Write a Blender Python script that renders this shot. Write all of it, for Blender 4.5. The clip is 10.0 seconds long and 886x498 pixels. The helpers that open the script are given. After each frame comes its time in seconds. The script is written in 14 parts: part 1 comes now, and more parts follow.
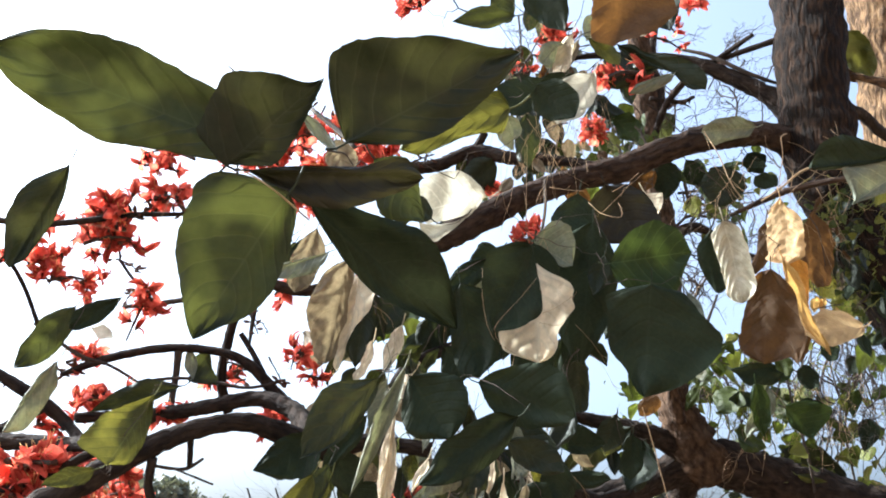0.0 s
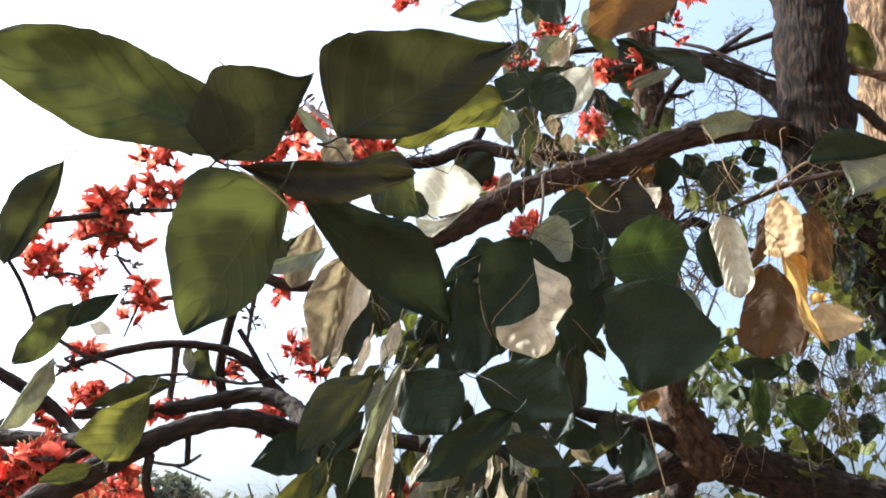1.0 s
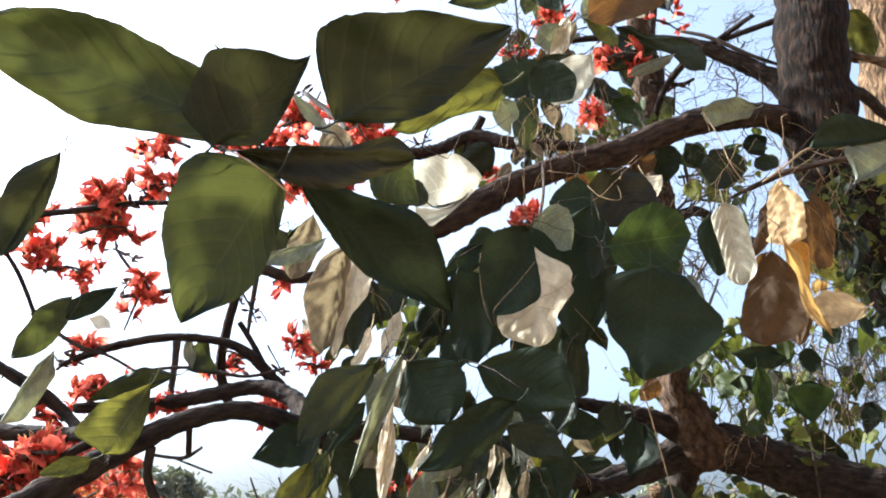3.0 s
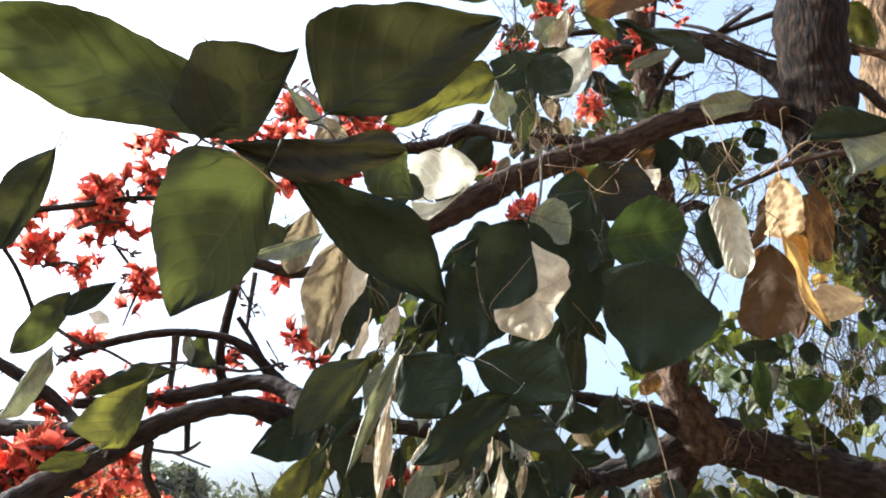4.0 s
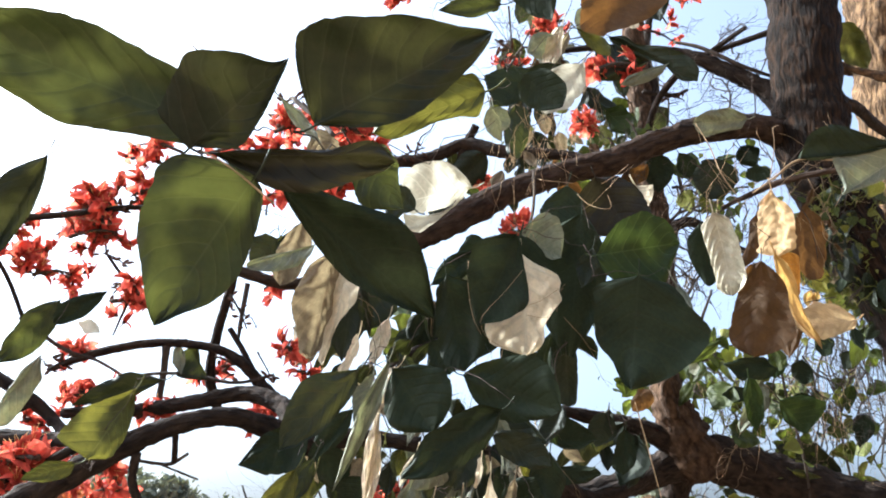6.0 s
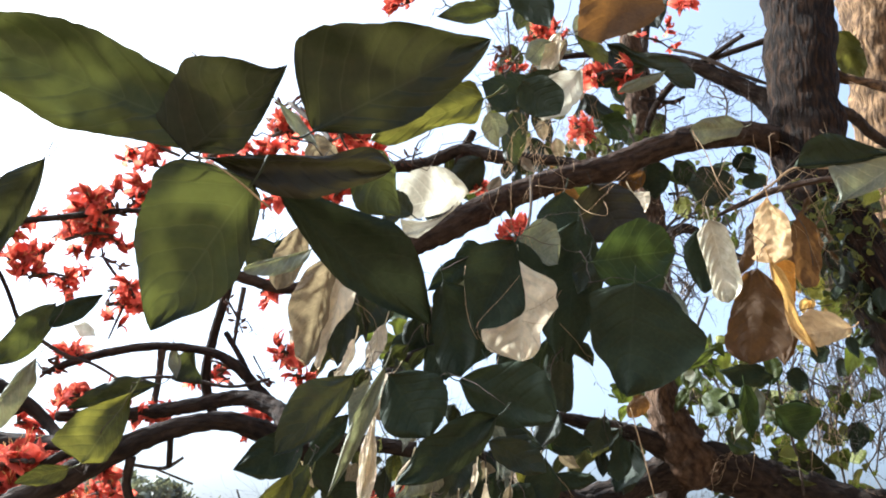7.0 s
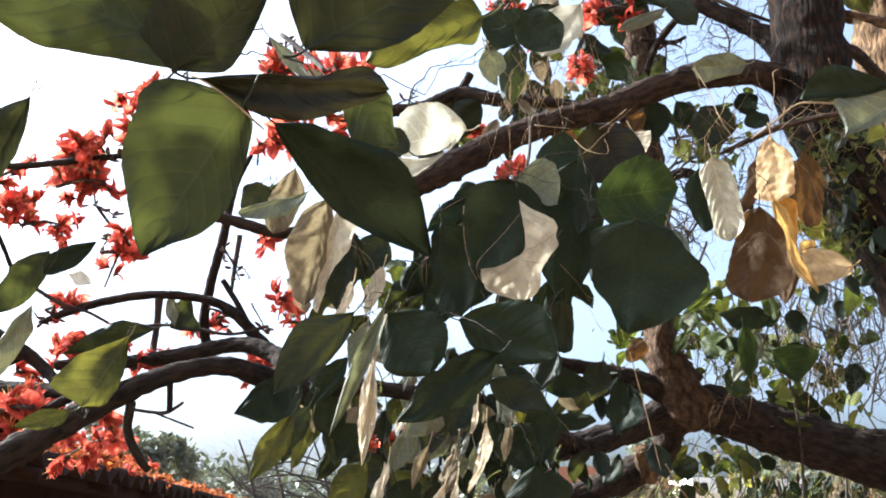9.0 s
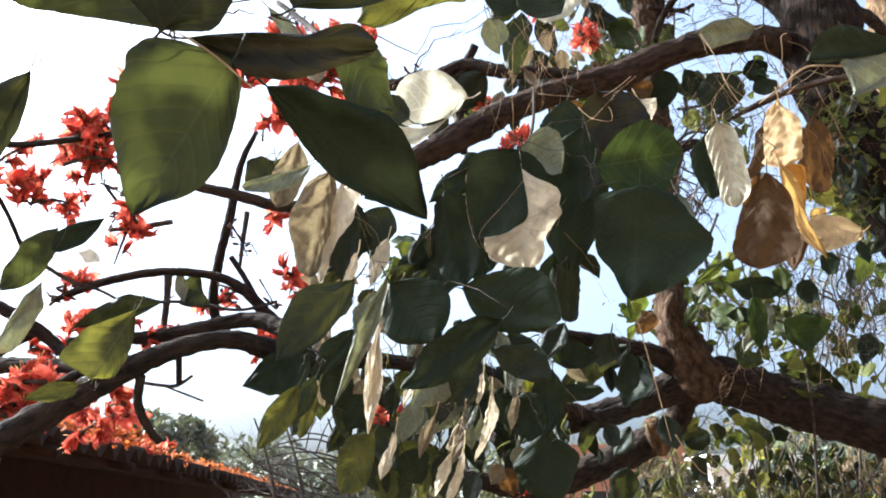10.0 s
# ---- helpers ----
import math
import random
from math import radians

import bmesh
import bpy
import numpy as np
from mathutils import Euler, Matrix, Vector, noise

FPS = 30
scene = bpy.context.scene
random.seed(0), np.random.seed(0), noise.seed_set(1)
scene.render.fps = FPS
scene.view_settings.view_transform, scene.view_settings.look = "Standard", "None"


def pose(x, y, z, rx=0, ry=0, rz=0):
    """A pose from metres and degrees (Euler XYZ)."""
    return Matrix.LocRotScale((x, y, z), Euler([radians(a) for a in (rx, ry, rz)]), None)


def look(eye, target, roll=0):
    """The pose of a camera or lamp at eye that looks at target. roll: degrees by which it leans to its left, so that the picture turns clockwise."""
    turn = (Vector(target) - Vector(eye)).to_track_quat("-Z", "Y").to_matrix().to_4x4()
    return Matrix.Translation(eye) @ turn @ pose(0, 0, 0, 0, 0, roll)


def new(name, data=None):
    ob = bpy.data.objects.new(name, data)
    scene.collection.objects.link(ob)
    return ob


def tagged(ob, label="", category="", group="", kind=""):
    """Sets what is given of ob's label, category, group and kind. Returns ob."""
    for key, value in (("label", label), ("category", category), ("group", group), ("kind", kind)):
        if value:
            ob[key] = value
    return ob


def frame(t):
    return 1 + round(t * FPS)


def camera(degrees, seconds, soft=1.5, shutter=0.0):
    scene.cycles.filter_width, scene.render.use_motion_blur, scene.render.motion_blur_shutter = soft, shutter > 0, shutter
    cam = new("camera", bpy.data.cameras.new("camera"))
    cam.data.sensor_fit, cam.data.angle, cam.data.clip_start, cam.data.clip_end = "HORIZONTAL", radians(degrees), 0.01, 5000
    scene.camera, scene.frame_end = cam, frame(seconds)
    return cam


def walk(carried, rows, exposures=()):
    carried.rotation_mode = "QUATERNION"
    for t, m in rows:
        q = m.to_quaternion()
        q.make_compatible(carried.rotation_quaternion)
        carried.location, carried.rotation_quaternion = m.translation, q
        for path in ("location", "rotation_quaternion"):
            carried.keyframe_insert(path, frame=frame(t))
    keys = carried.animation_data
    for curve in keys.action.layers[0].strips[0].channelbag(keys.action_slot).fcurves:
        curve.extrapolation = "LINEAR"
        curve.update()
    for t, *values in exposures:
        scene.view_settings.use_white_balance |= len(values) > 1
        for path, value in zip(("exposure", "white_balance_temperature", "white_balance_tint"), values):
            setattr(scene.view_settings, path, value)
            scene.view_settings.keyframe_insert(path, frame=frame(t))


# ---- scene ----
EXPOSURES = [(0.0, 1.76, 5250, 4.5), (10.0, 1.76, 5250, 4.5)]
cam = camera(62.2, 10.0, soft=1.9)
# seconds, eye, yaw, pitch, roll
PATH = [
    (0.0, (-0.0222, -0.0205, 1.6038), (-0.075, 1.7941, 2.4431), 1.28),
    (0.5, (-0.0202, -0.022, 1.6036), (-0.0742, 1.7954, 2.4367), 1.21),
    (1.0, (-0.0142, -0.0157, 1.6061), (-0.07, 1.8042, 2.4336), 1.16),
    (1.5, (-0.0251, -0.0162, 1.6056), (-0.0733, 1.8062, 2.4281), 0.95),
    (2.0, (-0.0225, -0.0159, 1.6054), (-0.0739, 1.8083, 2.4237), 0.9),
    (2.5, (-0.0189, -0.0098, 1.6029), (-0.0722, 1.8151, 2.4195), 0.77),
    (4.0, (-0.0037, -0.0015, 1.6014), (-0.067, 1.8304, 2.4014), 0.61),
    (4.5, (0, 0, 1.6), (-0.0636, 1.8329, 2.3978), 0.56),
    (5.0, (0.001, 0.0022, 1.5992), (-0.0604, 1.8324, 2.4033), 0.64),
    (5.5, (0.0027, 0.0028, 1.5966), (-0.0538, 1.8269, 2.4148), 0.85),
    (6.0, (0.0043, 0.0003, 1.6002), (-0.0482, 1.8169, 2.4352), 1.21),
    (7.5, (0.0031, -0.0018, 1.6017), (-0.0365, 1.8098, 2.4481), 1.51),
    (8.0, (-0.0133, 0.0113, 1.5858), (-0.0345, 1.8428, 2.3891), 1.06),
    (8.5, (-0.0025, 0.0181, 1.5896), (-0.0328, 1.8687, 2.3474), 0.9),
    (9.0, (0.0008, 0.0287, 1.5837), (-0.0329, 1.8886, 2.3183), 0.69),
    (9.5, (0.0021, 0.0318, 1.5783), (-0.0366, 1.9014, 2.2877), 0.39),
    (10.0, (0.0203, 0.0387, 1.565), (-0.0511, 1.916, 2.2512), 0.28),
]
walk(cam, [(t, look(eye, target, roll)) for t, eye, target, roll in PATH], EXPOSURES)

# ---- world and sun: late-afternoon sun, high on the left ----
SUN_EL, SUN_AZ = radians(37), radians(76)
sun_way = Vector((-math.sin(SUN_AZ) * math.cos(SUN_EL), math.cos(SUN_AZ) * math.cos(SUN_EL), math.sin(SUN_EL)))
world = bpy.data.worlds.new("sky")
scene.world = world
world.use_nodes = True
sky = world.node_tree.nodes.new("ShaderNodeTexSky")
sky.sky_type, sky.sun_disc = "NISHITA", False
sky.sun_elevation, sky.sun_rotation = SUN_EL, -SUN_AZ
sky.air_density, sky.dust_density, sky.ozone_density = 0.9, 10.0, 0.5
world.node_tree.nodes["Background"].inputs[1].default_value = 0.15
haze = world.node_tree.nodes.new("ShaderNodeHueSaturation")  # a dusty, whitish sky
haze.inputs["Saturation"].default_value, haze.inputs["Value"].default_value = 0.6, 1.03
world.node_tree.links.new(sky.outputs[0], haze.inputs["Color"])
world.node_tree.links.new(haze.outputs[0], world.node_tree.nodes["Background"].inputs[0])
lamp = bpy.data.lights.new("sun", "SUN")
lamp.energy, lamp.angle, lamp.color = 5.0, radians(0.6), (1.0, 0.9, 0.76)
new("sun", lamp).matrix_world = look(sun_way * 50, (0, 0, 0))


# ---- materials ----
def nodes_of(name):
    m = bpy.data.materials.new(name)
    m.use_nodes = True
    nt = m.node_tree
    return m, nt, nt.nodes["Principled BSDF"], nt.nodes["Material Output"]


def math_node(nt, op, a, b=None):
    n = nt.nodes.new("ShaderNodeMath")
    n.operation = op
    for slot, v in ((0, a), (1, b)):
        if v is None:
            continue
        if isinstance(v, (int, float)):
            n.inputs[slot].default_value = v
        else:
            nt.links.new(v, n.inputs[slot])
    return n.outputs[0]


def noise_node(nt, scale, detail=4.0, coord="Object", stretch=None):
    if coord == "Grain":
        tc = nt.nodes.new("ShaderNodeAttribute")
        tc.attribute_name, coord = "grain", "Vector"
    else:
        tc = nt.nodes.new("ShaderNodeTexCoord")
    n = nt.nodes.new("ShaderNodeTexNoise")
    n.inputs["Scale"].default_value, n.inputs["Detail"].default_value = scale, detail
    if stretch:
        mp = nt.nodes.new("ShaderNodeMapping")
        mp.inputs["Scale"].default_value = stretch
        nt.links.new(tc.outputs[coord], mp.inputs["Vector"])
        nt.links.new(mp.outputs[0], n.inputs["Vector"])
    else:
        nt.links.new(tc.outputs[coord], n.inputs["Vector"])
    return n.outputs["Fac"]


def ramp(nt, fac, *stops):
    r = nt.nodes.new("ShaderNodeValToRGB")
    while len(r.color_ramp.elements) < len(stops):
        r.color_ramp.elements.new(0.5)
    for e, (p, c) in zip(r.color_ramp.elements, stops):
        e.position, e.color = p, (*c, 1)
    nt.links.new(fac, r.inputs[0])
    return r.outputs[0]


def blend(nt, fac, a, b, mode="MIX"):
    n = nt.nodes.new("ShaderNodeMix")
    n.data_type, n.blend_type = "RGBA", mode
    for slot, v in ((0, fac), (6, a), (7, b)):
        if isinstance(v, (int, float)):
            n.inputs[slot].default_value = v
        elif isinstance(v, tuple):
            n.inputs[slot].default_value = (*v, 1)
        else:
            nt.links.new(v, n.inputs[slot])
    return n.outputs[2]


def bump(nt, bsdf, height, strength, distance):
    b = nt.nodes.new("ShaderNodeBump")
    b.inputs["Strength"].default_value, b.inputs["Distance"].default_value = strength, distance
    nt.links.new(height, b.inputs["Height"])
    nt.links.new(b.outputs[0], bsdf.inputs["Normal"])
    return b.outputs[0]


def leaf_material(name, low, high, stain, glow, through_share, rough=0.5, veins=7.0, vein_share=0.35, stain_share=0.6, vary=0.0, other=(0.3, 0.28, 0.05), gloss=0.22, wither=0.0):
    """A leaf: mottled blade, paler midrib and side veins along the blade's own map, and light that passes through it."""
    m, nt, bsdf, out = nodes_of(name)
    uv = nt.nodes.new("ShaderNodeUVMap")
    sep = nt.nodes.new("ShaderNodeSeparateXYZ")
    nt.links.new(uv.outputs[0], sep.inputs[0])
    across = math_node(nt, "ABSOLUTE", math_node(nt, "MULTIPLY", math_node(nt, "SUBTRACT", sep.outputs[0], 0.5), 2.0))
    wob = math_node(nt, "MULTIPLY", noise_node(nt, 25.0, 2.0), 0.5)
    run = math_node(nt, "ADD", math_node(nt, "SUBTRACT", math_node(nt, "MULTIPLY", sep.outputs[1], veins), math_node(nt, "MULTIPLY", math_node(nt, "POWER", across, 1.3), 2.0)), wob)
    saw = math_node(nt, "ABSOLUTE", math_node(nt, "SUBTRACT", math_node(nt, "FRACT", run), 0.5))
    side = math_node(nt, "LESS_THAN", saw, 0.035)
    rib = math_node(nt, "LESS_THAN", across, 0.022)
    vein = math_node(nt, "MAXIMUM", side, rib)
    info = nt.nodes.new("ShaderNodeObjectInfo")
    isle = nt.nodes.new("ShaderNodeNewGeometry")
    chance = math_node(nt, "FRACT", math_node(nt, "ADD", info.outputs["Random"], isle.outputs["Random Per Island"]))
    big = noise_node(nt, 14.0, 3.0)
    fine = noise_node(nt, 160.0, 3.0)
    col = ramp(nt, big, (0.3, low), (0.72, high))
    spots = ramp(nt, noise_node(nt, 38.0, 5.0), (0.55, (0, 0, 0)), (0.75, (1, 1, 1)))
    col = blend(nt, math_node(nt, "MULTIPLY", spots, stain_share), col, stain)
    col = blend(nt, 0.35, col, ramp(nt, fine, (0.3, tuple(c * 0.6 for c in low)), (0.7, high)))
    hsv = nt.nodes.new("ShaderNodeHueSaturation")
    nt.links.new(col, hsv.inputs["Color"])
    nt.links.new(math_node(nt, "ADD", math_node(nt, "MULTIPLY", chance, 0.4), 0.8), hsv.inputs["Value"])
    col = blend(nt, math_node(nt, "MULTIPLY", vein, vein_share), hsv.outputs[0], tuple(min(1, c * 1.6 + 0.02) for c in high))
    if vary:
        odd = ramp(nt, chance, (0.45, (0, 0, 0)), (1.0, (vary, vary, vary)))
        col = blend(nt, odd, col, other)
    crease = None
    if wither:
        crease = math_node(nt, "ABSOLUTE", math_node(nt, "SUBTRACT", noise_node(nt, 34.0, 3.0), 0.5))
        lines = ramp(nt, crease, (0.0, (1, 1, 1)), (0.05, (0, 0, 0)))
        col = blend(nt, math_node(nt, "MULTIPLY", lines, 0.55 * wither), col, tuple(c * 0.45 for c in stain))
        blot = ramp(nt, noise_node(nt, 21.0, 6.0), (0.42, (0, 0, 0)), (0.62, (1, 1, 1)))
        col = blend(nt, math_node(nt, "MULTIPLY", blot, 0.5 * wither), col, stain)
    nt.links.new(col, bsdf.inputs["Base Color"])
    bsdf.inputs["Roughness"].default_value = rough
    bsdf.inputs["Specular IOR Level"].default_value = gloss
    quilt = math_node(nt, "ADD", math_node(nt, "MULTIPLY", math_node(nt, "MINIMUM", saw, 0.2), 3.0), math_node(nt, "MULTIPLY", fine, 0.5))
    if wither:
        quilt = math_node(nt, "ADD", quilt, math_node(nt, "MULTIPLY", math_node(nt, "MINIMUM", crease, 0.16), 3.0))
    nrm = bump(nt, bsdf, quilt, 0.5, 0.002)
    tr = nt.nodes.new("ShaderNodeBsdfTranslucent")
    # noise in the glow stands in for shadows other leaves would cast
    patch = ramp(nt, noise_node(nt, 16.0, 2.5), (0.45, (0, 0, 0)), (0.64, (1, 1, 1)))
    gl = blend(nt, patch, tuple(c * (0.75 if wither else 0.18) for c in glow), glow)
    gl = blend(nt, math_node(nt, "MULTIPLY", spots, stain_share), gl, tuple(c * 0.3 for c in glow))
    if wither:
        gl = blend(nt, math_node(nt, "MULTIPLY", blot, 0.45 * wither), gl, tuple(c * 0.4 for c in glow))
        gl = blend(nt, math_node(nt, "MULTIPLY", lines, 0.5 * wither), gl, tuple(c * 0.35 for c in glow))
    near_vein = ramp(nt, math_node(nt, "MINIMUM", saw, math_node(nt, "MULTIPLY", across, 1.5)), (0.02, (1, 1, 1)), (0.2, (0, 0, 0)))
    gl = blend(nt, math_node(nt, "MULTIPLY", near_vein, vein_share * 1.2), gl, tuple(c * 0.35 for c in glow))
    nt.links.new(gl, tr.inputs["Color"])
    nt.links.new(nrm, tr.inputs["Normal"])
    mix = nt.nodes.new("ShaderNodeMixShader")
    mix.inputs[0].default_value = through_share
    nt.links.new(bsdf.outputs[0], mix.inputs[1])
    nt.links.new(tr.outputs[0], mix.inputs[2])
    nt.links.new(mix.outputs[0], out.inputs[0])
    return m


def bark_material(name, dark, light, scale=30.0, depth=0.012, stretch=(1, 1, 0.25), coord="Object", span=(0.32, 0.72)):
    m, nt, bsdf, out = nodes_of(name)
    ridge = noise_node(nt, scale, 6.0, coord, stretch)
    blot = noise_node(nt, scale * 0.25, 4.0)
    col = ramp(nt, ridge, (span[0], dark), (span[1], light))
    col = blend(nt, math_node(nt, "MULTIPLY", blot, 0.35), col, tuple(0.4 * (a + b) for a, b in zip(dark, light)))
    lich = ramp(nt, noise_node(nt, scale * 0.6, 5.0), (0.62, (0, 0, 0)), (0.72, (1, 1, 1)))
    col = blend(nt, math_node(nt, "MULTIPLY", lich, 0.3), col, tuple(min(1, c * 1.5 + 0.005) for c in light))
    nt.links.new(col, bsdf.inputs["Base Color"])
    bsdf.inputs["Roughness"].default_value, bsdf.inputs["Specular IOR Level"].default_value = 0.95, 0.15
    bump(nt, bsdf, ridge, 1.0, depth)
    return m


def plain_material(name, low, high, scale, rough=0.8, metal=0.0, relief=0.004):
    m, nt, bsdf, out = nodes_of(name)
    a, b = noise_node(nt, scale, 5.0), noise_node(nt, scale * 9, 3.0)
    col = blend(nt, 0.4, ramp(nt, a, (0.3, low), (0.7, high)), ramp(nt, b, (0.3, low), (0.7, high)))
    nt.links.new(col, bsdf.inputs["Base Color"])
    bsdf.inputs["Roughness"].default_value, bsdf.inputs["Metallic"].default_value = rough, metal
    bsdf.inputs["Specular IOR Level"].default_value = 0.12 if rough >= 0.9 else 0.5
    bump(nt, bsdf, math_node(nt, "ADD", a, b), 0.5, relief)
    return m


# green and olive: shade from leaves above is put into their weak glow
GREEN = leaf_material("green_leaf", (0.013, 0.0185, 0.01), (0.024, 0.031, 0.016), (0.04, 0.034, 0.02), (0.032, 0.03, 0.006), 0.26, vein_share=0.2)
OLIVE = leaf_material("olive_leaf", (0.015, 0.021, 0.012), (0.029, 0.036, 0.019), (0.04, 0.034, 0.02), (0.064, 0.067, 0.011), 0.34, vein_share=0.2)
# brighter copy for backlit leaves, sunlight put into its colour and glow
LIT = leaf_material("lit_yellow_green_leaf", (0.045, 0.052, 0.014), (0.09, 0.095, 0.024), (0.09, 0.06, 0.025), (0.155, 0.14, 0.018), 0.4)
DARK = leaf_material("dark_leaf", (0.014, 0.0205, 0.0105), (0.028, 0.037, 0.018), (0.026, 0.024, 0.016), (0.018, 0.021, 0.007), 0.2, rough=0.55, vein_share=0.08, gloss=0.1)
GREY = leaf_material("grey_leaf", (0.12, 0.13, 0.09), (0.22, 0.22, 0.15), (0.16, 0.12, 0.07), (0.2, 0.2, 0.08), 0.3)
PALE = leaf_material("pale_leaf", (0.42, 0.38, 0.26), (0.6, 0.55, 0.4), (0.34, 0.27, 0.16), (0.58, 0.55, 0.42), 0.4, rough=0.34)
DRY = leaf_material("dry_leaf", (0.52, 0.43, 0.28), (0.76, 0.66, 0.47), (0.35, 0.21, 0.09), (0.97, 0.84, 0.6), 0.62, rough=0.7, wither=0.25)
BROWN = leaf_material("brown_leaf", (0.05, 0.027, 0.01), (0.1, 0.055, 0.02), (0.045, 0.025, 0.01), (0.17, 0.075, 0.015), 0.38, rough=0.7, vein_share=0.15, wither=0.35)
GOLD = leaf_material("golden_leaf", (0.4, 0.25, 0.08), (0.6, 0.4, 0.16), (0.3, 0.16, 0.05), (0.85, 0.52, 0.14), 0.45, rough=0.65, wither=0.3)
TAN = leaf_material("tan_leaf", (0.11, 0.083, 0.05), (0.24, 0.185, 0.11), (0.1, 0.066, 0.036), (0.3, 0.23, 0.12), 0.35, rough=0.65, wither=0.45)
ORANGE = leaf_material("orange_leaf", (0.45, 0.2, 0.03), (0.65, 0.33, 0.06), (0.4, 0.2, 0.05), (0.75, 0.32, 0.03), 0.45, rough=0.6)
AMBER = leaf_material("amber_dry_leaf", (0.4, 0.265, 0.12), (0.6, 0.425, 0.225), (0.36, 0.21, 0.08), (0.93, 0.66, 0.32), 0.48, rough=0.7, wither=0.35)
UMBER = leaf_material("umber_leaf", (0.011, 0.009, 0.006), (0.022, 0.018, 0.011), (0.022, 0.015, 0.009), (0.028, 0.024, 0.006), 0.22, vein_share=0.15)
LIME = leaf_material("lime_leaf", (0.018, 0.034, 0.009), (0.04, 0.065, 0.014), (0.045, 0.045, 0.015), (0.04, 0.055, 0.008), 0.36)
YELLOW = leaf_material("yellow_leaf", (0.3, 0.3, 0.04), (0.5, 0.45, 0.06), (0.3, 0.2, 0.04), (0.6, 0.55, 0.05), 0.5)
VINE = leaf_material("vine_leaf", (0.028, 0.041, 0.01), (0.064, 0.081, 0.019), (0.1, 0.096, 0.026), (0.14, 0.165, 0.018), 0.38, veins=5.0, vary=0.6)
PETAL = leaf_material("red_petal", (0.84, 0.065, 0.045), (0.95, 0.17, 0.1), (0.94, 0.33, 0.16), (1.0, 0.2, 0.12), 0.68, rough=0.6, vein_share=0.1, stain_share=0.35)
FADED = leaf_material("faded_petal", (0.38, 0.1, 0.035), (0.66, 0.22, 0.065), (0.4, 0.2, 0.08), (0.7, 0.18, 0.04), 0.4, rough=0.7, vein_share=0.1)
STAMEN = plain_material("stamen", (0.6, 0.3, 0.08), (0.75, 0.45, 0.15), 40)
CALYX = plain_material("calyx_velvet", (0.05, 0.025, 0.018), (0.1, 0.05, 0.03), 60, rough=0.95)
BARK = bark_material("dark_bark", (0.008, 0.006, 0.005), (0.044, 0.03, 0.021), 75, 0.015, (1, 1, 0.42), "Grain")
# near-black because the shade on the trunk's face is put into its bark
TRUNK_BARK = bark_material("shaded_trunk_bark", (0.002, 0.0015, 0.001), (0.04, 0.02, 0.009), 110, 0.016, (1, 1, 0.22), "Grain", (0.44, 0.76))
BARK_BROWN = bark_material("brown_bark", (0.012, 0.008, 0.006), (0.064, 0.04, 0.026), 75, 0.015, (1, 1, 0.42), "Grain")
BARK_RUST = bark_material("rusty_bark", (0.02, 0.012, 0.008), (0.115, 0.07, 0.04), 85, 0.015, (1, 1, 0.4), "Grain", (0.36, 0.74))
BARK_TAN = bark_material("tan_bark", (0.028, 0.016, 0.008), (0.2, 0.122, 0.06), 70, 0.025, (1, 1, 0.3), "Grain", (0.4, 0.7))
TWIG = bark_material("twig_bark", (0.032, 0.026, 0.022), (0.09, 0.07, 0.055), 80, 0.002)
MOSS = bark_material("mossy_stalk", (0.08, 0.09, 0.02), (0.2, 0.2, 0.05), 60, 0.002)
STRAW = bark_material("straw_stalk", (0.2, 0.135, 0.075), (0.4, 0.29, 0.17), 60, 0.002)
SOIL = plain_material("dry_soil", (0.16, 0.11, 0.07), (0.28, 0.2, 0.13), 0.7, 0.95, relief=0.02)
# weathered sheet, its colour darkened overall for the shade on its underside
ROOFING = plain_material("weathered_shaded_cement_sheet", (0.022, 0.013, 0.009), (0.055, 0.034, 0.024), 9.0, 0.9)
# mud and poles under the eave, with the shade there put into the colour
EAVE_SHADE = plain_material("eave_shade_mud", (0.016, 0.009, 0.006), (0.045, 0.022, 0.013), 5.0, 0.95)
WHITEWASH = plain_material("whitewash", (0.68, 0.67, 0.63), (0.82, 0.81, 0.78), 3.0, 0.85)
BRICKWORK = plain_material("weathered_brick", (0.24, 0.1, 0.065), (0.4, 0.19, 0.12), 14.0, 0.9)
# distant foliage: the haze of distance is put into this pale grey-green
FAR_HAZE_GREEN = leaf_material("hazed_far_foliage", (0.085, 0.095, 0.07), (0.165, 0.175, 0.125), (0.16, 0.15, 0.11), (0.2, 0.21, 0.1), 0.3)
DUSTY = leaf_material("dusty_foliage", (0.05, 0.045, 0.018), (0.12, 0.1, 0.04), (0.16, 0.1, 0.05), (0.18, 0.14, 0.035), 0.35)
GLASS_DARK = plain_material("dark_window", (0.02, 0.025, 0.03), (0.05, 0.055, 0.06), 2.0, 0.2)


# ---- builders ----
def part(name, mesh, parent, label=""):
    ob = new(name, mesh)
    ob.parent = parent
    return tagged(ob, label)


def thing(name, label, category, group="", kind="", at=(0, 0, 0)):
    ob = new(name)
    ob.location = at
    ob.empty_display_size = 0.05
    return tagged(ob, label, category, group, kind)


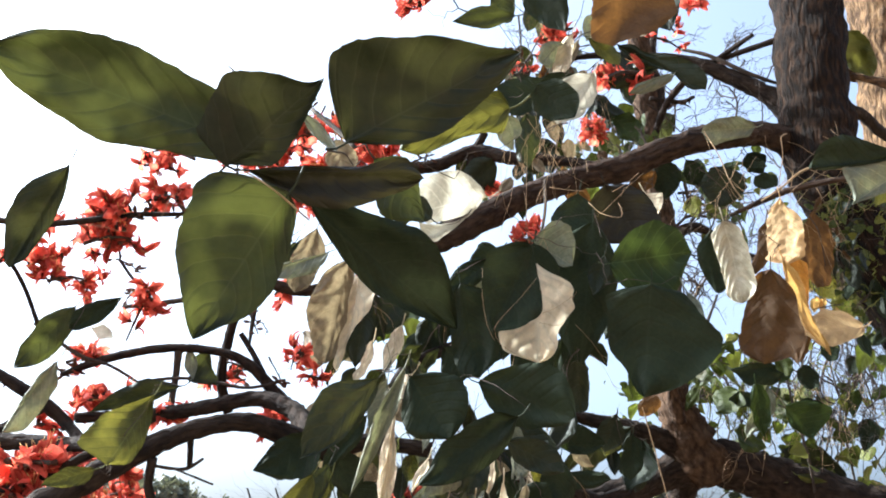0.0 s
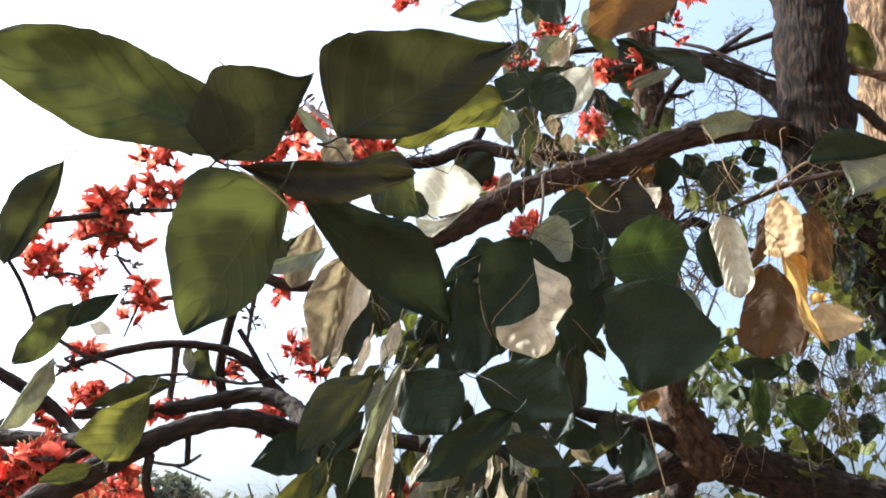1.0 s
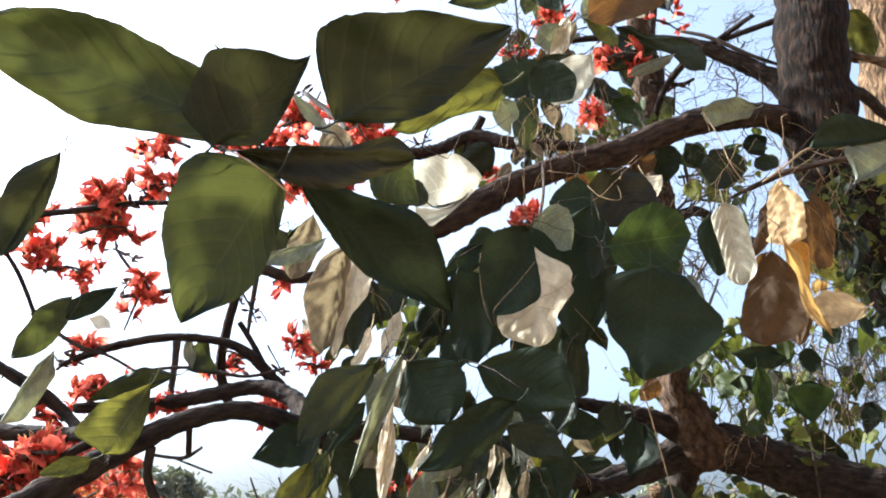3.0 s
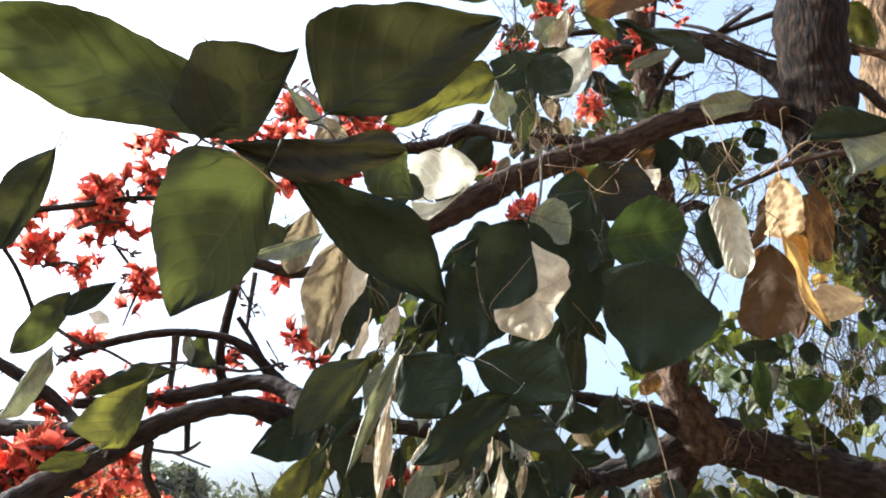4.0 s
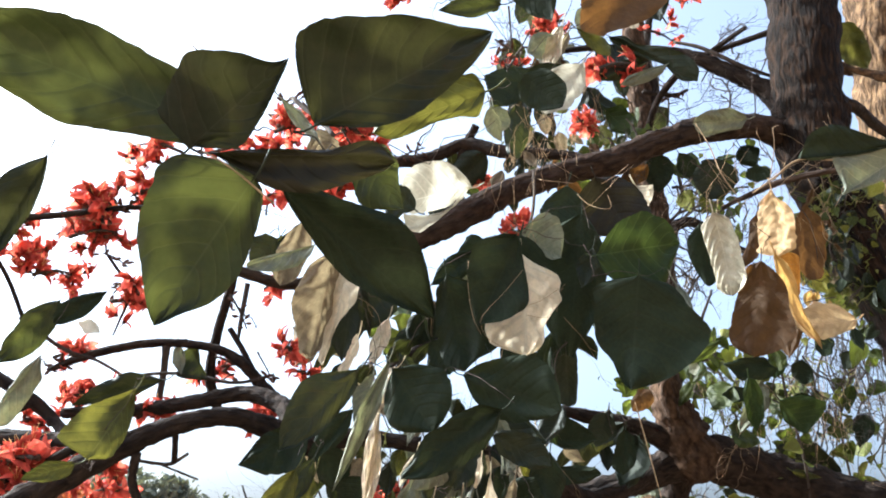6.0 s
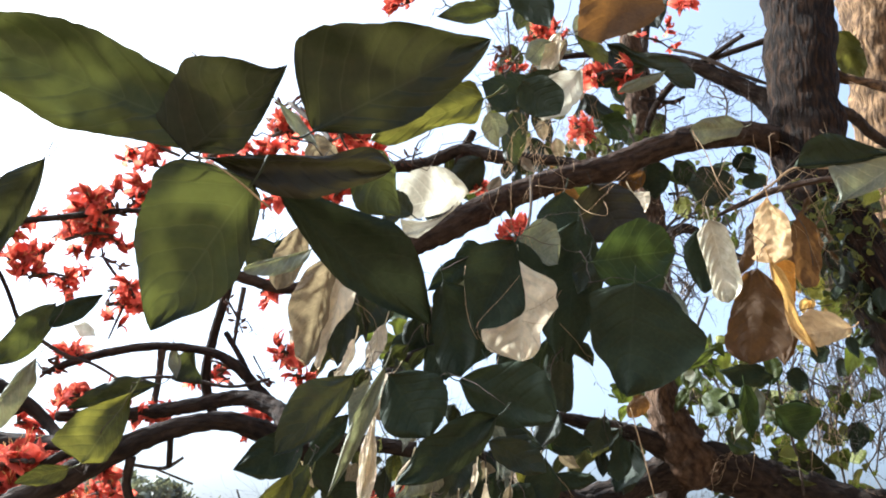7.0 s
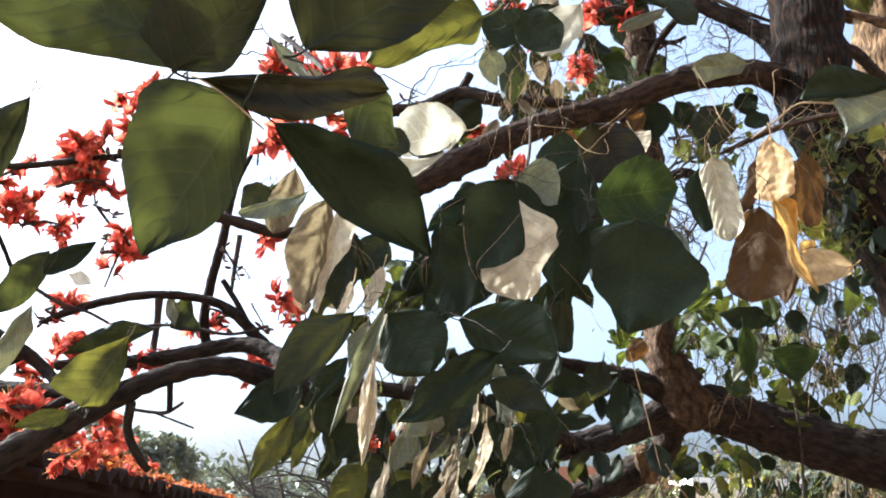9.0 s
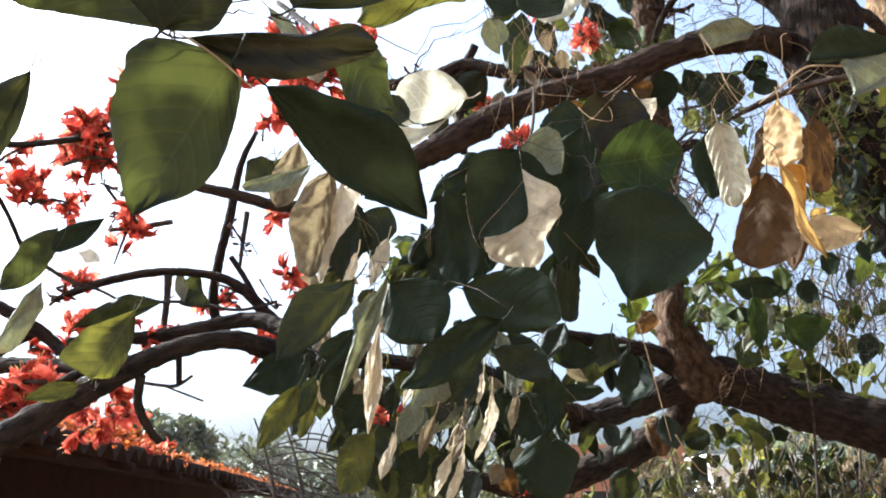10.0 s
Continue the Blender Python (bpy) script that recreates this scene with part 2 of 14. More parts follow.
def mesh_from(name, verts, faces, mats, which=None, uvs=None):
    me = bpy.data.meshes.new(name)
    me.from_pydata([tuple(v) for v in verts], [], faces)
    for m in mats:
        me.materials.append(m)
    if which is not None:
        me.polygons.foreach_set("material_index", which)
    if uvs is not None:
        layer = me.uv_layers.new(name="blade")
        idx = np.zeros(len(me.loops), int)
        me.loops.foreach_get("vertex_index", idx)
        layer.data.foreach_set("uv", np.asarray(uvs, float)[idx].ravel())
    me.polygons.foreach_set("use_smooth", [True] * len(me.polygons))
    me.update()
    return me


def tube_data(points, sides=8, step=0.04, rough=0.0, seed=0, start=0, caps=True, ridges=0.0):
    """Rings along a smooth line through (x, y, z, radius) points."""
    p = np.array(points, float)
    q = np.vstack([2 * p[0] - p[1], p, 2 * p[-1] - p[-2]])
    line = []
    for i in range(1, len(q) - 2):
        n = max(2, int(np.linalg.norm(q[i + 1, :3] - q[i, :3]) / step))
        for s in np.arange(n) / n:
            a, b, c, d = q[i - 1:i + 3]
            line.append(0.5 * (2 * b + (c - a) * s + (2 * a - 5 * b + 4 * c - d) * s * s + (3 * b - a - 3 * c + d) * s ** 3))
    line.append(p[-1])
    line = np.array(line)
    ways = np.gradient(line[:, :3], axis=0)
    ways /= np.linalg.norm(ways, axis=1)[:, None] + 1e-9
    up = np.array((0.31, 0.2, 0.93))
    verts, faces = [], []
    for i, (c, w) in enumerate(zip(line, ways)):
        side = np.cross(w, up)
        side /= np.linalg.norm(side) + 1e-9
        up = np.cross(side, w)
        for k in range(sides):
            a = 2 * math.pi * k / sides
            o = side * math.cos(a) + up * math.sin(a)
            r = max(c[3], 0.0004)
            if rough:
                at = Vector(c[:3]) + Vector(o) * r
                r *= 1 + rough * noise.noise(at * (1.1 / max(r, 0.01)) + Vector((seed, 0, 0))) + 0.6 * rough * noise.noise(at * (3.5 / max(r, 0.01)))
            if ridges:
                at = Vector((math.cos(a) * c[3] * 55, math.sin(a) * c[3] * 55, i * step * 12 + seed * 3))
                r += ridges * (0.4 - 1.4 * abs(noise.noise(at))) + 0.4 * ridges * noise.noise(at * 2.6)
            verts.append(c[:3] + o * r)
    n = len(line)
    for i in range(n - 1):
        for k in range(sides):
            a, b = start + i * sides + k, start + i * sides + (k + 1) % sides
            faces.append((a, b, b + sides, a + sides))
    if caps:
        faces.append(tuple(start + k for k in range(sides))[::-1])
        faces.append(tuple(start + (n - 1) * sides + k for k in range(sides)))
    return verts, faces


def grained(me, verts, sides):
    """Gives a tube the map that its bark's grain follows: round it, and along it."""
    rings = np.array(verts, float).reshape(-1, sides, 3)
    mids = rings.mean(axis=1)
    run = np.concatenate([[0.0], np.cumsum(np.linalg.norm(np.diff(mids, axis=0), axis=1))])
    r = np.linalg.norm(rings - mids[:, None], axis=2).mean()
    turn = np.arange(sides) * 2 * math.pi / sides
    g = np.zeros(rings.shape)
    g[:, :, 0], g[:, :, 1], g[:, :, 2] = r * np.cos(turn) + mids[0, 0] * 9, r * np.sin(turn) + mids[0, 2] * 9, run[:, None]
    me.attributes.new("grain", "FLOAT_VECTOR", "POINT").data.foreach_set("vector", g.ravel())
    return me


def limb(parent, name, mat, *points, rough=0.16, sides=None, label=""):
    rmax = max(p[3] for p in points)
    thick = rmax > 0.03
    sides = sides or (44 if thick else 12 if rmax > 0.008 else 6)
    v, f = tube_data(points, sides, 0.012 if thick else max(0.012, rmax * 0.6), rough, seed=points[0][0] * 7, ridges=0.002 if thick else 0.0)
    return part(name, grained(mesh_from(name, v, f, [mat]), v, sides), parent, label)


PROFILES = {
    "broad": ((0, 0.05), (0.05, 0.38), (0.14, 0.68), (0.28, 0.94), (0.4, 1), (0.56, 0.93), (0.74, 0.66), (0.88, 0.34), (0.95, 0.13), (1, 0)),
    "round": ((0, 0.1), (0.05, 0.55), (0.14, 0.82), (0.3, 1), (0.5, 0.99), (0.68, 0.86), (0.83, 0.62), (0.93, 0.32), (1, 0)),
    "blunt": ((0, 0.2), (0.04, 0.62), (0.12, 0.9), (0.26, 1), (0.45, 0.94), (0.65, 0.74), (0.82, 0.46), (0.94, 0.18), (1, 0)),
    "narrow": ((0, 0.05), (0.12, 0.5), (0.3, 0.9), (0.45, 1), (0.65, 0.82), (0.82, 0.48), (0.94, 0.16), (1, 0)),
    "heart": ((0, 0.45), (0.05, 0.85), (0.15, 1), (0.35, 0.93), (0.55, 0.72), (0.75, 0.42), (0.9, 0.16), (1, 0)),
}


def side_of(kind, v):
    xs, ys = zip(*PROFILES[kind])
    return 0.5 * float(np.interp(v, xs, ys)) + 0.25 * float(np.interp(max(0, v - 0.03), xs, ys)) + 0.25 * float(np.interp(min(1, v + 0.03), xs, ys)) if 0.03 < v < 0.97 else float(np.interp(v, xs, ys))


def flank_of(widths, v):
    """The share of the half width at v, smooth between even steps from base to tip, with a rounded end."""
    n = len(widths) - 1
    i = min(int(v * n), n - 1)
    a, b, c, d = (widths[min(max(k, 0), n)] for k in (i - 1, i, i + 1, i + 2))
    s = v * n - i
    w = b + 0.5 * s * (c - a + s * (2 * a - 5 * b + 4 * c - d + s * (3 * (b - c) + d - a)))
    close = 1 - max(0, (v - 0.93) / 0.07) ** 2
    opening = 1 - max(0, (0.05 - v) / 0.05) ** 2 * 0.8
    return max(0.0, w) * math.sqrt(max(0.0, close)) * opening


def leaf_mesh(mat, base, tip, face, left, right, kind="broad", bend=0.1, fold=0.1, wave=0.06, stalk=0.022, rows=36, cols=16, ribs=0.005, crumple=0.0):
    """A leaf from its base to its tip: face is the way its blade looks, left and right the two half widths, kind a named outline or the two flanks' own."""
    base, tip, face = Vector(base), Vector(tip), Vector(face).normalized()
    axis = tip - base
    length = axis.length
    axis.normalize()
    side = axis.cross(face).normalized()
    up = side.cross(axis)
    shift = Vector((base.x * 31, base.y * 17, base.z * 23))
    kinds = kind.split("/") if isinstance(kind, str) else None
    own = random.Random(int(abs(base.x * 7919 + base.y * 104729 + base.z * 1299709) * 10))
    twist, curl, hook = own.uniform(-0.22, 0.22), own.uniform(0.0, 0.3), own.uniform(-0.05, 0.12)
    if crumple > 0.04:
        twist, curl = twist * 3.2, curl + 0.25
    ragged = (0.75 if crumple else 0.28) if not kinds else 1.7 if crumple else 1.0
    if not kinds:
        twist, curl, hook = twist * 0.3, curl * 0.4, hook * 0.4
    verts, uvs, faces, which = [], [], [], []
    for i in range(rows + 1):
        v = i / rows
        turn = twist * (v - 0.35)
        out, top = side * math.cos(turn) + up * math.sin(turn), up * math.cos(turn) - side * math.sin(turn)
        for j in range(cols + 1):
            u = 2 * j / cols - 1
            half = left if u < 0 else right
            s = side_of(kinds[0] if u < 0 else kinds[-1], v) if kinds else flank_of(kind[0] if u < 0 else kind[1], v)
            flank = 4 * (1 if u > 0 else -1)
            edge = 1 + 0.2 * ragged * noise.noise(shift + Vector((v * 3.1, flank, 0))) + 0.07 * ragged * noise.noise(shift + Vector((v * 12, flank * 2, 0))) + 0.03 * noise.noise(shift + Vector((v * 31, flank * 3, 0)))
            w = u * half * s * edge
            lift = -bend * length * 4 * v * (1 - v) + fold * abs(w) * 1.6 - curl * abs(w) * abs(u) ** 3 - hook * length * v ** 4
            lift += wave * length * (noise.noise(shift + Vector((u * 1.3, v * 1.6, 0))) + abs(u) * 0.9 * noise.noise(shift + Vector((u * 2.2, v * 5, 3))))
            lift += ribs * length * math.cos(6.283 * (7 * v - 2 * abs(u) ** 1.3)) * min(1, 4 * abs(u)) * s
            if crumple:
                at = shift + Vector((u * 2.5, v * 5, 7))
                lift += crumple * length * (abs(noise.noise(at)) + 0.5 * abs(noise.noise(at * 2.3)) - 0.25)
            verts.append(base + axis * (v * length) + out * w + top * lift)
            uvs.append((0.5 + u / 2, v))
    for i in range(rows):
        for j in range(cols):
            a = i * (cols + 1) + j
            faces.append((a, a + 1, a + cols + 2, a + cols + 1))
            which.append(0)
    mid = cols // 2
    b = verts[mid]
    stalk = stalk or 0.02
    rib = [(*(b - axis * stalk + up * stalk * 0.35 + Vector((0, 0, stalk * 0.3))), 0.0014), (*(b - axis * stalk * 0.5 + up * stalk * 0.12), 0.0012), (*b, 0.0011), (*verts[2 * (cols + 1) + mid], 0.0006)]
    tv, tf = tube_data(rib, 5, 0.02, start=len(verts), caps=False)
    verts += [Vector(v) for v in tv]
    uvs += [(0.5, 0.5)] * len(tv)
    faces += tf
    which += [0] * len(tf)
    return mesh_from("leaf", verts, faces, [mat], which, uvs)


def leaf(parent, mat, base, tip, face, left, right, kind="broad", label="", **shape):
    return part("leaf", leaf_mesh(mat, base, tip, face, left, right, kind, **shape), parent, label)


def petal_data(length, width, curl, sweep, tilt, turn, start, hollow=0.3):
    """One petal: a pointed strip that leaves the flower's heart and curls."""
    verts, uvs, faces = [], [], []
    rows, cols = 7, 4
    m = Matrix.Rotation(turn, 3, "Z") @ Matrix.Rotation(tilt, 3, "X")
    pos, ang = Vector((0, 0, 0)), 0.0
    for i in range(rows + 1):
        v = i / rows
        w = width * 0.5 * (math.sin(math.pi * (0.08 + 0.92 * v) ** 0.8) ** 0.8 + 0.03)
        for j in range(cols + 1):
            u = 2 * j / cols - 1
            n = Vector((0, math.cos(ang), math.sin(ang)))
            verts.append(m @ (pos + Vector((u * w, 0, 0)) - n * (hollow * w * u * u)))
            uvs.append((0.5 + u / 2, v))
        ang += curl / rows
        pos = pos + Vector((0, -math.sin(ang), math.cos(ang))) * (length / rows)
    for i in range(rows):
        for j in range(cols):
            a = start + i * (cols + 1) + j
            faces.append((a, a + 1, a + cols + 2, a + cols + 1))
    return verts, faces, uvs


def flower_mesh(name, seed, mat, open_up=1.0, size=0.048):
    """A claw-shaped flower: a recurved standard, two wings, a beaked keel, threads and a dark velvet cup."""
    r = random.Random(seed)
    verts, faces, which, uvs = [], [], [], []
    for length, width, curl, tilt, turn in ((1.05, 0.62, 1.9 * open_up, 0.75 * open_up, 0.0), (1.0, 0.38, -1.3, 0.5, 2.1), (1.0, 0.38, -1.3, 0.5, -2.1),
                                            (1.15, 0.42, -2.1, 0.35, math.pi), (0.95, 0.32, 1.6, 0.85 * open_up, 1.2), (0.95, 0.32, 1.6, 0.85 * open_up, -1.2)):
        v, f, u = petal_data(size * length * r.uniform(0.85, 1.1), size * width * r.uniform(0.85, 1.15), curl + r.uniform(-0.3, 0.3), 0, tilt + r.uniform(-0.15, 0.2), turn + r.uniform(-0.2, 0.2), len(verts))
        verts += v
        faces += f
        uvs += u
        which += [0] * len(f)
    for k in range(3):
        a = r.uniform(0, 6.28)
        pts = [(0, 0, 0, 0.0007), (0.1 * size * math.cos(a), 0.1 * size * math.sin(a), size * 0.5, 0.0007), (0.35 * size * math.cos(a), 0.35 * size * math.sin(a), size * 0.95, 0.0006)]
        v, f = tube_data(pts, 4, 0.02, start=len(verts))
        verts += v
        faces += f
        uvs += [(0.5, 0.5)] * len(v)
        which += [2] * len(f)
    v, f = tube_data([(0, 0, -size * 0.5, 0.0016), (0, 0, -size * 0.2, 0.002), (0, 0, -size * 0.1, size * 0.12), (0, 0, size * 0.08, size * 0.13)], 7, 0.01, start=len(verts))
    verts += v
    faces += f
    uvs += [(0.5, 0.5)] * len(v)
    which += [1] * len(f)
    return mesh_from(name, verts, faces, [mat, CALYX, STAMEN], which, uvs)


FLOWERS = [flower_mesh("flower", s, PETAL, o) for s, o in ((1, 1.0), (2, 0.7), (3, 1.2), (4, 0.4))]
FALLEN = [flower_mesh("fallen_flower", s, m, 1.3, 0.05) for s, m in ((5, FADED), (6, PETAL), (7, FADED))]


BUD = mesh_from("bud", *tube_data([(0, 0, -0.014, 0.001), (0, 0, -0.004, 0.0014), (0, 0, 0.002, 0.0042), (0, 0, 0.011, 0.0046), (0.001, 0, 0.018, 0.0024), (0.002, 0, 0.021, 0.0006)], 7, 0.004, 0.15), [CALYX])


def aim(z, spin):
    """A turn whose z axis goes along z."""
    return Vector(z).to_track_quat("Z", "Y").to_matrix().to_4x4() @ Matrix.Rotation(spin, 4, "Z")


def flower_cluster(parent, count, a, b, spread, seed, size=1.0, label=""):
    """Flowers crowded along a dark stem from a to b."""
    r = random.Random(seed)
    a, b = Vector(a), Vector(b)
    mid = (a + b) / 2 + Vector((0, 0, 0.12 * (b - a).length))
    v, f = tube_data([(*a, 0.0045), (*mid, 0.004), (*b, 0.0025)], 6, 0.02, 0.2)
    stem = part("flower_stem", mesh_from("flower_stem", v, f, [TWIG]), parent, label)
    for k in range(count):
        s = r.random()
        at = a * (1 - s) ** 2 + mid * (2 * s * (1 - s)) + b * s * s
        out = Vector((r.gauss(0, 1), r.gauss(0, 1), r.gauss(0.25, 0.8))).normalized()
        fl = part("flower", FLOWERS[r.randrange(4)], stem)
        fl.matrix_basis = Matrix.Translation(at + out * r.uniform(0.2, 1) * spread) @ aim(out + Vector((0, 0, 0.2)), r.uniform(0, 6.28)) @ Matrix.Scale(size * r.uniform(0.75, 1.15), 4)
    return stem


def bud_row(parent, a, b, count, seed):
    """Dark velvet buds along a twig from a to b."""
    r = random.Random(seed)
    a, b = Vector(a), Vector(b)
    stem = part("flower_stem", mesh_from("flower_stem", *tube_data([(*a, 0.003), (*((a + b) / 2 + Vector((0, 0, 0.006))), 0.0028), (*b, 0.0018)], 6, 0.02, 0.2), [TWIG]), parent)
    for k in range(count):
        out = Vector((r.gauss(0, 1), r.gauss(0, 1), r.gauss(0.2, 0.8))).normalized()
        ob = part("bud", BUD, stem)
        ob.matrix_basis = Matrix.Translation(a.lerp(b, (k + r.random()) / count) + out * 0.013) @ aim(out, r.uniform(0, 6.28)) @ Matrix.Scale(r.uniform(0.7, 1.2), 4)
    return stem


def twig_spray(parent, mat, a, b, r0, seed, forks=5, droop=0.0, name="twig", reach=0.5):
    """A thin crooked twig from a to b with side twigs, in one mesh."""
    r = random.Random(seed)
    verts, faces = [], []
    crook = 0.013 if name == "dry_stalk" else 0.04
    stray = 0.35 if name == "dry_stalk" else 0.8
    forks = min(forks, 1) if name == "dry_stalk" else forks

    def run(a, b, r0, left):
        n = 6
        d = b - a
        pts = []
        bow = Vector((r.gauss(0, 1), r.gauss(0, 1), r.gauss(0, 1))) * d.length * (0.1 if forks else 0.04)
        for i in range(n + 1):
            s = i / n
            j = min(0.05, d.length * crook) * min(1, 3 * s)
            pts.append((*(a + d * s + bow * (4 * s * (1 - s)) + Vector((r.gauss(0, j), r.gauss(0, j), r.gauss(0, j) - droop * d.length * s * s))), r0 * (1 - 0.75 * s)))
        v, f = tube_data(pts, 5 if r0 > 0.002 else 4, 0.03, 0.1, start=len(verts), caps=False)
        verts.extend(v)
        faces.extend(f)
        if left:
            for k in range(left):
                p = pts[r.randint(1, n - 1)]
                way = (d.normalized() + Vector((r.gauss(0, stray), r.gauss(0, stray), r.gauss(0, stray)))).normalized()
                at = Vector(p[:3])
                run(at, at + way * d.length * reach * r.uniform(0.5, 1), p[3] * 0.7, left // 2 if left > 2 else 0)

    run(Vector(a), Vector(b), r0, forks)
    return part(name, mesh_from(name, verts, faces, [mat]), parent)


# ---- bunches of smaller leaves ----
VINE_LEAVES = [leaf_mesh(VINE, (0, 0, 0), (0, 0, -1), (0, -1, 0.2), w, w * 0.95, "heart", bend=b, fold=f, wave=0.06, stalk=0.5, rows=8, cols=6, ribs=0.0) for w, b, f in ((0.5, 0.08, 0.1), (0.42, 0.14, 0.2), (0.58, 0.05, 0.05))]
bunch_random = random.Random(11)
# leaves nearer than this stretch of the plan are parts of their own, those behind it one joined mass
NEAR = {"climbing_vine": 1.74, "flame_tree": 1.95, "dry_thicket": 3.2}
REST = {}


def put_leaf(parent, mesh, m):
    if m.translation.y < NEAR[parent.name]:
        part("leaf", mesh, parent).matrix_basis = m
    else:
        REST.setdefault(parent.name, (parent, []))[1].append((mesh, m))


def join_rest():
    """One joined mass of the leaves deeper in each plant."""
    for parent, leaves in REST.values():
        known, verts, faces, uvs, which, mats = {}, [], [], [], [], []
        for mesh, m in leaves:
            if mesh.name not in known:
                pairs = {}
                for loop, uv in zip(mesh.loops, mesh.uv_layers[0].data):
                    pairs[loop.vertex_index] = tuple(uv.uv)
                if mesh.materials[0] not in mats:
                    mats.append(mesh.materials[0])
                known[mesh.name] = ([v.co.copy() for v in mesh.vertices], [tuple(p.vertices) for p in mesh.polygons], [pairs.get(i, (0.5, 0.5)) for i in range(len(mesh.vertices))], mats.index(mesh.materials[0]))
            v, f, u, slot = known[mesh.name]
            start = len(verts)
            verts += [m @ p for p in v]
            faces += [tuple(start + i for i in q) for q in f]
            uvs += u
            which += [slot] * len(f)
        mass = mesh_from("foliage", verts, faces, mats, which, uvs)
        tagged(part("foliage", mass, parent), kind="stuff")


def vine_bunch(parent, at, spread, count, size=1.0):
    r = bunch_random
    for k in range(count):
        mesh = VINE_LEAVES[r.randrange(3)]
        p = Vector([a + s * r.gauss(0, 0.75) for a, s in zip(at, spread)])
        turn = Euler((r.gauss(0.15, 0.65), r.gauss(0, 0.6), r.gauss(0, 1.1))).to_matrix().to_4x4()
        young = 0.5 if p.y < 1.8 else 1.0  # the foremost shoots carry small leaves
        put_leaf(parent, mesh, Matrix.Translation(p) @ turn @ Matrix.Scale(0.84 * young * size * r.choice((0.6, 1.0, 1.4)) * r.uniform(0.04, 0.095), 4))


def crown_bunch(parent, mat, at, spread, count, size=1.0):
    r = bunch_random
    shapes = [leaf_mesh(mat, (0, 0, 0), (0, 0, -1), (0, -1, 0.2), w, w * 0.9, k, bend=b, fold=f, wave=0.07, stalk=0.3, rows=12, cols=8, ribs=0.0) for w, k, b, f in ((0.34, "broad", 0.1, 0.15), (0.26, "narrow", 0.14, 0.35))]
    for k in range(count):
        mesh = shapes[r.randrange(2)]
        p = Vector([a + s * r.gauss(0, 0.75) for a, s in zip(at, spread)])
        turn = Euler((r.gauss(0.1, 0.4), r.gauss(0, 0.4), r.gauss(0, 0.9))).to_matrix().to_4x4()
        put_leaf(parent, mesh, Matrix.Translation(p) @ turn @ Matrix.Scale(size * r.uniform(0.09, 0.16), 4))



# the flame tree: trunk, limbs
flame_tree = thing("flame_tree", "flame-of-the-forest tree with dark rough bark, scarlet flowers and large hanging leaves", "tree")
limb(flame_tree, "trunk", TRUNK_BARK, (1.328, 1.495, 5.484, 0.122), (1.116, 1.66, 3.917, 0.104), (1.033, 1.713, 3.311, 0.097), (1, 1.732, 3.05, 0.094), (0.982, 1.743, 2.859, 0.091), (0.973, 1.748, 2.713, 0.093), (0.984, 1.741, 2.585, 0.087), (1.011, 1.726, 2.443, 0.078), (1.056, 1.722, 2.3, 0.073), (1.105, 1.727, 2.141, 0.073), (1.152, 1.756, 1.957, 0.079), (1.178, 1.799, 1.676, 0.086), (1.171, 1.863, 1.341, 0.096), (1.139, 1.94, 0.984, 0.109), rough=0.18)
limb(flame_tree, "limb", BARK_BROWN, (0.997, 1.824, 2.752, 0.0776), (0.937, 1.785, 2.772, 0.0543), (0.878, 1.752, 2.777, 0.0394), (0.783, 1.708, 2.766, 0.0355), (0.641, 1.663, 2.722, 0.036), (0.559, 1.647, 2.689, 0.0326), (0.481, 1.643, 2.655, 0.0338), (0.402, 1.646, 2.614, 0.0365), (0.33, 1.642, 2.594, 0.032), (0.256, 1.639, 2.57, 0.0304), (0.182, 1.634, 2.538, 0.0301), (0.11, 1.63, 2.505, 0.0328), (0.038, 1.617, 2.454, 0.035), (-0.032, 1.602, 2.404, 0.033), (-0.109, 1.581, 2.349, 0.0269), (-0.217, 1.556, 2.274, 0.017), (-0.309, 1.572, 2.23, 0.0118))
limb(flame_tree, "limb", BARK, (1.011, 1.819, 2.815, 0.0375), (0.951, 1.814, 2.897, 0.0314), (0.918, 1.819, 2.956, 0.0285), (0.884, 1.823, 2.994, 0.0254), (0.832, 1.827, 3.031, 0.0239), (0.774, 1.838, 3.077, 0.0225), (0.72, 1.843, 3.11, 0.0192), (0.632, 1.857, 3.147, 0.0159), (0.417, 1.848, 3.151, 0.0106), (0.293, 1.85, 3.137, 0.0071))
limb(flame_tree, "branch", BARK, (0.455, 1.744, 2.644, 0.014), (0.3, 1.81, 2.73, 0.015), (0.125, 1.844, 2.764, 0.02), (0.009, 1.875, 2.809, 0.02), (-0.101, 1.89, 2.766, 0.02), (-0.228, 1.891, 2.753, 0.017), (-0.38, 1.898, 2.725, 0.012))
limb(flame_tree, "branch", BARK, (0.043, 1.853, 2.861, 0.012), (0.006, 1.883, 2.79, 0.015), (-0.005, 1.923, 2.697, 0.014), (0.008, 1.887, 2.529, 0.011))
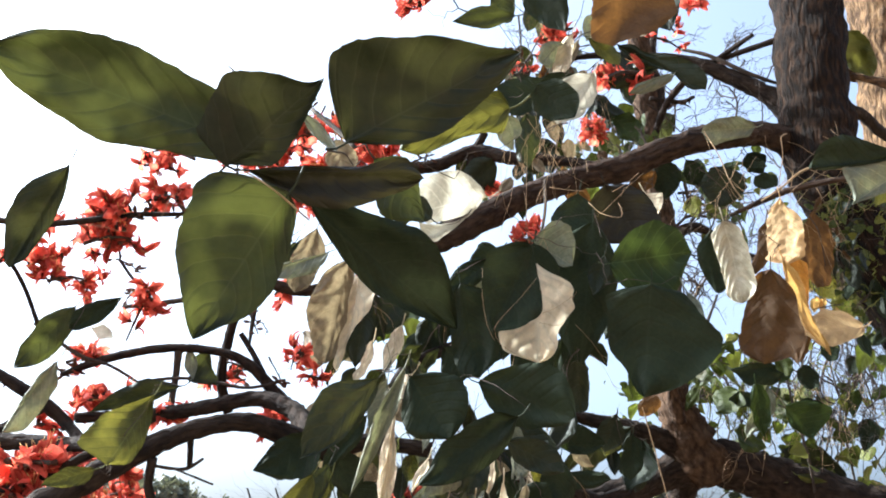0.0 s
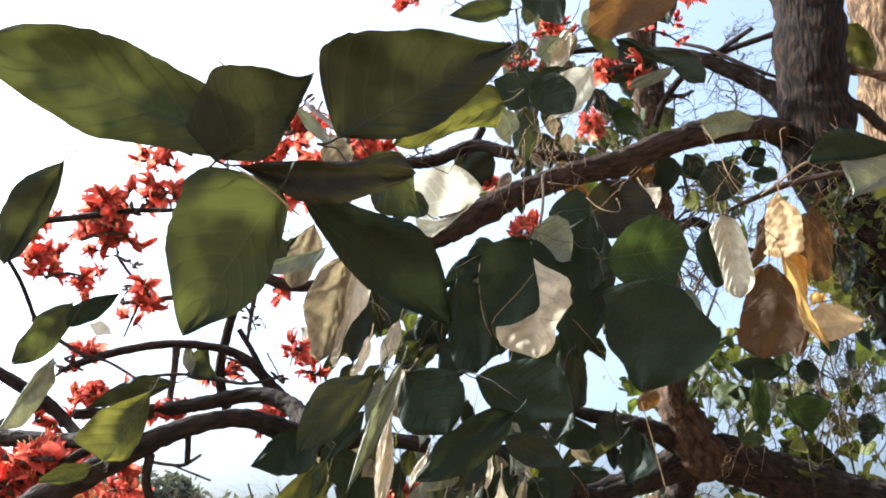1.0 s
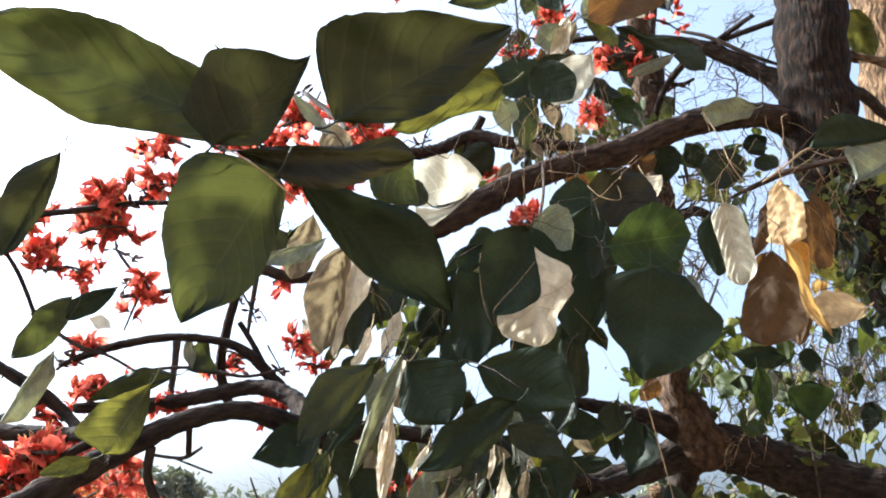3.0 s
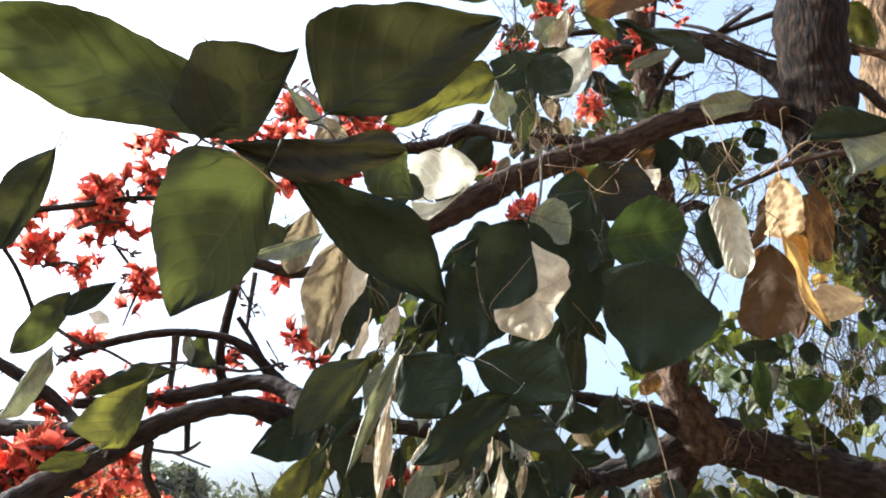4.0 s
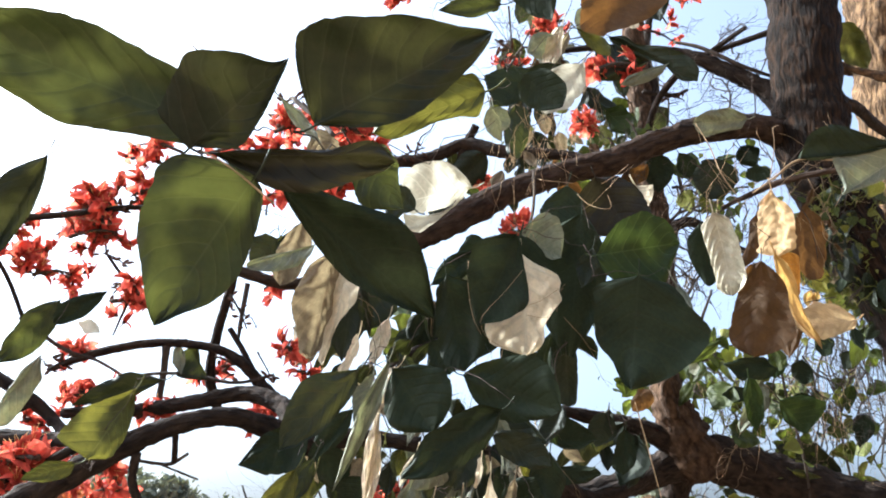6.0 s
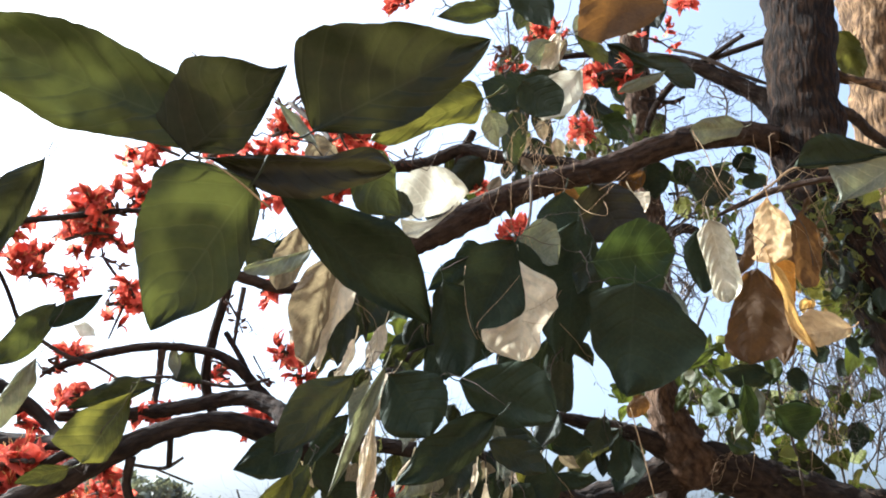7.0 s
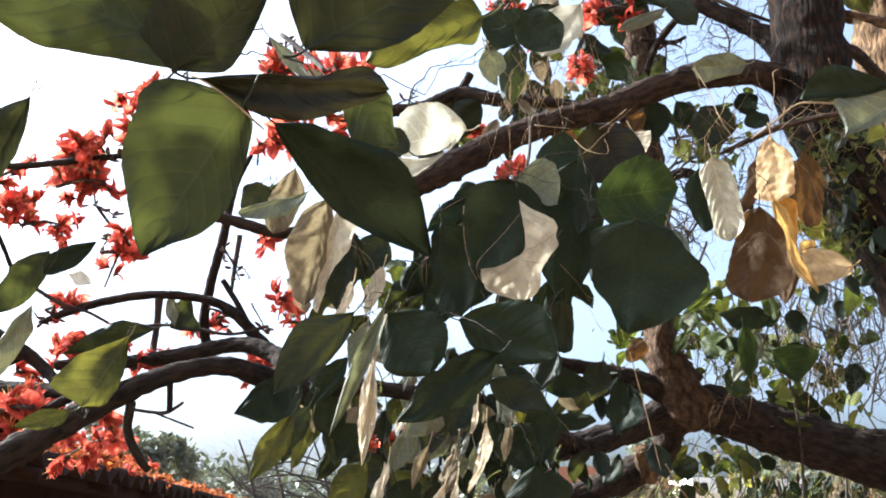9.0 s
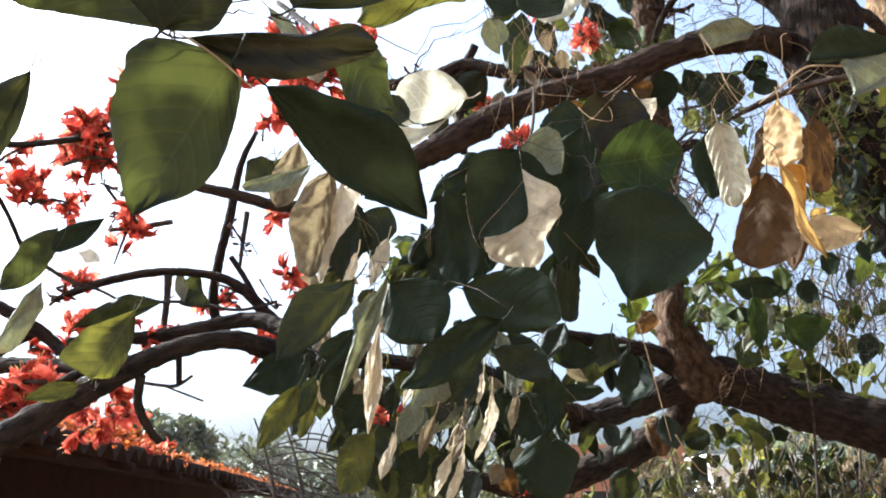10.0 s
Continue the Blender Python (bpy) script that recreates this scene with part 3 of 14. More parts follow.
limb(flame_tree, "limb", BARK, (1.722, 2.615, 1.745, 0.0996), (1.608, 2.641, 1.802, 0.1001), (1.487, 2.67, 1.851, 0.096), (1.32, 2.697, 1.903, 0.0901), (1.147, 2.72, 1.96, 0.0859), (0.987, 2.694, 2.006, 0.0819), (0.867, 2.679, 2.033, 0.0819), (0.747, 2.687, 2.004, 0.062), (0.639, 2.67, 1.959, 0.0513), (0.536, 2.661, 1.923, 0.0452), (0.41, 2.617, 1.887, 0.0423), (0.246, 2.523, 1.84, 0.0369), (0.094, 2.423, 1.806, 0.0283))
limb(flame_tree, "limb", BARK_RUST, (0.864, 2.678, 1.984, 0.087), (0.797, 2.632, 2.083, 0.083), (0.754, 2.597, 2.161, 0.071), (0.726, 2.564, 2.234, 0.058), (0.724, 2.551, 2.316, 0.05), (0.726, 2.55, 2.442, 0.049), (0.728, 2.507, 2.667, 0.052), (0.72, 2.46, 2.9, 0.053), (0.701, 2.413, 3.131, 0.047), (0.688, 2.364, 3.369, 0.044), (0.662, 2.243, 3.769, 0.04), (0.659, 2.136, 4.267, 0.035), (0.652, 1.968, 4.902, 0.026), rough=0.2)
limb(flame_tree, "limb", BARK, (0.707, 2.383, 3.252, 0.026), (0.748, 2.357, 3.39, 0.02), (0.728, 2.343, 3.544, 0.016), (0.777, 2.333, 3.823, 0.014))
limb(flame_tree, "branch", BARK, (0.726, 2.475, 2.79, 0.029), (0.857, 2.481, 2.863, 0.019), (1.001, 2.56, 2.818, 0.015), (1.131, 2.586, 2.769, 0.011))
limb(flame_tree, "broken_stub", BARK_RUST, (0.734, 2.539, 2.143, 0.023), (0.704, 2.487, 2.209, 0.023), (0.694, 2.448, 2.248, 0.017), (0.703, 2.4265, 2.2732, 0.0076), rough=0.4)
limb(flame_tree, "branch", BARK, (0.797, 2.665, 2.06, 0.052), (0.635, 2.584, 2.107, 0.033), (0.488, 2.517, 2.124, 0.027), (0.346, 2.451, 2.138, 0.017), (0.192, 2.384, 2.155, 0.011))
limb(flame_tree, "branch", BARK, (0.8, 2.732, 2.001, 0.053), (0.762, 2.828, 1.882, 0.046), (0.658, 2.845, 1.823, 0.056), (0.523, 2.81, 1.76, 0.053), (0.353, 2.774, 1.694, 0.048), (0.189, 2.725, 1.665, 0.039), (0.052, 2.66, 1.684, 0.027), (-0.044, 2.646, 1.711, 0.015))
limb(flame_tree, "sawn_stump", BARK_TAN, (0.709, 2.811, 1.806, 0.039), (0.684, 2.762, 1.849, 0.032), (0.663, 2.715, 1.887, 0.026), rough=0.25)
limb(flame_tree, "dry_stalk", STRAW, (0.5243, 2.196, 2.1118, 0.00149), (0.5343, 2.2098, 2.0808, 0.00204), (0.5777, 2.272, 1.9414, 0.00187), (0.6244, 2.3424, 1.7835, 0.00149))
limb(flame_tree, "dry_stalk", STRAW, (0.6484, 2.372, 1.8049, 0.00245), (0.6929, 2.3986, 1.7368, 0.00217), (0.7499, 2.4684, 1.6976, 0.00196), (0.7959, 2.4688, 1.7011, 0.00147))
limb(flame_tree, "branch", BARK, (0.715, 2.679, 1.993, 0.032), (0.44, 2.501, 1.868, 0.03), (0.236, 2.265, 1.909, 0.03), (0.13, 2.152, 1.916, 0.032), (0.048, 2.083, 1.952, 0.022))
limb(flame_tree, "limb", BARK, (-0.09, 1.774, 1.904, 0.018), (-0.238, 1.763, 1.917, 0.02), (-0.368, 1.712, 1.899, 0.034), (-0.44, 1.646, 1.92, 0.024), (-0.5, 1.587, 1.926, 0.02), (-0.592, 1.541, 1.897, 0.02), (-0.689, 1.507, 1.842, 0.025), (-0.777, 1.479, 1.776, 0.027), (-0.859, 1.449, 1.712, 0.029), (-0.953, 1.422, 1.641, 0.032))
limb(flame_tree, "branch", BARK, (-1.194, 1.738, 1.9, 0.02), (-1.086, 1.741, 1.901, 0.02), (-0.924, 1.697, 1.89, 0.018), (-0.771, 1.598, 1.878, 0.018), (-0.676, 1.551, 1.869, 0.014))
limb(flame_tree, "branch", BARK, (-0.379, 1.757, 1.92, 0.032), (-0.443, 1.828, 2.003, 0.023), (-0.55, 1.862, 2.041, 0.02), (-0.696, 1.868, 2.016, 0.019), (-0.843, 1.872, 1.996, 0.016), (-1.018, 1.87, 1.986, 0.013))
limb(flame_tree, "branch", BARK, (-0.467, 1.927, 2.025, 0.018), (-0.533, 1.953, 2.084, 0.017), (-0.594, 1.925, 2.143, 0.015), (-0.671, 1.908, 2.176, 0.012), (-0.809, 1.899, 2.186, 0.012), (-0.948, 1.903, 2.165, 0.012), (-1.04, 1.912, 2.139, 0.011), (-1.1096, 1.9205, 2.1131, 0.0077))
limb(flame_tree, "branch", BARK, (-0.672, 2.023, 2.038, 0.014), (-0.693, 1.985, 2.124, 0.014), (-0.675, 1.941, 2.226, 0.013), (-0.64, 1.892, 2.342, 0.013), (-0.6223, 1.881, 2.4935, 0.0097), (-0.5734, 1.8438, 2.5828, 0.0065))
limb(flame_tree, "branch", BARK, (-1.186, 1.717, 2.074, 0.012), (-1.116, 1.735, 2.037, 0.015), (-1.04, 1.757, 1.993, 0.017), (-0.985, 1.778, 1.949, 0.014), (-0.924, 1.746, 1.902, 0.013))
limb(flame_tree, "branch", BARK, (-1.062, 1.806, 2.004, 0.014), (-1.119, 1.816, 1.977, 0.013), (-1.205, 1.833, 1.931, 0.014))
limb(flame_tree, "branch", BARK, (-0.795, 1.554, 1.852, 0.011), (-0.9145, 1.5743, 1.7959, 0.0084), (-0.989, 1.5342, 1.7569, 0.0069))
limb(flame_tree, "branch", BARK, (-1.1183, 1.4839, 2.3634, 0.0079), (-1.0006, 1.4907, 2.3572, 0.0079), (-0.9197, 1.5079, 2.3742, 0.0079), (-0.8145, 1.5315, 2.4037, 0.0067), (-0.6854, 1.5772, 2.4343, 0.0055), (-0.5606, 1.5672, 2.4672, 0.0055))
limb(flame_tree, "twig", BARK, (-1.1111, 1.5654, 2.3022, 0.0054), (-1.071, 1.5935, 2.2408, 0.0054), (-1.0487, 1.6631, 2.1579, 0.0055))
limb(flame_tree, "twig", TWIG, (-0.8396, 1.8576, 2.2793, 0.0046), (-0.9162, 1.8245, 2.3492, 0.0046), (-0.9621, 1.7985, 2.4053, 0.0046))
limb(flame_tree, "twig", TWIG, (-0.739, 1.7548, 2.2727, 0.0073), (-0.8122, 1.7572, 2.2613, 0.0073), (-0.8762, 1.7123, 2.234, 0.0057))
limb(flame_tree, "twig", TWIG, (-1.0743, 1.6758, 2.1768, 0.0042), (-0.9906, 1.7571, 2.122, 0.0057), (-0.9542, 1.8668, 2.1235, 0.0045), (-0.8644, 1.8906, 2.0761, 0.0045))
limb(flame_tree, "twig", TWIG, (-0.9697, 1.9083, 2.027, 0.0045), (-0.8644, 1.8864, 2.0857, 0.0045), (-0.7405, 1.9148, 2.1056, 0.0046), (-0.6035, 1.9281, 2.0859, 0.0046), (-0.5018, 1.9417, 2.1129, 0.0046))
limb(flame_tree, "twig", BARK, (-0.652, 1.512, 1.834, 0.01), (-0.66, 1.5351, 1.781, 0.0092), (-0.6429, 1.554, 1.7388, 0.0092), (-0.6282, 1.5895, 1.7087, 0.007))
limb(flame_tree, "twig", BARK, (-0.5921, 1.5414, 1.8972, 0.0072), (-0.5948, 1.5723, 1.8261, 0.006))
limb(flame_tree, "twig", TWIG, (-0.6564, 1.5177, 1.8213, 0.0035), (-0.6079, 1.5219, 1.8153, 0.0035), (-0.5984, 1.5731, 1.8239, 0.0048), (-0.5661, 1.566, 1.8428, 0.0036))
limb(flame_tree, "twig", TWIG, (-0.6079, 1.5219, 1.8153, 0.0023), (-0.5448, 1.5881, 1.7937, 0.0024))
limb(flame_tree, "twig", TWIG, (-0.794, 1.902, 2.181, 0.011), (-0.8019, 1.9324, 2.1102, 0.0092), (-0.8048, 1.9432, 2.0352, 0.0091), (-0.7868, 1.9271, 1.9984, 0.0075))
limb(flame_tree, "branch", BARK, (0.092, 2.102, 2.294, 0.02), (-0.061, 2.112, 2.259, 0.019), (-0.175, 2.08, 2.197, 0.015), (-0.22, 2.055, 2.127, 0.013), (-0.2624, 2.0358, 2.0412, 0.0095))
limb(flame_tree, "twig", BARK, (-0.64, 1.936, 2.2404, 0.0079), (-0.595, 1.9432, 2.1772, 0.0078), (-0.548, 1.9464, 2.0984, 0.0092))
limb(flame_tree, "twig", TWIG, (-0.6066, 1.9331, 2.375, 0.0081), (-0.6173, 1.9525, 2.2794, 0.0064), (-0.6195, 1.9588, 2.2146, 0.0048))
limb(flame_tree, "branch", BARK, (0.6304, 1.8603, 3.1423, 0.0089), (0.7477, 1.8493, 3.1267, 0.0088), (0.8419, 1.8143, 3.1394, 0.0087), (0.933, 1.761, 3.143, 0.01))
limb(flame_tree, "twig", BARK, (0.5927, 1.9908, 3.0902, 0.0074), (0.6942, 1.9976, 3.0826, 0.0074), (0.7404, 1.9916, 3.1, 0.0055))
limb(flame_tree, "branch", BARK, (0.611, 2.039, 2.98, 0.011), (0.634, 1.958, 3.043, 0.011), (0.692, 1.883, 3.094, 0.011), (0.7619, 1.8403, 3.1234, 0.0087), (0.8572, 1.7534, 3.1551, 0.0068))
limb(flame_tree, "twig", TWIG, (0.9412, 1.8168, 3.0161, 0.0051), (0.8398, 1.8002, 3.0463, 0.0068), (0.7379, 1.8166, 3.1257, 0.0069), (0.6659, 1.8472, 3.1751, 0.0053))
limb(flame_tree, "branch", BARK, (1.118, 1.808, 2.925, 0.017), (1.195, 1.862, 2.933, 0.017), (1.32, 1.973, 2.937, 0.016), (1.524, 2.093, 2.929, 0.015))
limb(flame_tree, "branch", BARK_BROWN, (-0.66, 1.49, 2.27, 0.009), (-0.575, 1.5, 2.25, 0.011), (-0.489, 1.508, 2.232, 0.013), (-0.388, 1.522, 2.21, 0.013), (-0.286, 1.52, 2.222, 0.015))
limb(flame_tree, "twig", TWIG, (-0.2532, 0.903, 2.2628, 0.0034), (-0.2014, 0.8761, 2.2034, 0.004), (-0.1726, 0.8427, 2.1571, 0.0031))
limb(flame_tree, "twig", STRAW, (-0.2168, 0.525, 1.9309, 0.0005), (-0.1937, 0.5119, 1.9127, 0.0007), (-0.1753, 0.5176, 1.901, 0.0008), (-0.1618, 0.5323, 1.8933, 0.0009), (-0.1575, 0.5532, 1.8959, 0.0007), label="pale leaf stalk")
limb(flame_tree, "twig", TWIG, (-0.2406, 0.5208, 2.0388, 0.0008), (-0.228, 0.5164, 2.0249, 0.001))

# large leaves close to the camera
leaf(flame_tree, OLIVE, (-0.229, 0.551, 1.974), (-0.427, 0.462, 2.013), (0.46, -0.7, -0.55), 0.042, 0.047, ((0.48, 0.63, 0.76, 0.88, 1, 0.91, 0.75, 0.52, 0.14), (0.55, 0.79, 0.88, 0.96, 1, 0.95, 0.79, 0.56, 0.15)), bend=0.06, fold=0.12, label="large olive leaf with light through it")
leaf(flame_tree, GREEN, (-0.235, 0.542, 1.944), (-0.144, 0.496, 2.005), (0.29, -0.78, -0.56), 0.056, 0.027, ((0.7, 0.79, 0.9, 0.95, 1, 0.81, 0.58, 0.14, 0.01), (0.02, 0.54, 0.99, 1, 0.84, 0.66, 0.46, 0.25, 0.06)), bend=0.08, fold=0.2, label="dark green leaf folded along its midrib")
leaf(flame_tree, GREEN, (-0.134, 0.57, 1.987), (0.031, 0.523, 2.058), (0.08, -0.79, -0.61), 0.080, 0.034, ((0.39, 0.94, 1, 0.92, 0.78, 0.65, 0.45, 0.21, 0.05), (0.05, 0.41, 0.75, 0.95, 1, 0.86, 0.69, 0.44, 0.13)), bend=0.05, fold=0.1, label="broad dark green leaf with a yellow patch of light through it")
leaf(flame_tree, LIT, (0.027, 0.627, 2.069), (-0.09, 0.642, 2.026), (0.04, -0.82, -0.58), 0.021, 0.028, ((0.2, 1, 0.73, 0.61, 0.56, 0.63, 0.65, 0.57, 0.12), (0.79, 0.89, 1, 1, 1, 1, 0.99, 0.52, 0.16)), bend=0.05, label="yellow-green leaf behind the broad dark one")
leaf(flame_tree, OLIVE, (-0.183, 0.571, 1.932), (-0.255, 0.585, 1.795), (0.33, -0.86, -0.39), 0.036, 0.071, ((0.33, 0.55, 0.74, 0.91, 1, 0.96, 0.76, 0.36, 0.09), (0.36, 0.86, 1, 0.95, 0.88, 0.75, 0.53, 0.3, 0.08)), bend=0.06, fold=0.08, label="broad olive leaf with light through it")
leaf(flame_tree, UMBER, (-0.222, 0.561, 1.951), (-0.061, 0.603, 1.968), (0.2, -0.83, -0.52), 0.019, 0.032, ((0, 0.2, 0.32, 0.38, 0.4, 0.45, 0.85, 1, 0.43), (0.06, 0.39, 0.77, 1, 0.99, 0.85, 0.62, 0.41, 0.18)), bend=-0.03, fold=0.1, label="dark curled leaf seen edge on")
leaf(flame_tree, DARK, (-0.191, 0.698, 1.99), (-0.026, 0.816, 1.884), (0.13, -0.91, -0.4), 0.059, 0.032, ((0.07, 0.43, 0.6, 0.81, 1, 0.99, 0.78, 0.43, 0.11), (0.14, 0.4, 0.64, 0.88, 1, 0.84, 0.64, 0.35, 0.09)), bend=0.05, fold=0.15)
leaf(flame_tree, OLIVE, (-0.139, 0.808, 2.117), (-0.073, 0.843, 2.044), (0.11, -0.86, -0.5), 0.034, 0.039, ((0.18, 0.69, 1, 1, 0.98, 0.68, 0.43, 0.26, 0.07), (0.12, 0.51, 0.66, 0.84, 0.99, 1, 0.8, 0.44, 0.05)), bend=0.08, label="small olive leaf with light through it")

# leaves in the middle
leaf(flame_tree, PALE, (0.02, 1.14, 2.244), (-0.102, 1.096, 2.187), (-0.36, -0.73, -0.59), 0.026, 0.062, ((0, 0.64, 0.92, 0.98, 1, 0.95, 0.91, 0.79, 0.28), (0.22, 0.55, 0.84, 0.96, 1, 0.98, 0.89, 0.71, 0.24)), bend=0.1, fold=0.15, label="pale glossy leaf")
leaf(flame_tree, PALE, (-0.017, 1.136, 2.202), (-0.093, 1.131, 2.157), (-0.52, -0.85, -0.08), 0.016, 0.031, ((0.15, 0.37, 0.51, 0.59, 0.67, 0.83, 1, 0.64, 0), (0.02, 0.08, 0.21, 0.38, 0.54, 0.71, 0.87, 1, 0)), bend=0.08)
leaf(flame_tree, DARK, (0.042, 1.368, 2.221), (-0.057, 1.345, 2.14), (0.34, -0.93, -0.16), 0.025, 0.030, "narrow", bend=0.08)
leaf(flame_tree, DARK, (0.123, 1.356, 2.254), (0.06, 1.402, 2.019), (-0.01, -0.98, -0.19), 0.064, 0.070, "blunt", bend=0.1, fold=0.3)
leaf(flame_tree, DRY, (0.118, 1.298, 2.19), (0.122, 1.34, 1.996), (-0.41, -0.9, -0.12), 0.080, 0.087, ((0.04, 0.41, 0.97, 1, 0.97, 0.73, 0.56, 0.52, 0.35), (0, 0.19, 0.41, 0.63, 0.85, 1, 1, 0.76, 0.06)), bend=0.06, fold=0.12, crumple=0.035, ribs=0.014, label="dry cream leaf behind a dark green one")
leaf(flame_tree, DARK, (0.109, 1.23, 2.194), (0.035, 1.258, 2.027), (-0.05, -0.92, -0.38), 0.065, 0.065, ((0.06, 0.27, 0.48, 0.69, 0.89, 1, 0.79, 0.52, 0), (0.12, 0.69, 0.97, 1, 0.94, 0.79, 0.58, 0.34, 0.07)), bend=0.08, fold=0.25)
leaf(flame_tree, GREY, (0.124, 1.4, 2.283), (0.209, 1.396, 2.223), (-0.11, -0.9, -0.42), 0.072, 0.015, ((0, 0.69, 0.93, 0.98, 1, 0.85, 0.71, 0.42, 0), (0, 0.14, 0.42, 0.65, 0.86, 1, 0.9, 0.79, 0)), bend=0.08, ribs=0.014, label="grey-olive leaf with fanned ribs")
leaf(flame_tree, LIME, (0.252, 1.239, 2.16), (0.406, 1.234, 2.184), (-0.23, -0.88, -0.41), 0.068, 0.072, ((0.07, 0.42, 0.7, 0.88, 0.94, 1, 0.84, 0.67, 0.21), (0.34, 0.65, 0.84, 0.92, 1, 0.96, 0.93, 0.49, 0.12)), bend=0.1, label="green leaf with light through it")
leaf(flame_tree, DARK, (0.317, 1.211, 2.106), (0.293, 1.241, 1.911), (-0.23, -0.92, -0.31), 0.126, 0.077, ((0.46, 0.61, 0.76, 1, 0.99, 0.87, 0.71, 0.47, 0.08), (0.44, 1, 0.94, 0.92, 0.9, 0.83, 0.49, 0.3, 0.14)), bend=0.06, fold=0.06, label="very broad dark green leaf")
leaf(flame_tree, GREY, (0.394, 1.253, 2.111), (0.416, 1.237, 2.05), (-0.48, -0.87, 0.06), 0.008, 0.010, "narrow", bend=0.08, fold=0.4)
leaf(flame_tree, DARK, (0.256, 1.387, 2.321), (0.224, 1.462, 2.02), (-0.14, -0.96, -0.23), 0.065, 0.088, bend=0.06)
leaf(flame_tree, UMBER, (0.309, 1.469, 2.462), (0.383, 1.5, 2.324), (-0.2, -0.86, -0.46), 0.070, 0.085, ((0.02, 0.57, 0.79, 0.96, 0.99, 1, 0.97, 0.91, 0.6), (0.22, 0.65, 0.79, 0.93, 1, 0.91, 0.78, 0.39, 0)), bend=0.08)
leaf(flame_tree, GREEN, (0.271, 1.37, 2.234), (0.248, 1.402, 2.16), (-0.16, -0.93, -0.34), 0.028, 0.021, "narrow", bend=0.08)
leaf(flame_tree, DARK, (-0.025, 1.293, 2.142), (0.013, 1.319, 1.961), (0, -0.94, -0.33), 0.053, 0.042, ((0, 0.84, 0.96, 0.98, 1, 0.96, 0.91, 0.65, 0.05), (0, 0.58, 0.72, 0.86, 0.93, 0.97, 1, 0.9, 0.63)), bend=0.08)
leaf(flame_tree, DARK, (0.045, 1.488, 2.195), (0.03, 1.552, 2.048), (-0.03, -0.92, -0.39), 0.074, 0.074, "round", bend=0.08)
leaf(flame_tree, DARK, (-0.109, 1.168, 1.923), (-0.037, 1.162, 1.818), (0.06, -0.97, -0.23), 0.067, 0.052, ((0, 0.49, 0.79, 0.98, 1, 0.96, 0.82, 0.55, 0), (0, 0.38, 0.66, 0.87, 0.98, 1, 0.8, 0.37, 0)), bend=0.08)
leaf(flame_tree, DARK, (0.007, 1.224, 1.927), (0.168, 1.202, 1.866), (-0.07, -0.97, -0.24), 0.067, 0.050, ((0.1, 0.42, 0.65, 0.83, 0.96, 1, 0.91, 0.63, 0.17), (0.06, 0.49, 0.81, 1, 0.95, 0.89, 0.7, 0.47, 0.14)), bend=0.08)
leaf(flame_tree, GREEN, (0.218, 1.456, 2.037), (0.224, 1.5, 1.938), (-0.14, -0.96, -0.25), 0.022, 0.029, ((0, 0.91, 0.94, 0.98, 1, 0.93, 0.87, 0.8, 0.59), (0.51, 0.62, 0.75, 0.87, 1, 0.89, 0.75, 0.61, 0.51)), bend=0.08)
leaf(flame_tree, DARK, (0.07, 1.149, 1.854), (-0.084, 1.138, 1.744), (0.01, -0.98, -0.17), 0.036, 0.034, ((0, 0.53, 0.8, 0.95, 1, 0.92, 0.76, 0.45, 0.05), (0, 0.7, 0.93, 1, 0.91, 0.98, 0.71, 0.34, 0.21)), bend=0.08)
leaf(flame_tree, GREEN, (-0.14, 1.021, 1.881), (-0.243, 1.015, 1.762), (0.18, -0.96, -0.21), 0.025, 0.044, ((0.04, 0.58, 0.81, 0.92, 0.99, 1, 0.74, 0.49, 0), (0, 0.34, 0.72, 0.96, 1, 0.89, 0.68, 0.41, 0)), bend=0.06)
leaf(flame_tree, TAN, (-0.257, 1.36, 2.219), (-0.294, 1.399, 2.005), (0.18, -0.92, -0.34), 0.025, 0.058, ((0.15, 0.81, 0.85, 0.91, 0.97, 1, 0.94, 0.88, 0.3), (0.04, 0.55, 0.8, 0.93, 1, 0.94, 0.76, 0.55, 0.38)), bend=0.08, fold=0.4, crumple=0.06, ribs=0.012)
leaf(flame_tree, DRY, (-0.23, 1.356, 2.181), (-0.266, 1.376, 1.985), (-0.38, -0.92, 0.07), 0.067, 0.016, ((0, 1, 0.93, 0.7, 0.4, 0.14, 0.04, 0.09, 0.11), (0, 0.64, 0.79, 0.72, 0.74, 1, 0.87, 0.68, 0.6)), bend=0.08, fold=0.4, crumple=0.05)
leaf(flame_tree, DRY, (-0.199, 1.383, 2.047), (-0.233, 1.384, 1.967), (-0.39, -0.91, 0.12), 0.027, 0.008, ((0, 0.4, 0.75, 0.87, 1, 0.99, 0.82, 0.66, 0), (0, 0.79, 0.87, 0.96, 1, 1, 0.99, 0.99, 0)), bend=0.08, fold=0.4, crumple=0.06)
leaf(flame_tree, TAN, (-0.346, 1.44, 2.329), (-0.387, 1.46, 2.181), (0.23, -0.89, -0.4), 0.037, 0.032, ((0, 0.48, 0.91, 1, 1, 0.94, 0.84, 0.62, 0.17), (0, 0.43, 0.78, 0.9, 1, 0.91, 0.81, 0.83, 0.3)), bend=0.08, fold=0.2, crumple=0.035, ribs=0.012)
leaf(flame_tree, GREY, (-0.305, 1.399, 2.252), (-0.437, 1.369, 2.187), (0.24, -0.89, -0.4), 0.032, 0.008, ((0.03, 0.56, 0.79, 1, 0.96, 0.93, 0.78, 0.52, 0.31), (0, 0.08, 0.21, 0.35, 0.58, 0.81, 1, 0.98, 0.96)), bend=0.08, fold=0.4)
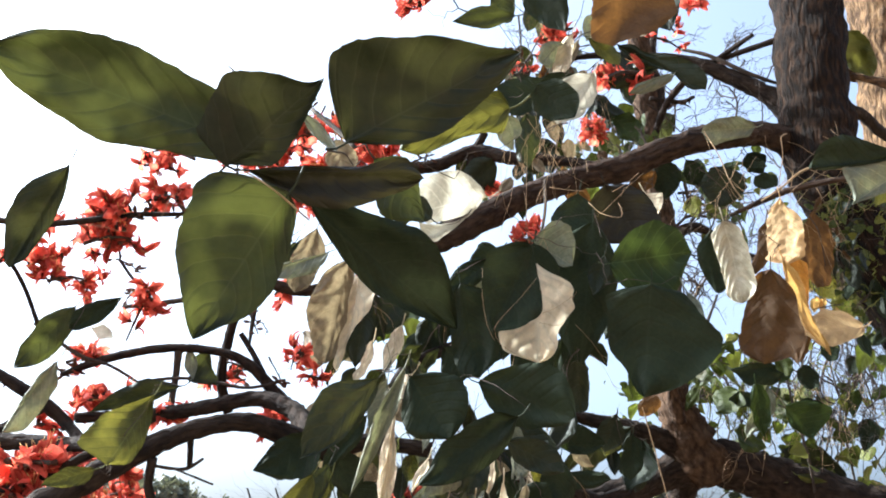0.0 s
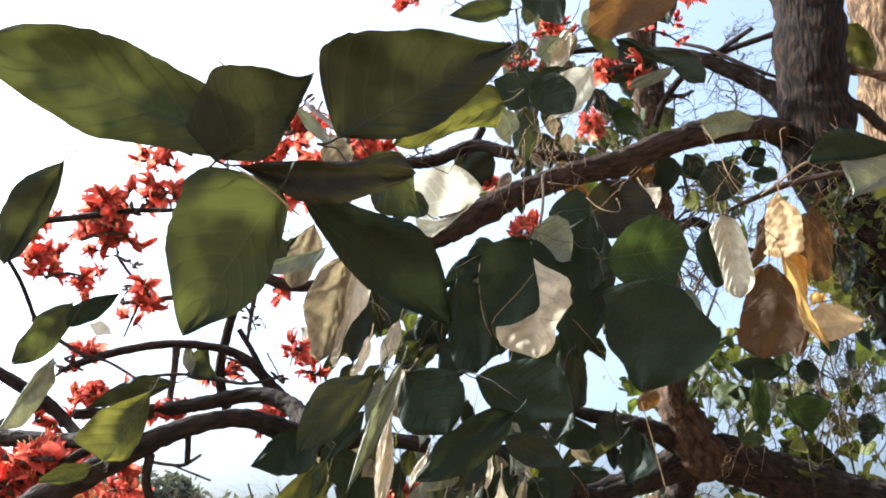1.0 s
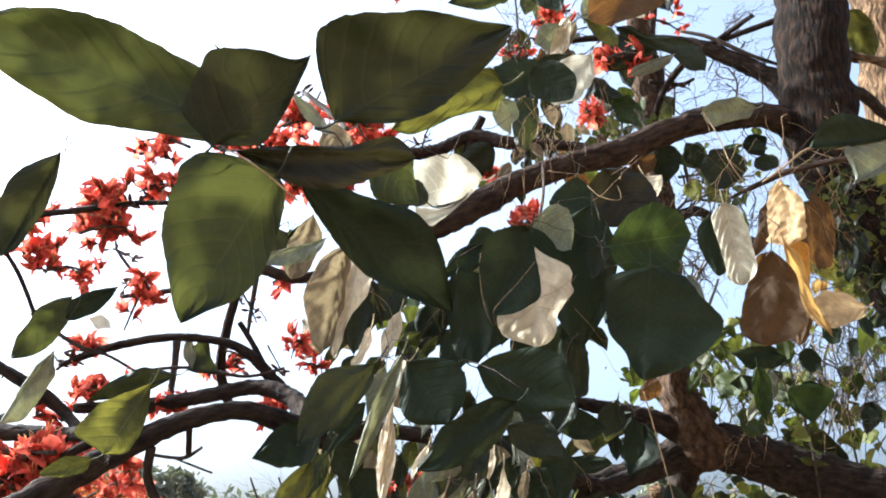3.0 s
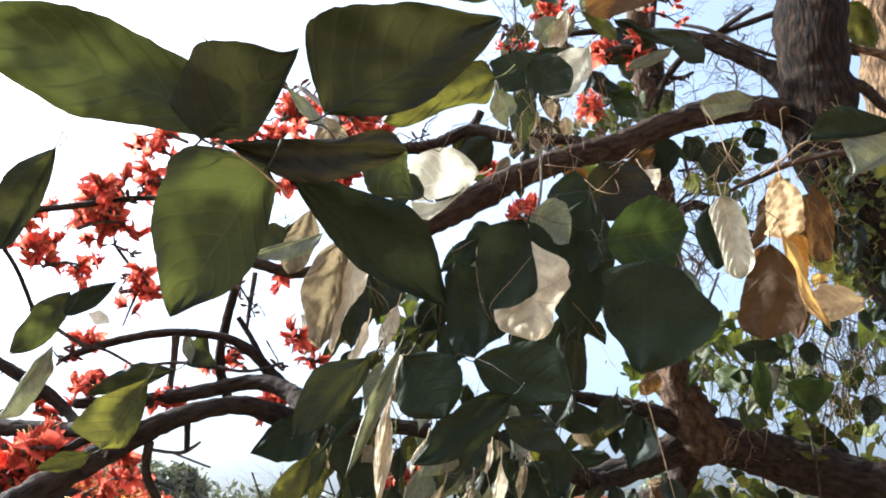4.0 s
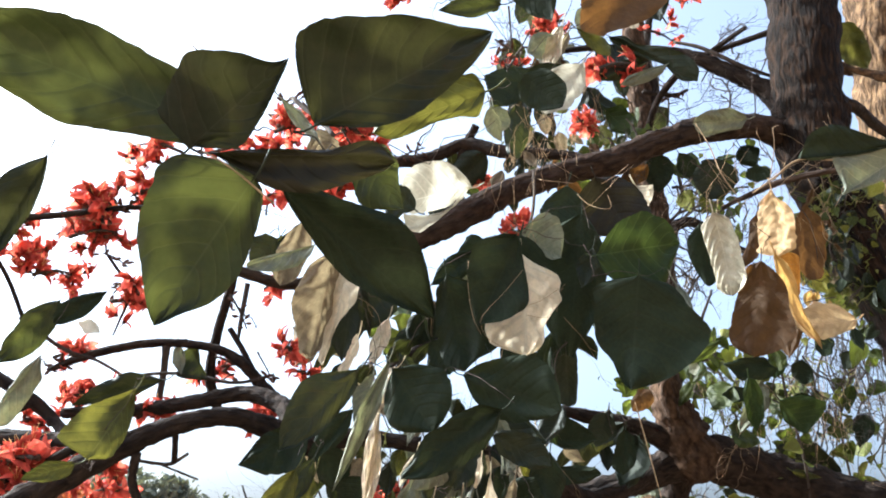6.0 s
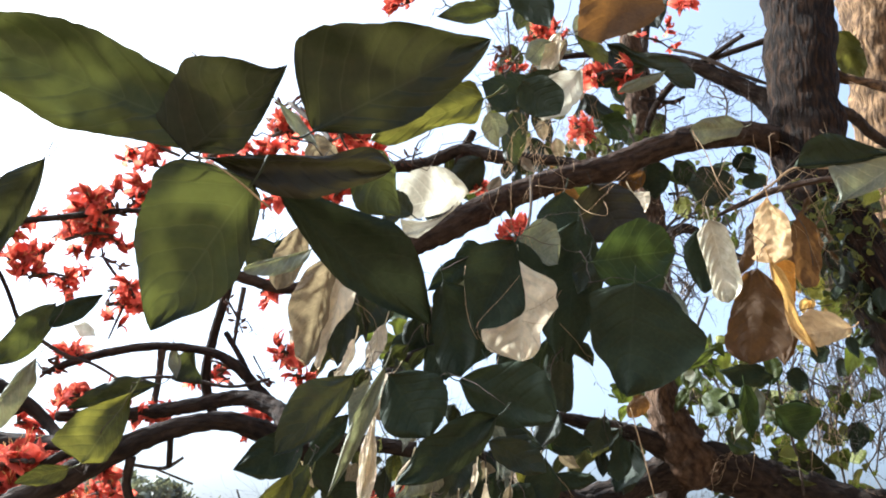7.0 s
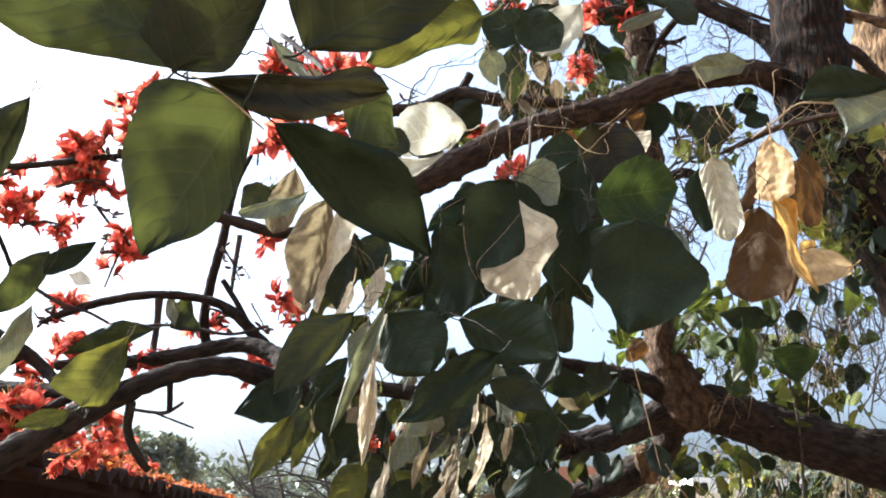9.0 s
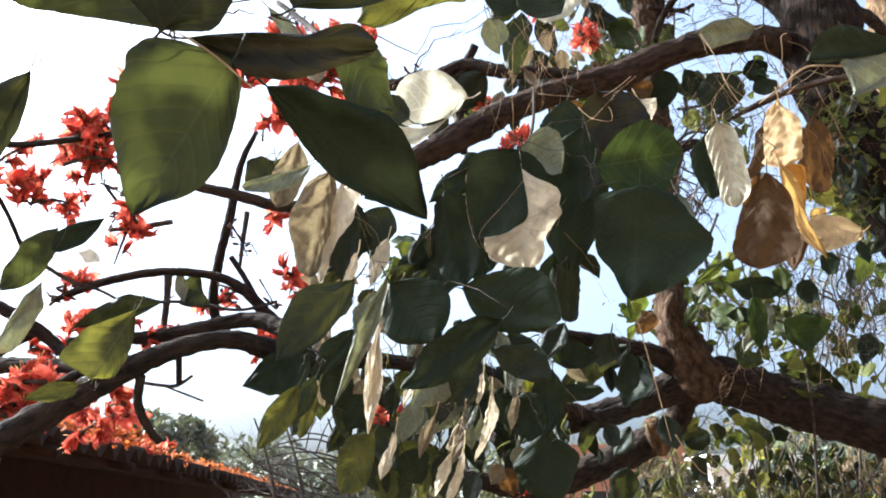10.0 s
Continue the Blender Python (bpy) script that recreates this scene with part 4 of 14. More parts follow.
leaf(flame_tree, GREEN, (-0.228, 1.475, 2.204), (-0.248, 1.497, 2.026), (0.17, -0.97, -0.14), 0.041, 0.048, bend=0.08)
leaf(flame_tree, GREEN, (-0.164, 1.575, 2.23), (-0.217, 1.567, 2.118), (0.26, -0.96, -0.06), 0.044, 0.044, bend=0.08)
leaf(flame_tree, DARK, (-0.357, 1.572, 2.346), (-0.425, 1.53, 2.312), (0.6, -0.75, -0.28), 0.032, 0.027, bend=0.08)
leaf(flame_tree, GREY, (-0.121, 1.256, 1.965), (-0.211, 1.294, 1.743), (0.12, -0.97, -0.22), 0.018, 0.014, "narrow", bend=0.05, fold=0.4)
leaf(flame_tree, DRY, (-0.144, 1.337, 1.9), (-0.165, 1.358, 1.726), (0.12, -0.98, -0.13), 0.009, 0.013, "narrow", bend=0.08, fold=0.5, crumple=0.085)
leaf(flame_tree, DRY, (-0.203, 1.468, 1.97), (-0.169, 1.486, 1.934), (0.17, -0.94, -0.28), 0.016, 0.018, "round", bend=0.08, crumple=0.085)
leaf(flame_tree, GREEN, (0.062, 1.368, 1.854), (0.167, 1.362, 1.8), (-0.08, -0.98, -0.16), 0.032, 0.028, ((0.07, 0.55, 0.79, 0.9, 1, 0.95, 0.89, 0.63, 0.16), (0.04, 0.53, 0.88, 0.94, 1, 0.9, 0.8, 0.51, 0.08)), bend=0.08)
leaf(flame_tree, DARK, (0.234, 1.934, 1.946), (0.35, 1.905, 1.946), (-0.15, -0.97, -0.18), 0.058, 0.023, ((0.18, 0.61, 0.87, 1, 0.91, 0.78, 0.59, 0.4, 0.13), (0.1, 0.43, 0.82, 1, 1, 1, 0.75, 0.37, 0.09)), bend=0.08)
leaf(flame_tree, OLIVE, (0.097, 1.598, 1.947), (0.189, 1.577, 1.877), (-0.27, -0.96, -0.06), 0.015, 0.019, "narrow", bend=0.08)
leaf(flame_tree, DARK, (-0.328, 1.602, 1.904), (-0.461, 1.579, 1.822), (0.26, -0.95, -0.15), 0.061, 0.032, bend=0.08, wave=0.12)
leaf(flame_tree, GREY, (-0.042, 1.526, 1.85), (-0.1, 1.557, 1.775), (-0.09, -0.94, -0.32), 0.046, 0.023, bend=0.08)
leaf(flame_tree, GREEN, (-0.074, 1.063, 2.16), (-0.124, 1.045, 2.197), (0.01, -0.9, -0.43), 0.024, 0.020, bend=0.08)

# leaves, stalks and flowers between the larger ones
leaf(flame_tree, DARK, (0.236, 1.422, 2.415), (0.196, 1.433, 2.313), (-0.13, -0.87, -0.47), 0.058, 0.035, ((0, 0.61, 0.74, 0.87, 0.99, 1, 0.9, 0.79, 0.23), (0, 0.28, 0.6, 0.81, 0.98, 1, 0.98, 0.61, 0.15)), bend=0.08)
leaf(flame_tree, DRY, (0.406, 1.497, 2.455), (0.428, 1.491, 2.398), (-0.71, -0.7, -0.08), 0.032, 0.005, ((0, 0.27, 0.64, 1, 0.98, 0.84, 0.7, 0.56, 0.46), (1, 0.97, 0.93, 0.9, 0.86, 0.83, 0.79, 0.08, 0)), bend=0.08, crumple=0.08)
leaf(flame_tree, OLIVE, (0.126, 1.432, 2.633), (0.129, 1.458, 2.5), (-0.07, -0.83, -0.56), 0.035, 0.030, ((0.67, 0.82, 1, 0.95, 0.87, 0.78, 0.56, 0.34, 0.17), (0, 0.65, 0.77, 0.89, 1, 0.91, 0.82, 0.72, 0.09)), bend=0.08)
leaf(flame_tree, LIME, (0.408, 1.758, 2.857), (0.476, 1.765, 2.771), (-0.2, -0.81, -0.56), 0.042, 0.027, ((0, 0.43, 1, 1, 1, 0.99, 0.99, 0.68, 0.16), (0.28, 0.43, 0.6, 0.77, 0.95, 1, 0.67, 0.33, 0.08)), bend=0.08)
leaf(flame_tree, VINE, (0.399, 1.777, 2.812), (0.409, 1.774, 2.747), (-0.19, -0.82, -0.54), 0.026, 0.018, ((0.38, 0.5, 0.64, 0.78, 0.93, 1, 0.79, 0.58, 0.42), (0.25, 1, 0.98, 0.95, 0.93, 0.91, 0.81, 0.28, 0)), bend=0.08)
leaf(flame_tree, DARK, (0.8, 1.815, 2.757), (0.836, 1.804, 2.71), (-0.36, -0.79, -0.5), 0.017, 0.018, ((0, 0.22, 0.8, 0.85, 0.9, 0.95, 1, 0.58, 0.24), (0.75, 0.82, 0.91, 1, 0.97, 0.72, 0.48, 0.23, 0.05)), bend=0.08)
leaf(flame_tree, DARK, (0.744, 1.662, 2.603), (0.79, 1.648, 2.565), (-0.37, -0.8, -0.48), 0.021, 0.025, ((0, 0.37, 0.87, 0.9, 0.94, 0.97, 1, 0.73, 0.34), (0.59, 0.89, 1, 0.97, 0.95, 0.88, 0.6, 0.32, 0.11)), bend=0.08)
leaf(flame_tree, BROWN, (0.658, 1.468, 2.366), (0.614, 1.488, 2.244), (-0.36, -0.84, -0.4), 0.028, 0.009, ((0.32, 0.59, 0.93, 0.96, 0.98, 1, 0.83, 0.56, 0.35), (0.07, 1, 0.7, 0.41, 0.11, 0.27, 0.52, 0.76, 0.48)), bend=0.08, crumple=0.04)
leaf(flame_tree, GREY, (0.943, 2.279, 2.209), (0.868, 2.314, 2.05), (-0.36, -0.91, -0.21), 0.048, 0.026, ((0, 0.65, 0.82, 1, 0.9, 0.73, 0.55, 0.31, 0.14), (0, 0.63, 1, 0.83, 0.66, 0.6, 0.61, 0.57, 0.03)), bend=0.08, wave=0.1)
leaf(flame_tree, VINE, (0.941, 2.143, 2.269), (0.942, 2.142, 2.198), (-0.39, -0.88, -0.26), 0.028, 0.022, ((0.39, 0.57, 0.78, 0.99, 1, 0.87, 0.75, 0.62, 0.52), (0, 0.96, 1, 0.97, 0.94, 0.91, 0.57, 0, 0)), bend=0.08)
leaf(flame_tree, VINE, (0.82, 2.225, 2.322), (0.706, 2.226, 2.238), (-0.31, -0.91, -0.28), 0.018, 0.018, ((0.07, 0.42, 0.83, 0.91, 0.96, 1, 0.72, 0.36, 0.09), (0.06, 0.37, 0.73, 1, 0.88, 0.77, 0.61, 0.31, 0.07)), bend=0.08)
leaf(flame_tree, GREY, (0.733, 2.251, 2.257), (0.727, 2.24, 2.207), (-0.3, -0.92, -0.26), 0.015, 0.018, ((0.34, 0.53, 0.75, 0.97, 1, 0.75, 0.5, 0.25, 0.06), (0.2, 1, 0.99, 0.97, 0.96, 0.94, 0.93, 0.52, 0.13)), bend=0.08)
leaf(flame_tree, LIT, (0.418, 2.122, 2.03), (0.385, 2.122, 1.953), (-0.18, -0.97, -0.18), 0.036, 0.020, ((0, 0.61, 0.75, 0.89, 1, 0.78, 0.56, 0.34, 0.18), (0.23, 0.39, 0.59, 0.79, 0.98, 1, 0.9, 0.45, 0)), bend=0.08)
leaf(flame_tree, PALE, (-0.987, 1.779, 2.205), (-0.914, 1.764, 2.17), (-0.07, -0.99, 0.15), 0.020, 0.019, ((0, 0.22, 0.9, 1, 0.91, 0.83, 0.68, 0.34, 0.08), (0, 0.33, 0.55, 0.78, 1, 0.87, 0.58, 0.29, 0.07)), bend=0.08)
leaf(flame_tree, DRY, (0.048, 1.536, 1.843), (0.033, 1.527, 1.78), (-0.5, -0.84, 0.22), 0.010, 0.007, ((0, 0, 0.43, 1, 0.94, 0.89, 0.83, 0.77, 0.15), (0, 1, 0.96, 0.92, 0.87, 0.82, 0.74, 0.66, 0.61)), bend=0.08, fold=0.3)
limb(flame_tree, "dry_stalk", STRAW, (0.247, 1.37, 2.36, 0.00059), (0.265, 1.361, 2.333, 0.00059), (0.285, 1.338, 2.31, 0.00056), (0.306, 1.339, 2.31, 0.00056), (0.307, 1.334, 2.323, 0.00053), (0.304, 1.345, 2.346, 0.00043))
limb(flame_tree, "dry_stalk", STRAW, (0.308, 1.406, 2.407, 0.00077), (0.339, 1.399, 2.425, 0.00077), (0.37, 1.408, 2.457, 0.00062))
limb(flame_tree, "dry_stalk", STRAW, (0.171, 1.416, 2.423, 0.00062), (0.206, 1.402, 2.409, 0.00062), (0.245, 1.404, 2.407, 0.0005))
limb(flame_tree, "twig", TWIG, (0.165, 1.444, 2.459, 0.00316), (0.162, 1.433, 2.385, 0.00347), (0.153, 1.435, 2.33, 0.00341), (0.131, 1.411, 2.282, 0.00298))
limb(flame_tree, "dry_stalk", STRAW, (0.11, 1.274, 2.443, 0.00047), (0.109, 1.314, 2.353, 0.00047), (0.112, 1.36, 2.299, 0.00047), (0.117, 1.384, 2.269, 0.00043))
limb(flame_tree, "branch", BARK_TAN, (1.169, 1.85, 3.079, 0.0087), (1.251, 1.897, 3.103, 0.0106), (1.387, 2.004, 3.168, 0.0168), (1.554, 2.161, 3.271, 0.02))
limb(flame_tree, "tendril", STRAW, (-0.908, 1.474, 2.309, 0.00047), (-0.909, 1.457, 2.322, 0.00056), (-0.887, 1.443, 2.331, 0.00056), (-0.869, 1.455, 2.33, 0.00056), (-0.871, 1.472, 2.316, 0.00047))
limb(flame_tree, "tendril", STRAW, (-0.887, 1.461, 2.339, 0.00047), (-0.841, 1.454, 2.335, 0.00053), (-0.802, 1.469, 2.329, 0.00053), (-0.769, 1.486, 2.342, 0.0005))
limb(flame_tree, "tendril", STRAW, (-0.686, 1.472, 2.431, 0.00056), (-0.698, 1.458, 2.41, 0.00059), (-0.704, 1.459, 2.383, 0.00059), (-0.725, 1.479, 2.36, 0.00053))
limb(flame_tree, "tendril", STRAW, (0.016, 1.247, 2.15, 0.0004), (0.015, 1.251, 2.115, 0.0004), (0.019, 1.268, 2.077, 0.0004), (0.028, 1.283, 2.044, 0.0004), (0.04, 1.292, 2.024, 0.0004))
limb(flame_tree, "tendril", STRAW, (0.115, 1.228, 2.125, 0.0004), (0.083, 1.234, 2.086, 0.0004), (0.05, 1.247, 2.053, 0.0004), (0.038, 1.255, 2.034, 0.0004), (0.05, 1.276, 2.012, 0.0004), (0.082, 1.295, 1.997, 0.0004))
limb(flame_tree, "tendril", STRAW, (0.125, 1.255, 2.066, 0.0004), (0.145, 1.252, 2.073, 0.0004), (0.167, 1.257, 2.089, 0.0004), (0.185, 1.262, 2.104, 0.0004))
limb(flame_tree, "tendril", STRAW, (0.12, 1.261, 2.05, 0.0004), (0.14, 1.264, 2.047, 0.0004), (0.158, 1.274, 2.05, 0.0004), (0.175, 1.288, 2.068, 0.0004))
flower_cluster(flame_tree, 11, (-0.933, 1.559, 2.338), (-0.842, 1.601, 2.373), 0.038, 2001, 0.9)
flower_cluster(flame_tree, 8, (-0.911, 1.539, 2.408), (-0.881, 1.582, 2.438), 0.018, 2002, 0.9)
flower_cluster(flame_tree, 10, (-1.049, 1.547, 2.282), (-1.005, 1.589, 2.312), 0.026, 2003, 0.9)
flower_cluster(flame_tree, 6, (-0.454, 1.818, 2.157), (-0.43, 1.879, 2.145), 0.016, 2004, 0.85)
flower_cluster(flame_tree, 4, (-0.419, 1.865, 2.104), (-0.41, 1.92, 2.102), 0.018, 2005, 0.8)
flower_cluster(flame_tree, 7, (-0.974, 1.836, 2.026), (-0.941, 1.882, 2.048), 0.022, 2006, 0.9)
flower_cluster(flame_tree, 8, (0.351, 1.568, 2.837), (0.458, 1.606, 2.884), 0.019, 2007, 0.9)
flower_cluster(flame_tree, 9, (0.293, 1.553, 2.668), (0.338, 1.591, 2.711), 0.015, 2008, 0.65)
flower_cluster(flame_tree, 8, (-0.257, 1.259, 2.449), (-0.218, 1.306, 2.471), 0.018, 2009, 0.9)
flower_cluster(flame_tree, 6, (-0.3, 1.53, 2.452), (-0.264, 1.565, 2.5), 0.016, 2010, 0.9)
twig_spray(flame_tree, TWIG, (0.671, 1.92, 2.96), (0.842, 1.939, 3.08), 0.0017, 3001, 4, 0, "twig", 0.55)
twig_spray(flame_tree, TWIG, (0.574, 1.825, 2.917), (0.719, 1.88, 2.951), 0.0013, 3002, 4, 0, "twig", 0.55)
twig_spray(flame_tree, TWIG, (0.741, 1.691, 2.833), (0.675, 1.736, 2.876), 0.0014, 3003, 4, 0, "twig", 0.55)
twig_spray(flame_tree, TWIG, (0.663, 1.775, 2.945), (0.724, 1.792, 3.061), 0.0011, 3004, 4, 0, "twig", 0.55)
twig_spray(flame_tree, TWIG, (0.81, 1.71, 2.79), (0.811, 1.703, 2.957), 0.0019, 3005, 4, 0, "twig", 0.55)
twig_spray(flame_tree, TWIG, (0.964, 1.833, 3.049), (0.919, 1.933, 2.966), 0.0013, 3006, 4, 0, "twig", 0.55)
twig_spray(flame_tree, TWIG, (0.774, 1.792, 2.937), (0.88, 1.841, 2.983), 0.0019, 3007, 4, 0, "twig", 0.55)
twig_spray(flame_tree, TWIG, (0.983, 1.878, 3.162), (0.927, 1.95, 3.143), 0.0018, 3008, 4, 0, "twig", 0.55)
twig_spray(flame_tree, TWIG, (0.554, 1.81, 2.843), (0.655, 1.809, 3.002), 0.0015, 3009, 4, 0, "twig", 0.55)
twig_spray(flame_tree, TWIG, (0.873, 1.875, 2.967), (0.825, 1.941, 2.962), 0.0011, 3010, 4, 0, "twig", 0.55)
twig_spray(flame_tree, TWIG, (0.755, 1.803, 3.017), (0.715, 1.885, 2.976), 0.0013, 3011, 4, 0, "twig", 0.55)
twig_spray(flame_tree, TWIG, (0.865, 1.869, 3.156), (1.006, 1.917, 3.206), 0.0012, 3012, 4, 0, "twig", 0.55)
twig_spray(flame_tree, TWIG, (0.615, 1.785, 3.154), (0.756, 1.822, 3.229), 0.0018, 3013, 4, 0, "twig", 0.55)
twig_spray(flame_tree, TWIG, (0.732, 1.664, 3.046), (0.852, 1.688, 3.149), 0.0018, 3014, 4, 0, "twig", 0.55)
twig_spray(flame_tree, TWIG, (0.669, 1.972, 2.901), (0.786, 2.044, 2.894), 0.0011, 3015, 4, 0, "twig", 0.55)
twig_spray(flame_tree, TWIG, (0.643, 1.961, 2.781), (0.784, 2.049, 2.741), 0.0011, 3016, 4, 0, "twig", 0.55)
twig_spray(flame_tree, TWIG, (0.656, 1.889, 2.767), (0.726, 1.974, 2.728), 0.0014, 3017, 4, 0, "twig", 0.55)
twig_spray(flame_tree, TWIG, (0.6, 1.852, 2.586), (0.733, 1.902, 2.631), 0.0014, 3018, 4, 0, "twig", 0.55)
twig_spray(flame_tree, TWIG, (0.653, 2.069, 2.622), (0.769, 2.169, 2.551), 0.0014, 3019, 4, 0, "twig", 0.55)
twig_spray(flame_tree, TWIG, (0.642, 1.83, 2.592), (0.612, 1.954, 2.457), 0.0017, 3020, 4, 0, "twig", 0.55)
twig_spray(flame_tree, TWIG, (0.709, 1.871, 2.765), (0.668, 1.976, 2.671), 0.0017, 3021, 4, 0, "twig", 0.55)
twig_spray(flame_tree, TWIG, (0.748, 1.86, 2.608), (0.818, 1.974, 2.501), 0.0014, 3022, 4, 0, "twig", 0.55)
twig_spray(flame_tree, TWIG, (0.898, 2.045, 2.688), (0.876, 2.17, 2.551), 0.0015, 3023, 4, 0, "twig", 0.55)
twig_spray(flame_tree, TWIG, (0.64, 1.92, 2.698), (0.803, 1.977, 2.73), 0.0013, 3024, 4, 0, "twig", 0.55)
twig_spray(flame_tree, TWIG, (0.12, 1.624, 2.903), (0.092, 1.621, 3.058), 0.0018, 3025, 4, 0, "twig", 0.55)
twig_spray(flame_tree, TWIG, (0.168, 1.627, 2.963), (0.197, 1.624, 3.121), 0.0018, 3026, 4, 0, "twig", 0.55)
twig_spray(flame_tree, TWIG, (0.078, 1.703, 3.028), (0.173, 1.727, 3.131), 0.0019, 3027, 4, 0, "twig", 0.55)
twig_spray(flame_tree, TWIG, (0.136, 1.74, 2.976), (0.157, 1.718, 3.177), 0.0018, 3028, 4, 0, "twig", 0.55)
twig_spray(flame_tree, STRAW, (0.18, 1.488, 2.637), (0.277, 1.535, 2.61), 0.00055, 3029, 1, 0, "dry_stalk", 0.5)
twig_spray(flame_tree, STRAW, (0.164, 1.488, 2.64), (0.164, 1.547, 2.581), 0.00055, 3030, 1, 0, "dry_stalk", 0.5)
twig_spray(flame_tree, STRAW, (0.185, 1.431, 2.583), (0.211, 1.471, 2.568), 0.00055, 3031, 1, 0, "dry_stalk", 0.5)
twig_spray(flame_tree, STRAW, (0.229, 1.548, 2.662), (0.198, 1.598, 2.621), 0.00055, 3032, 1, 0, "dry_stalk", 0.5)
twig_spray(flame_tree, STRAW, (0.255, 1.514, 2.6), (0.297, 1.556, 2.583), 0.00055, 3033, 1, 0, "dry_stalk", 0.5)
twig_spray(flame_tree, STRAW, (0.238, 1.553, 2.663), (0.199, 1.61, 2.605), 0.00055, 3034, 1, 0, "dry_stalk", 0.5)
twig_spray(flame_tree, STRAW, (0.138, 1.482, 2.615), (0.14, 1.523, 2.595), 0.00055, 3035, 1, 0, "dry_stalk", 0.5)
twig_spray(flame_tree, STRAW, (0.227, 1.41, 2.509), (0.185, 1.474, 2.435), 0.00055, 3036, 1, 0, "dry_stalk", 0.5)
twig_spray(flame_tree, STRAW, (0.231, 1.522, 2.67), (0.216, 1.564, 2.649), 0.00055, 3037, 1, 0, "dry_stalk", 0.5)
twig_spray(flame_tree, STRAW, (0.22, 1.445, 2.618), (0.209, 1.479, 2.614), 0.00055, 3038, 1, 0, "dry_stalk", 0.5)
twig_spray(flame_tree, STRAW, (0.173, 1.433, 2.614), (0.241, 1.474, 2.6), 0.00055, 3039, 1, 0, "dry_stalk", 0.5)
twig_spray(flame_tree, STRAW, (0.098, 1.527, 2.693), (0.075, 1.571, 2.664), 0.00055, 3040, 1, 0, "dry_stalk", 0.5)
twig_spray(flame_tree, STRAW, (0.242, 1.535, 2.642), (0.233, 1.576, 2.622), 0.00055, 3041, 1, 0, "dry_stalk", 0.5)
twig_spray(flame_tree, STRAW, (0.143, 1.519, 2.596), (0.134, 1.572, 2.548), 0.00055, 3042, 1, 0, "dry_stalk", 0.5)
twig_spray(flame_tree, STRAW, (0.155, 1.368, 2.507), (0.139, 1.401, 2.505), 0.00055, 3043, 1, 0, "dry_stalk", 0.5)
twig_spray(flame_tree, STRAW, (0.103, 1.387, 2.57), (0.122, 1.428, 2.552), 0.00055, 3044, 1, 0, "dry_stalk", 0.5)
twig_spray(flame_tree, STRAW, (0.18, 1.456, 2.544), (0.21, 1.506, 2.505), 0.00055, 3045, 1, 0, "dry_stalk", 0.5)
twig_spray(flame_tree, STRAW, (0.201, 1.514, 2.593), (0.265, 1.549, 2.592), 0.00055, 3046, 1, 0, "dry_stalk", 0.5)
twig_spray(flame_tree, STRAW, (0.139, 1.471, 2.561), (0.102, 1.528, 2.502), 0.00055, 3047, 1, 0, "dry_stalk", 0.5)
twig_spray(flame_tree, STRAW, (0.19, 1.366, 2.521), (0.175, 1.425, 2.459), 0.00055, 3048, 1, 0, "dry_stalk", 0.5)
twig_spray(flame_tree, STRAW, (0.084, 1.356, 2.516), (0.072, 1.404, 2.481), 0.00055, 3049, 1, 0, "dry_stalk", 0.5)
twig_spray(flame_tree, STRAW, (0.176, 1.464, 2.592), (0.143, 1.517, 2.543), 0.00055, 3050, 1, 0, "dry_stalk", 0.5)
twig_spray(flame_tree, STRAW, (0.177, 1.47, 2.596), (0.116, 1.537, 2.513), 0.00055, 3051, 1, 0, "dry_stalk", 0.5)
twig_spray(flame_tree, STRAW, (0.207, 1.543, 2.681), (0.264, 1.625, 2.574), 0.00055, 3052, 1, 0, "dry_stalk", 0.5)
twig_spray(flame_tree, STRAW, (0.122, 1.354, 2.523), (0.12, 1.39, 2.515), 0.00055, 3053, 1, 0, "dry_stalk", 0.5)
twig_spray(flame_tree, STRAW, (0.119, 1.417, 2.522), (0.102, 1.466, 2.484), 0.00055, 3054, 1, 0, "dry_stalk", 0.5)
twig_spray(flame_tree, STRAW, (0.32, 1.539, 2.653), (0.349, 1.53, 2.624), 0.00047, 3055, 0, 0, "dry_stalk", 0.5)
twig_spray(flame_tree, STRAW, (0.31, 1.542, 2.645), (0.319, 1.54, 2.6), 0.00047, 3056, 0, 0, "dry_stalk", 0.5)
twig_spray(flame_tree, STRAW, (0.297, 1.529, 2.673), (0.278, 1.502, 2.683), 0.00047, 3057, 0, 0, "dry_stalk", 0.5)
twig_spray(flame_tree, STRAW, (0.287, 1.535, 2.659), (0.248, 1.519, 2.642), 0.00047, 3058, 0, 0, "dry_stalk", 0.5)
twig_spray(flame_tree, STRAW, (0.288, 1.533, 2.663), (0.251, 1.513, 2.656), 0.00047, 3059, 0, 0, "dry_stalk", 0.5)
twig_spray(flame_tree, STRAW, (0.288, 1.537, 2.654), (0.251, 1.525, 2.628), 0.00047, 3060, 0, 0, "dry_stalk", 0.5)
twig_spray(flame_tree, STRAW, (0.302, 1.542, 2.644), (0.293, 1.541, 2.597), 0.00047, 3061, 0, 0, "dry_stalk", 0.5)
twig_spray(flame_tree, STRAW, (0.288, 1.536, 2.658), (0.248, 1.521, 2.638), 0.00047, 3062, 0, 0, "dry_stalk", 0.5)
twig_spray(flame_tree, STRAW, (0.319, 1.533, 2.666), (0.347, 1.513, 2.664), 0.00047, 3063, 0, 0, "dry_stalk", 0.5)
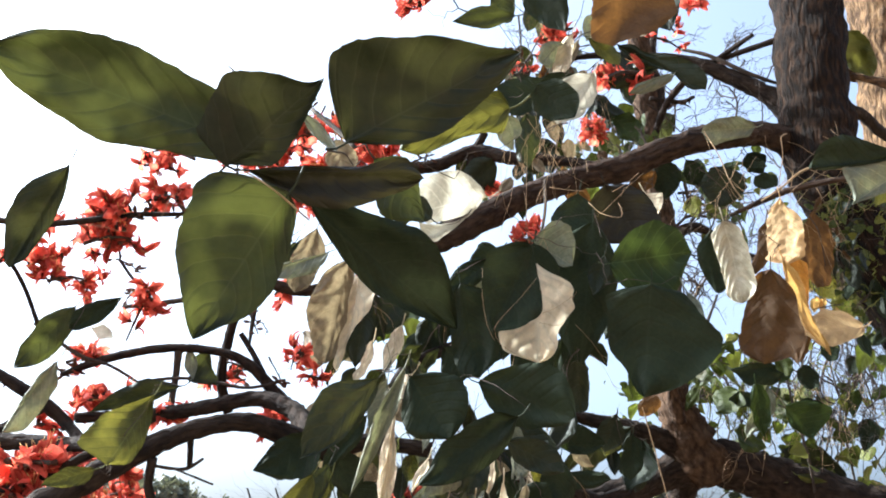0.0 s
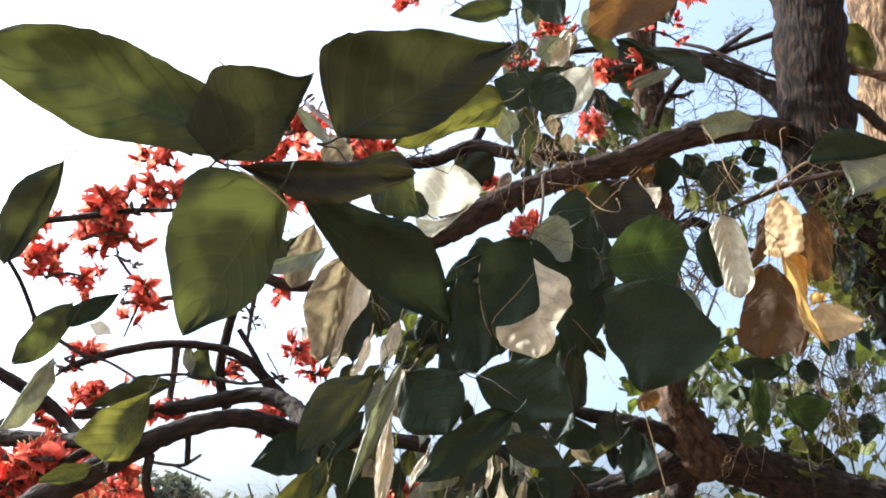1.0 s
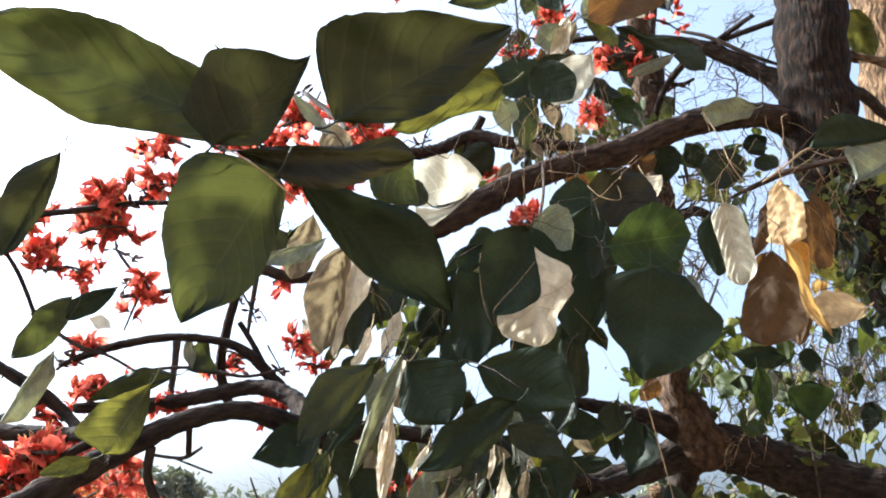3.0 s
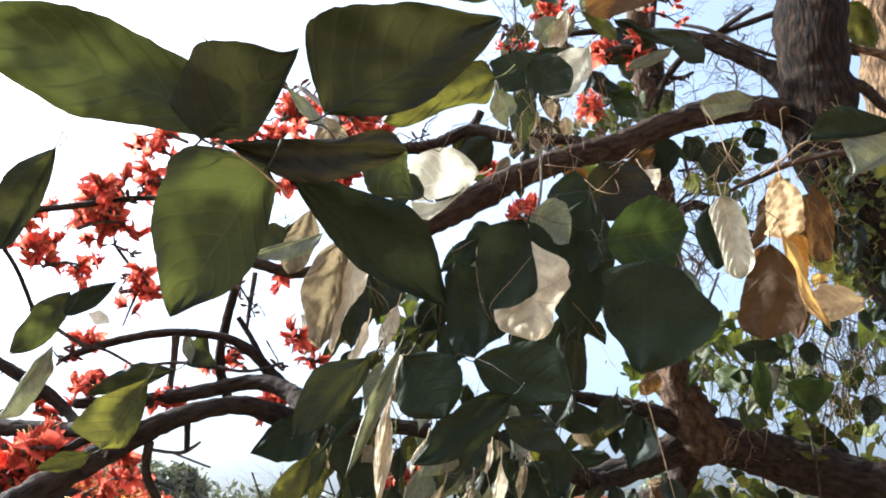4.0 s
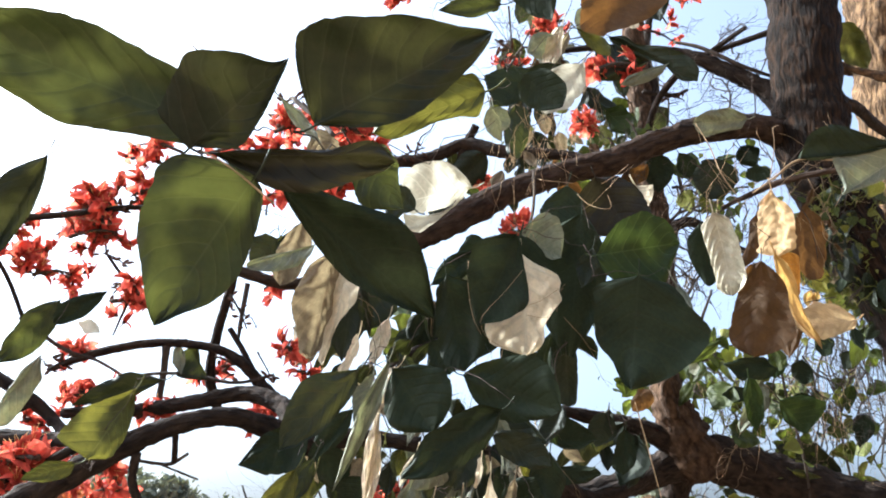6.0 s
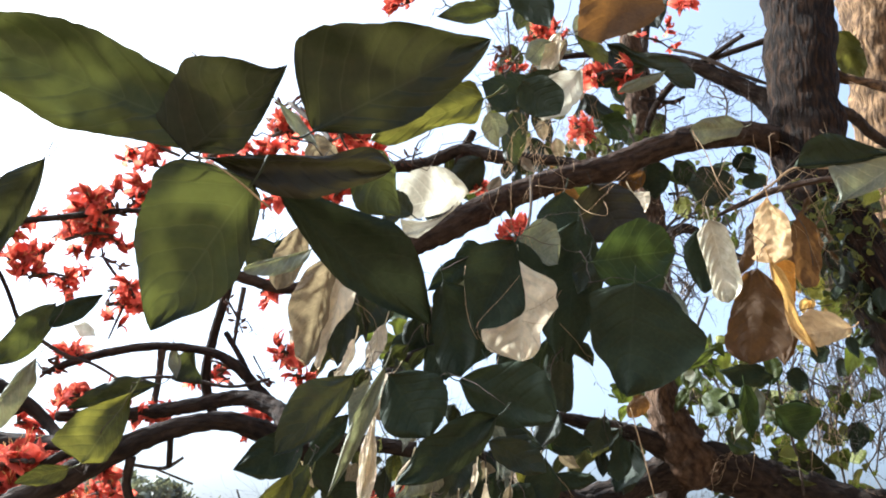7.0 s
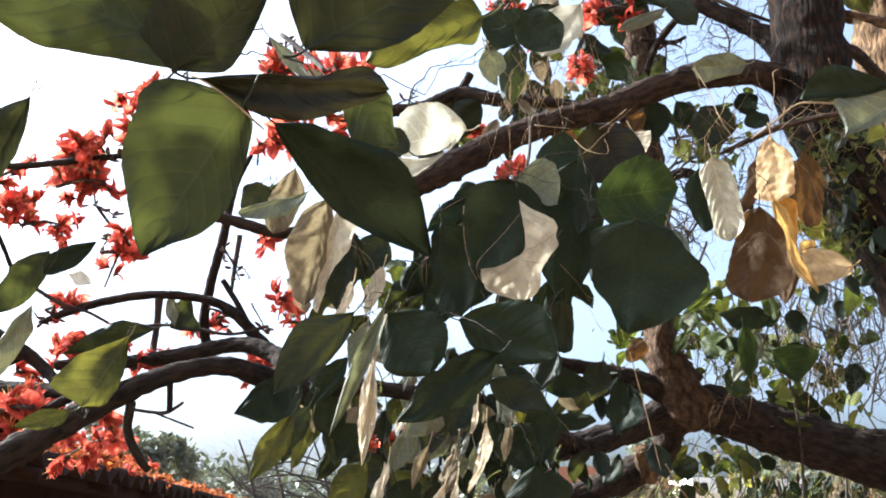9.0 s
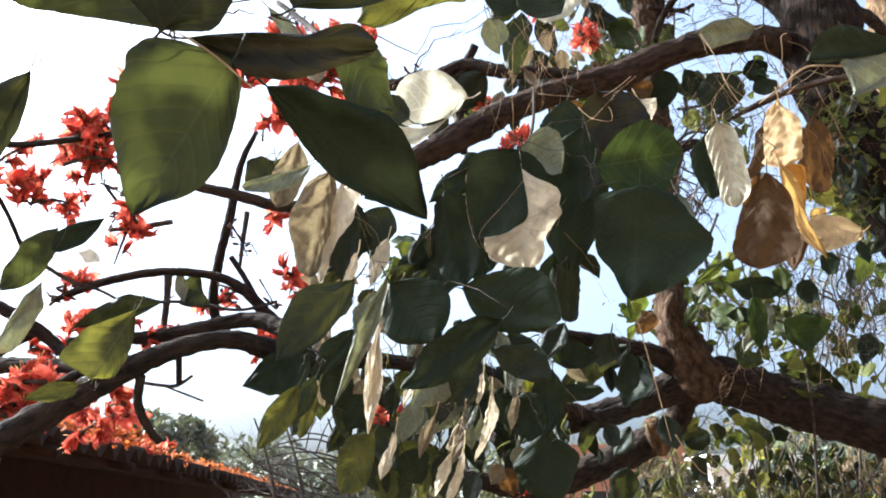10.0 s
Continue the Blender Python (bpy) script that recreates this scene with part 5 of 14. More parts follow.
twig_spray(flame_tree, STRAW, (0.309, 1.542, 2.644), (0.317, 1.541, 2.599), 0.00047, 3064, 0, 0, "dry_stalk", 0.5)
twig_spray(flame_tree, STRAW, (0.302, 1.529, 2.674), (0.295, 1.501, 2.688), 0.00047, 3065, 0, 0, "dry_stalk", 0.5)
twig_spray(flame_tree, STRAW, (0.304, 1.542, 2.644), (0.3, 1.541, 2.597), 0.00047, 3066, 0, 0, "dry_stalk", 0.5)
twig_spray(flame_tree, STRAW, (0.31, 1.542, 2.645), (0.319, 1.54, 2.6), 0.00047, 3067, 0, 0, "dry_stalk", 0.5)
twig_spray(flame_tree, STRAW, (0.297, 1.541, 2.645), (0.277, 1.538, 2.601), 0.00047, 3068, 0, 0, "dry_stalk", 0.5)
twig_spray(flame_tree, TWIG, (0.578, 1.487, 2.293), (0.512, 1.508, 2.34), 0.0008, 3069, 1, 0, "dry_stalk", 0.5)
twig_spray(flame_tree, STRAW, (0.648, 1.623, 2.549), (0.691, 1.68, 2.523), 0.00062, 3070, 1, 0, "dry_stalk", 0.5)
twig_spray(flame_tree, STRAW, (0.823, 1.455, 2.442), (0.91, 1.513, 2.418), 0.00062, 3071, 1, 0, "dry_stalk", 0.5)
twig_spray(flame_tree, TWIG, (0.872, 1.576, 2.472), (0.888, 1.59, 2.54), 0.0008, 3072, 1, 0, "dry_stalk", 0.5)
twig_spray(flame_tree, STRAW, (0.747, 1.517, 2.515), (0.757, 1.583, 2.464), 0.00062, 3073, 1, 0, "dry_stalk", 0.5)
twig_spray(flame_tree, STRAW, (0.704, 1.579, 2.333), (0.632, 1.615, 2.344), 0.00062, 3074, 1, 0, "dry_stalk", 0.5)
twig_spray(flame_tree, TWIG, (0.682, 1.487, 2.432), (0.74, 1.518, 2.466), 0.0008, 3075, 1, 0, "dry_stalk", 0.5)
twig_spray(flame_tree, STRAW, (0.582, 1.485, 2.387), (0.624, 1.532, 2.382), 0.00062, 3076, 1, 0, "dry_stalk", 0.5)
twig_spray(flame_tree, STRAW, (0.913, 1.587, 2.548), (0.99, 1.633, 2.55), 0.00062, 3077, 1, 0, "dry_stalk", 0.5)
twig_spray(flame_tree, TWIG, (0.577, 1.465, 2.493), (0.563, 1.514, 2.479), 0.0008, 3078, 1, 0, "dry_stalk", 0.5)
twig_spray(flame_tree, STRAW, (0.699, 1.446, 2.436), (0.72, 1.474, 2.475), 0.00062, 3079, 1, 0, "dry_stalk", 0.5)
twig_spray(flame_tree, STRAW, (0.776, 1.571, 2.526), (0.805, 1.631, 2.491), 0.00062, 3080, 1, 0, "dry_stalk", 0.5)
twig_spray(flame_tree, TWIG, (0.665, 1.575, 2.489), (0.666, 1.609, 2.512), 0.0008, 3081, 1, 0, "dry_stalk", 0.5)
twig_spray(flame_tree, STRAW, (0.822, 1.517, 2.454), (0.888, 1.534, 2.519), 0.00062, 3082, 1, 0, "dry_stalk", 0.5)
twig_spray(flame_tree, STRAW, (0.895, 1.574, 2.443), (0.945, 1.578, 2.538), 0.00062, 3083, 1, 0, "dry_stalk", 0.5)
twig_spray(flame_tree, TWIG, (0.842, 1.537, 2.485), (0.847, 1.575, 2.499), 0.0008, 3084, 1, 0, "dry_stalk", 0.5)
twig_spray(flame_tree, STRAW, (0.888, 1.522, 2.508), (0.897, 1.529, 2.592), 0.00062, 3085, 1, 0, "dry_stalk", 0.5)
twig_spray(flame_tree, STRAW, (0.903, 1.59, 2.551), (0.927, 1.565, 2.71), 0.00062, 3086, 1, 0, "dry_stalk", 0.5)
twig_spray(flame_tree, TWIG, (0.686, 1.518, 2.344), (0.705, 1.531, 2.414), 0.0008, 3087, 1, 0, "dry_stalk", 0.5)
twig_spray(flame_tree, STRAW, (0.751, 1.442, 2.448), (0.736, 1.48, 2.46), 0.00062, 3088, 1, 0, "dry_stalk", 0.5)
twig_spray(flame_tree, STRAW, (0.667, 1.59, 2.538), (0.727, 1.599, 2.622), 0.00062, 3089, 1, 0, "dry_stalk", 0.5)
twig_spray(flame_tree, TWIG, (0.617, 1.575, 2.564), (0.603, 1.621, 2.558), 0.0008, 3090, 1, 0, "dry_stalk", 0.5)
leaf(flame_tree, GREEN, (-0.41, 1.482, 2.304), (-0.465, 1.476, 2.238), (0.26, -0.88, -0.4), 0.037, 0.038, ((0, 0.42, 0.74, 1, 0.91, 0.83, 0.74, 0.55, 0), (0, 0.65, 0.81, 0.95, 1, 0.78, 0.56, 0.35, 0)), bend=0.08)
leaf(flame_tree, VINE, (-0.431, 1.569, 2.352), (-0.417, 1.557, 2.308), (0.24, -0.88, -0.41), 0.012, 0.009, ((0.57, 0.67, 0.78, 0.89, 1, 0.83, 0.57, 0.31, 0.12), (0, 0.87, 0.91, 0.94, 0.97, 1, 0.93, 0.54, 0.24)), bend=0.08)
leaf(flame_tree, DARK, (-0.058, 1.409, 2.048), (-0.019, 1.409, 1.977), (0.03, -0.96, -0.28), 0.042, 0.029, ((0, 0.69, 0.8, 0.87, 0.93, 1, 0.84, 0.63, 0.47), (0, 0.37, 0.58, 0.79, 1, 0.88, 0.74, 0.61, 0)), bend=0.08)
twig_spray(flame_tree, TWIG, (-0.519, 1.675, 2.477), (-0.411, 1.708, 2.461), 0.0016, 3200, 2, 0, "twig", 0.5)
twig_spray(flame_tree, TWIG, (-0.481, 1.656, 2.399), (-0.414, 1.683, 2.468), 0.0016, 3201, 2, 0, "twig", 0.5)
twig_spray(flame_tree, TWIG, (-0.122, 1.696, 2.212), (-0.047, 1.721, 2.21), 0.002, 3202, 1, 0, "twig", 0.5)
twig_spray(flame_tree, TWIG, (-0.079, 1.698, 2.21), (-0.077, 1.732, 2.134), 0.0014, 3203, 0, 0, "twig", 0.5)
flower_cluster(flame_tree, 7, (-0.501, 1.66, 2.512), (-0.454, 1.709, 2.529), 0.018, 3210, 0.9)
flower_cluster(flame_tree, 6, (-0.174, 1.965, 1.813), (-0.127, 2.023, 1.805), 0.016, 3211, 0.8)
flower_cluster(flame_tree, 5, (-0.232, 1.963, 1.812), (-0.221, 2.018, 1.809), 0.012, 3212, 0.7)
leaf(flame_tree, OLIVE, (0.909, 2.854, 1.894), (0.945, 2.857, 1.84), (-0.31, -0.95, -0.09), 0.034, 0.019, ((0, 0.61, 0.73, 0.85, 0.97, 1, 0.87, 0.74, 0.65), (0, 0.65, 0.72, 0.79, 0.86, 0.93, 1, 0.92, 0.18)), bend=0.08)
leaf(flame_tree, VINE, (0.988, 2.844, 1.922), (1.026, 2.839, 1.886), (-0.33, -0.94, -0.1), 0.027, 0.018, ((0, 0.74, 0.87, 0.9, 0.93, 0.97, 1, 0.75, 0.42), (0.36, 0.47, 0.61, 0.75, 0.88, 1, 0.74, 0.49, 0.29)), bend=0.08)
leaf(flame_tree, OLIVE, (1.06, 2.855, 1.903), (1.087, 2.863, 1.837), (-0.35, -0.93, -0.09), 0.036, 0.021, ((0, 0.64, 0.73, 0.82, 0.91, 1, 0.84, 0.63, 0.47), (0, 0.67, 0.74, 0.82, 0.9, 0.97, 1, 0.41, 0)), bend=0.08)
leaf(flame_tree, GREEN, (0.985, 2.888, 1.947), (1.024, 2.878, 1.922), (-0.33, -0.94, -0.11), 0.023, 0.015, ((0.18, 0.48, 0.85, 1, 0.98, 0.96, 0.95, 0.93, 0.91), (0.3, 0.5, 0.73, 0.96, 1, 0.83, 0.67, 0.5, 0.34)), bend=0.08)
leaf(flame_tree, DARK, (1.145, 2.865, 1.885), (1.178, 2.869, 1.831), (-0.37, -0.92, -0.08), 0.031, 0.024, ((0.13, 0.66, 0.74, 0.83, 0.91, 1, 0.84, 0.52, 0.27), (0.65, 0.71, 0.78, 0.85, 0.93, 1, 0.81, 0.39, 0.07)), bend=0.08)
leaf(flame_tree, LIT, (0.863, 2.842, 1.916), (0.828, 2.844, 1.861), (-0.28, -0.95, -0.1), 0.016, 0.023, ((0.52, 0.6, 0.7, 0.8, 0.9, 1, 0.68, 0.22, 0), (0.55, 0.65, 0.77, 0.88, 1, 0.92, 0.75, 0.57, 0.44)), bend=0.08)
twig_spray(flame_tree, TWIG, (0.862, 2.884, 1.945), (1.024, 2.967, 1.894), 0.0028, 3300, 4, 0, "twig", 0.5)
twig_spray(flame_tree, TWIG, (0.9, 2.921, 1.864), (1.089, 2.944, 1.95), 0.0028, 3301, 4, 0, "twig", 0.5)
twig_spray(flame_tree, TWIG, (0.985, 2.927, 1.858), (1.041, 2.936, 1.965), 0.0028, 3302, 4, 0, "twig", 0.5)
twig_spray(flame_tree, TWIG, (1.069, 2.933, 1.851), (1.179, 2.961, 1.919), 0.0028, 3303, 4, 0, "twig", 0.5)
twig_spray(flame_tree, TWIG, (0.879, 2.912, 1.884), (0.942, 2.931, 1.968), 0.0028, 3304, 4, 0, "twig", 0.5)
twig_spray(flame_tree, TWIG, (1.116, 2.927, 1.867), (1.05, 2.952, 1.93), 0.0028, 3305, 4, 0, "twig", 0.5)
twig_spray(flame_tree, TWIG, (0.953, 2.893, 1.933), (1.218, 2.981, 1.876), 0.0028, 3306, 4, 0, "twig", 0.5)
twig_spray(flame_tree, TWIG, (1.165, 2.371, 2.266), (1.402, 2.499, 2.118), 0.003, 3320, 5, 0, "twig", 0.5)
twig_spray(flame_tree, TWIG, (1.211, 2.324, 2.376), (1.359, 2.448, 2.23), 0.003, 3321, 5, 0, "twig", 0.5)
twig_spray(flame_tree, TWIG, (1.119, 2.351, 2.307), (1.274, 2.48, 2.151), 0.003, 3322, 5, 0, "twig", 0.5)
twig_spray(flame_tree, TWIG, (1.322, 2.357, 2.31), (1.217, 2.471, 2.168), 0.003, 3323, 5, 0, "twig", 0.5)
twig_spray(flame_tree, TWIG, (1.359, 2.388, 2.242), (1.274, 2.506, 2.091), 0.003, 3324, 5, 0, "twig", 0.5)
twig_spray(flame_tree, TWIG, (1.248, 2.347, 2.326), (1.415, 2.438, 2.256), 0.003, 3325, 5, 0, "twig", 0.5)
twig_spray(flame_tree, TWIG, (1.137, 2.396, 2.206), (1.349, 2.516, 2.074), 0.003, 3326, 5, 0, "twig", 0.5)
twig_spray(flame_tree, TWIG, (1.295, 2.327, 2.377), (1.274, 2.434, 2.255), 0.003, 3327, 5, 0, "twig", 0.5)
leaf(flame_tree, DARK, (1.129, 2.226, 2.343), (1.133, 2.236, 2.273), (-0.44, -0.86, -0.27), 0.033, 0.023, ((0.49, 0.64, 0.82, 1, 0.96, 0.88, 0.8, 0.72, 0.58), (0.21, 0.84, 0.88, 0.92, 0.96, 1, 0.77, 0.51, 0.32)), bend=0.08)
leaf(flame_tree, GREEN, (1.2, 2.251, 2.292), (1.203, 2.253, 2.238), (-0.46, -0.85, -0.25), 0.029, 0.012, ((0.54, 0.68, 0.84, 1, 0.97, 0.85, 0.74, 0.62, 0.53), (0.27, 1, 0.99, 0.98, 0.97, 0.96, 0.94, 0.93, 0.92)), bend=0.08)
leaf(flame_tree, DARK, (1.078, 2.308, 2.279), (1.097, 2.319, 2.205), (-0.41, -0.88, -0.24), 0.035, 0.028, ((0.51, 0.63, 0.78, 0.93, 1, 0.92, 0.83, 0.75, 0.68), (0.23, 0.78, 0.86, 0.93, 1, 0.96, 0.74, 0.52, 0.35)), bend=0.08)
leaf(flame_tree, DARK, (1.074, 2.351, 2.18), (1.118, 2.364, 2.103), (-0.41, -0.89, -0.2), 0.049, 0.047, ((0.39, 0.55, 0.73, 0.92, 1, 0.91, 0.82, 0.73, 0.58), (0.84, 0.88, 0.92, 0.96, 1, 0.84, 0.63, 0.42, 0.27)), bend=0.08)
leaf(flame_tree, LIME, (0.826, 2.079, 2.158), (0.845, 2.121, 2.014), (-0.36, -0.91, -0.21), 0.031, 0.023, ((0.52, 0.69, 0.9, 1, 0.92, 0.84, 0.74, 0.32, 0.01), (0.39, 0.61, 0.88, 1, 0.98, 0.96, 0.9, 0.53, 0.25)), bend=0.1, fold=0.2)
leaf(flame_tree, OLIVE, (0.865, 2.899, 1.786), (0.863, 2.911, 1.694), (-0.28, -0.96, -0.06), 0.030, 0.032, ((0, 0.98, 0.99, 0.99, 0.99, 0.99, 1, 1, 0.63), (0, 0.75, 0.79, 0.83, 0.87, 0.92, 0.96, 1, 0.74)), bend=0.08)
leaf(flame_tree, LIT, (0.983, 2.893, 1.814), (0.988, 2.897, 1.746), (-0.32, -0.94, -0.07), 0.032, 0.014, ((0.47, 0.59, 0.73, 0.88, 1, 0.89, 0.78, 0.66, 0.58), (0, 1, 0.98, 0.95, 0.93, 0.9, 0.88, 0.85, 0)), bend=0.08)
leaf(flame_tree, OLIVE, (1.095, 2.871, 1.886), (1.101, 2.875, 1.817), (-0.35, -0.93, -0.09), 0.037, 0.044, ((0.07, 0.53, 0.92, 0.94, 0.96, 0.98, 1, 0.7, 0.23), (0.4, 0.65, 0.94, 1, 0.97, 0.95, 0.92, 0.73, 0.39)), bend=0.08)
leaf(flame_tree, VINE, (1.108, 2.928, 1.73), (1.085, 2.926, 1.676), (-0.35, -0.94, -0.04), 0.026, 0.020, ((0.22, 0.53, 0.9, 1, 0.97, 0.94, 0.91, 0.88, 0.26), (0.26, 0.51, 0.8, 1, 0.82, 0.64, 0.47, 0.29, 0.16)), bend=0.08)
twig_spray(flame_tree, TWIG, (0.702, 2.961, 1.803), (0.823, 3.07, 1.663), 0.003, 3340, 4, 0, "twig", 0.5)
twig_spray(flame_tree, TWIG, (0.771, 2.945, 1.854), (0.844, 3.07, 1.663), 0.003, 3341, 4, 0, "twig", 0.5)
twig_spray(flame_tree, TWIG, (0.723, 3.006, 1.681), (0.857, 3.018, 1.808), 0.003, 3342, 4, 0, "twig", 0.5)
twig_spray(flame_tree, TWIG, (0.842, 2.958, 1.824), (1.086, 3.06, 1.716), 0.003, 3343, 4, 0, "twig", 0.5)
twig_spray(flame_tree, TWIG, (0.993, 2.971, 1.804), (1.129, 3.081, 1.665), 0.003, 3344, 4, 0, "twig", 0.5)
twig_spray(flame_tree, TWIG, (1.026, 2.943, 1.885), (1.152, 3.051, 1.747), 0.003, 3345, 4, 0, "twig", 0.5)
twig_spray(flame_tree, TWIG, (0.96, 3.007, 1.703), (0.866, 3.079, 1.643), 0.003, 3346, 4, 0, "twig", 0.5)
twig_spray(flame_tree, TWIG, (0.68, 2.982, 1.742), (0.824, 3.009, 1.828), 0.003, 3347, 4, 0, "twig", 0.5)

# leaves high up
leaf(flame_tree, DARK, (0.144, 1.262, 2.599), (0.081, 1.248, 2.5), (-0.07, -0.79, -0.6), 0.027, 0.064, ((0.25, 0.64, 0.76, 0.88, 1, 0.89, 0.72, 0.56, 0), (0.22, 0.45, 0.62, 0.77, 0.91, 0.95, 1, 0.79, 0.47)), bend=0.08)
leaf(flame_tree, DARK, (0.122, 1.176, 2.518), (0.191, 1.169, 2.44), (-0.11, -0.8, -0.6), 0.042, 0.040, ((0.42, 0.64, 0.86, 0.94, 1, 0.98, 0.93, 0.73, 0.34), (0.55, 0.74, 0.95, 0.99, 1, 0.87, 0.7, 0.39, 0.12)), bend=0.08)
leaf(flame_tree, PALE, (0.254, 1.251, 2.612), (0.171, 1.263, 2.488), (-0.38, -0.8, -0.48), 0.040, 0.069, ((0.23, 0.46, 0.74, 0.87, 1, 0.94, 0.88, 0.49, 0.18), (0, 0.28, 0.51, 0.74, 1, 1, 0.89, 0.74, 0.62)), bend=0.04, crumple=0.012)
leaf(flame_tree, DARK, (0.143, 1.302, 2.631), (0.223, 1.299, 2.644), (0.07, -0.8, -0.6), 0.012, 0.015, "narrow", bend=0.08)
leaf(flame_tree, GREY, (0.073, 1.375, 2.585), (0.092, 1.398, 2.533), (-0.05, -0.82, -0.57), 0.027, 0.014, ((0.5, 0.7, 0.94, 0.97, 0.98, 1, 0.92, 0.68, 0.08), (0.62, 0.7, 0.79, 0.89, 0.99, 1, 0.82, 0.63, 0.49)), bend=0.08)
leaf(flame_tree, BROWN, (0.346, 1.245, 2.893), (0.313, 1.283, 2.715), (-0.2, -0.72, -0.67), 0.123, 0.070, ((0.9, 0.92, 0.95, 0.98, 1, 0.89, 0.71, 0.43, 0.13), (0.45, 0.74, 1, 0.99, 0.98, 0.97, 0.91, 0.85, 0.81)), bend=0.08, crumple=0.02, label="broad brown dying leaf")
leaf(flame_tree, OLIVE, (0.418, 1.311, 2.924), (0.452, 1.32, 2.786), (-0.44, -0.88, -0.17), 0.053, 0.045, bend=0.08)
leaf(flame_tree, DARK, (0.095, 1.113, 2.735), (0.176, 1.119, 2.607), (-0.42, -0.86, -0.31), 0.052, 0.034, bend=0.08)
leaf(flame_tree, OLIVE, (0.074, 1.066, 2.598), (-0.046, 1.068, 2.586), (0.05, -0.74, -0.67), 0.019, 0.024, "narrow", bend=0.08, fold=0.15)
leaf(flame_tree, OLIVE, (0.049, 1.058, 2.661), (0.06, 1.087, 2.598), (-0.05, -0.73, -0.68), 0.024, 0.028, ((1, 0.97, 0.93, 0.89, 0.85, 0.81, 0.66, 0.51, 0.39), (0.86, 0.89, 0.93, 0.96, 1, 1, 0.9, 0.8, 0)), bend=0.08)
leaf(flame_tree, LIT, (0.28, 1.403, 2.834), (0.353, 1.406, 2.759), (-0.17, -0.75, -0.64), 0.022, 0.015, ((0.19, 0.33, 0.5, 0.72, 0.93, 1, 0.86, 0.72, 0.2), (0, 0.52, 0.75, 0.99, 1, 1, 1, 0.6, 0.22)), bend=0.08)
leaf(flame_tree, DRY, (0.241, 1.398, 2.842), (0.198, 1.405, 2.706), (0.06, -1, -0.07), 0.019, 0.025, "narrow", bend=0.08, fold=0.4, crumple=0.085)
leaf(flame_tree, GREY, (0.224, 1.408, 2.819), (0.151, 1.386, 2.745), (0.49, -0.84, -0.22), 0.036, 0.030, bend=0.08)
leaf(flame_tree, GREEN, (0.398, 1.571, 2.958), (0.6, 1.543, 2.79), (-0.24, -0.75, -0.62), 0.044, 0.018, ((0.05, 0.4, 0.32, 0.55, 0.8, 0.94, 1, 0.9, 0.59), (0.46, 0.88, 1, 0.94, 0.35, 0.1, 0.59, 0.88, 0.01)), bend=0.06, label="long dark green leaf")
leaf(flame_tree, GREEN, (0.506, 1.598, 2.903), (0.336, 1.577, 2.82), (0.32, -0.84, -0.44), 0.027, 0.021, "narrow", bend=0.08)
leaf(flame_tree, GREY, (0.54, 1.564, 2.861), (0.411, 1.559, 2.789), (-0.23, -0.76, -0.6), 0.022, 0.014, ((0, 0.72, 0.88, 1, 0.98, 0.88, 0.79, 0.4, 0.1), (0, 0.32, 0.56, 0.72, 0.81, 0.91, 1, 0.55, 0.13)), bend=0.08)
leaf(flame_tree, GREY, (0.722, 1.568, 2.691), (0.572, 1.528, 2.648), (-0.32, -0.78, -0.54), 0.036, 0.032, ((0, 0.6, 0.68, 0.76, 0.83, 0.92, 1, 0.74, 0.48), (0.27, 0.56, 0.9, 1, 0.97, 0.95, 0.87, 0.61, 0.41)), bend=0.08, label="greyish olive leaf lying on the limb")
leaf(flame_tree, DARK, (0.809, 1.171, 2.359), (0.614, 1.15, 2.316), (-0.46, -0.75, -0.48), 0.009, 0.053, ((0, 0.34, 0.88, 0.93, 0.97, 1, 1, 0.69, 0.17), (0.08, 0.27, 0.51, 0.76, 0.92, 1, 0.95, 0.76, 0.25)), bend=0.08, label="dark leaf beside the trunk")
leaf(flame_tree, GREY, (0.822, 1.177, 2.347), (0.688, 1.179, 2.255), (-0.48, -0.75, -0.45), 0.025, 0.066, ((0.02, 0.87, 1, 0.84, 0.68, 0.51, 0.33, 0.16, 0.04), (0.47, 0.67, 0.77, 0.84, 0.9, 0.95, 1, 0.16, 0.04)), bend=0.08)
leaf(flame_tree, LIT, (1.136, 1.753, 3.173), (1.207, 1.787, 3.027), (-0.45, -0.68, -0.58), 0.039, 0.048, ((0, 0.68, 0.87, 1, 0.91, 0.83, 0.73, 0.53, 0), (0, 0.46, 0.7, 0.94, 1, 0.93, 0.78, 0.45, 0.19)), bend=0.08)
leaf(flame_tree, TAN, (-0.237, 1.023, 2.289), (-0.211, 1.02, 2.198), (0.03, -1, 0.04), 0.028, 0.026, bend=0.08, fold=0.2, ribs=0.018, label="dry tan leaf with corrugated side veins")
leaf(flame_tree, GREY, (-0.303, 1.015, 2.342), (-0.224, 1.005, 2.248), (-0.24, -0.96, -0.1), 0.011, 0.013, "narrow", bend=0.08, fold=0.3)
flower_cluster(flame_tree, 9, (0.288, 1.635, 3.072), (0.212, 1.687, 3.072), 0.032, 101, 0.8)
flower_cluster(flame_tree, 10, (-0.238, 1.339, 2.479), (-0.194, 1.375, 2.523), 0.027, 102, 1.0)
flower_cluster(flame_tree, 10, (-0.429, 1.414, 2.542), (-0.367, 1.452, 2.583), 0.034, 103, 1.0)
leaf(flame_tree, DARK, (0.512, 1.408, 2.319), (0.524, 1.446, 2.184), (-0.31, -0.86, -0.4), 0.020, 0.034, ((0, 0.26, 0.64, 0.75, 0.85, 0.94, 0.97, 1, 0.48), (0, 0.53, 0.95, 1, 0.98, 0.85, 0.68, 0.4, 0.19)), bend=0.08, fold=0.05)
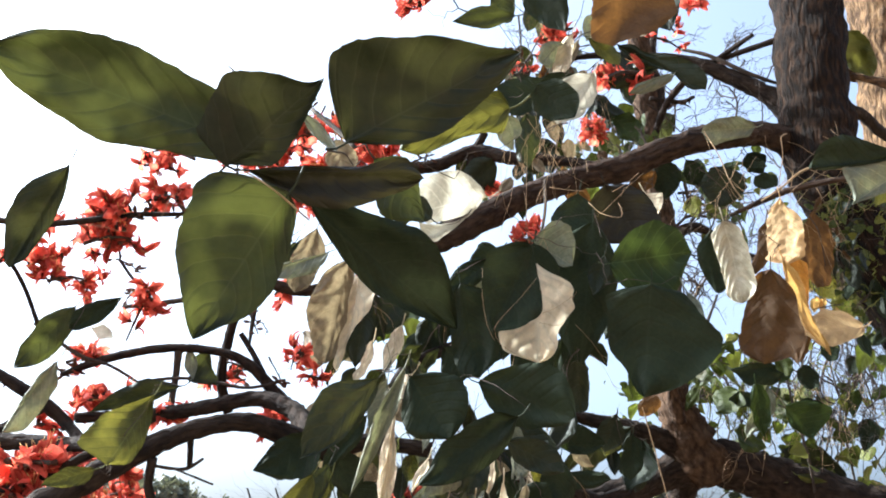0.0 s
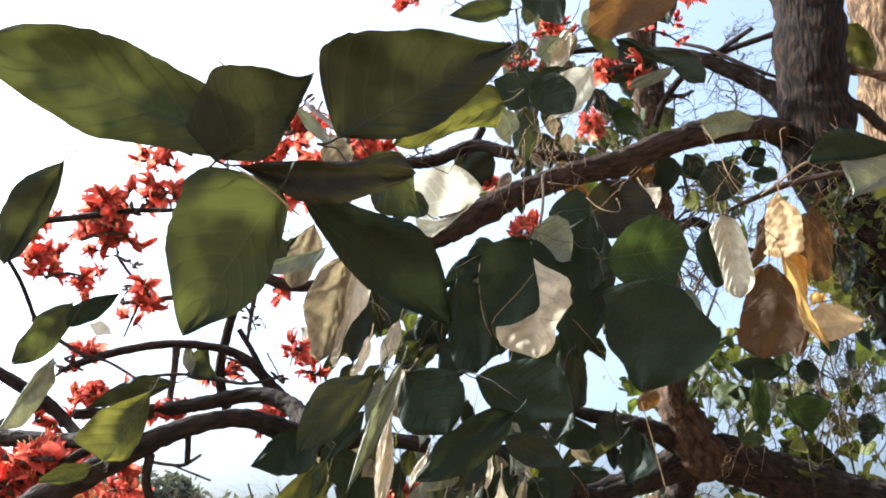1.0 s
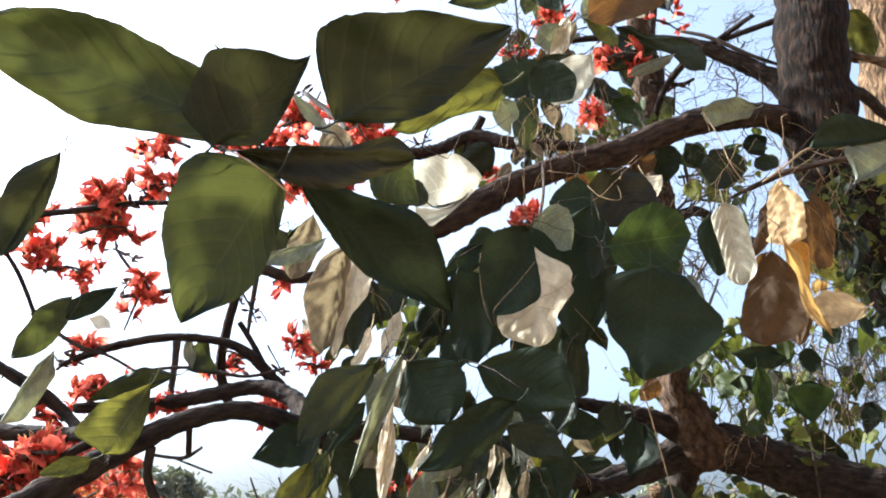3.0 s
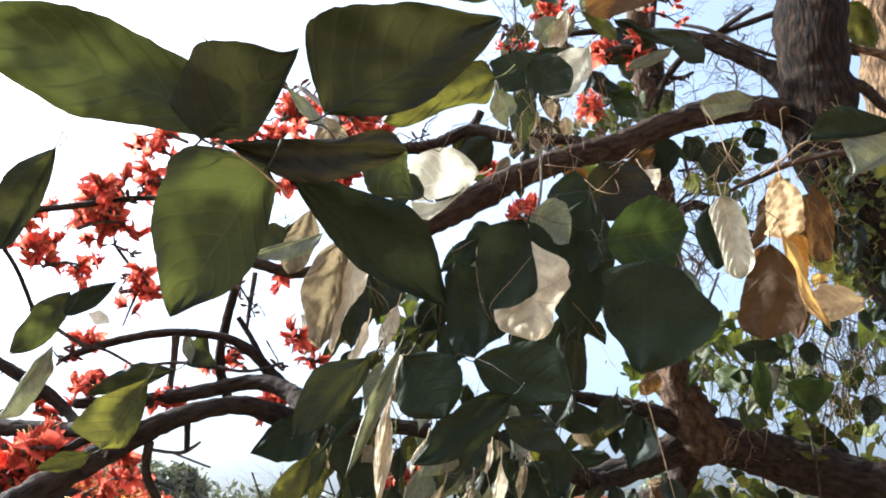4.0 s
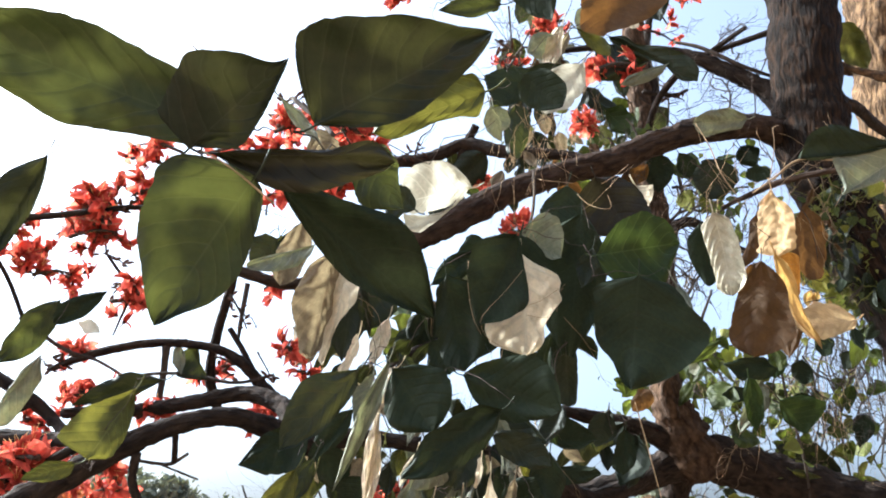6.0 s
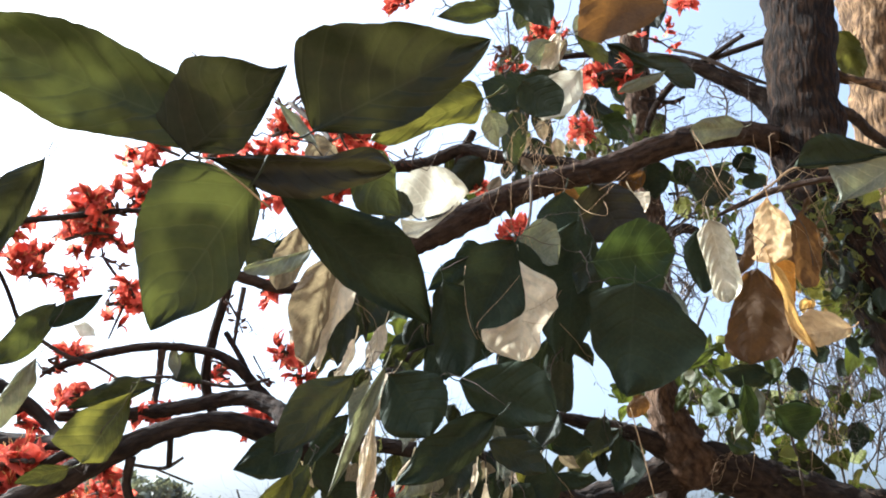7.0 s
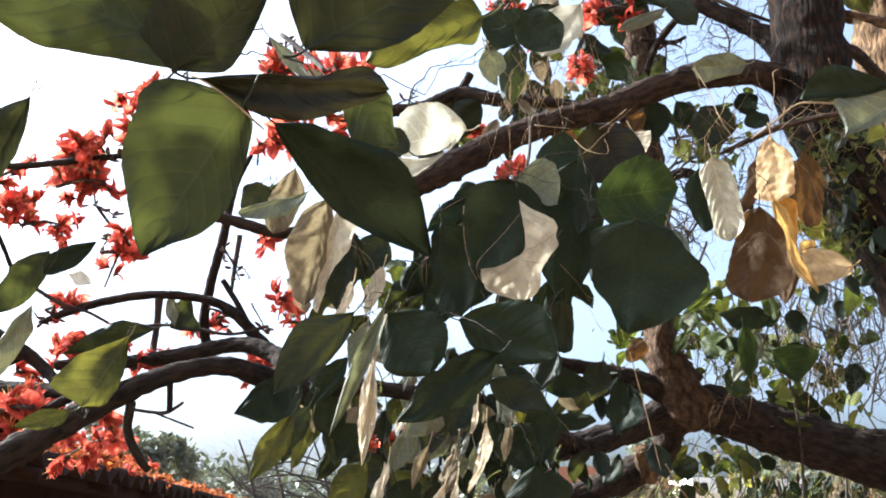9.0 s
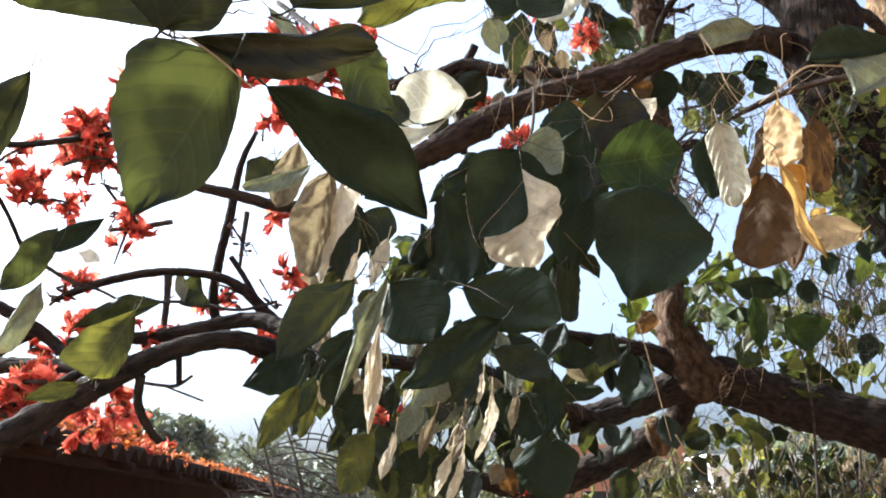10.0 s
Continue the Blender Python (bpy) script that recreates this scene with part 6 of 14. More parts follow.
limb(flame_tree, "branch", BARK_BROWN, (0.6068, 1.5265, 2.4132, 0.004), (0.6813, 1.4755, 2.4337, 0.0078), (0.7334, 1.4409, 2.4409, 0.0076), (0.8288, 1.3902, 2.438, 0.0068), (0.9325, 1.3731, 2.4341, 0.0073))
limb(flame_tree, "dry_stalk", STRAW, (0.6552, 1.4605, 2.4166, 0.00195), (0.6886, 1.4116, 2.4297, 0.0024), (0.7289, 1.3798, 2.4541, 0.0024), (0.795, 1.364, 2.4449, 0.00217))
limb(flame_tree, "dry_stalk", STRAW, (0.5691, 1.5108, 2.6387, 0.00114), (0.5869, 1.4914, 2.5616, 0.00132), (0.599, 1.4761, 2.4753, 0.00132), (0.6271, 1.4797, 2.421, 0.00126))
limb(flame_tree, "dry_stalk", STRAW, (0.7508, 1.475, 2.6088, 0.00114), (0.7331, 1.4695, 2.5955, 0.00126), (0.7288, 1.469, 2.548, 0.0012), (0.7116, 1.4819, 2.4702, 0.00102))
leaf(flame_tree, OLIVE, (0.244, 1.49, 2.905), (0.223, 1.519, 2.838), (-0.04, -0.92, -0.39), 0.023, 0.029, bend=0.08)
leaf(flame_tree, TAN, (0.266, 1.452, 2.869), (0.231, 1.44, 2.771), (0.15, -0.99, 0.06), 0.011, 0.014, "narrow", bend=0.08, fold=0.4, crumple=0.05)
leaf(flame_tree, GREY, (0.063, 1.318, 2.546), (0.088, 1.35, 2.476), (-0.1, -0.89, -0.45), 0.012, 0.027, bend=0.08)

# dry leaves beside the trunk
leaf(flame_tree, PALE, (0.518, 1.348, 2.307), (0.546, 1.389, 2.141), (-0.58, -0.79, -0.22), 0.036, 0.032, ((0.23, 0.82, 0.91, 1, 1, 0.97, 0.94, 0.88, 0.39), (0.42, 0.97, 1, 0.96, 0.88, 0.87, 0.86, 0.86, 0.43)), bend=0.05, fold=0.1, ribs=0.02, label="pale leaf with corrugated side veins")
leaf(flame_tree, AMBER, (0.678, 1.421, 2.402), (0.676, 1.433, 2.249), (-0.79, -0.61, -0.03), 0.042, 0.043, ((0, 0.22, 0.63, 0.84, 0.93, 0.98, 1, 0.95, 0.9), (0, 0.69, 0.9, 0.93, 0.97, 0.98, 0.99, 1, 0.46)), bend=0.08, fold=0.25, crumple=0.07, ribs=0.014, label="crumpled dry leaf")
leaf(flame_tree, GOLD, (0.666, 1.43, 2.255), (0.742, 1.465, 2.057), (-0.41, -0.85, -0.33), 0.015, 0.023, ((0, 0.79, 1, 0.71, 0.25, 0.07, 0.07, 0.39, 0.09), (0.28, 0.5, 0.73, 0.94, 0.97, 1, 0.67, 0.34, 0.08)), bend=0.04, fold=0.4, crumple=0.04)
leaf(flame_tree, ORANGE, (0.725, 1.495, 2.287), (0.731, 1.506, 2.187), (-0.41, -0.84, -0.36), 0.019, 0.031, ((0.52, 1, 0.94, 0.88, 0.8, 0.69, 0.57, 0.45, 0.36), (1, 0.93, 0.84, 0.76, 0.64, 0.52, 0.4, 0.17, 0)), bend=0.08)
leaf(flame_tree, BROWN, (0.636, 1.437, 2.237), (0.602, 1.468, 2.039), (-0.37, -0.87, -0.32), 0.076, 0.048, ((0.08, 0.48, 0.68, 0.8, 0.93, 1, 0.98, 0.75, 0.23), (0.48, 0.71, 0.83, 0.89, 0.91, 0.94, 1, 0.92, 0.42)), bend=0.12, fold=0.1, crumple=0.04, label="brown withered leaf")
leaf(flame_tree, BROWN, (0.729, 1.556, 2.22), (0.719, 1.568, 2.066), (-0.4, -0.92, -0.05), 0.038, 0.033, bend=0.08, crumple=0.035)
leaf(flame_tree, AMBER, (0.86, 1.539, 2.146), (0.704, 1.492, 2.117), (-0.6, -0.8, 0.05), 0.038, 0.055, ((0.43, 0.62, 0.73, 0.86, 1, 0.97, 0.81, 0.51, 0.17), (0.45, 0.87, 0.96, 1, 0.87, 0.81, 0.74, 0.54, 0.19)), bend=0.04, crumple=0.06, ribs=0.014, label="crumpled dry leaf")
leaf(flame_tree, BROWN, (0.831, 1.568, 2.451), (0.817, 1.596, 2.263), (0.3, -0.9, -0.35), 0.061, 0.042, ((0, 0.53, 0.84, 1, 0.91, 0.83, 0.73, 0.6, 0.38), (0.35, 0.61, 0.91, 1, 0.98, 0.97, 0.86, 0.71, 0.41)), bend=0.08, crumple=0.035)
leaf(flame_tree, YELLOW, (0.899, 1.766, 2.379), (0.929, 1.749, 2.293), (-0.57, -0.82, -0.05), 0.026, 0.032, bend=0.08)
leaf(flame_tree, GREEN, (0.68, 1.653, 2.621), (0.639, 1.692, 2.526), (-0.24, -0.93, -0.28), 0.053, 0.056, "round", bend=0.08)
leaf(flame_tree, DARK, (0.839, 1.898, 2.821), (0.889, 1.925, 2.764), (-0.28, -0.75, -0.6), 0.034, 0.034, bend=0.08)
leaf(flame_tree, DARK, (0.653, 1.901, 2.799), (0.72, 1.938, 2.719), (-0.24, -0.79, -0.57), 0.027, 0.034, "narrow", bend=0.08)
leaf(flame_tree, DARK, (0.558, 1.814, 2.741), (0.566, 1.859, 2.638), (-0.26, -0.88, -0.4), 0.048, 0.042, bend=0.08)

# leaves on the far left
leaf(flame_tree, GREEN, (-0.676, 1.014, 2.23), (-0.74, 1.035, 2.051), (0.52, -0.75, -0.4), 0.022, 0.044, ((0.15, 0.48, 0.74, 0.89, 1, 0.9, 0.79, 0.64, 0.05), (0, 0.43, 0.8, 1, 0.99, 0.93, 0.72, 0.45, 0.25)), bend=0.08, fold=0.2, label="grey-green leaf against the bright sky")
leaf(flame_tree, DARK, (-0.811, 1.566, 2.207), (-0.91, 1.546, 2.12), (0.46, -0.83, -0.3), 0.023, 0.029, ((0, 0.28, 0.64, 0.82, 1, 0.97, 0.82, 0.67, 0.37), (0, 0.25, 0.53, 0.77, 0.87, 0.97, 1, 0.69, 0.38)), bend=0.08)
leaf(flame_tree, OLIVE, (-0.91, 1.553, 2.179), (-1.014, 1.55, 2.027), (0.51, -0.82, -0.27), 0.041, 0.034, ((0, 0.62, 0.78, 0.91, 1, 0.98, 0.83, 0.54, 0.06), (0, 0.5, 0.81, 1, 0.86, 0.78, 0.72, 0.43, 0.15)), bend=0.08, label="olive leaf with light through it")
leaf(flame_tree, GREY, (-0.905, 1.526, 2.041), (-0.994, 1.537, 1.884), (0.52, -0.83, -0.2), 0.037, 0.013, ((0, 0.36, 0.84, 0.89, 0.93, 0.97, 1, 0.87, 0.21), (0.18, 0.56, 1, 0.93, 0.86, 0.79, 0.57, 0.36, 0.2)), bend=0.08)
leaf(flame_tree, GREEN, (-0.561, 1.358, 1.945), (-0.708, 1.324, 1.886), (0.31, -0.92, -0.25), 0.013, 0.032, "narrow", bend=0.08, fold=0.4)
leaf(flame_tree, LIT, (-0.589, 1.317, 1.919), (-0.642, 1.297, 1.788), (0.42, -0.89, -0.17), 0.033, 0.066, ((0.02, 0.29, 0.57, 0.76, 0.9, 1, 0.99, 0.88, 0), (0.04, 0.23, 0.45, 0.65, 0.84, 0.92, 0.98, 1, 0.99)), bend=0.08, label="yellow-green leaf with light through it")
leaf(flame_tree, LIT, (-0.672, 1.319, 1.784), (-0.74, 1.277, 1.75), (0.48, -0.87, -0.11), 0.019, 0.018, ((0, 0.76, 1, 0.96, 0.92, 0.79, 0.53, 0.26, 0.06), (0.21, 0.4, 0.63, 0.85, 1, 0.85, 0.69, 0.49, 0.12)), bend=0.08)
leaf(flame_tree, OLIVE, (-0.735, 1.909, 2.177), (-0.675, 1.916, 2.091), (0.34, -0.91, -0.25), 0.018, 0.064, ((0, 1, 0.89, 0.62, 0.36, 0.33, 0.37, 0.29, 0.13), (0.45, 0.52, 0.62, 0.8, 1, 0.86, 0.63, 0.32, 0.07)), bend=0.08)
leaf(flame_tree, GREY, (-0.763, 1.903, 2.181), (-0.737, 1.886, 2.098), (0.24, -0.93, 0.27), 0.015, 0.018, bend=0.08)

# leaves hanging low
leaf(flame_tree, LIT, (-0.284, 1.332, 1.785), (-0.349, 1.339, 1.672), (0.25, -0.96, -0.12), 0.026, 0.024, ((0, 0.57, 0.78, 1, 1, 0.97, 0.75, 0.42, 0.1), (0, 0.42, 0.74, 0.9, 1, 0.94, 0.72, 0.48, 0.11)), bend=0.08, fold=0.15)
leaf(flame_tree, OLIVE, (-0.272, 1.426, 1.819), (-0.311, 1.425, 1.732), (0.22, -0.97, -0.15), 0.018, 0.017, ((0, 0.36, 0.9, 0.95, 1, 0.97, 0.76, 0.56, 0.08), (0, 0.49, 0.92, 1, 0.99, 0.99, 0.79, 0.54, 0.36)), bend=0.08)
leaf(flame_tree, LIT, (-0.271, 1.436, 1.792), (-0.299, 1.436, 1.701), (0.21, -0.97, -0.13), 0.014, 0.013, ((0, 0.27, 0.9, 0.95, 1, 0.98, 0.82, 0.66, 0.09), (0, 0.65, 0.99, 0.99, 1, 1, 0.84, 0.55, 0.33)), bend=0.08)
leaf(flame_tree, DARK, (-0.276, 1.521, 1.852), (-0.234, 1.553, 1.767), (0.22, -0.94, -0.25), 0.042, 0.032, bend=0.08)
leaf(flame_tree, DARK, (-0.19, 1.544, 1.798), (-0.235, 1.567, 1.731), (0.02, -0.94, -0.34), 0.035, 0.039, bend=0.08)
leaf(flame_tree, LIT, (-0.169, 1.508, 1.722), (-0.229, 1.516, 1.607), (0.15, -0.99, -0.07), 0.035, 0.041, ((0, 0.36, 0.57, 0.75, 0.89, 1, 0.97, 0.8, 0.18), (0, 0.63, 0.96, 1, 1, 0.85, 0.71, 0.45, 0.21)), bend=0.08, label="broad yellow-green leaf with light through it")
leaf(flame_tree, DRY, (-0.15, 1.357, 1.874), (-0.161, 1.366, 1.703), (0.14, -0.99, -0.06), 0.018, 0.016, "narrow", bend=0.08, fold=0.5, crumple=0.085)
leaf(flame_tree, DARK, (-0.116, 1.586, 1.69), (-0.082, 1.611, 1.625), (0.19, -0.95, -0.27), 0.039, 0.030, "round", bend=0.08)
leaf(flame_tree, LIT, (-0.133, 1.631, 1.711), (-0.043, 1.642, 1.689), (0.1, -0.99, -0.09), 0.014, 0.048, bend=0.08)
leaf(flame_tree, OLIVE, (-0.156, 1.701, 1.663), (-0.12, 1.732, 1.583), (0.2, -0.94, -0.27), 0.037, 0.032, bend=0.08)
leaf(flame_tree, GREEN, (-0.017, 1.526, 1.864), (-0.064, 1.572, 1.734), (-0.02, -0.95, -0.32), 0.035, 0.039, bend=0.08)
leaf(flame_tree, GREEN, (0.042, 1.578, 1.874), (-0.006, 1.558, 1.777), (0.15, -0.98, 0.12), 0.038, 0.040, bend=0.08)
leaf(flame_tree, DRY, (0.062, 1.47, 1.792), (0.03, 1.483, 1.665), (-0.5, -0.82, 0.27), 0.028, 0.007, ((0, 0.51, 1, 0.97, 0.89, 0.72, 0.55, 0.37, 0), (0, 0.5, 0.75, 1, 0.93, 0.84, 0.75, 0.66, 0.6)), bend=0.08, fold=0.3, crumple=0.04, ribs=0.012)
leaf(flame_tree, DRY, (0.008, 1.483, 1.692), (-0.021, 1.486, 1.594), (-0.46, -0.83, 0.32), 0.014, 0.010, ((0, 0.32, 0.82, 0.96, 0.99, 1, 0.82, 0.64, 0.5), (0.26, 0.4, 0.57, 0.74, 0.84, 0.89, 0.95, 1, 0.7)), bend=0.08, fold=0.4, crumple=0.05)
leaf(flame_tree, DRY, (0.008, 1.564, 1.763), (-0.023, 1.557, 1.69), (-0.47, -0.84, 0.27), 0.019, 0.014, ((0, 0.08, 0.54, 1, 0.96, 0.81, 0.66, 0.42, 0), (0, 0.43, 0.66, 0.89, 1, 0.93, 0.86, 0.79, 0.74)), bend=0.08, fold=0.3, crumple=0.05)
leaf(flame_tree, GREY, (-0.084, 1.598, 1.806), (-0.133, 1.581, 1.701), (0.18, -0.98, 0.07), 0.026, 0.023, "narrow", bend=0.08)
leaf(flame_tree, DRY, (-0.093, 1.631, 1.86), (-0.125, 1.655, 1.791), (0, -0.94, -0.33), 0.012, 0.012, "narrow", bend=0.08, crumple=0.085)
leaf(flame_tree, DARK, (0.167, 1.584, 1.724), (0.189, 1.584, 1.582), (-0.11, -0.99, -0.01), 0.064, 0.068, bend=0.08, label="dark hanging leaf")
leaf(flame_tree, GREY, (0.121, 1.694, 1.711), (0.133, 1.715, 1.653), (-0.01, -0.94, -0.35), 0.022, 0.022, bend=0.08)
leaf(flame_tree, GREEN, (-0.049, 1.795, 1.707), (-0.024, 1.837, 1.596), (0.1, -0.94, -0.33), 0.044, 0.044, bend=0.08)
leaf(flame_tree, YELLOW, (0.148, 1.744, 1.868), (0.167, 1.763, 1.819), (-0, -0.93, -0.36), 0.018, 0.013, bend=0.08)
leaf(flame_tree, OLIVE, (0.813, 2.879, 1.833), (0.898, 2.842, 1.858), (-0.28, -0.95, -0.09), 0.039, 0.048, ((0.42, 0.73, 0.97, 0.98, 0.99, 1, 0.79, 0.51, 0.3), (0.29, 0.69, 0.8, 0.91, 1, 0.88, 0.77, 0.65, 0.19)), bend=0.08)
leaf(flame_tree, OLIVE, (0.534, 2.559, 1.72), (0.504, 2.603, 1.595), (-0.26, -0.93, -0.27), 0.044, 0.048, bend=0.08)
leaf(flame_tree, GREEN, (0.402, 2.011, 2.038), (0.371, 2.042, 1.951), (-0.2, -0.95, -0.26), 0.040, 0.040, bend=0.08)
leaf(flame_tree, DARK, (0.52, 2.332, 2.057), (0.502, 2.358, 1.921), (-0.21, -0.96, -0.16), 0.039, 0.033, ((0, 0.65, 0.74, 0.83, 0.91, 1, 0.85, 0.49, 0.22), (0, 0.59, 0.67, 0.75, 0.84, 0.92, 1, 0.9, 0)), bend=0.08)

# flowers
flower_cluster(flame_tree, 10, (-1.012, 1.512, 2.358), (-1.151, 1.588, 2.297), 0.048, 104, 0.9)
flower_cluster(flame_tree, 16, (-0.801, 1.533, 2.401), (-0.99, 1.598, 2.362), 0.074, 105, 0.9)
flower_cluster(flame_tree, 10, (-0.879, 1.582, 2.407), (-0.89, 1.664, 2.345), 0.060, 106, 0.9)
flower_cluster(flame_tree, 10, (-1.017, 1.59, 2.254), (-0.935, 1.639, 2.273), 0.035, 107, 0.9)
flower_cluster(flame_tree, 12, (-0.802, 1.695, 2.28), (-0.893, 1.794, 2.171), 0.041, 108, 0.9)
flower_cluster(flame_tree, 8, (-0.723, 1.609, 2.608), (-0.877, 1.642, 2.647), 0.038, 109, 0.9)
flower_cluster(flame_tree, 7, (-0.718, 1.595, 2.516), (-0.826, 1.662, 2.48), 0.044, 110, 0.9)
flower_cluster(flame_tree, 11, (-0.386, 1.593, 2.671), (-0.487, 1.651, 2.658), 0.056, 111, 0.9)
flower_cluster(flame_tree, 16, (-0.215, 1.43, 2.56), (-0.316, 1.48, 2.563), 0.038, 112, 1.05)
flower_cluster(flame_tree, 14, (-0.294, 1.457, 2.491), (-0.397, 1.504, 2.5), 0.038, 113, 1.05)
flower_cluster(flame_tree, 10, (-1.102, 1.908, 2.143), (-1.003, 1.953, 2.172), 0.037, 114, 0.9)
flower_cluster(flame_tree, 5, (-0.694, 2.859, 2.497), (-0.73, 2.948, 2.415), 0.045, 115, 0.9)
flower_cluster(flame_tree, 12, (-0.872, 1.856, 2.03), (-1.045, 1.909, 2.019), 0.042, 116, 0.9)
flower_cluster(flame_tree, 8, (-0.828, 1.88, 1.977), (-0.76, 1.921, 2.015), 0.032, 117, 0.9)
flower_cluster(flame_tree, 6, (-1.12, 1.874, 1.968), (-1.075, 1.932, 1.964), 0.025, 118, 0.9)
flower_cluster(flame_tree, 18, (-0.862, 1.51, 1.822), (-1.01, 1.576, 1.784), 0.047, 119, 1.05)
flower_cluster(flame_tree, 16, (-0.885, 1.537, 1.758), (-0.998, 1.596, 1.74), 0.042, 120, 1.05)
flower_cluster(flame_tree, 14, (-0.843, 1.956, 1.802), (-1.016, 2.015, 1.779), 0.053, 121, 1.05)
flower_cluster(flame_tree, 6, (-0.502, 1.988, 2.007), (-0.562, 2.042, 2.002), 0.026, 122, 1.05)
flower_cluster(flame_tree, 6, (-0.697, 2.034, 2.137), (-0.763, 2.09, 2.127), 0.027, 123, 1.05)
flower_cluster(flame_tree, 4, (-0.65, 1.612, 2.609), (-0.562, 1.654, 2.643), 0.020, 124, 1.05)
flower_cluster(flame_tree, 8, (-0.585, 2.033, 2.397), (-0.563, 2.074, 2.431), 0.037, 125, 1.05)
flower_cluster(flame_tree, 10, (-0.361, 1.756, 2.552), (-0.449, 1.797, 2.575), 0.037, 126, 1.05)
flower_cluster(flame_tree, 10, (-0.197, 1.626, 2.613), (-0.277, 1.657, 2.659), 0.035, 127, 1.05)
flower_cluster(flame_tree, 8, (-0.591, 1.612, 2.612), (-0.517, 1.662, 2.63), 0.028, 128, 0.9)
flower_cluster(flame_tree, 8, (-0.855, 1.612, 2.591), (-0.787, 1.664, 2.604), 0.032, 129, 0.9)
flower_cluster(flame_tree, 8, (-0.747, 1.604, 2.492), (-0.855, 1.652, 2.5), 0.034, 130, 0.9)
flower_cluster(flame_tree, 6, (-0.882, 1.527, 2.409), (-0.865, 1.563, 2.452), 0.026, 131, 1.05)
flower_cluster(flame_tree, 11, (0.293, 1.557, 2.685), (0.327, 1.615, 2.678), 0.016, 132, 0.7)
flower_cluster(flame_tree, 6, (0.338, 1.552, 2.825), (0.467, 1.588, 2.877), 0.023, 133, 1.0)
flower_cluster(flame_tree, 9, (0.307, 1.75, 3.119), (0.219, 1.808, 3.105), 0.030, 134, 0.8)
flower_cluster(flame_tree, 8, (0.15, 1.53, 2.359), (0.128, 1.582, 2.363), 0.018, 135, 1.0)
flower_cluster(flame_tree, 4, (0.628, 1.99, 3.346), (0.738, 2.048, 3.346), 0.03, 136, 0.7)
flower_cluster(flame_tree, 5, (0.129, 1.775, 3.048), (0.175, 1.827, 3.057), 0.024, 137, 0.75)
flower_cluster(flame_tree, 6, (0.068, 1.918, 2.713), (0.061, 1.969, 2.723), 0.014, 138, 1.0)
flower_cluster(flame_tree, 6, (0.298, 1.817, 2.964), (0.253, 1.857, 2.994), 0.024, 139, 1.0)
flower_cluster(flame_tree, 6, (-0.257, 2.078, 1.819), (-0.216, 2.144, 1.796), 0.018, 140, 1.0)
flower_cluster(flame_tree, 7, (-0.165, 1.431, 2.985), (-0.154, 1.479, 3.001), 0.023, 141, 1.0)
flower_cluster(flame_tree, 5, (0.702, 1.844, 3.336), (0.793, 1.877, 3.391), 0.015, 142, 1.0)
flower_cluster(flame_tree, 4, (0.601, 1.844, 3.331), (0.681, 1.916, 3.3), 0.037, 143, 0.7)
flower_cluster(flame_tree, 6, (-0.74, 1.616, 1.834), (-0.821, 1.676, 1.807), 0.027, 144, 1.0)
flower_cluster(flame_tree, 6, (-0.93, 1.601, 1.857), (-0.986, 1.662, 1.83), 0.025, 145, 1.0)

# fine twigs and stalks of the tree
twig_spray(flame_tree, TWIG, (0.119, 1.478, 2.978), (0.082, 1.576, 2.749), 0.0029, 146, 2, 0, "twig", 0.5)
twig_spray(flame_tree, TWIG, (-0.092, 1.448, 3.029), (0.119, 1.513, 2.897), 0.0029, 147, 3, 0, "twig", 0.5)
twig_spray(flame_tree, TWIG, (0.117, 1.623, 2.895), (0.4, 1.739, 3.151), 0.0048, 148, 4, 0, "twig", 0.5)
twig_spray(flame_tree, TWIG, (0.583, 1.998, 3.073), (0.767, 2.055, 2.956), 0.0037, 149, 5, 0, "twig", 0.5)
twig_spray(flame_tree, TWIG, (0.805, 1.853, 2.922), (0.736, 1.885, 3.095), 0.0035, 150, 5, 0, "twig", 0.5)
twig_spray(flame_tree, TWIG, (0.754, 1.899, 3.062), (0.935, 1.92, 3.28), 0.0027, 151, 5, 0, "twig", 0.5)
twig_spray(flame_tree, TWIG, (0.703, 2.122, 3.047), (0.608, 2.02, 3.276), 0.0038, 152, 5, 0, "twig", 0.5)
twig_spray(flame_tree, TWIG, (1.027, 1.953, 3.213), (0.86, 2.014, 3.059), 0.0028, 153, 4, 0, "twig", 0.5)
twig_spray(flame_tree, TWIG, (-0.366, 1.479, 2.685), (-0.474, 1.565, 2.731), 0.0028, 154, 4, 0, "twig", 0.5)
twig_spray(flame_tree, TWIG, (-0.531, 1.769, 2.508), (-0.438, 1.735, 2.593), 0.0031, 155, 3, 0, "twig", 0.5)
twig_spray(flame_tree, TWIG, (-1.102, 1.92, 2.115), (-1.133, 1.904, 2.15), 0.0031, 156, 3, 0, "twig", 0.5)
twig_spray(flame_tree, TWIG, (-0.609, 1.865, 2.281), (-0.547, 1.891, 2.225), 0.0031, 157, 4, 0, "twig", 0.5)
twig_spray(flame_tree, TWIG, (-0.143, 1.898, 2.742), (0.01, 1.842, 2.884), 0.0034, 158, 4, 0, "twig", 0.5)
twig_spray(flame_tree, TWIG, (-0.143, 1.898, 2.742), (-0.211, 1.876, 2.788), 0.0034, 159, 3, 0, "twig", 0.5)
twig_spray(flame_tree, TWIG, (-0.548, 1.916, 2.169), (-0.517, 1.953, 2.085), 0.0031, 160, 3, 0, "twig", 0.5)
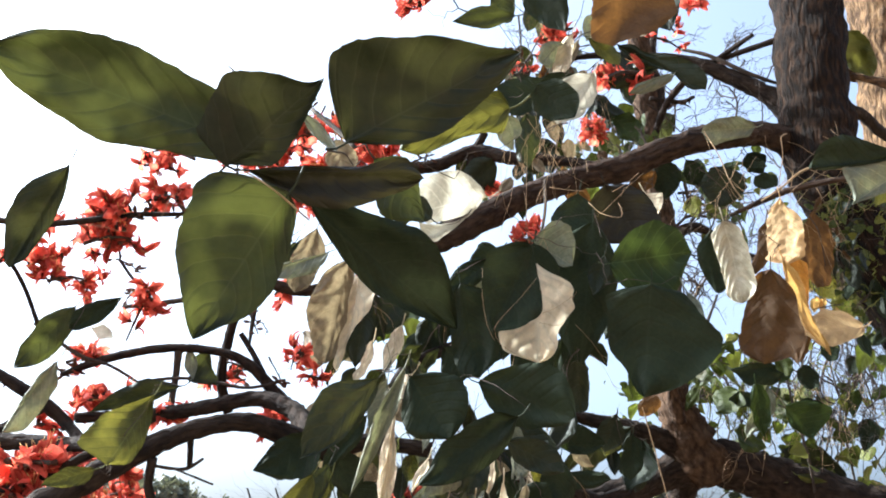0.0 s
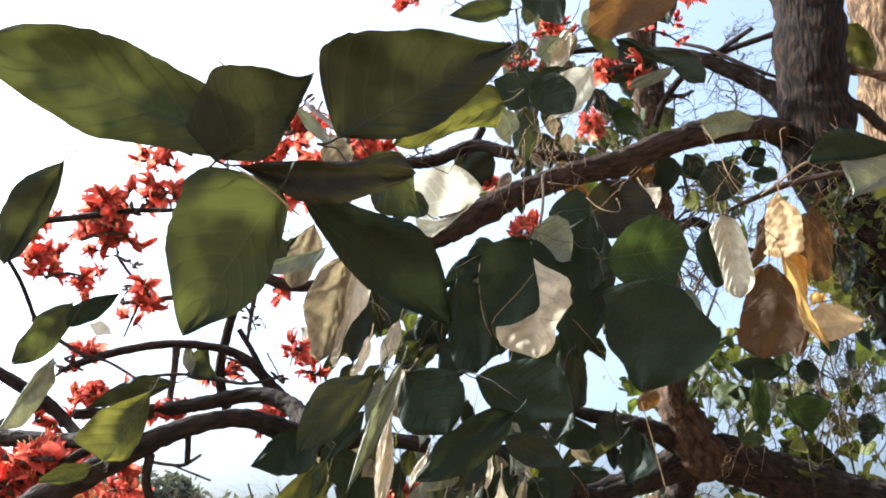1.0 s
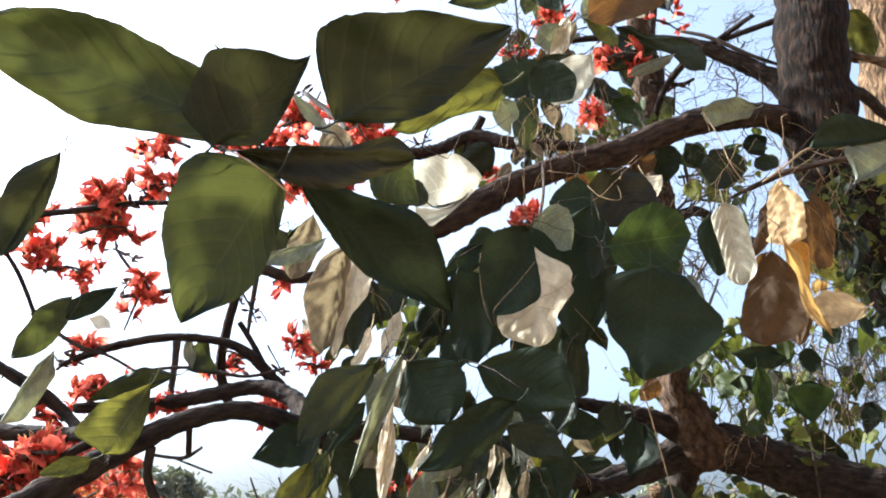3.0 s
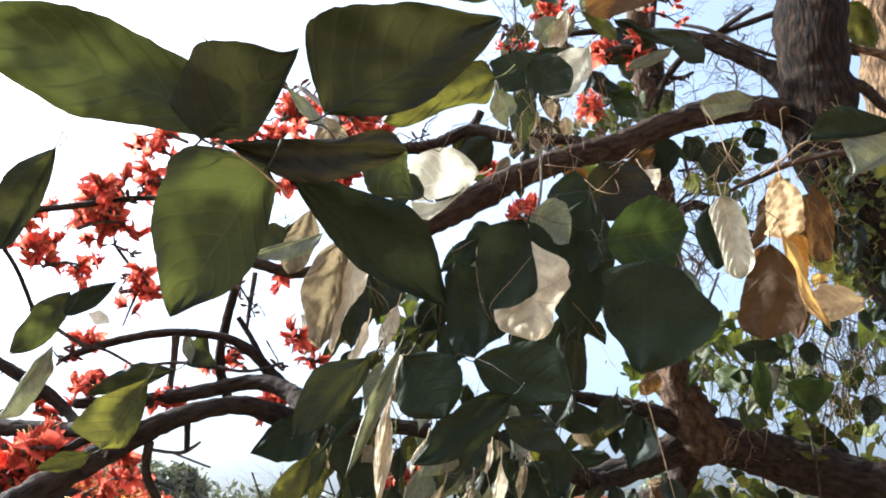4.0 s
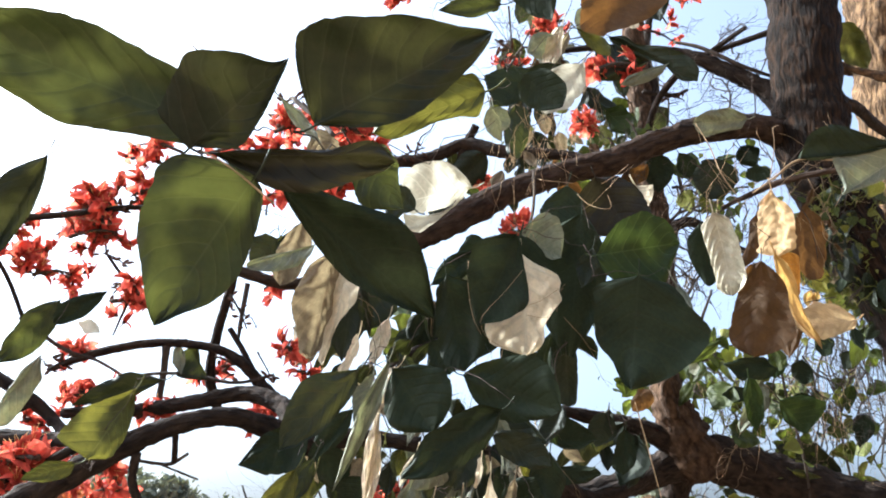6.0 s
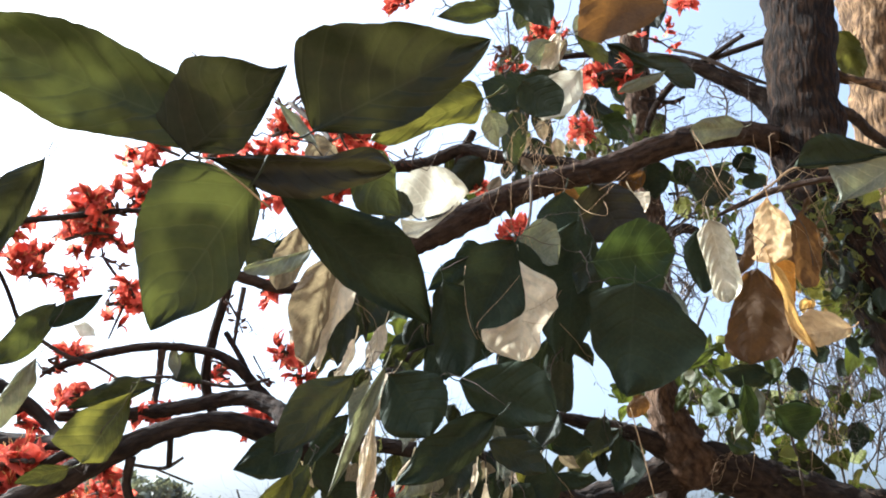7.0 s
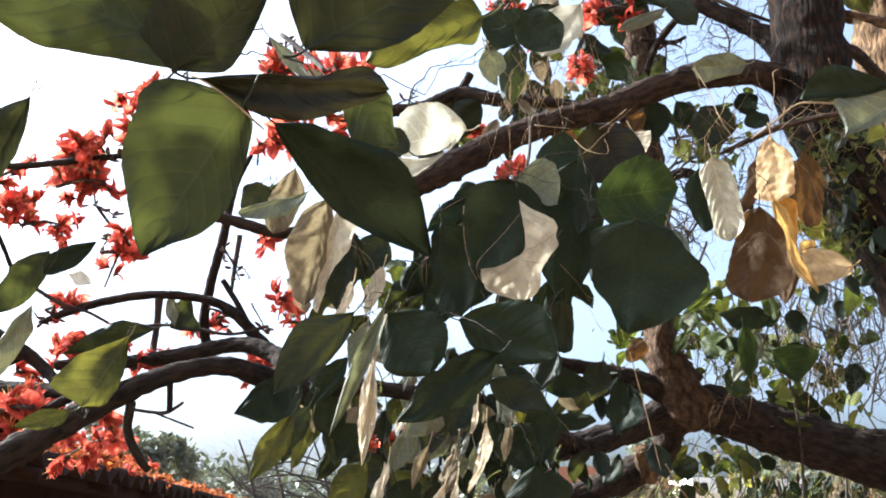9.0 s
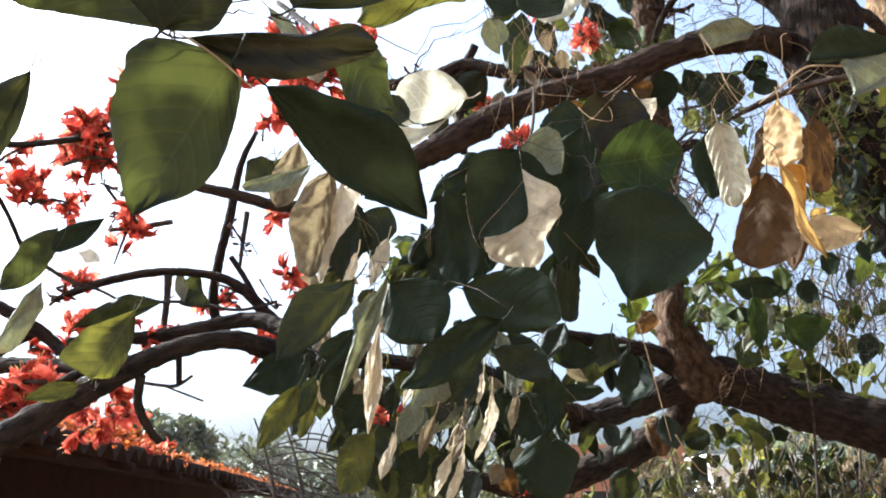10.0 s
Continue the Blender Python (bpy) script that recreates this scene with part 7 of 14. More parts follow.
twig_spray(flame_tree, TWIG, (-1.208, 1.834, 2.054), (-1.12, 1.825, 2.082), 0.0029, 161, 3, 0, "twig", 0.5)
twig_spray(flame_tree, STRAW, (0.118, 1.336, 2.551), (0.132, 1.417, 2.365), 0.00055, 162, 2, 0.03, "dry_stalk", 0.3)
twig_spray(flame_tree, STRAW, (0.136, 1.334, 2.557), (0.269, 1.484, 2.474), 0.00055, 163, 2, 0.03, "dry_stalk", 0.3)
twig_spray(flame_tree, STRAW, (0.23, 1.43, 2.594), (0.269, 1.473, 2.498), 0.00055, 164, 2, 0.03, "dry_stalk", 0.3)
twig_spray(flame_tree, STRAW, (0.13, 1.373, 2.467), (0.166, 1.418, 2.366), 0.00049, 165, 2, 0.03, "dry_stalk", 0.3)
twig_spray(flame_tree, STRAW, (0.108, 1.356, 2.379), (0.113, 1.415, 2.243), 0.00044, 166, 2, 0.03, "dry_stalk", 0.3)
twig_spray(flame_tree, STRAW, (0.155, 1.355, 2.385), (0.138, 1.357, 2.254), 0.00066, 167, 2, 0.03, "dry_stalk", 0.3)
twig_spray(flame_tree, STRAW, (0.376, 1.39, 2.446), (0.265, 1.426, 2.355), 0.00049, 168, 2, 0.03, "dry_stalk", 0.3)
twig_spray(flame_tree, STRAW, (0.544, 1.443, 2.591), (0.661, 1.522, 2.418), 0.0006, 169, 2, 0.03, "dry_stalk", 0.3)
twig_spray(flame_tree, STRAW, (0.764, 1.395, 2.467), (0.622, 1.432, 2.37), 0.00066, 170, 2, 0.03, "dry_stalk", 0.3)
twig_spray(flame_tree, STRAW, (0.74, 1.457, 2.574), (0.894, 1.601, 2.506), 0.0006, 171, 2, 0.03, "dry_stalk", 0.3)
twig_spray(flame_tree, STRAW, (0.857, 1.481, 2.527), (0.752, 1.525, 2.419), 0.00055, 172, 2, 0.03, "dry_stalk", 0.3)
twig_spray(flame_tree, STRAW, (0.635, 1.477, 2.394), (0.792, 1.482, 2.521), 0.00066, 173, 2, 0.03, "dry_stalk", 0.3)
twig_spray(flame_tree, STRAW, (0.674, 1.533, 2.394), (0.74, 1.488, 2.502), 0.00055, 174, 2, 0.03, "dry_stalk", 0.3)
twig_spray(flame_tree, STRAW, (0.792, 1.484, 2.515), (0.942, 1.396, 2.48), 0.00076, 175, 2, 0.03, "dry_stalk", 0.3)
twig_spray(flame_tree, STRAW, (0.752, 1.525, 2.419), (0.843, 1.585, 2.287), 0.00049, 176, 2, 0.03, "dry_stalk", 0.3)
twig_spray(flame_tree, STRAW, (0.017, 1.376, 2.2), (0.028, 1.432, 2.073), 0.00062, 177, 2, 0.03, "dry_stalk", 0.3)
twig_spray(flame_tree, STRAW, (-0.214, 1.397, 2.134), (-0.186, 1.462, 1.986), 0.0007, 178, 2, 0.03, "dry_stalk", 0.3)

# rounder leaves on the right, above and below the bough
leaf(flame_tree, DARK, (0.953, 2.168, 2.214), (0.783, 2.13, 2.213), (-0.36, -0.9, -0.26), 0.044, 0.029, ((0.17, 0.62, 0.84, 0.89, 0.95, 1, 0.84, 0.42, 0.1), (0.01, 0.63, 1, 0.94, 0.88, 0.8, 0.53, 0.27, 0.06)), bend=0.08)
leaf(flame_tree, VINE, (0.888, 2.383, 2.214), (0.821, 2.408, 2.15), (-0.63, -0.67, 0.39), 0.055, 0.060, "round", bend=0.08, wave=0.1)
leaf(flame_tree, DARK, (0.943, 2.394, 2.196), (0.846, 2.367, 2.176), (-0.34, -0.91, -0.22), 0.027, 0.025, ((0, 1, 1, 0.99, 0.99, 0.98, 0.71, 0.19, 0), (0.54, 0.65, 0.78, 0.9, 1, 0.82, 0.64, 0.46, 0.32)), bend=0.08)
leaf(flame_tree, LIME, (1.001, 2.307, 2.151), (1.075, 2.321, 2.05), (-0.4, -0.89, -0.19), 0.104, 0.030, ((0, 0.43, 0.63, 0.77, 0.91, 1, 0.91, 0.54, 0), (0, 0.43, 0.66, 0.88, 1, 0.81, 0.63, 0.45, 0)), bend=0.08)
leaf(flame_tree, VINE, (0.902, 2.484, 2.107), (1.006, 2.509, 2.058), (0.36, -0.89, 0.3), 0.045, 0.059, bend=0.08, wave=0.1)
leaf(flame_tree, GREEN, (1.199, 2.856, 2.109), (1.433, 2.877, 2.006), (-0.41, -0.9, -0.14), 0.073, 0.073, ((0, 0.43, 0.82, 0.91, 1, 0.85, 0.65, 0.45, 0.25), (0.21, 0.58, 1, 0.97, 0.94, 0.84, 0.61, 0.39, 0.22)), bend=0.08)
leaf(flame_tree, LIT, (1.131, 2.602, 1.98), (1.233, 2.613, 1.961), (0.07, -0.97, -0.24), 0.010, 0.019, bend=0.08)
leaf(flame_tree, VINE, (0.814, 2.444, 2.318), (0.788, 2.475, 2.243), (-0.66, -0.74, -0.09), 0.036, 0.038, bend=0.08, wave=0.1)
leaf(flame_tree, LIME, (0.447, 2.32, 2.071), (0.418, 2.349, 2.002), (-0.23, -0.93, -0.3), 0.030, 0.032, "round", bend=0.08)
leaf(flame_tree, DARK, (0.582, 2.449, 2.036), (0.517, 2.451, 1.901), (-0.69, -0.65, 0.32), 0.071, 0.074, bend=0.08, wave=0.1)
leaf(flame_tree, OLIVE, (0.35, 2.067, 1.892), (0.245, 2.08, 1.854), (0.04, -0.91, -0.42), 0.020, 0.028, bend=0.08, wave=0.1)
leaf(flame_tree, LIME, (1.005, 2.249, 2.279), (0.982, 2.278, 2.21), (-0.39, -0.89, -0.24), 0.027, 0.030, bend=0.08)
leaf(flame_tree, VINE, (0.783, 2.474, 2.247), (0.746, 2.505, 2.172), (-0.73, -0.67, 0.08), 0.023, 0.028, bend=0.08, wave=0.1)
leaf(flame_tree, BROWN, (0.62, 2.382, 2.194), (0.563, 2.407, 2.131), (-0.21, -0.96, -0.2), 0.033, 0.031, "round", bend=0.08, crumple=0.035)
leaf(flame_tree, LIME, (1.386, 2.591, 2.276), (1.37, 2.63, 2.184), (0.28, -0.86, -0.42), 0.028, 0.034, bend=0.08, wave=0.1)
leaf(flame_tree, VINE, (1.33, 2.596, 2.261), (1.356, 2.624, 2.199), (0.25, -0.92, -0.31), 0.025, 0.020, bend=0.08, wave=0.1)
leaf(flame_tree, DARK, (1.436, 2.633, 2.183), (1.409, 2.679, 2.076), (-0.8, -0.6, -0.06), 0.040, 0.038, bend=0.08, wave=0.1)
leaf(flame_tree, OLIVE, (0.958, 1.638, 2.551), (0.928, 1.666, 2.485), (-0.83, -0.53, 0.16), 0.034, 0.029, bend=0.08, wave=0.1)
leaf(flame_tree, LIME, (0.92, 1.648, 2.526), (0.931, 1.669, 2.477), (-0.44, -0.78, -0.45), 0.014, 0.017, bend=0.08)
leaf(flame_tree, LIME, (1.033, 1.77, 2.378), (1.064, 1.788, 2.34), (-0.32, -0.74, -0.59), 0.015, 0.018, bend=0.08)
leaf(flame_tree, VINE, (0.992, 1.751, 2.418), (1.046, 1.773, 2.373), (0.01, -0.91, -0.42), 0.031, 0.026, bend=0.08, wave=0.1)
leaf(flame_tree, LIME, (1.07, 1.72, 2.497), (1.02, 1.748, 2.429), (-0.69, -0.68, 0.23), 0.036, 0.036, bend=0.08, wave=0.1)
leaf(flame_tree, YELLOW, (0.943, 1.807, 2.412), (0.924, 1.824, 2.372), (-0.36, -0.91, -0.21), 0.015, 0.015, bend=0.08)

# dark buds on the bare twigs
bud_row(flame_tree, (-0.624, 1.852, 2.309), (-0.578, 1.89, 2.225), 9, 179)
bud_row(flame_tree, (-1.117, 1.92, 2.113), (-1.063, 1.915, 2.129), 8, 180)
bud_row(flame_tree, (-0.97, 1.798, 2.405), (-0.901, 1.816, 2.371), 8, 181)
bud_row(flame_tree, (-0.476, 1.54, 2.662), (-0.404, 1.519, 2.715), 10, 182)
bud_row(flame_tree, (-0.461, 1.529, 2.688), (-0.426, 1.519, 2.715), 6, 183)
bud_row(flame_tree, (-0.663, 1.918, 2.154), (-0.609, 1.929, 2.133), 7, 184)
bud_row(flame_tree, (-0.533, 1.947, 2.099), (-0.502, 1.942, 2.113), 6, 185)
bud_row(flame_tree, (-0.893, 1.75, 2.271), (-0.856, 1.74, 2.298), 7, 186)
bud_row(flame_tree, (-0.206, 1.848, 2.728), (-0.107, 1.833, 2.77), 8, 187)
bud_row(flame_tree, (-0.839, 1.542, 2.402), (-0.778, 1.539, 2.415), 8, 188)
bud_row(flame_tree, (-0.61, 1.938, 2.112), (-0.648, 1.946, 2.09), 6, 189)
bud_row(flame_tree, (0.087, 1.591, 2.965), (0.156, 1.612, 2.923), 8, 190)
bud_row(flame_tree, (0.657, 1.993, 3.091), (0.731, 2.006, 3.066), 7, 191)
bud_row(flame_tree, (0.79, 1.865, 3.144), (0.843, 1.877, 3.12), 5, 192)
bud_row(flame_tree, (-0.685, 1.577, 2.434), (-0.741, 1.579, 2.425), 7, 193)
bud_row(flame_tree, (-0.311, 1.509, 2.622), (-0.366, 1.49, 2.66), 7, 194)

# the jumble of hanging leaves, stalks and shreds under the middle
leaf(flame_tree, GREEN, (-0.162, 1.786, 1.868), (-0.172, 1.816, 1.784), (-0.42, -0.87, -0.26), 0.022, 0.025, "narrow", bend=0.08, fold=0.3)
leaf(flame_tree, GREY, (-0.046, 1.7, 1.822), (-0.104, 1.674, 1.742), (0.61, -0.77, -0.19), 0.035, 0.038, bend=0.08, fold=0.3, wave=0.1)
leaf(flame_tree, GREEN, (-0.033, 1.747, 1.842), (-0.052, 1.774, 1.766), (-0.42, -0.88, -0.21), 0.023, 0.026, bend=0.08)
leaf(flame_tree, DARK, (0.109, 1.66, 1.801), (0.174, 1.641, 1.716), (-0.47, -0.87, -0.15), 0.057, 0.044, "blunt", bend=0.08, wave=0.1)
leaf(flame_tree, DARK, (0.202, 1.689, 1.877), (0.191, 1.688, 1.734), (0.33, -0.94, -0.01), 0.047, 0.041, bend=0.08, wave=0.1)
leaf(flame_tree, GREY, (0.186, 1.791, 1.889), (0.161, 1.772, 1.794), (-0.62, -0.72, 0.31), 0.031, 0.024, bend=0.08, fold=0.4)
leaf(flame_tree, TAN, (0.008, 1.566, 1.758), (-0.028, 1.549, 1.655), (-0.38, -0.88, 0.28), 0.026, 0.021, bend=0.08, fold=0.45, wave=0.1, crumple=0.05)
leaf(flame_tree, OLIVE, (-0.108, 1.782, 1.737), (-0.07, 1.821, 1.636), (0.46, -0.87, -0.16), 0.036, 0.042, bend=0.08)
leaf(flame_tree, LIT, (-0.156, 1.703, 1.658), (-0.179, 1.729, 1.582), (-0.38, -0.9, -0.2), 0.030, 0.035, bend=0.08)
leaf(flame_tree, OLIVE, (-0.221, 1.706, 1.699), (-0.157, 1.722, 1.606), (-0.15, -0.95, -0.26), 0.026, 0.034, bend=0.08, fold=0.25)
leaf(flame_tree, DRY, (0.159, 1.899, 1.881), (0.17, 1.92, 1.825), (-0.04, -0.93, -0.36), 0.014, 0.017, bend=0.08, fold=0.4, crumple=0.08)
leaf(flame_tree, TAN, (0.088, 1.809, 1.683), (0.065, 1.826, 1.636), (-0.13, -0.95, -0.27), 0.024, 0.018, bend=0.08, fold=0.4, wave=0.14, crumple=0.08)
leaf(flame_tree, BROWN, (0.096, 1.866, 1.674), (0.125, 1.89, 1.611), (0.08, -0.94, -0.33), 0.027, 0.024, bend=0.08, fold=0.3, wave=0.14, crumple=0.06)
leaf(flame_tree, DRY, (-0.151, 1.632, 1.705), (-0.166, 1.604, 1.635), (0.21, -0.92, 0.33), 0.014, 0.011, "narrow", bend=0.08, fold=0.5, crumple=0.085)
leaf(flame_tree, GREY, (-0.17, 1.425, 1.979), (-0.199, 1.409, 1.873), (-0.25, -0.94, 0.21), 0.016, 0.023, "narrow", bend=0.08, fold=0.5)
leaf(flame_tree, DRY, (-0.143, 1.48, 1.977), (-0.187, 1.504, 1.906), (0.06, -0.93, -0.36), 0.016, 0.014, "narrow", bend=0.08, fold=0.4, crumple=0.085)
leaf(flame_tree, TAN, (-0.174, 1.529, 1.985), (-0.143, 1.503, 1.915), (-0.13, -0.94, 0.3), 0.026, 0.023, bend=0.08, fold=0.3, crumple=0.05)
leaf(flame_tree, GREY, (-0.199, 1.383, 2.217), (-0.246, 1.396, 2.134), (-0.24, -0.97, -0.01), 0.024, 0.016, bend=0.08, fold=0.5, crumple=0.05)
leaf(flame_tree, DRY, (-0.222, 1.456, 2.249), (-0.257, 1.442, 2.152), (0.77, -0.61, -0.19), 0.044, 0.027, bend=0.08, fold=0.4, wave=0.1, crumple=0.06)
leaf(flame_tree, DRY, (-0.15, 1.465, 2.109), (-0.182, 1.455, 2.002), (0.22, -0.98, 0.02), 0.019, 0.021, "narrow", bend=0.08, fold=0.4, crumple=0.085)
leaf(flame_tree, OLIVE, (-0.2, 1.397, 2.135), (-0.182, 1.43, 2.061), (0.14, -0.92, -0.37), 0.016, 0.014, "narrow", bend=0.08, fold=0.4)
leaf(flame_tree, LIME, (-0.145, 1.378, 2.183), (-0.191, 1.384, 2.166), (0.04, -0.91, -0.41), 0.014, 0.016, bend=0.08)
leaf(flame_tree, DARK, (0.055, 1.449, 2.285), (-0.006, 1.457, 2.262), (0.03, -0.91, -0.4), 0.022, 0.025, bend=0.08)
leaf(flame_tree, GREY, (0.051, 1.437, 2.187), (-0.039, 1.393, 2.157), (0.5, -0.82, -0.26), 0.028, 0.023, bend=0.08, fold=0.3)
leaf(flame_tree, DARK, (-0.215, 1.489, 1.923), (-0.298, 1.481, 1.809), (0.22, -0.97, -0.1), 0.023, 0.030, "narrow", bend=0.08, fold=0.4)
leaf(flame_tree, GREEN, (0.226, 1.597, 1.96), (0.169, 1.579, 1.871), (-0.34, -0.86, 0.39), 0.025, 0.031, bend=0.08, fold=0.35)
leaf(flame_tree, GREEN, (0.082, 1.455, 1.899), (0.144, 1.439, 1.815), (0.13, -0.95, 0.27), 0.036, 0.029, bend=0.08, fold=0.3, wave=0.1)
leaf(flame_tree, DRY, (0.17, 1.618, 1.908), (0.186, 1.645, 1.846), (-0.05, -0.91, -0.42), 0.012, 0.015, bend=0.08, fold=0.4, crumple=0.08)
leaf(flame_tree, LIME, (0.194, 1.706, 1.958), (0.229, 1.733, 1.898), (0, -0.91, -0.41), 0.016, 0.016, bend=0.08, fold=0.3)
flower_cluster(flame_tree, 9, (-0.13, 2.077, 1.801), (-0.24, 2.117, 1.827), 0.028, 195, 0.95)
flower_cluster(flame_tree, 5, (0.199, 2.153, 1.629), (0.148, 2.202, 1.636), 0.018, 196, 0.9)
twig_spray(flame_tree, MOSS, (-0.036, 1.578, 1.836), (-0.014, 1.644, 1.804), 0.0018, 197, 3, 0, "twig", 0.45)
twig_spray(flame_tree, MOSS, (0.209, 1.816, 2), (0.224, 1.886, 1.954), 0.0021, 198, 3, 0, "dry_stalk", 0.45)
twig_spray(flame_tree, TWIG, (-0.254, 2.193, 1.671), (-0.271, 2.275, 1.59), 0.0024, 199, 3, 0, "dry_stalk", 0.45)
twig_spray(flame_tree, MOSS, (-0.289, 2.102, 1.866), (-0.275, 2.213, 1.708), 0.0024, 200, 3, 0, "twig", 0.45)
twig_spray(flame_tree, MOSS, (0.159, 2.176, 1.698), (0.123, 2.258, 1.618), 0.0024, 201, 3, 0, "dry_stalk", 0.45)
twig_spray(flame_tree, TWIG, (0.225, 2.155, 1.749), (0.213, 2.245, 1.648), 0.0024, 202, 3, 0, "dry_stalk", 0.45)
twig_spray(flame_tree, MOSS, (-0.228, 2.135, 1.695), (-0.304, 2.218, 1.608), 0.0024, 203, 3, 0, "twig", 0.45)
twig_spray(flame_tree, TWIG, (-0.252, 1.938, 1.961), (-0.169, 2.049, 1.812), 0.0023, 204, 3, 0, "dry_stalk", 0.45)
twig_spray(flame_tree, TWIG, (-0.28, 2.095, 1.831), (-0.314, 2.165, 1.782), 0.0024, 205, 3, 0, "dry_stalk", 0.45)
twig_spray(flame_tree, TWIG, (-0.236, 1.883, 1.667), (-0.232, 1.978, 1.554), 0.0021, 206, 3, 0, "twig", 0.45)
twig_spray(flame_tree, TWIG, (-0.074, 1.906, 1.883), (-0.151, 1.993, 1.784), 0.0022, 207, 3, 0, "dry_stalk", 0.45)
twig_spray(flame_tree, TWIG, (0.192, 1.564, 1.715), (0.16, 1.653, 1.614), 0.0017, 208, 3, 0, "dry_stalk", 0.45)
twig_spray(flame_tree, MOSS, (0.118, 1.921, 1.743), (0.016, 2.015, 1.62), 0.0021, 209, 3, 0, "twig", 0.45)
twig_spray(flame_tree, TWIG, (0.244, 1.876, 1.946), (0.186, 1.953, 1.876), 0.0022, 210, 3, 0, "dry_stalk", 0.45)
twig_spray(flame_tree, TWIG, (0.211, 2.028, 2.038), (0.198, 2.109, 1.963), 0.0024, 211, 3, 0, "dry_stalk", 0.45)
twig_spray(flame_tree, MOSS, (0.213, 1.532, 1.76), (0.252, 1.61, 1.697), 0.0017, 212, 3, 0, "twig", 0.45)
twig_spray(flame_tree, STRAW, (-0.223, 1.637, 1.904), (-0.194, 1.715, 1.84), 0.00078, 213, 3, 0, "dry_stalk", 0.45)
twig_spray(flame_tree, MOSS, (-0.205, 1.546, 1.692), (-0.164, 1.641, 1.582), 0.0017, 214, 3, 0, "dry_stalk", 0.45)
twig_spray(flame_tree, TWIG, (-0.117, 1.912, 1.725), (-0.202, 2, 1.62), 0.0021, 215, 3, 0, "twig", 0.45)
twig_spray(flame_tree, STRAW, (0.232, 1.744, 1.854), (0.285, 1.826, 1.782), 0.00078, 216, 3, 0, "dry_stalk", 0.45)
twig_spray(flame_tree, TWIG, (-0.193, 1.711, 1.684), (-0.298, 1.805, 1.563), 0.0019, 217, 3, 0, "dry_stalk", 0.45)
twig_spray(flame_tree, MOSS, (-0.134, 1.537, 1.903), (-0.165, 1.602, 1.869), 0.0018, 218, 3, 0, "twig", 0.45)
twig_spray(flame_tree, TWIG, (-0.2, 1.882, 1.883), (-0.142, 1.963, 1.814), 0.0022, 219, 3, 0, "dry_stalk", 0.45)
twig_spray(flame_tree, TWIG, (-0.044, 2.098, 1.973), (-0.009, 2.184, 1.887), 0.0024, 220, 3, 0, "dry_stalk", 0.45)
twig_spray(flame_tree, TWIG, (-0.295, 1.948, 1.867), (-0.264, 2.036, 1.777), 0.0022, 221, 3, 0, "twig", 0.45)
twig_spray(flame_tree, TWIG, (0.072, 1.866, 1.929), (0.088, 1.952, 1.842), 0.0022, 222, 3, 0, "dry_stalk", 0.45)
twig_spray(flame_tree, TWIG, (-0.17, 1.964, 2.016), (-0.138, 2.041, 1.956), 0.0023, 223, 3, 0, "dry_stalk", 0.45)
twig_spray(flame_tree, TWIG, (0.181, 1.78, 1.941), (0.201, 1.873, 1.836), 0.0021, 224, 3, 0, "twig", 0.45)
twig_spray(flame_tree, TWIG, (-0.25, 2.114, 1.879), (-0.248, 2.234, 1.696), 0.0024, 225, 3, 0, "dry_stalk", 0.45)
twig_spray(flame_tree, TWIG, (0.022, 1.803, 1.791), (-0.011, 1.892, 1.688), 0.0020, 226, 3, 0, "dry_stalk", 0.45)
twig_spray(flame_tree, TWIG, (0.221, 2.152, 1.841), (0.169, 2.229, 1.772), 0.0024, 227, 3, 0, "twig", 0.45)
twig_spray(flame_tree, TWIG, (-0.248, 1.821, 1.748), (-0.258, 1.918, 1.627), 0.0020, 228, 3, 0, "dry_stalk", 0.45)
twig_spray(flame_tree, MOSS, (0.074, 1.607, 1.969), (0.07, 1.687, 1.893), 0.0019, 229, 3, 0, "dry_stalk", 0.45)
twig_spray(flame_tree, MOSS, (0.199, 1.836, 2.024), (0.226, 1.935, 1.901), 0.0022, 230, 3, 0, "twig", 0.45)
twig_spray(flame_tree, TWIG, (0.096, 1.325, 2.14), (0.125, 1.376, 2.1), 0.0018, 231, 1, 0.05, "dry_stalk", 0.4)
twig_spray(flame_tree, STRAW, (0.031, 1.432, 2.115), (-0.062, 1.49, 2.049), 0.0007, 232, 1, 0.05, "dry_stalk", 0.4)
twig_spray(flame_tree, STRAW, (-0.05, 1.407, 2.132), (-0.058, 1.464, 2.077), 0.0007, 233, 1, 0.05, "dry_stalk", 0.4)
twig_spray(flame_tree, TWIG, (0.211, 1.387, 2.039), (0.195, 1.444, 1.981), 0.0018, 234, 1, 0.05, "dry_stalk", 0.4)
twig_spray(flame_tree, TWIG, (-0.017, 1.343, 2.124), (-0.101, 1.408, 2.041), 0.0018, 235, 1, 0.05, "dry_stalk", 0.4)
twig_spray(flame_tree, TWIG, (0.036, 1.438, 2.07), (0.04, 1.502, 1.998), 0.0019, 236, 1, 0.05, "dry_stalk", 0.4)
twig_spray(flame_tree, TWIG, (-0.005, 1.414, 2.145), (-0.055, 1.473, 2.081), 0.0019, 237, 1, 0.05, "dry_stalk", 0.4)
twig_spray(flame_tree, STRAW, (0.212, 1.42, 2.102), (0.28, 1.48, 2.045), 0.0007, 238, 1, 0.05, "dry_stalk", 0.4)
twig_spray(flame_tree, TWIG, (0.101, 1.337, 2.122), (0.072, 1.394, 2.065), 0.0018, 239, 1, 0.05, "dry_stalk", 0.4)
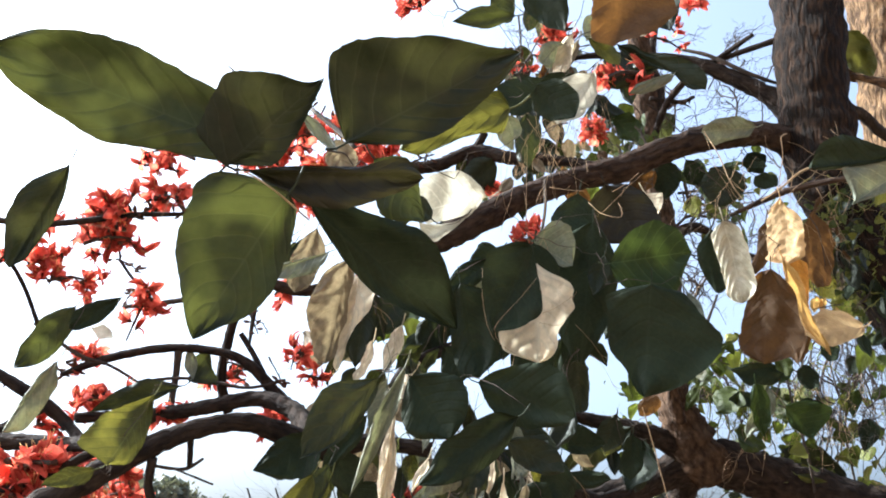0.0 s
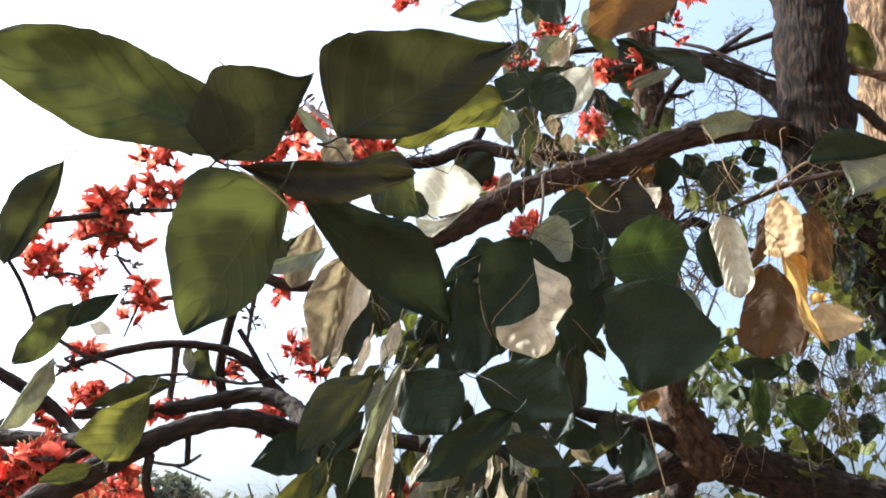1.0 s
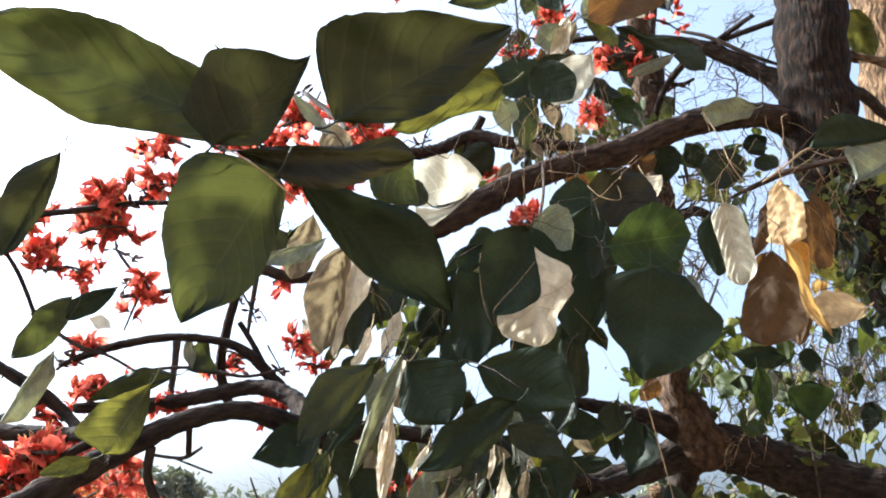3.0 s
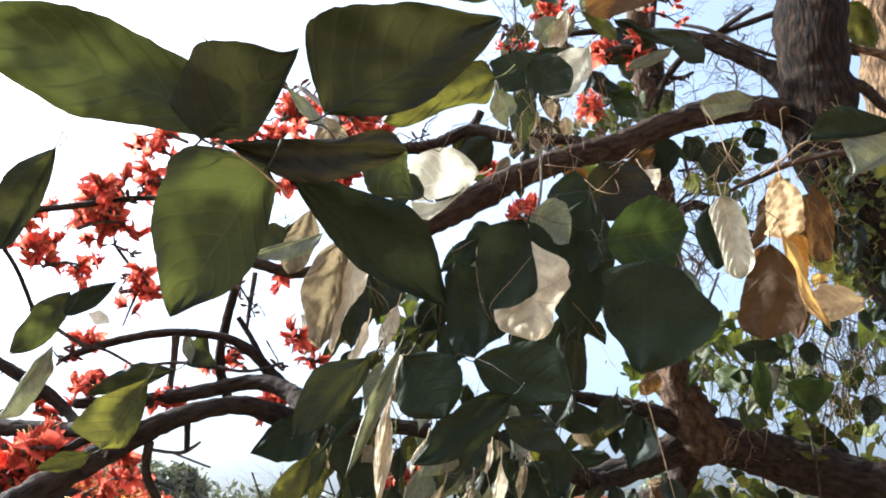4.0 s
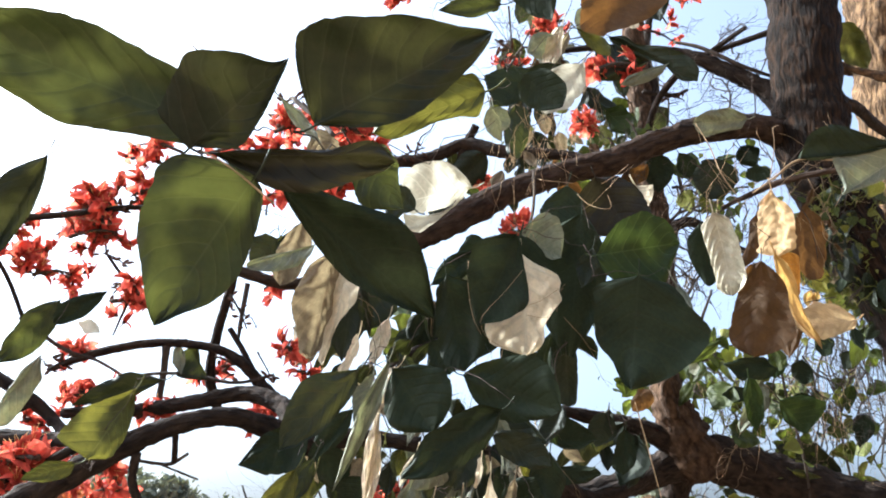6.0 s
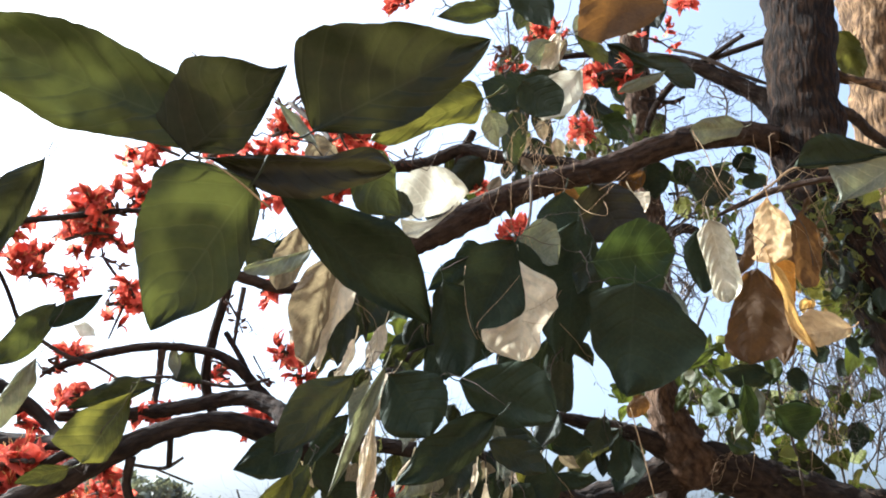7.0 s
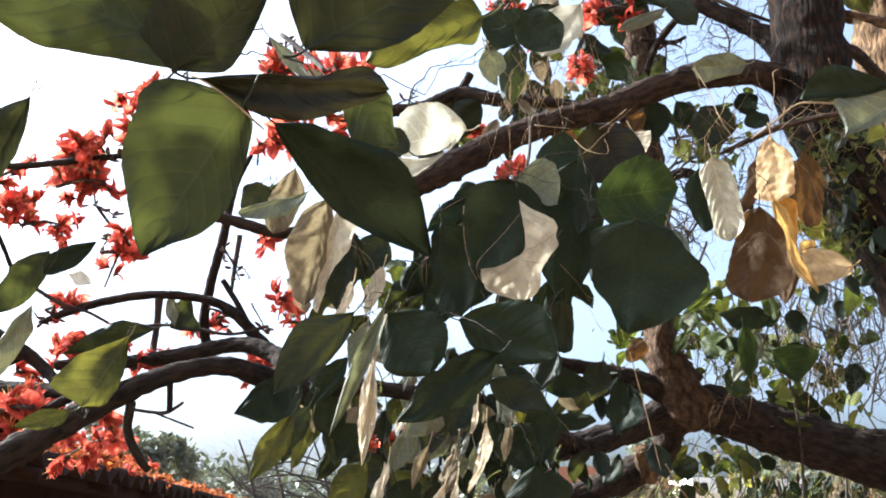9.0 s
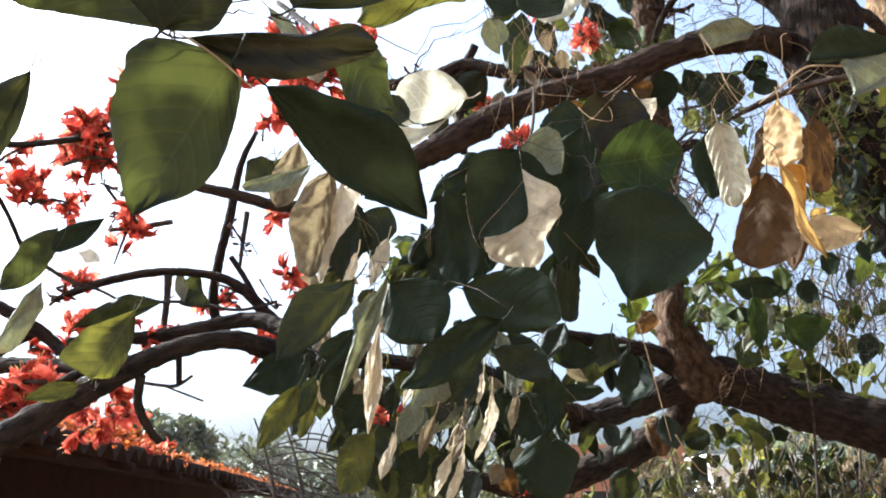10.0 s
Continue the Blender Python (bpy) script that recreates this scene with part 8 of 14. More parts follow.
twig_spray(flame_tree, STRAW, (0.229, 1.521, 2.09), (0.329, 1.593, 2.009), 0.00078, 240, 1, 0.05, "dry_stalk", 0.4)
twig_spray(flame_tree, STRAW, (0.212, 1.376, 2.158), (0.168, 1.441, 2.081), 0.0007, 241, 1, 0.05, "dry_stalk", 0.4)
twig_spray(flame_tree, STRAW, (0.098, 1.522, 2.073), (0.091, 1.578, 2.019), 0.00078, 242, 1, 0.05, "dry_stalk", 0.4)
twig_spray(flame_tree, STRAW, (0.064, 1.447, 2.096), (0.056, 1.506, 2.037), 0.0007, 243, 1, 0.05, "dry_stalk", 0.4)
twig_spray(flame_tree, STRAW, (-0.057, 1.368, 2.156), (-0.115, 1.414, 2.121), 0.0007, 244, 1, 0.05, "dry_stalk", 0.4)

# narrow shreds hanging under the middle
leaf(flame_tree, GREY, (-0.069, 1.298, 1.899), (-0.088, 1.305, 1.82), (-0.39, -0.92, 0.01), 0.010, 0.014, "narrow", bend=0.08, fold=0.5)
leaf(flame_tree, DRY, (-0.117, 1.354, 1.974), (-0.154, 1.344, 1.911), (0.6, -0.76, -0.23), 0.014, 0.019, bend=0.08, fold=0.4, crumple=0.05)
leaf(flame_tree, TAN, (-0.05, 1.512, 1.754), (-0.08, 1.509, 1.671), (0.09, -1, -0), 0.011, 0.015, "narrow", bend=0.08, fold=0.5, crumple=0.05)
leaf(flame_tree, GREY, (0.042, 1.566, 1.761), (0.053, 1.571, 1.689), (-0.51, -0.85, -0.14), 0.011, 0.016, "narrow", bend=0.08, fold=0.5)
leaf(flame_tree, TAN, (0.119, 1.605, 1.807), (0.103, 1.579, 1.732), (0.03, -0.94, 0.33), 0.011, 0.014, "narrow", bend=0.08, fold=0.5, crumple=0.05)
leaf(flame_tree, DRY, (-0.015, 1.465, 1.68), (-0.044, 1.462, 1.6), (-0.34, -0.93, 0.16), 0.010, 0.015, "narrow", bend=0.08, fold=0.5, crumple=0.05)
leaf(flame_tree, DRY, (-0.133, 1.571, 1.728), (-0.143, 1.572, 1.667), (0.11, -0.99, -0.03), 0.007, 0.009, "narrow", bend=0.08, fold=0.5, crumple=0.05)
leaf(flame_tree, LIT, (-0.067, 1.652, 1.661), (-0.086, 1.623, 1.592), (0.49, -0.84, 0.23), 0.017, 0.020, bend=0.08, fold=0.2)
leaf(flame_tree, OLIVE, (0.028, 1.709, 1.658), (0.011, 1.683, 1.583), (-0.34, -0.86, 0.38), 0.024, 0.021, bend=0.08, fold=0.2)
leaf(flame_tree, GREY, (0.072, 1.41, 1.9), (0.098, 1.411, 1.84), (-0.55, -0.79, -0.25), 0.017, 0.015, bend=0.08, fold=0.4)
leaf(flame_tree, DARK, (0.234, 1.851, 1.862), (0.342, 1.826, 1.851), (-0.15, -0.98, -0.14), 0.017, 0.031, ((0.44, 0.56, 0.71, 0.85, 1, 0.98, 0.88, 0.77, 0.24), (0, 0.55, 1, 0.93, 0.86, 0.79, 0.6, 0.3, 0.07)), bend=0.08)

# flowers over the near end of the roof
flower_cluster(flame_tree, 14, (-0.898, 1.77, 1.834), (-1.078, 1.835, 1.782), 0.046, 245, 1.05)
flower_cluster(flame_tree, 9, (-1.118, 1.808, 1.854), (-1.037, 1.873, 1.829), 0.036, 246, 1.0)

# a second, sunlit trunk and a thin dark one behind
tan_tree = thing("tan_tree", "old tree with sunlit tan peeling bark", "tree")
limb(tan_tree, "trunk", BARK_TAN, (2.126, 1.973, 6.697, 0.163), (1.827, 2.252, 4.553, 0.147), (1.706, 2.345, 3.698, 0.14), (1.654, 2.382, 3.188, 0.128), (1.628, 2.4, 2.726, 0.12), (1.632, 2.422, 2.319, 0.121), (1.608, 2.473, 1.787, 0.134), (1.561, 2.562, 1.244, 0.149), (1.471, 2.672, 0.628, 0.171), rough=0.25)
limb(tan_tree, "limb", BARK_TAN, (1.827, 2.566, 3.622, 0.072), (1.664, 2.478, 3.56, 0.032), (1.546, 2.429, 3.539, 0.023), (1.442, 2.374, 3.53, 0.013))
twig_spray(flame_tree, TWIG, (0.772, 2.487, 2.842), (1.108, 2.525, 3.031), 0.0069, 247, 6, 0, "twig", 0.55)
twig_spray(flame_tree, TWIG, (0.772, 2.529, 2.745), (0.911, 2.51, 3.05), 0.0069, 248, 6, 0, "twig", 0.55)
twig_spray(flame_tree, TWIG, (0.794, 2.428, 2.979), (1.086, 2.481, 3.132), 0.0069, 249, 6, 0, "twig", 0.55)
twig_spray(flame_tree, TWIG, (0.773, 2.453, 2.92), (1.019, 2.628, 2.789), 0.0069, 250, 6, 0, "twig", 0.55)
twig_spray(flame_tree, TWIG, (0.815, 2.412, 3.018), (1.26, 2.635, 2.791), 0.0069, 251, 6, 0, "twig", 0.55)
twig_spray(flame_tree, TWIG, (0.835, 2.598, 2.591), (1.041, 2.593, 2.87), 0.0069, 252, 6, 0, "twig", 0.55)
twig_spray(flame_tree, TWIG, (0.791, 2.682, 2.396), (0.953, 2.678, 2.668), 0.0069, 253, 6, 0, "twig", 0.55)
twig_spray(flame_tree, TWIG, (0.834, 2.7, 2.358), (1.106, 2.753, 2.508), 0.0069, 254, 6, 0, "twig", 0.55)
climbing_vine = thing("climbing_vine", "green climbing vine with heart-shaped leaves and dry stalks", "vine")
limb(climbing_vine, "stem", TWIG, (1.186, 2.895, 0.81, 0.011), (1.2164, 2.7603, 1.6225, 0.0058), (1.1795, 2.6056, 1.975, 0.0048), (1.1038, 2.488, 2.2391, 0.0042), (1.0665, 2.3717, 2.5034, 0.0038), (1.154, 2.1924, 2.6717, 0.0055), (1.1951, 2.0331, 2.7902, 0.0053))
limb(climbing_vine, "stem", TWIG, (1.1509, 2.8938, 0.8093, 0.0089), (1.2326, 3.1965, 1.6245, 0.0056), (1.1232, 2.9793, 2.1147, 0.0045), (1.035, 2.8697, 2.3596, 0.0045), (0.9465, 2.7957, 2.5225, 0.0067), (0.9919, 2.7258, 2.6867, 0.0045))
limb(climbing_vine, "stem", TWIG, (1.2925, 2.8981, 0.8105, 0.0089), (1.5682, 3.1177, 1.8322, 0.0056), (1.503, 2.9375, 2.241, 0.0045), (1.5936, 2.8156, 2.5283, 0.0045), (1.4751, 2.6047, 2.7527, 0.0065), (1.5622, 2.5214, 2.9511, 0.0043))
twig_spray(climbing_vine, TWIG, (1.596, 3.018, 2.064), (1.831, 2.987, 2.655), 0.0037, 255, 6, 0, "tendril", 0.6)
twig_spray(climbing_vine, TWIG, (1.718, 2.836, 2.49), (1.962, 2.833, 3.018), 0.0037, 256, 6, 0, "tendril", 0.6)
twig_spray(climbing_vine, TWIG, (1.71, 2.855, 2.446), (1.703, 2.859, 2.938), 0.0037, 257, 6, 0, "tendril", 0.6)
twig_spray(climbing_vine, TWIG, (1.579, 2.809, 2.543), (1.575, 2.782, 3.105), 0.0037, 258, 6, 0, "tendril", 0.6)
twig_spray(climbing_vine, TWIG, (1.655, 2.89, 2.362), (1.606, 2.858, 2.934), 0.0037, 259, 6, 0, "tendril", 0.6)
twig_spray(climbing_vine, TWIG, (1.399, 2.853, 2.427), (1.357, 2.866, 2.895), 0.0037, 260, 6, 0, "tendril", 0.6)
twig_spray(climbing_vine, TWIG, (1.741, 3.011, 2.091), (1.992, 3.05, 2.524), 0.0037, 261, 6, 0, "tendril", 0.6)
twig_spray(climbing_vine, TWIG, (1.619, 2.911, 2.312), (1.766, 2.827, 3.018), 0.0037, 262, 6, 0, "tendril", 0.6)
twig_spray(climbing_vine, TWIG, (1.706, 2.888, 2.371), (1.67, 2.956, 2.714), 0.0037, 263, 6, 0, "tendril", 0.6)
twig_spray(climbing_vine, TWIG, (1.373, 2.898, 2.322), (1.257, 2.873, 2.872), 0.0037, 264, 6, 0, "tendril", 0.6)
twig_spray(climbing_vine, TWIG, (1.483, 2.92, 2.279), (1.544, 2.932, 2.759), 0.0037, 265, 6, 0, "tendril", 0.6)
twig_spray(climbing_vine, TWIG, (1.54, 2.949, 2.218), (1.781, 3.072, 2.455), 0.0037, 266, 6, 0, "tendril", 0.6)
twig_spray(climbing_vine, TWIG, (1.648, 2.98, 2.155), (1.83, 3.061, 2.484), 0.0037, 267, 6, 0, "tendril", 0.6)
twig_spray(climbing_vine, TWIG, (1.581, 2.794, 2.576), (1.542, 2.775, 3.119), 0.0037, 268, 6, 0, "tendril", 0.6)
twig_spray(climbing_vine, TWIG, (1.425, 3.027, 2.03), (1.648, 3.037, 2.525), 0.0037, 269, 6, 0, "tendril", 0.6)
twig_spray(climbing_vine, TWIG, (1.489, 2.965, 2.177), (1.418, 2.921, 2.773), 0.0037, 270, 6, 0, "tendril", 0.6)
twig_spray(climbing_vine, TWIG, (1.667, 2.986, 2.144), (1.906, 3.104, 2.393), 0.0037, 271, 6, 0, "tendril", 0.6)
twig_spray(climbing_vine, TWIG, (1.483, 2.995, 2.107), (1.495, 2.921, 2.78), 0.0037, 272, 6, 0, "tendril", 0.6)
twig_spray(climbing_vine, TWIG, (1.566, 2.883, 2.371), (1.524, 2.963, 2.684), 0.0037, 273, 6, 0, "tendril", 0.6)
twig_spray(climbing_vine, TWIG, (1.406, 3.017, 2.052), (1.348, 3.052, 2.468), 0.0037, 274, 6, 0, "tendril", 0.6)
twig_spray(climbing_vine, TWIG, (1.743, 2.945, 2.243), (1.736, 2.954, 2.723), 0.0037, 275, 6, 0, "tendril", 0.6)
twig_spray(climbing_vine, TWIG, (1.679, 2.927, 2.28), (1.602, 2.888, 2.863), 0.0037, 276, 6, 0, "tendril", 0.6)
twig_spray(climbing_vine, TWIG, (1.36, 2.959, 2.181), (1.288, 2.912, 2.783), 0.0037, 277, 6, 0, "tendril", 0.6)
twig_spray(climbing_vine, TWIG, (1.728, 2.997, 2.123), (1.672, 2.996, 2.621), 0.0037, 278, 6, 0, "tendril", 0.6)
twig_spray(climbing_vine, TWIG, (1.406, 2.995, 2.101), (1.453, 2.965, 2.675), 0.0037, 279, 6, 0, "tendril", 0.6)
twig_spray(climbing_vine, TWIG, (1.688, 3.046, 2.008), (1.767, 3.042, 2.523), 0.0037, 280, 6, 0, "tendril", 0.6)
twig_spray(climbing_vine, TWIG, (1.54, 2.884, 2.366), (1.485, 2.917, 2.787), 0.0037, 281, 6, 0, "tendril", 0.6)
twig_spray(climbing_vine, TWIG, (1.743, 3.058, 1.984), (1.829, 3.092, 2.413), 0.0037, 282, 6, 0, "tendril", 0.6)
twig_spray(climbing_vine, TWIG, (1.383, 2.906, 2.304), (1.576, 2.918, 2.794), 0.0037, 283, 6, 0, "tendril", 0.6)
twig_spray(climbing_vine, TWIG, (1.662, 3.019, 2.066), (1.802, 2.991, 2.643), 0.0037, 284, 6, 0, "tendril", 0.6)
twig_spray(climbing_vine, TWIG, (1.493, 2.965, 2.177), (1.557, 2.966, 2.682), 0.0037, 285, 6, 0, "tendril", 0.6)
twig_spray(climbing_vine, TWIG, (1.624, 2.931, 2.265), (1.757, 2.899, 2.851), 0.0037, 286, 6, 0, "tendril", 0.6)
twig_spray(climbing_vine, TWIG, (1.352, 2.923, 2.261), (1.472, 2.966, 2.674), 0.0037, 287, 6, 0, "tendril", 0.6)
twig_spray(climbing_vine, TWIG, (1.674, 3, 2.112), (1.702, 2.973, 2.676), 0.0037, 288, 6, 0, "tendril", 0.6)
twig_spray(climbing_vine, TWIG, (1.277, 2.95, 1.943), (1.328, 3.012, 2.306), 0.0036, 289, 5, 0, "tendril", 0.6)
twig_spray(climbing_vine, TWIG, (1.329, 2.96, 1.924), (1.478, 3.026, 2.286), 0.0036, 290, 5, 0, "tendril", 0.6)
twig_spray(climbing_vine, TWIG, (1.395, 2.98, 1.883), (1.501, 3.046, 2.242), 0.0036, 291, 5, 0, "tendril", 0.6)
twig_spray(climbing_vine, TWIG, (1.175, 2.81, 2.256), (1.354, 2.867, 2.643), 0.0036, 292, 5, 0, "tendril", 0.6)
twig_spray(climbing_vine, TWIG, (1.377, 2.881, 2.11), (1.529, 2.941, 2.486), 0.0036, 293, 5, 0, "tendril", 0.6)
twig_spray(climbing_vine, TWIG, (1.268, 2.93, 1.989), (1.269, 2.989, 2.355), 0.0036, 294, 5, 0, "tendril", 0.6)
twig_spray(climbing_vine, TWIG, (1.299, 2.9, 2.061), (1.439, 2.961, 2.433), 0.0036, 295, 5, 0, "tendril", 0.6)
twig_spray(climbing_vine, TWIG, (1.12, 2.903, 2.039), (1.278, 2.966, 2.409), 0.0036, 296, 5, 0, "tendril", 0.6)
twig_spray(climbing_vine, TWIG, (1.227, 2.926, 1.994), (1.186, 2.984, 2.359), 0.0036, 297, 5, 0, "tendril", 0.6)
twig_spray(climbing_vine, TWIG, (0.992, 2.862, 2.124), (1.105, 2.92, 2.501), 0.0036, 298, 5, 0, "tendril", 0.6)
twig_spray(climbing_vine, TWIG, (1.02, 2.913, 2.008), (1.131, 2.975, 2.376), 0.0036, 299, 5, 0, "tendril", 0.6)
twig_spray(climbing_vine, TWIG, (0.933, 2.866, 2.109), (0.925, 2.921, 2.484), 0.0036, 300, 5, 0, "tendril", 0.6)
twig_spray(climbing_vine, TWIG, (0.94, 2.796, 2.27), (0.958, 2.847, 2.656), 0.0036, 301, 5, 0, "tendril", 0.6)
twig_spray(climbing_vine, TWIG, (1.003, 2.811, 2.242), (0.947, 2.86, 2.625), 0.0036, 302, 5, 0, "tendril", 0.6)
twig_spray(climbing_vine, TWIG, (1.143, 2.854, 2.154), (1.257, 2.911, 2.533), 0.0036, 303, 5, 0, "tendril", 0.6)
twig_spray(climbing_vine, TWIG, (1.205, 2.826, 2.222), (1.404, 2.884, 2.607), 0.0036, 304, 5, 0, "tendril", 0.6)
twig_spray(climbing_vine, MOSS, (0.861, 1.686, 2.432), (0.89, 1.772, 2.489), 0.0029, 305, 5, 0, "tendril", 0.6)
twig_spray(climbing_vine, MOSS, (0.887, 1.738, 2.316), (0.931, 1.804, 2.418), 0.0029, 306, 5, 0, "tendril", 0.6)
twig_spray(climbing_vine, MOSS, (1.001, 1.654, 2.519), (1.077, 1.734, 2.591), 0.0029, 307, 5, 0, "tendril", 0.6)
twig_spray(climbing_vine, MOSS, (0.993, 1.756, 2.282), (1.109, 1.848, 2.33), 0.0029, 308, 5, 0, "tendril", 0.6)
twig_spray(climbing_vine, MOSS, (1.046, 1.72, 2.369), (1.098, 1.792, 2.46), 0.0029, 309, 5, 0, "tendril", 0.6)
twig_spray(climbing_vine, MOSS, (0.997, 1.709, 2.39), (1.134, 1.832, 2.369), 0.0029, 310, 5, 0, "tendril", 0.6)
twig_spray(climbing_vine, MOSS, (1, 1.684, 2.448), (1.128, 1.748, 2.564), 0.0029, 311, 5, 0, "tendril", 0.6)
twig_spray(climbing_vine, MOSS, (0.885, 1.706, 2.388), (0.966, 1.778, 2.481), 0.0029, 312, 5, 0, "tendril", 0.6)
twig_spray(climbing_vine, MOSS, (1.004, 1.749, 2.3), (1.055, 1.839, 2.347), 0.0029, 313, 5, 0, "tendril", 0.6)
twig_spray(climbing_vine, MOSS, (0.913, 1.674, 2.464), (1.048, 1.76, 2.528), 0.0029, 314, 5, 0, "tendril", 0.6)
twig_spray(climbing_vine, MOSS, (1.079, 1.754, 2.295), (1.167, 1.835, 2.366), 0.0029, 315, 5, 0, "tendril", 0.6)
twig_spray(climbing_vine, MOSS, (1.084, 1.704, 2.409), (1.145, 1.785, 2.478), 0.0029, 316, 5, 0, "tendril", 0.6)
twig_spray(climbing_vine, MOSS, (1.085, 1.703, 2.411), (1.127, 1.794, 2.457), 0.0029, 317, 5, 0, "tendril", 0.6)
twig_spray(climbing_vine, MOSS, (0.889, 1.713, 2.373), (0.943, 1.793, 2.443), 0.0029, 318, 5, 0, "tendril", 0.6)
twig_spray(climbing_vine, MOSS, (1.039, 1.742, 2.318), (1.037, 1.836, 2.352), 0.0029, 319, 5, 0, "tendril", 0.6)
twig_spray(climbing_vine, MOSS, (0.923, 1.751, 2.287), (1.03, 1.833, 2.36), 0.0029, 320, 5, 0, "tendril", 0.6)
twig_spray(climbing_vine, MOSS, (0.922, 1.658, 2.501), (1.061, 1.738, 2.579), 0.0029, 321, 5, 0, "tendril", 0.6)
twig_spray(climbing_vine, MOSS, (0.999, 1.699, 2.414), (1.09, 1.798, 2.445), 0.0029, 322, 5, 0, "tendril", 0.6)
twig_spray(climbing_vine, MOSS, (1.031, 1.657, 2.512), (1.141, 1.737, 2.59), 0.0029, 323, 5, 0, "tendril", 0.6)
twig_spray(climbing_vine, MOSS, (0.983, 1.682, 2.452), (1.02, 1.774, 2.494), 0.0029, 324, 5, 0, "tendril", 0.6)
twig_spray(climbing_vine, MOSS, (0.967, 1.684, 2.445), (1.071, 1.782, 2.479), 0.0029, 325, 5, 0, "tendril", 0.6)
twig_spray(climbing_vine, MOSS, (0.87, 1.668, 2.474), (0.925, 1.784, 2.464), 0.0029, 326, 5, 0, "tendril", 0.6)
twig_spray(climbing_vine, MOSS, (1.063, 1.709, 2.396), (1.063, 1.817, 2.4), 0.0029, 327, 5, 0, "tendril", 0.6)
twig_spray(climbing_vine, MOSS, (0.958, 1.71, 2.386), (1.056, 1.811, 2.411), 0.0029, 328, 5, 0, "tendril", 0.6)
twig_spray(climbing_vine, MOSS, (0.97, 1.75, 2.294), (1.021, 1.838, 2.347), 0.0029, 329, 5, 0, "tendril", 0.6)
twig_spray(climbing_vine, MOSS, (1.055, 1.667, 2.491), (1.097, 1.777, 2.494), 0.0029, 330, 5, 0, "tendril", 0.6)
twig_spray(climbing_vine, MOSS, (0.876, 1.738, 2.314), (0.967, 1.829, 2.362), 0.0029, 331, 5, 0, "tendril", 0.6)
twig_spray(climbing_vine, MOSS, (0.926, 1.733, 2.33), (1.053, 1.808, 2.419), 0.0029, 332, 5, 0, "tendril", 0.6)
twig_spray(climbing_vine, MOSS, (0.97, 1.707, 2.394), (1.037, 1.789, 2.46), 0.0029, 333, 5, 0, "tendril", 0.6)
twig_spray(climbing_vine, MOSS, (0.896, 1.709, 2.383), (1.006, 1.777, 2.485), 0.0029, 334, 5, 0, "tendril", 0.6)
twig_spray(climbing_vine, STRAW, (0.156, 1.766, 2.819), (0.232, 1.92, 2.723), 0.00094, 335, 3, 0, "dry_stalk", 0.4)
twig_spray(climbing_vine, STRAW, (0.083, 1.755, 2.839), (0.185, 1.923, 2.713), 0.00094, 336, 3, 0, "dry_stalk", 0.4)
twig_spray(climbing_vine, STRAW, (0.324, 1.702, 2.981), (0.416, 1.834, 2.934), 0.00094, 337, 3, 0, "dry_stalk", 0.4)
twig_spray(climbing_vine, STRAW, (0.303, 1.783, 2.793), (0.375, 1.915, 2.745), 0.00094, 338, 3, 0, "dry_stalk", 0.4)
twig_spray(climbing_vine, STRAW, (0.178, 1.776, 2.799), (0.158, 1.925, 2.706), 0.00094, 339, 3, 0, "dry_stalk", 0.4)
twig_spray(climbing_vine, STRAW, (0.222, 1.709, 2.957), (0.276, 1.834, 2.924), 0.00094, 340, 3, 0, "dry_stalk", 0.4)
twig_spray(climbing_vine, STRAW, (0.113, 1.725, 2.911), (0.078, 1.849, 2.874), 0.00094, 341, 3, 0, "dry_stalk", 0.4)
twig_spray(climbing_vine, STRAW, (0.278, 1.763, 2.837), (0.374, 1.895, 2.791), 0.00094, 342, 3, 0, "dry_stalk", 0.4)
twig_spray(climbing_vine, STRAW, (0.228, 1.723, 2.925), (0.279, 1.866, 2.85), 0.00094, 343, 3, 0, "dry_stalk", 0.4)
twig_spray(climbing_vine, STRAW, (0.408, 1.734, 2.914), (0.384, 1.884, 2.818), 0.00094, 344, 3, 0, "dry_stalk", 0.4)
twig_spray(climbing_vine, STRAW, (0.128, 1.748, 2.858), (0.159, 1.91, 2.74), 0.00094, 345, 3, 0, "dry_stalk", 0.4)
twig_spray(climbing_vine, STRAW, (0.271, 1.752, 2.862), (0.273, 1.898, 2.777), 0.00094, 346, 3, 0, "dry_stalk", 0.4)
twig_spray(climbing_vine, STRAW, (0.164, 1.76, 2.834), (0.2, 1.891, 2.787), 0.00094, 347, 3, 0, "dry_stalk", 0.4)
twig_spray(climbing_vine, STRAW, (0.158, 1.726, 2.913), (0.226, 1.857, 2.866), 0.00094, 348, 3, 0, "dry_stalk", 0.4)
twig_spray(climbing_vine, STRAW, (0.328, 1.756, 2.855), (0.305, 1.907, 2.759), 0.00094, 349, 3, 0, "dry_stalk", 0.4)
twig_spray(climbing_vine, STRAW, (0.107, 1.702, 2.963), (0.151, 1.834, 2.913), 0.00094, 350, 3, 0, "dry_stalk", 0.4)
twig_spray(climbing_vine, STRAW, (0.386, 1.743, 2.892), (0.402, 1.898, 2.786), 0.00094, 351, 3, 0, "dry_stalk", 0.4)
twig_spray(climbing_vine, STRAW, (0.084, 1.755, 2.838), (0.045, 1.884, 2.79), 0.00094, 352, 3, 0, "dry_stalk", 0.4)
twig_spray(climbing_vine, STRAW, (0.412, 1.761, 2.851), (0.415, 1.89, 2.806), 0.00094, 353, 3, 0, "dry_stalk", 0.4)
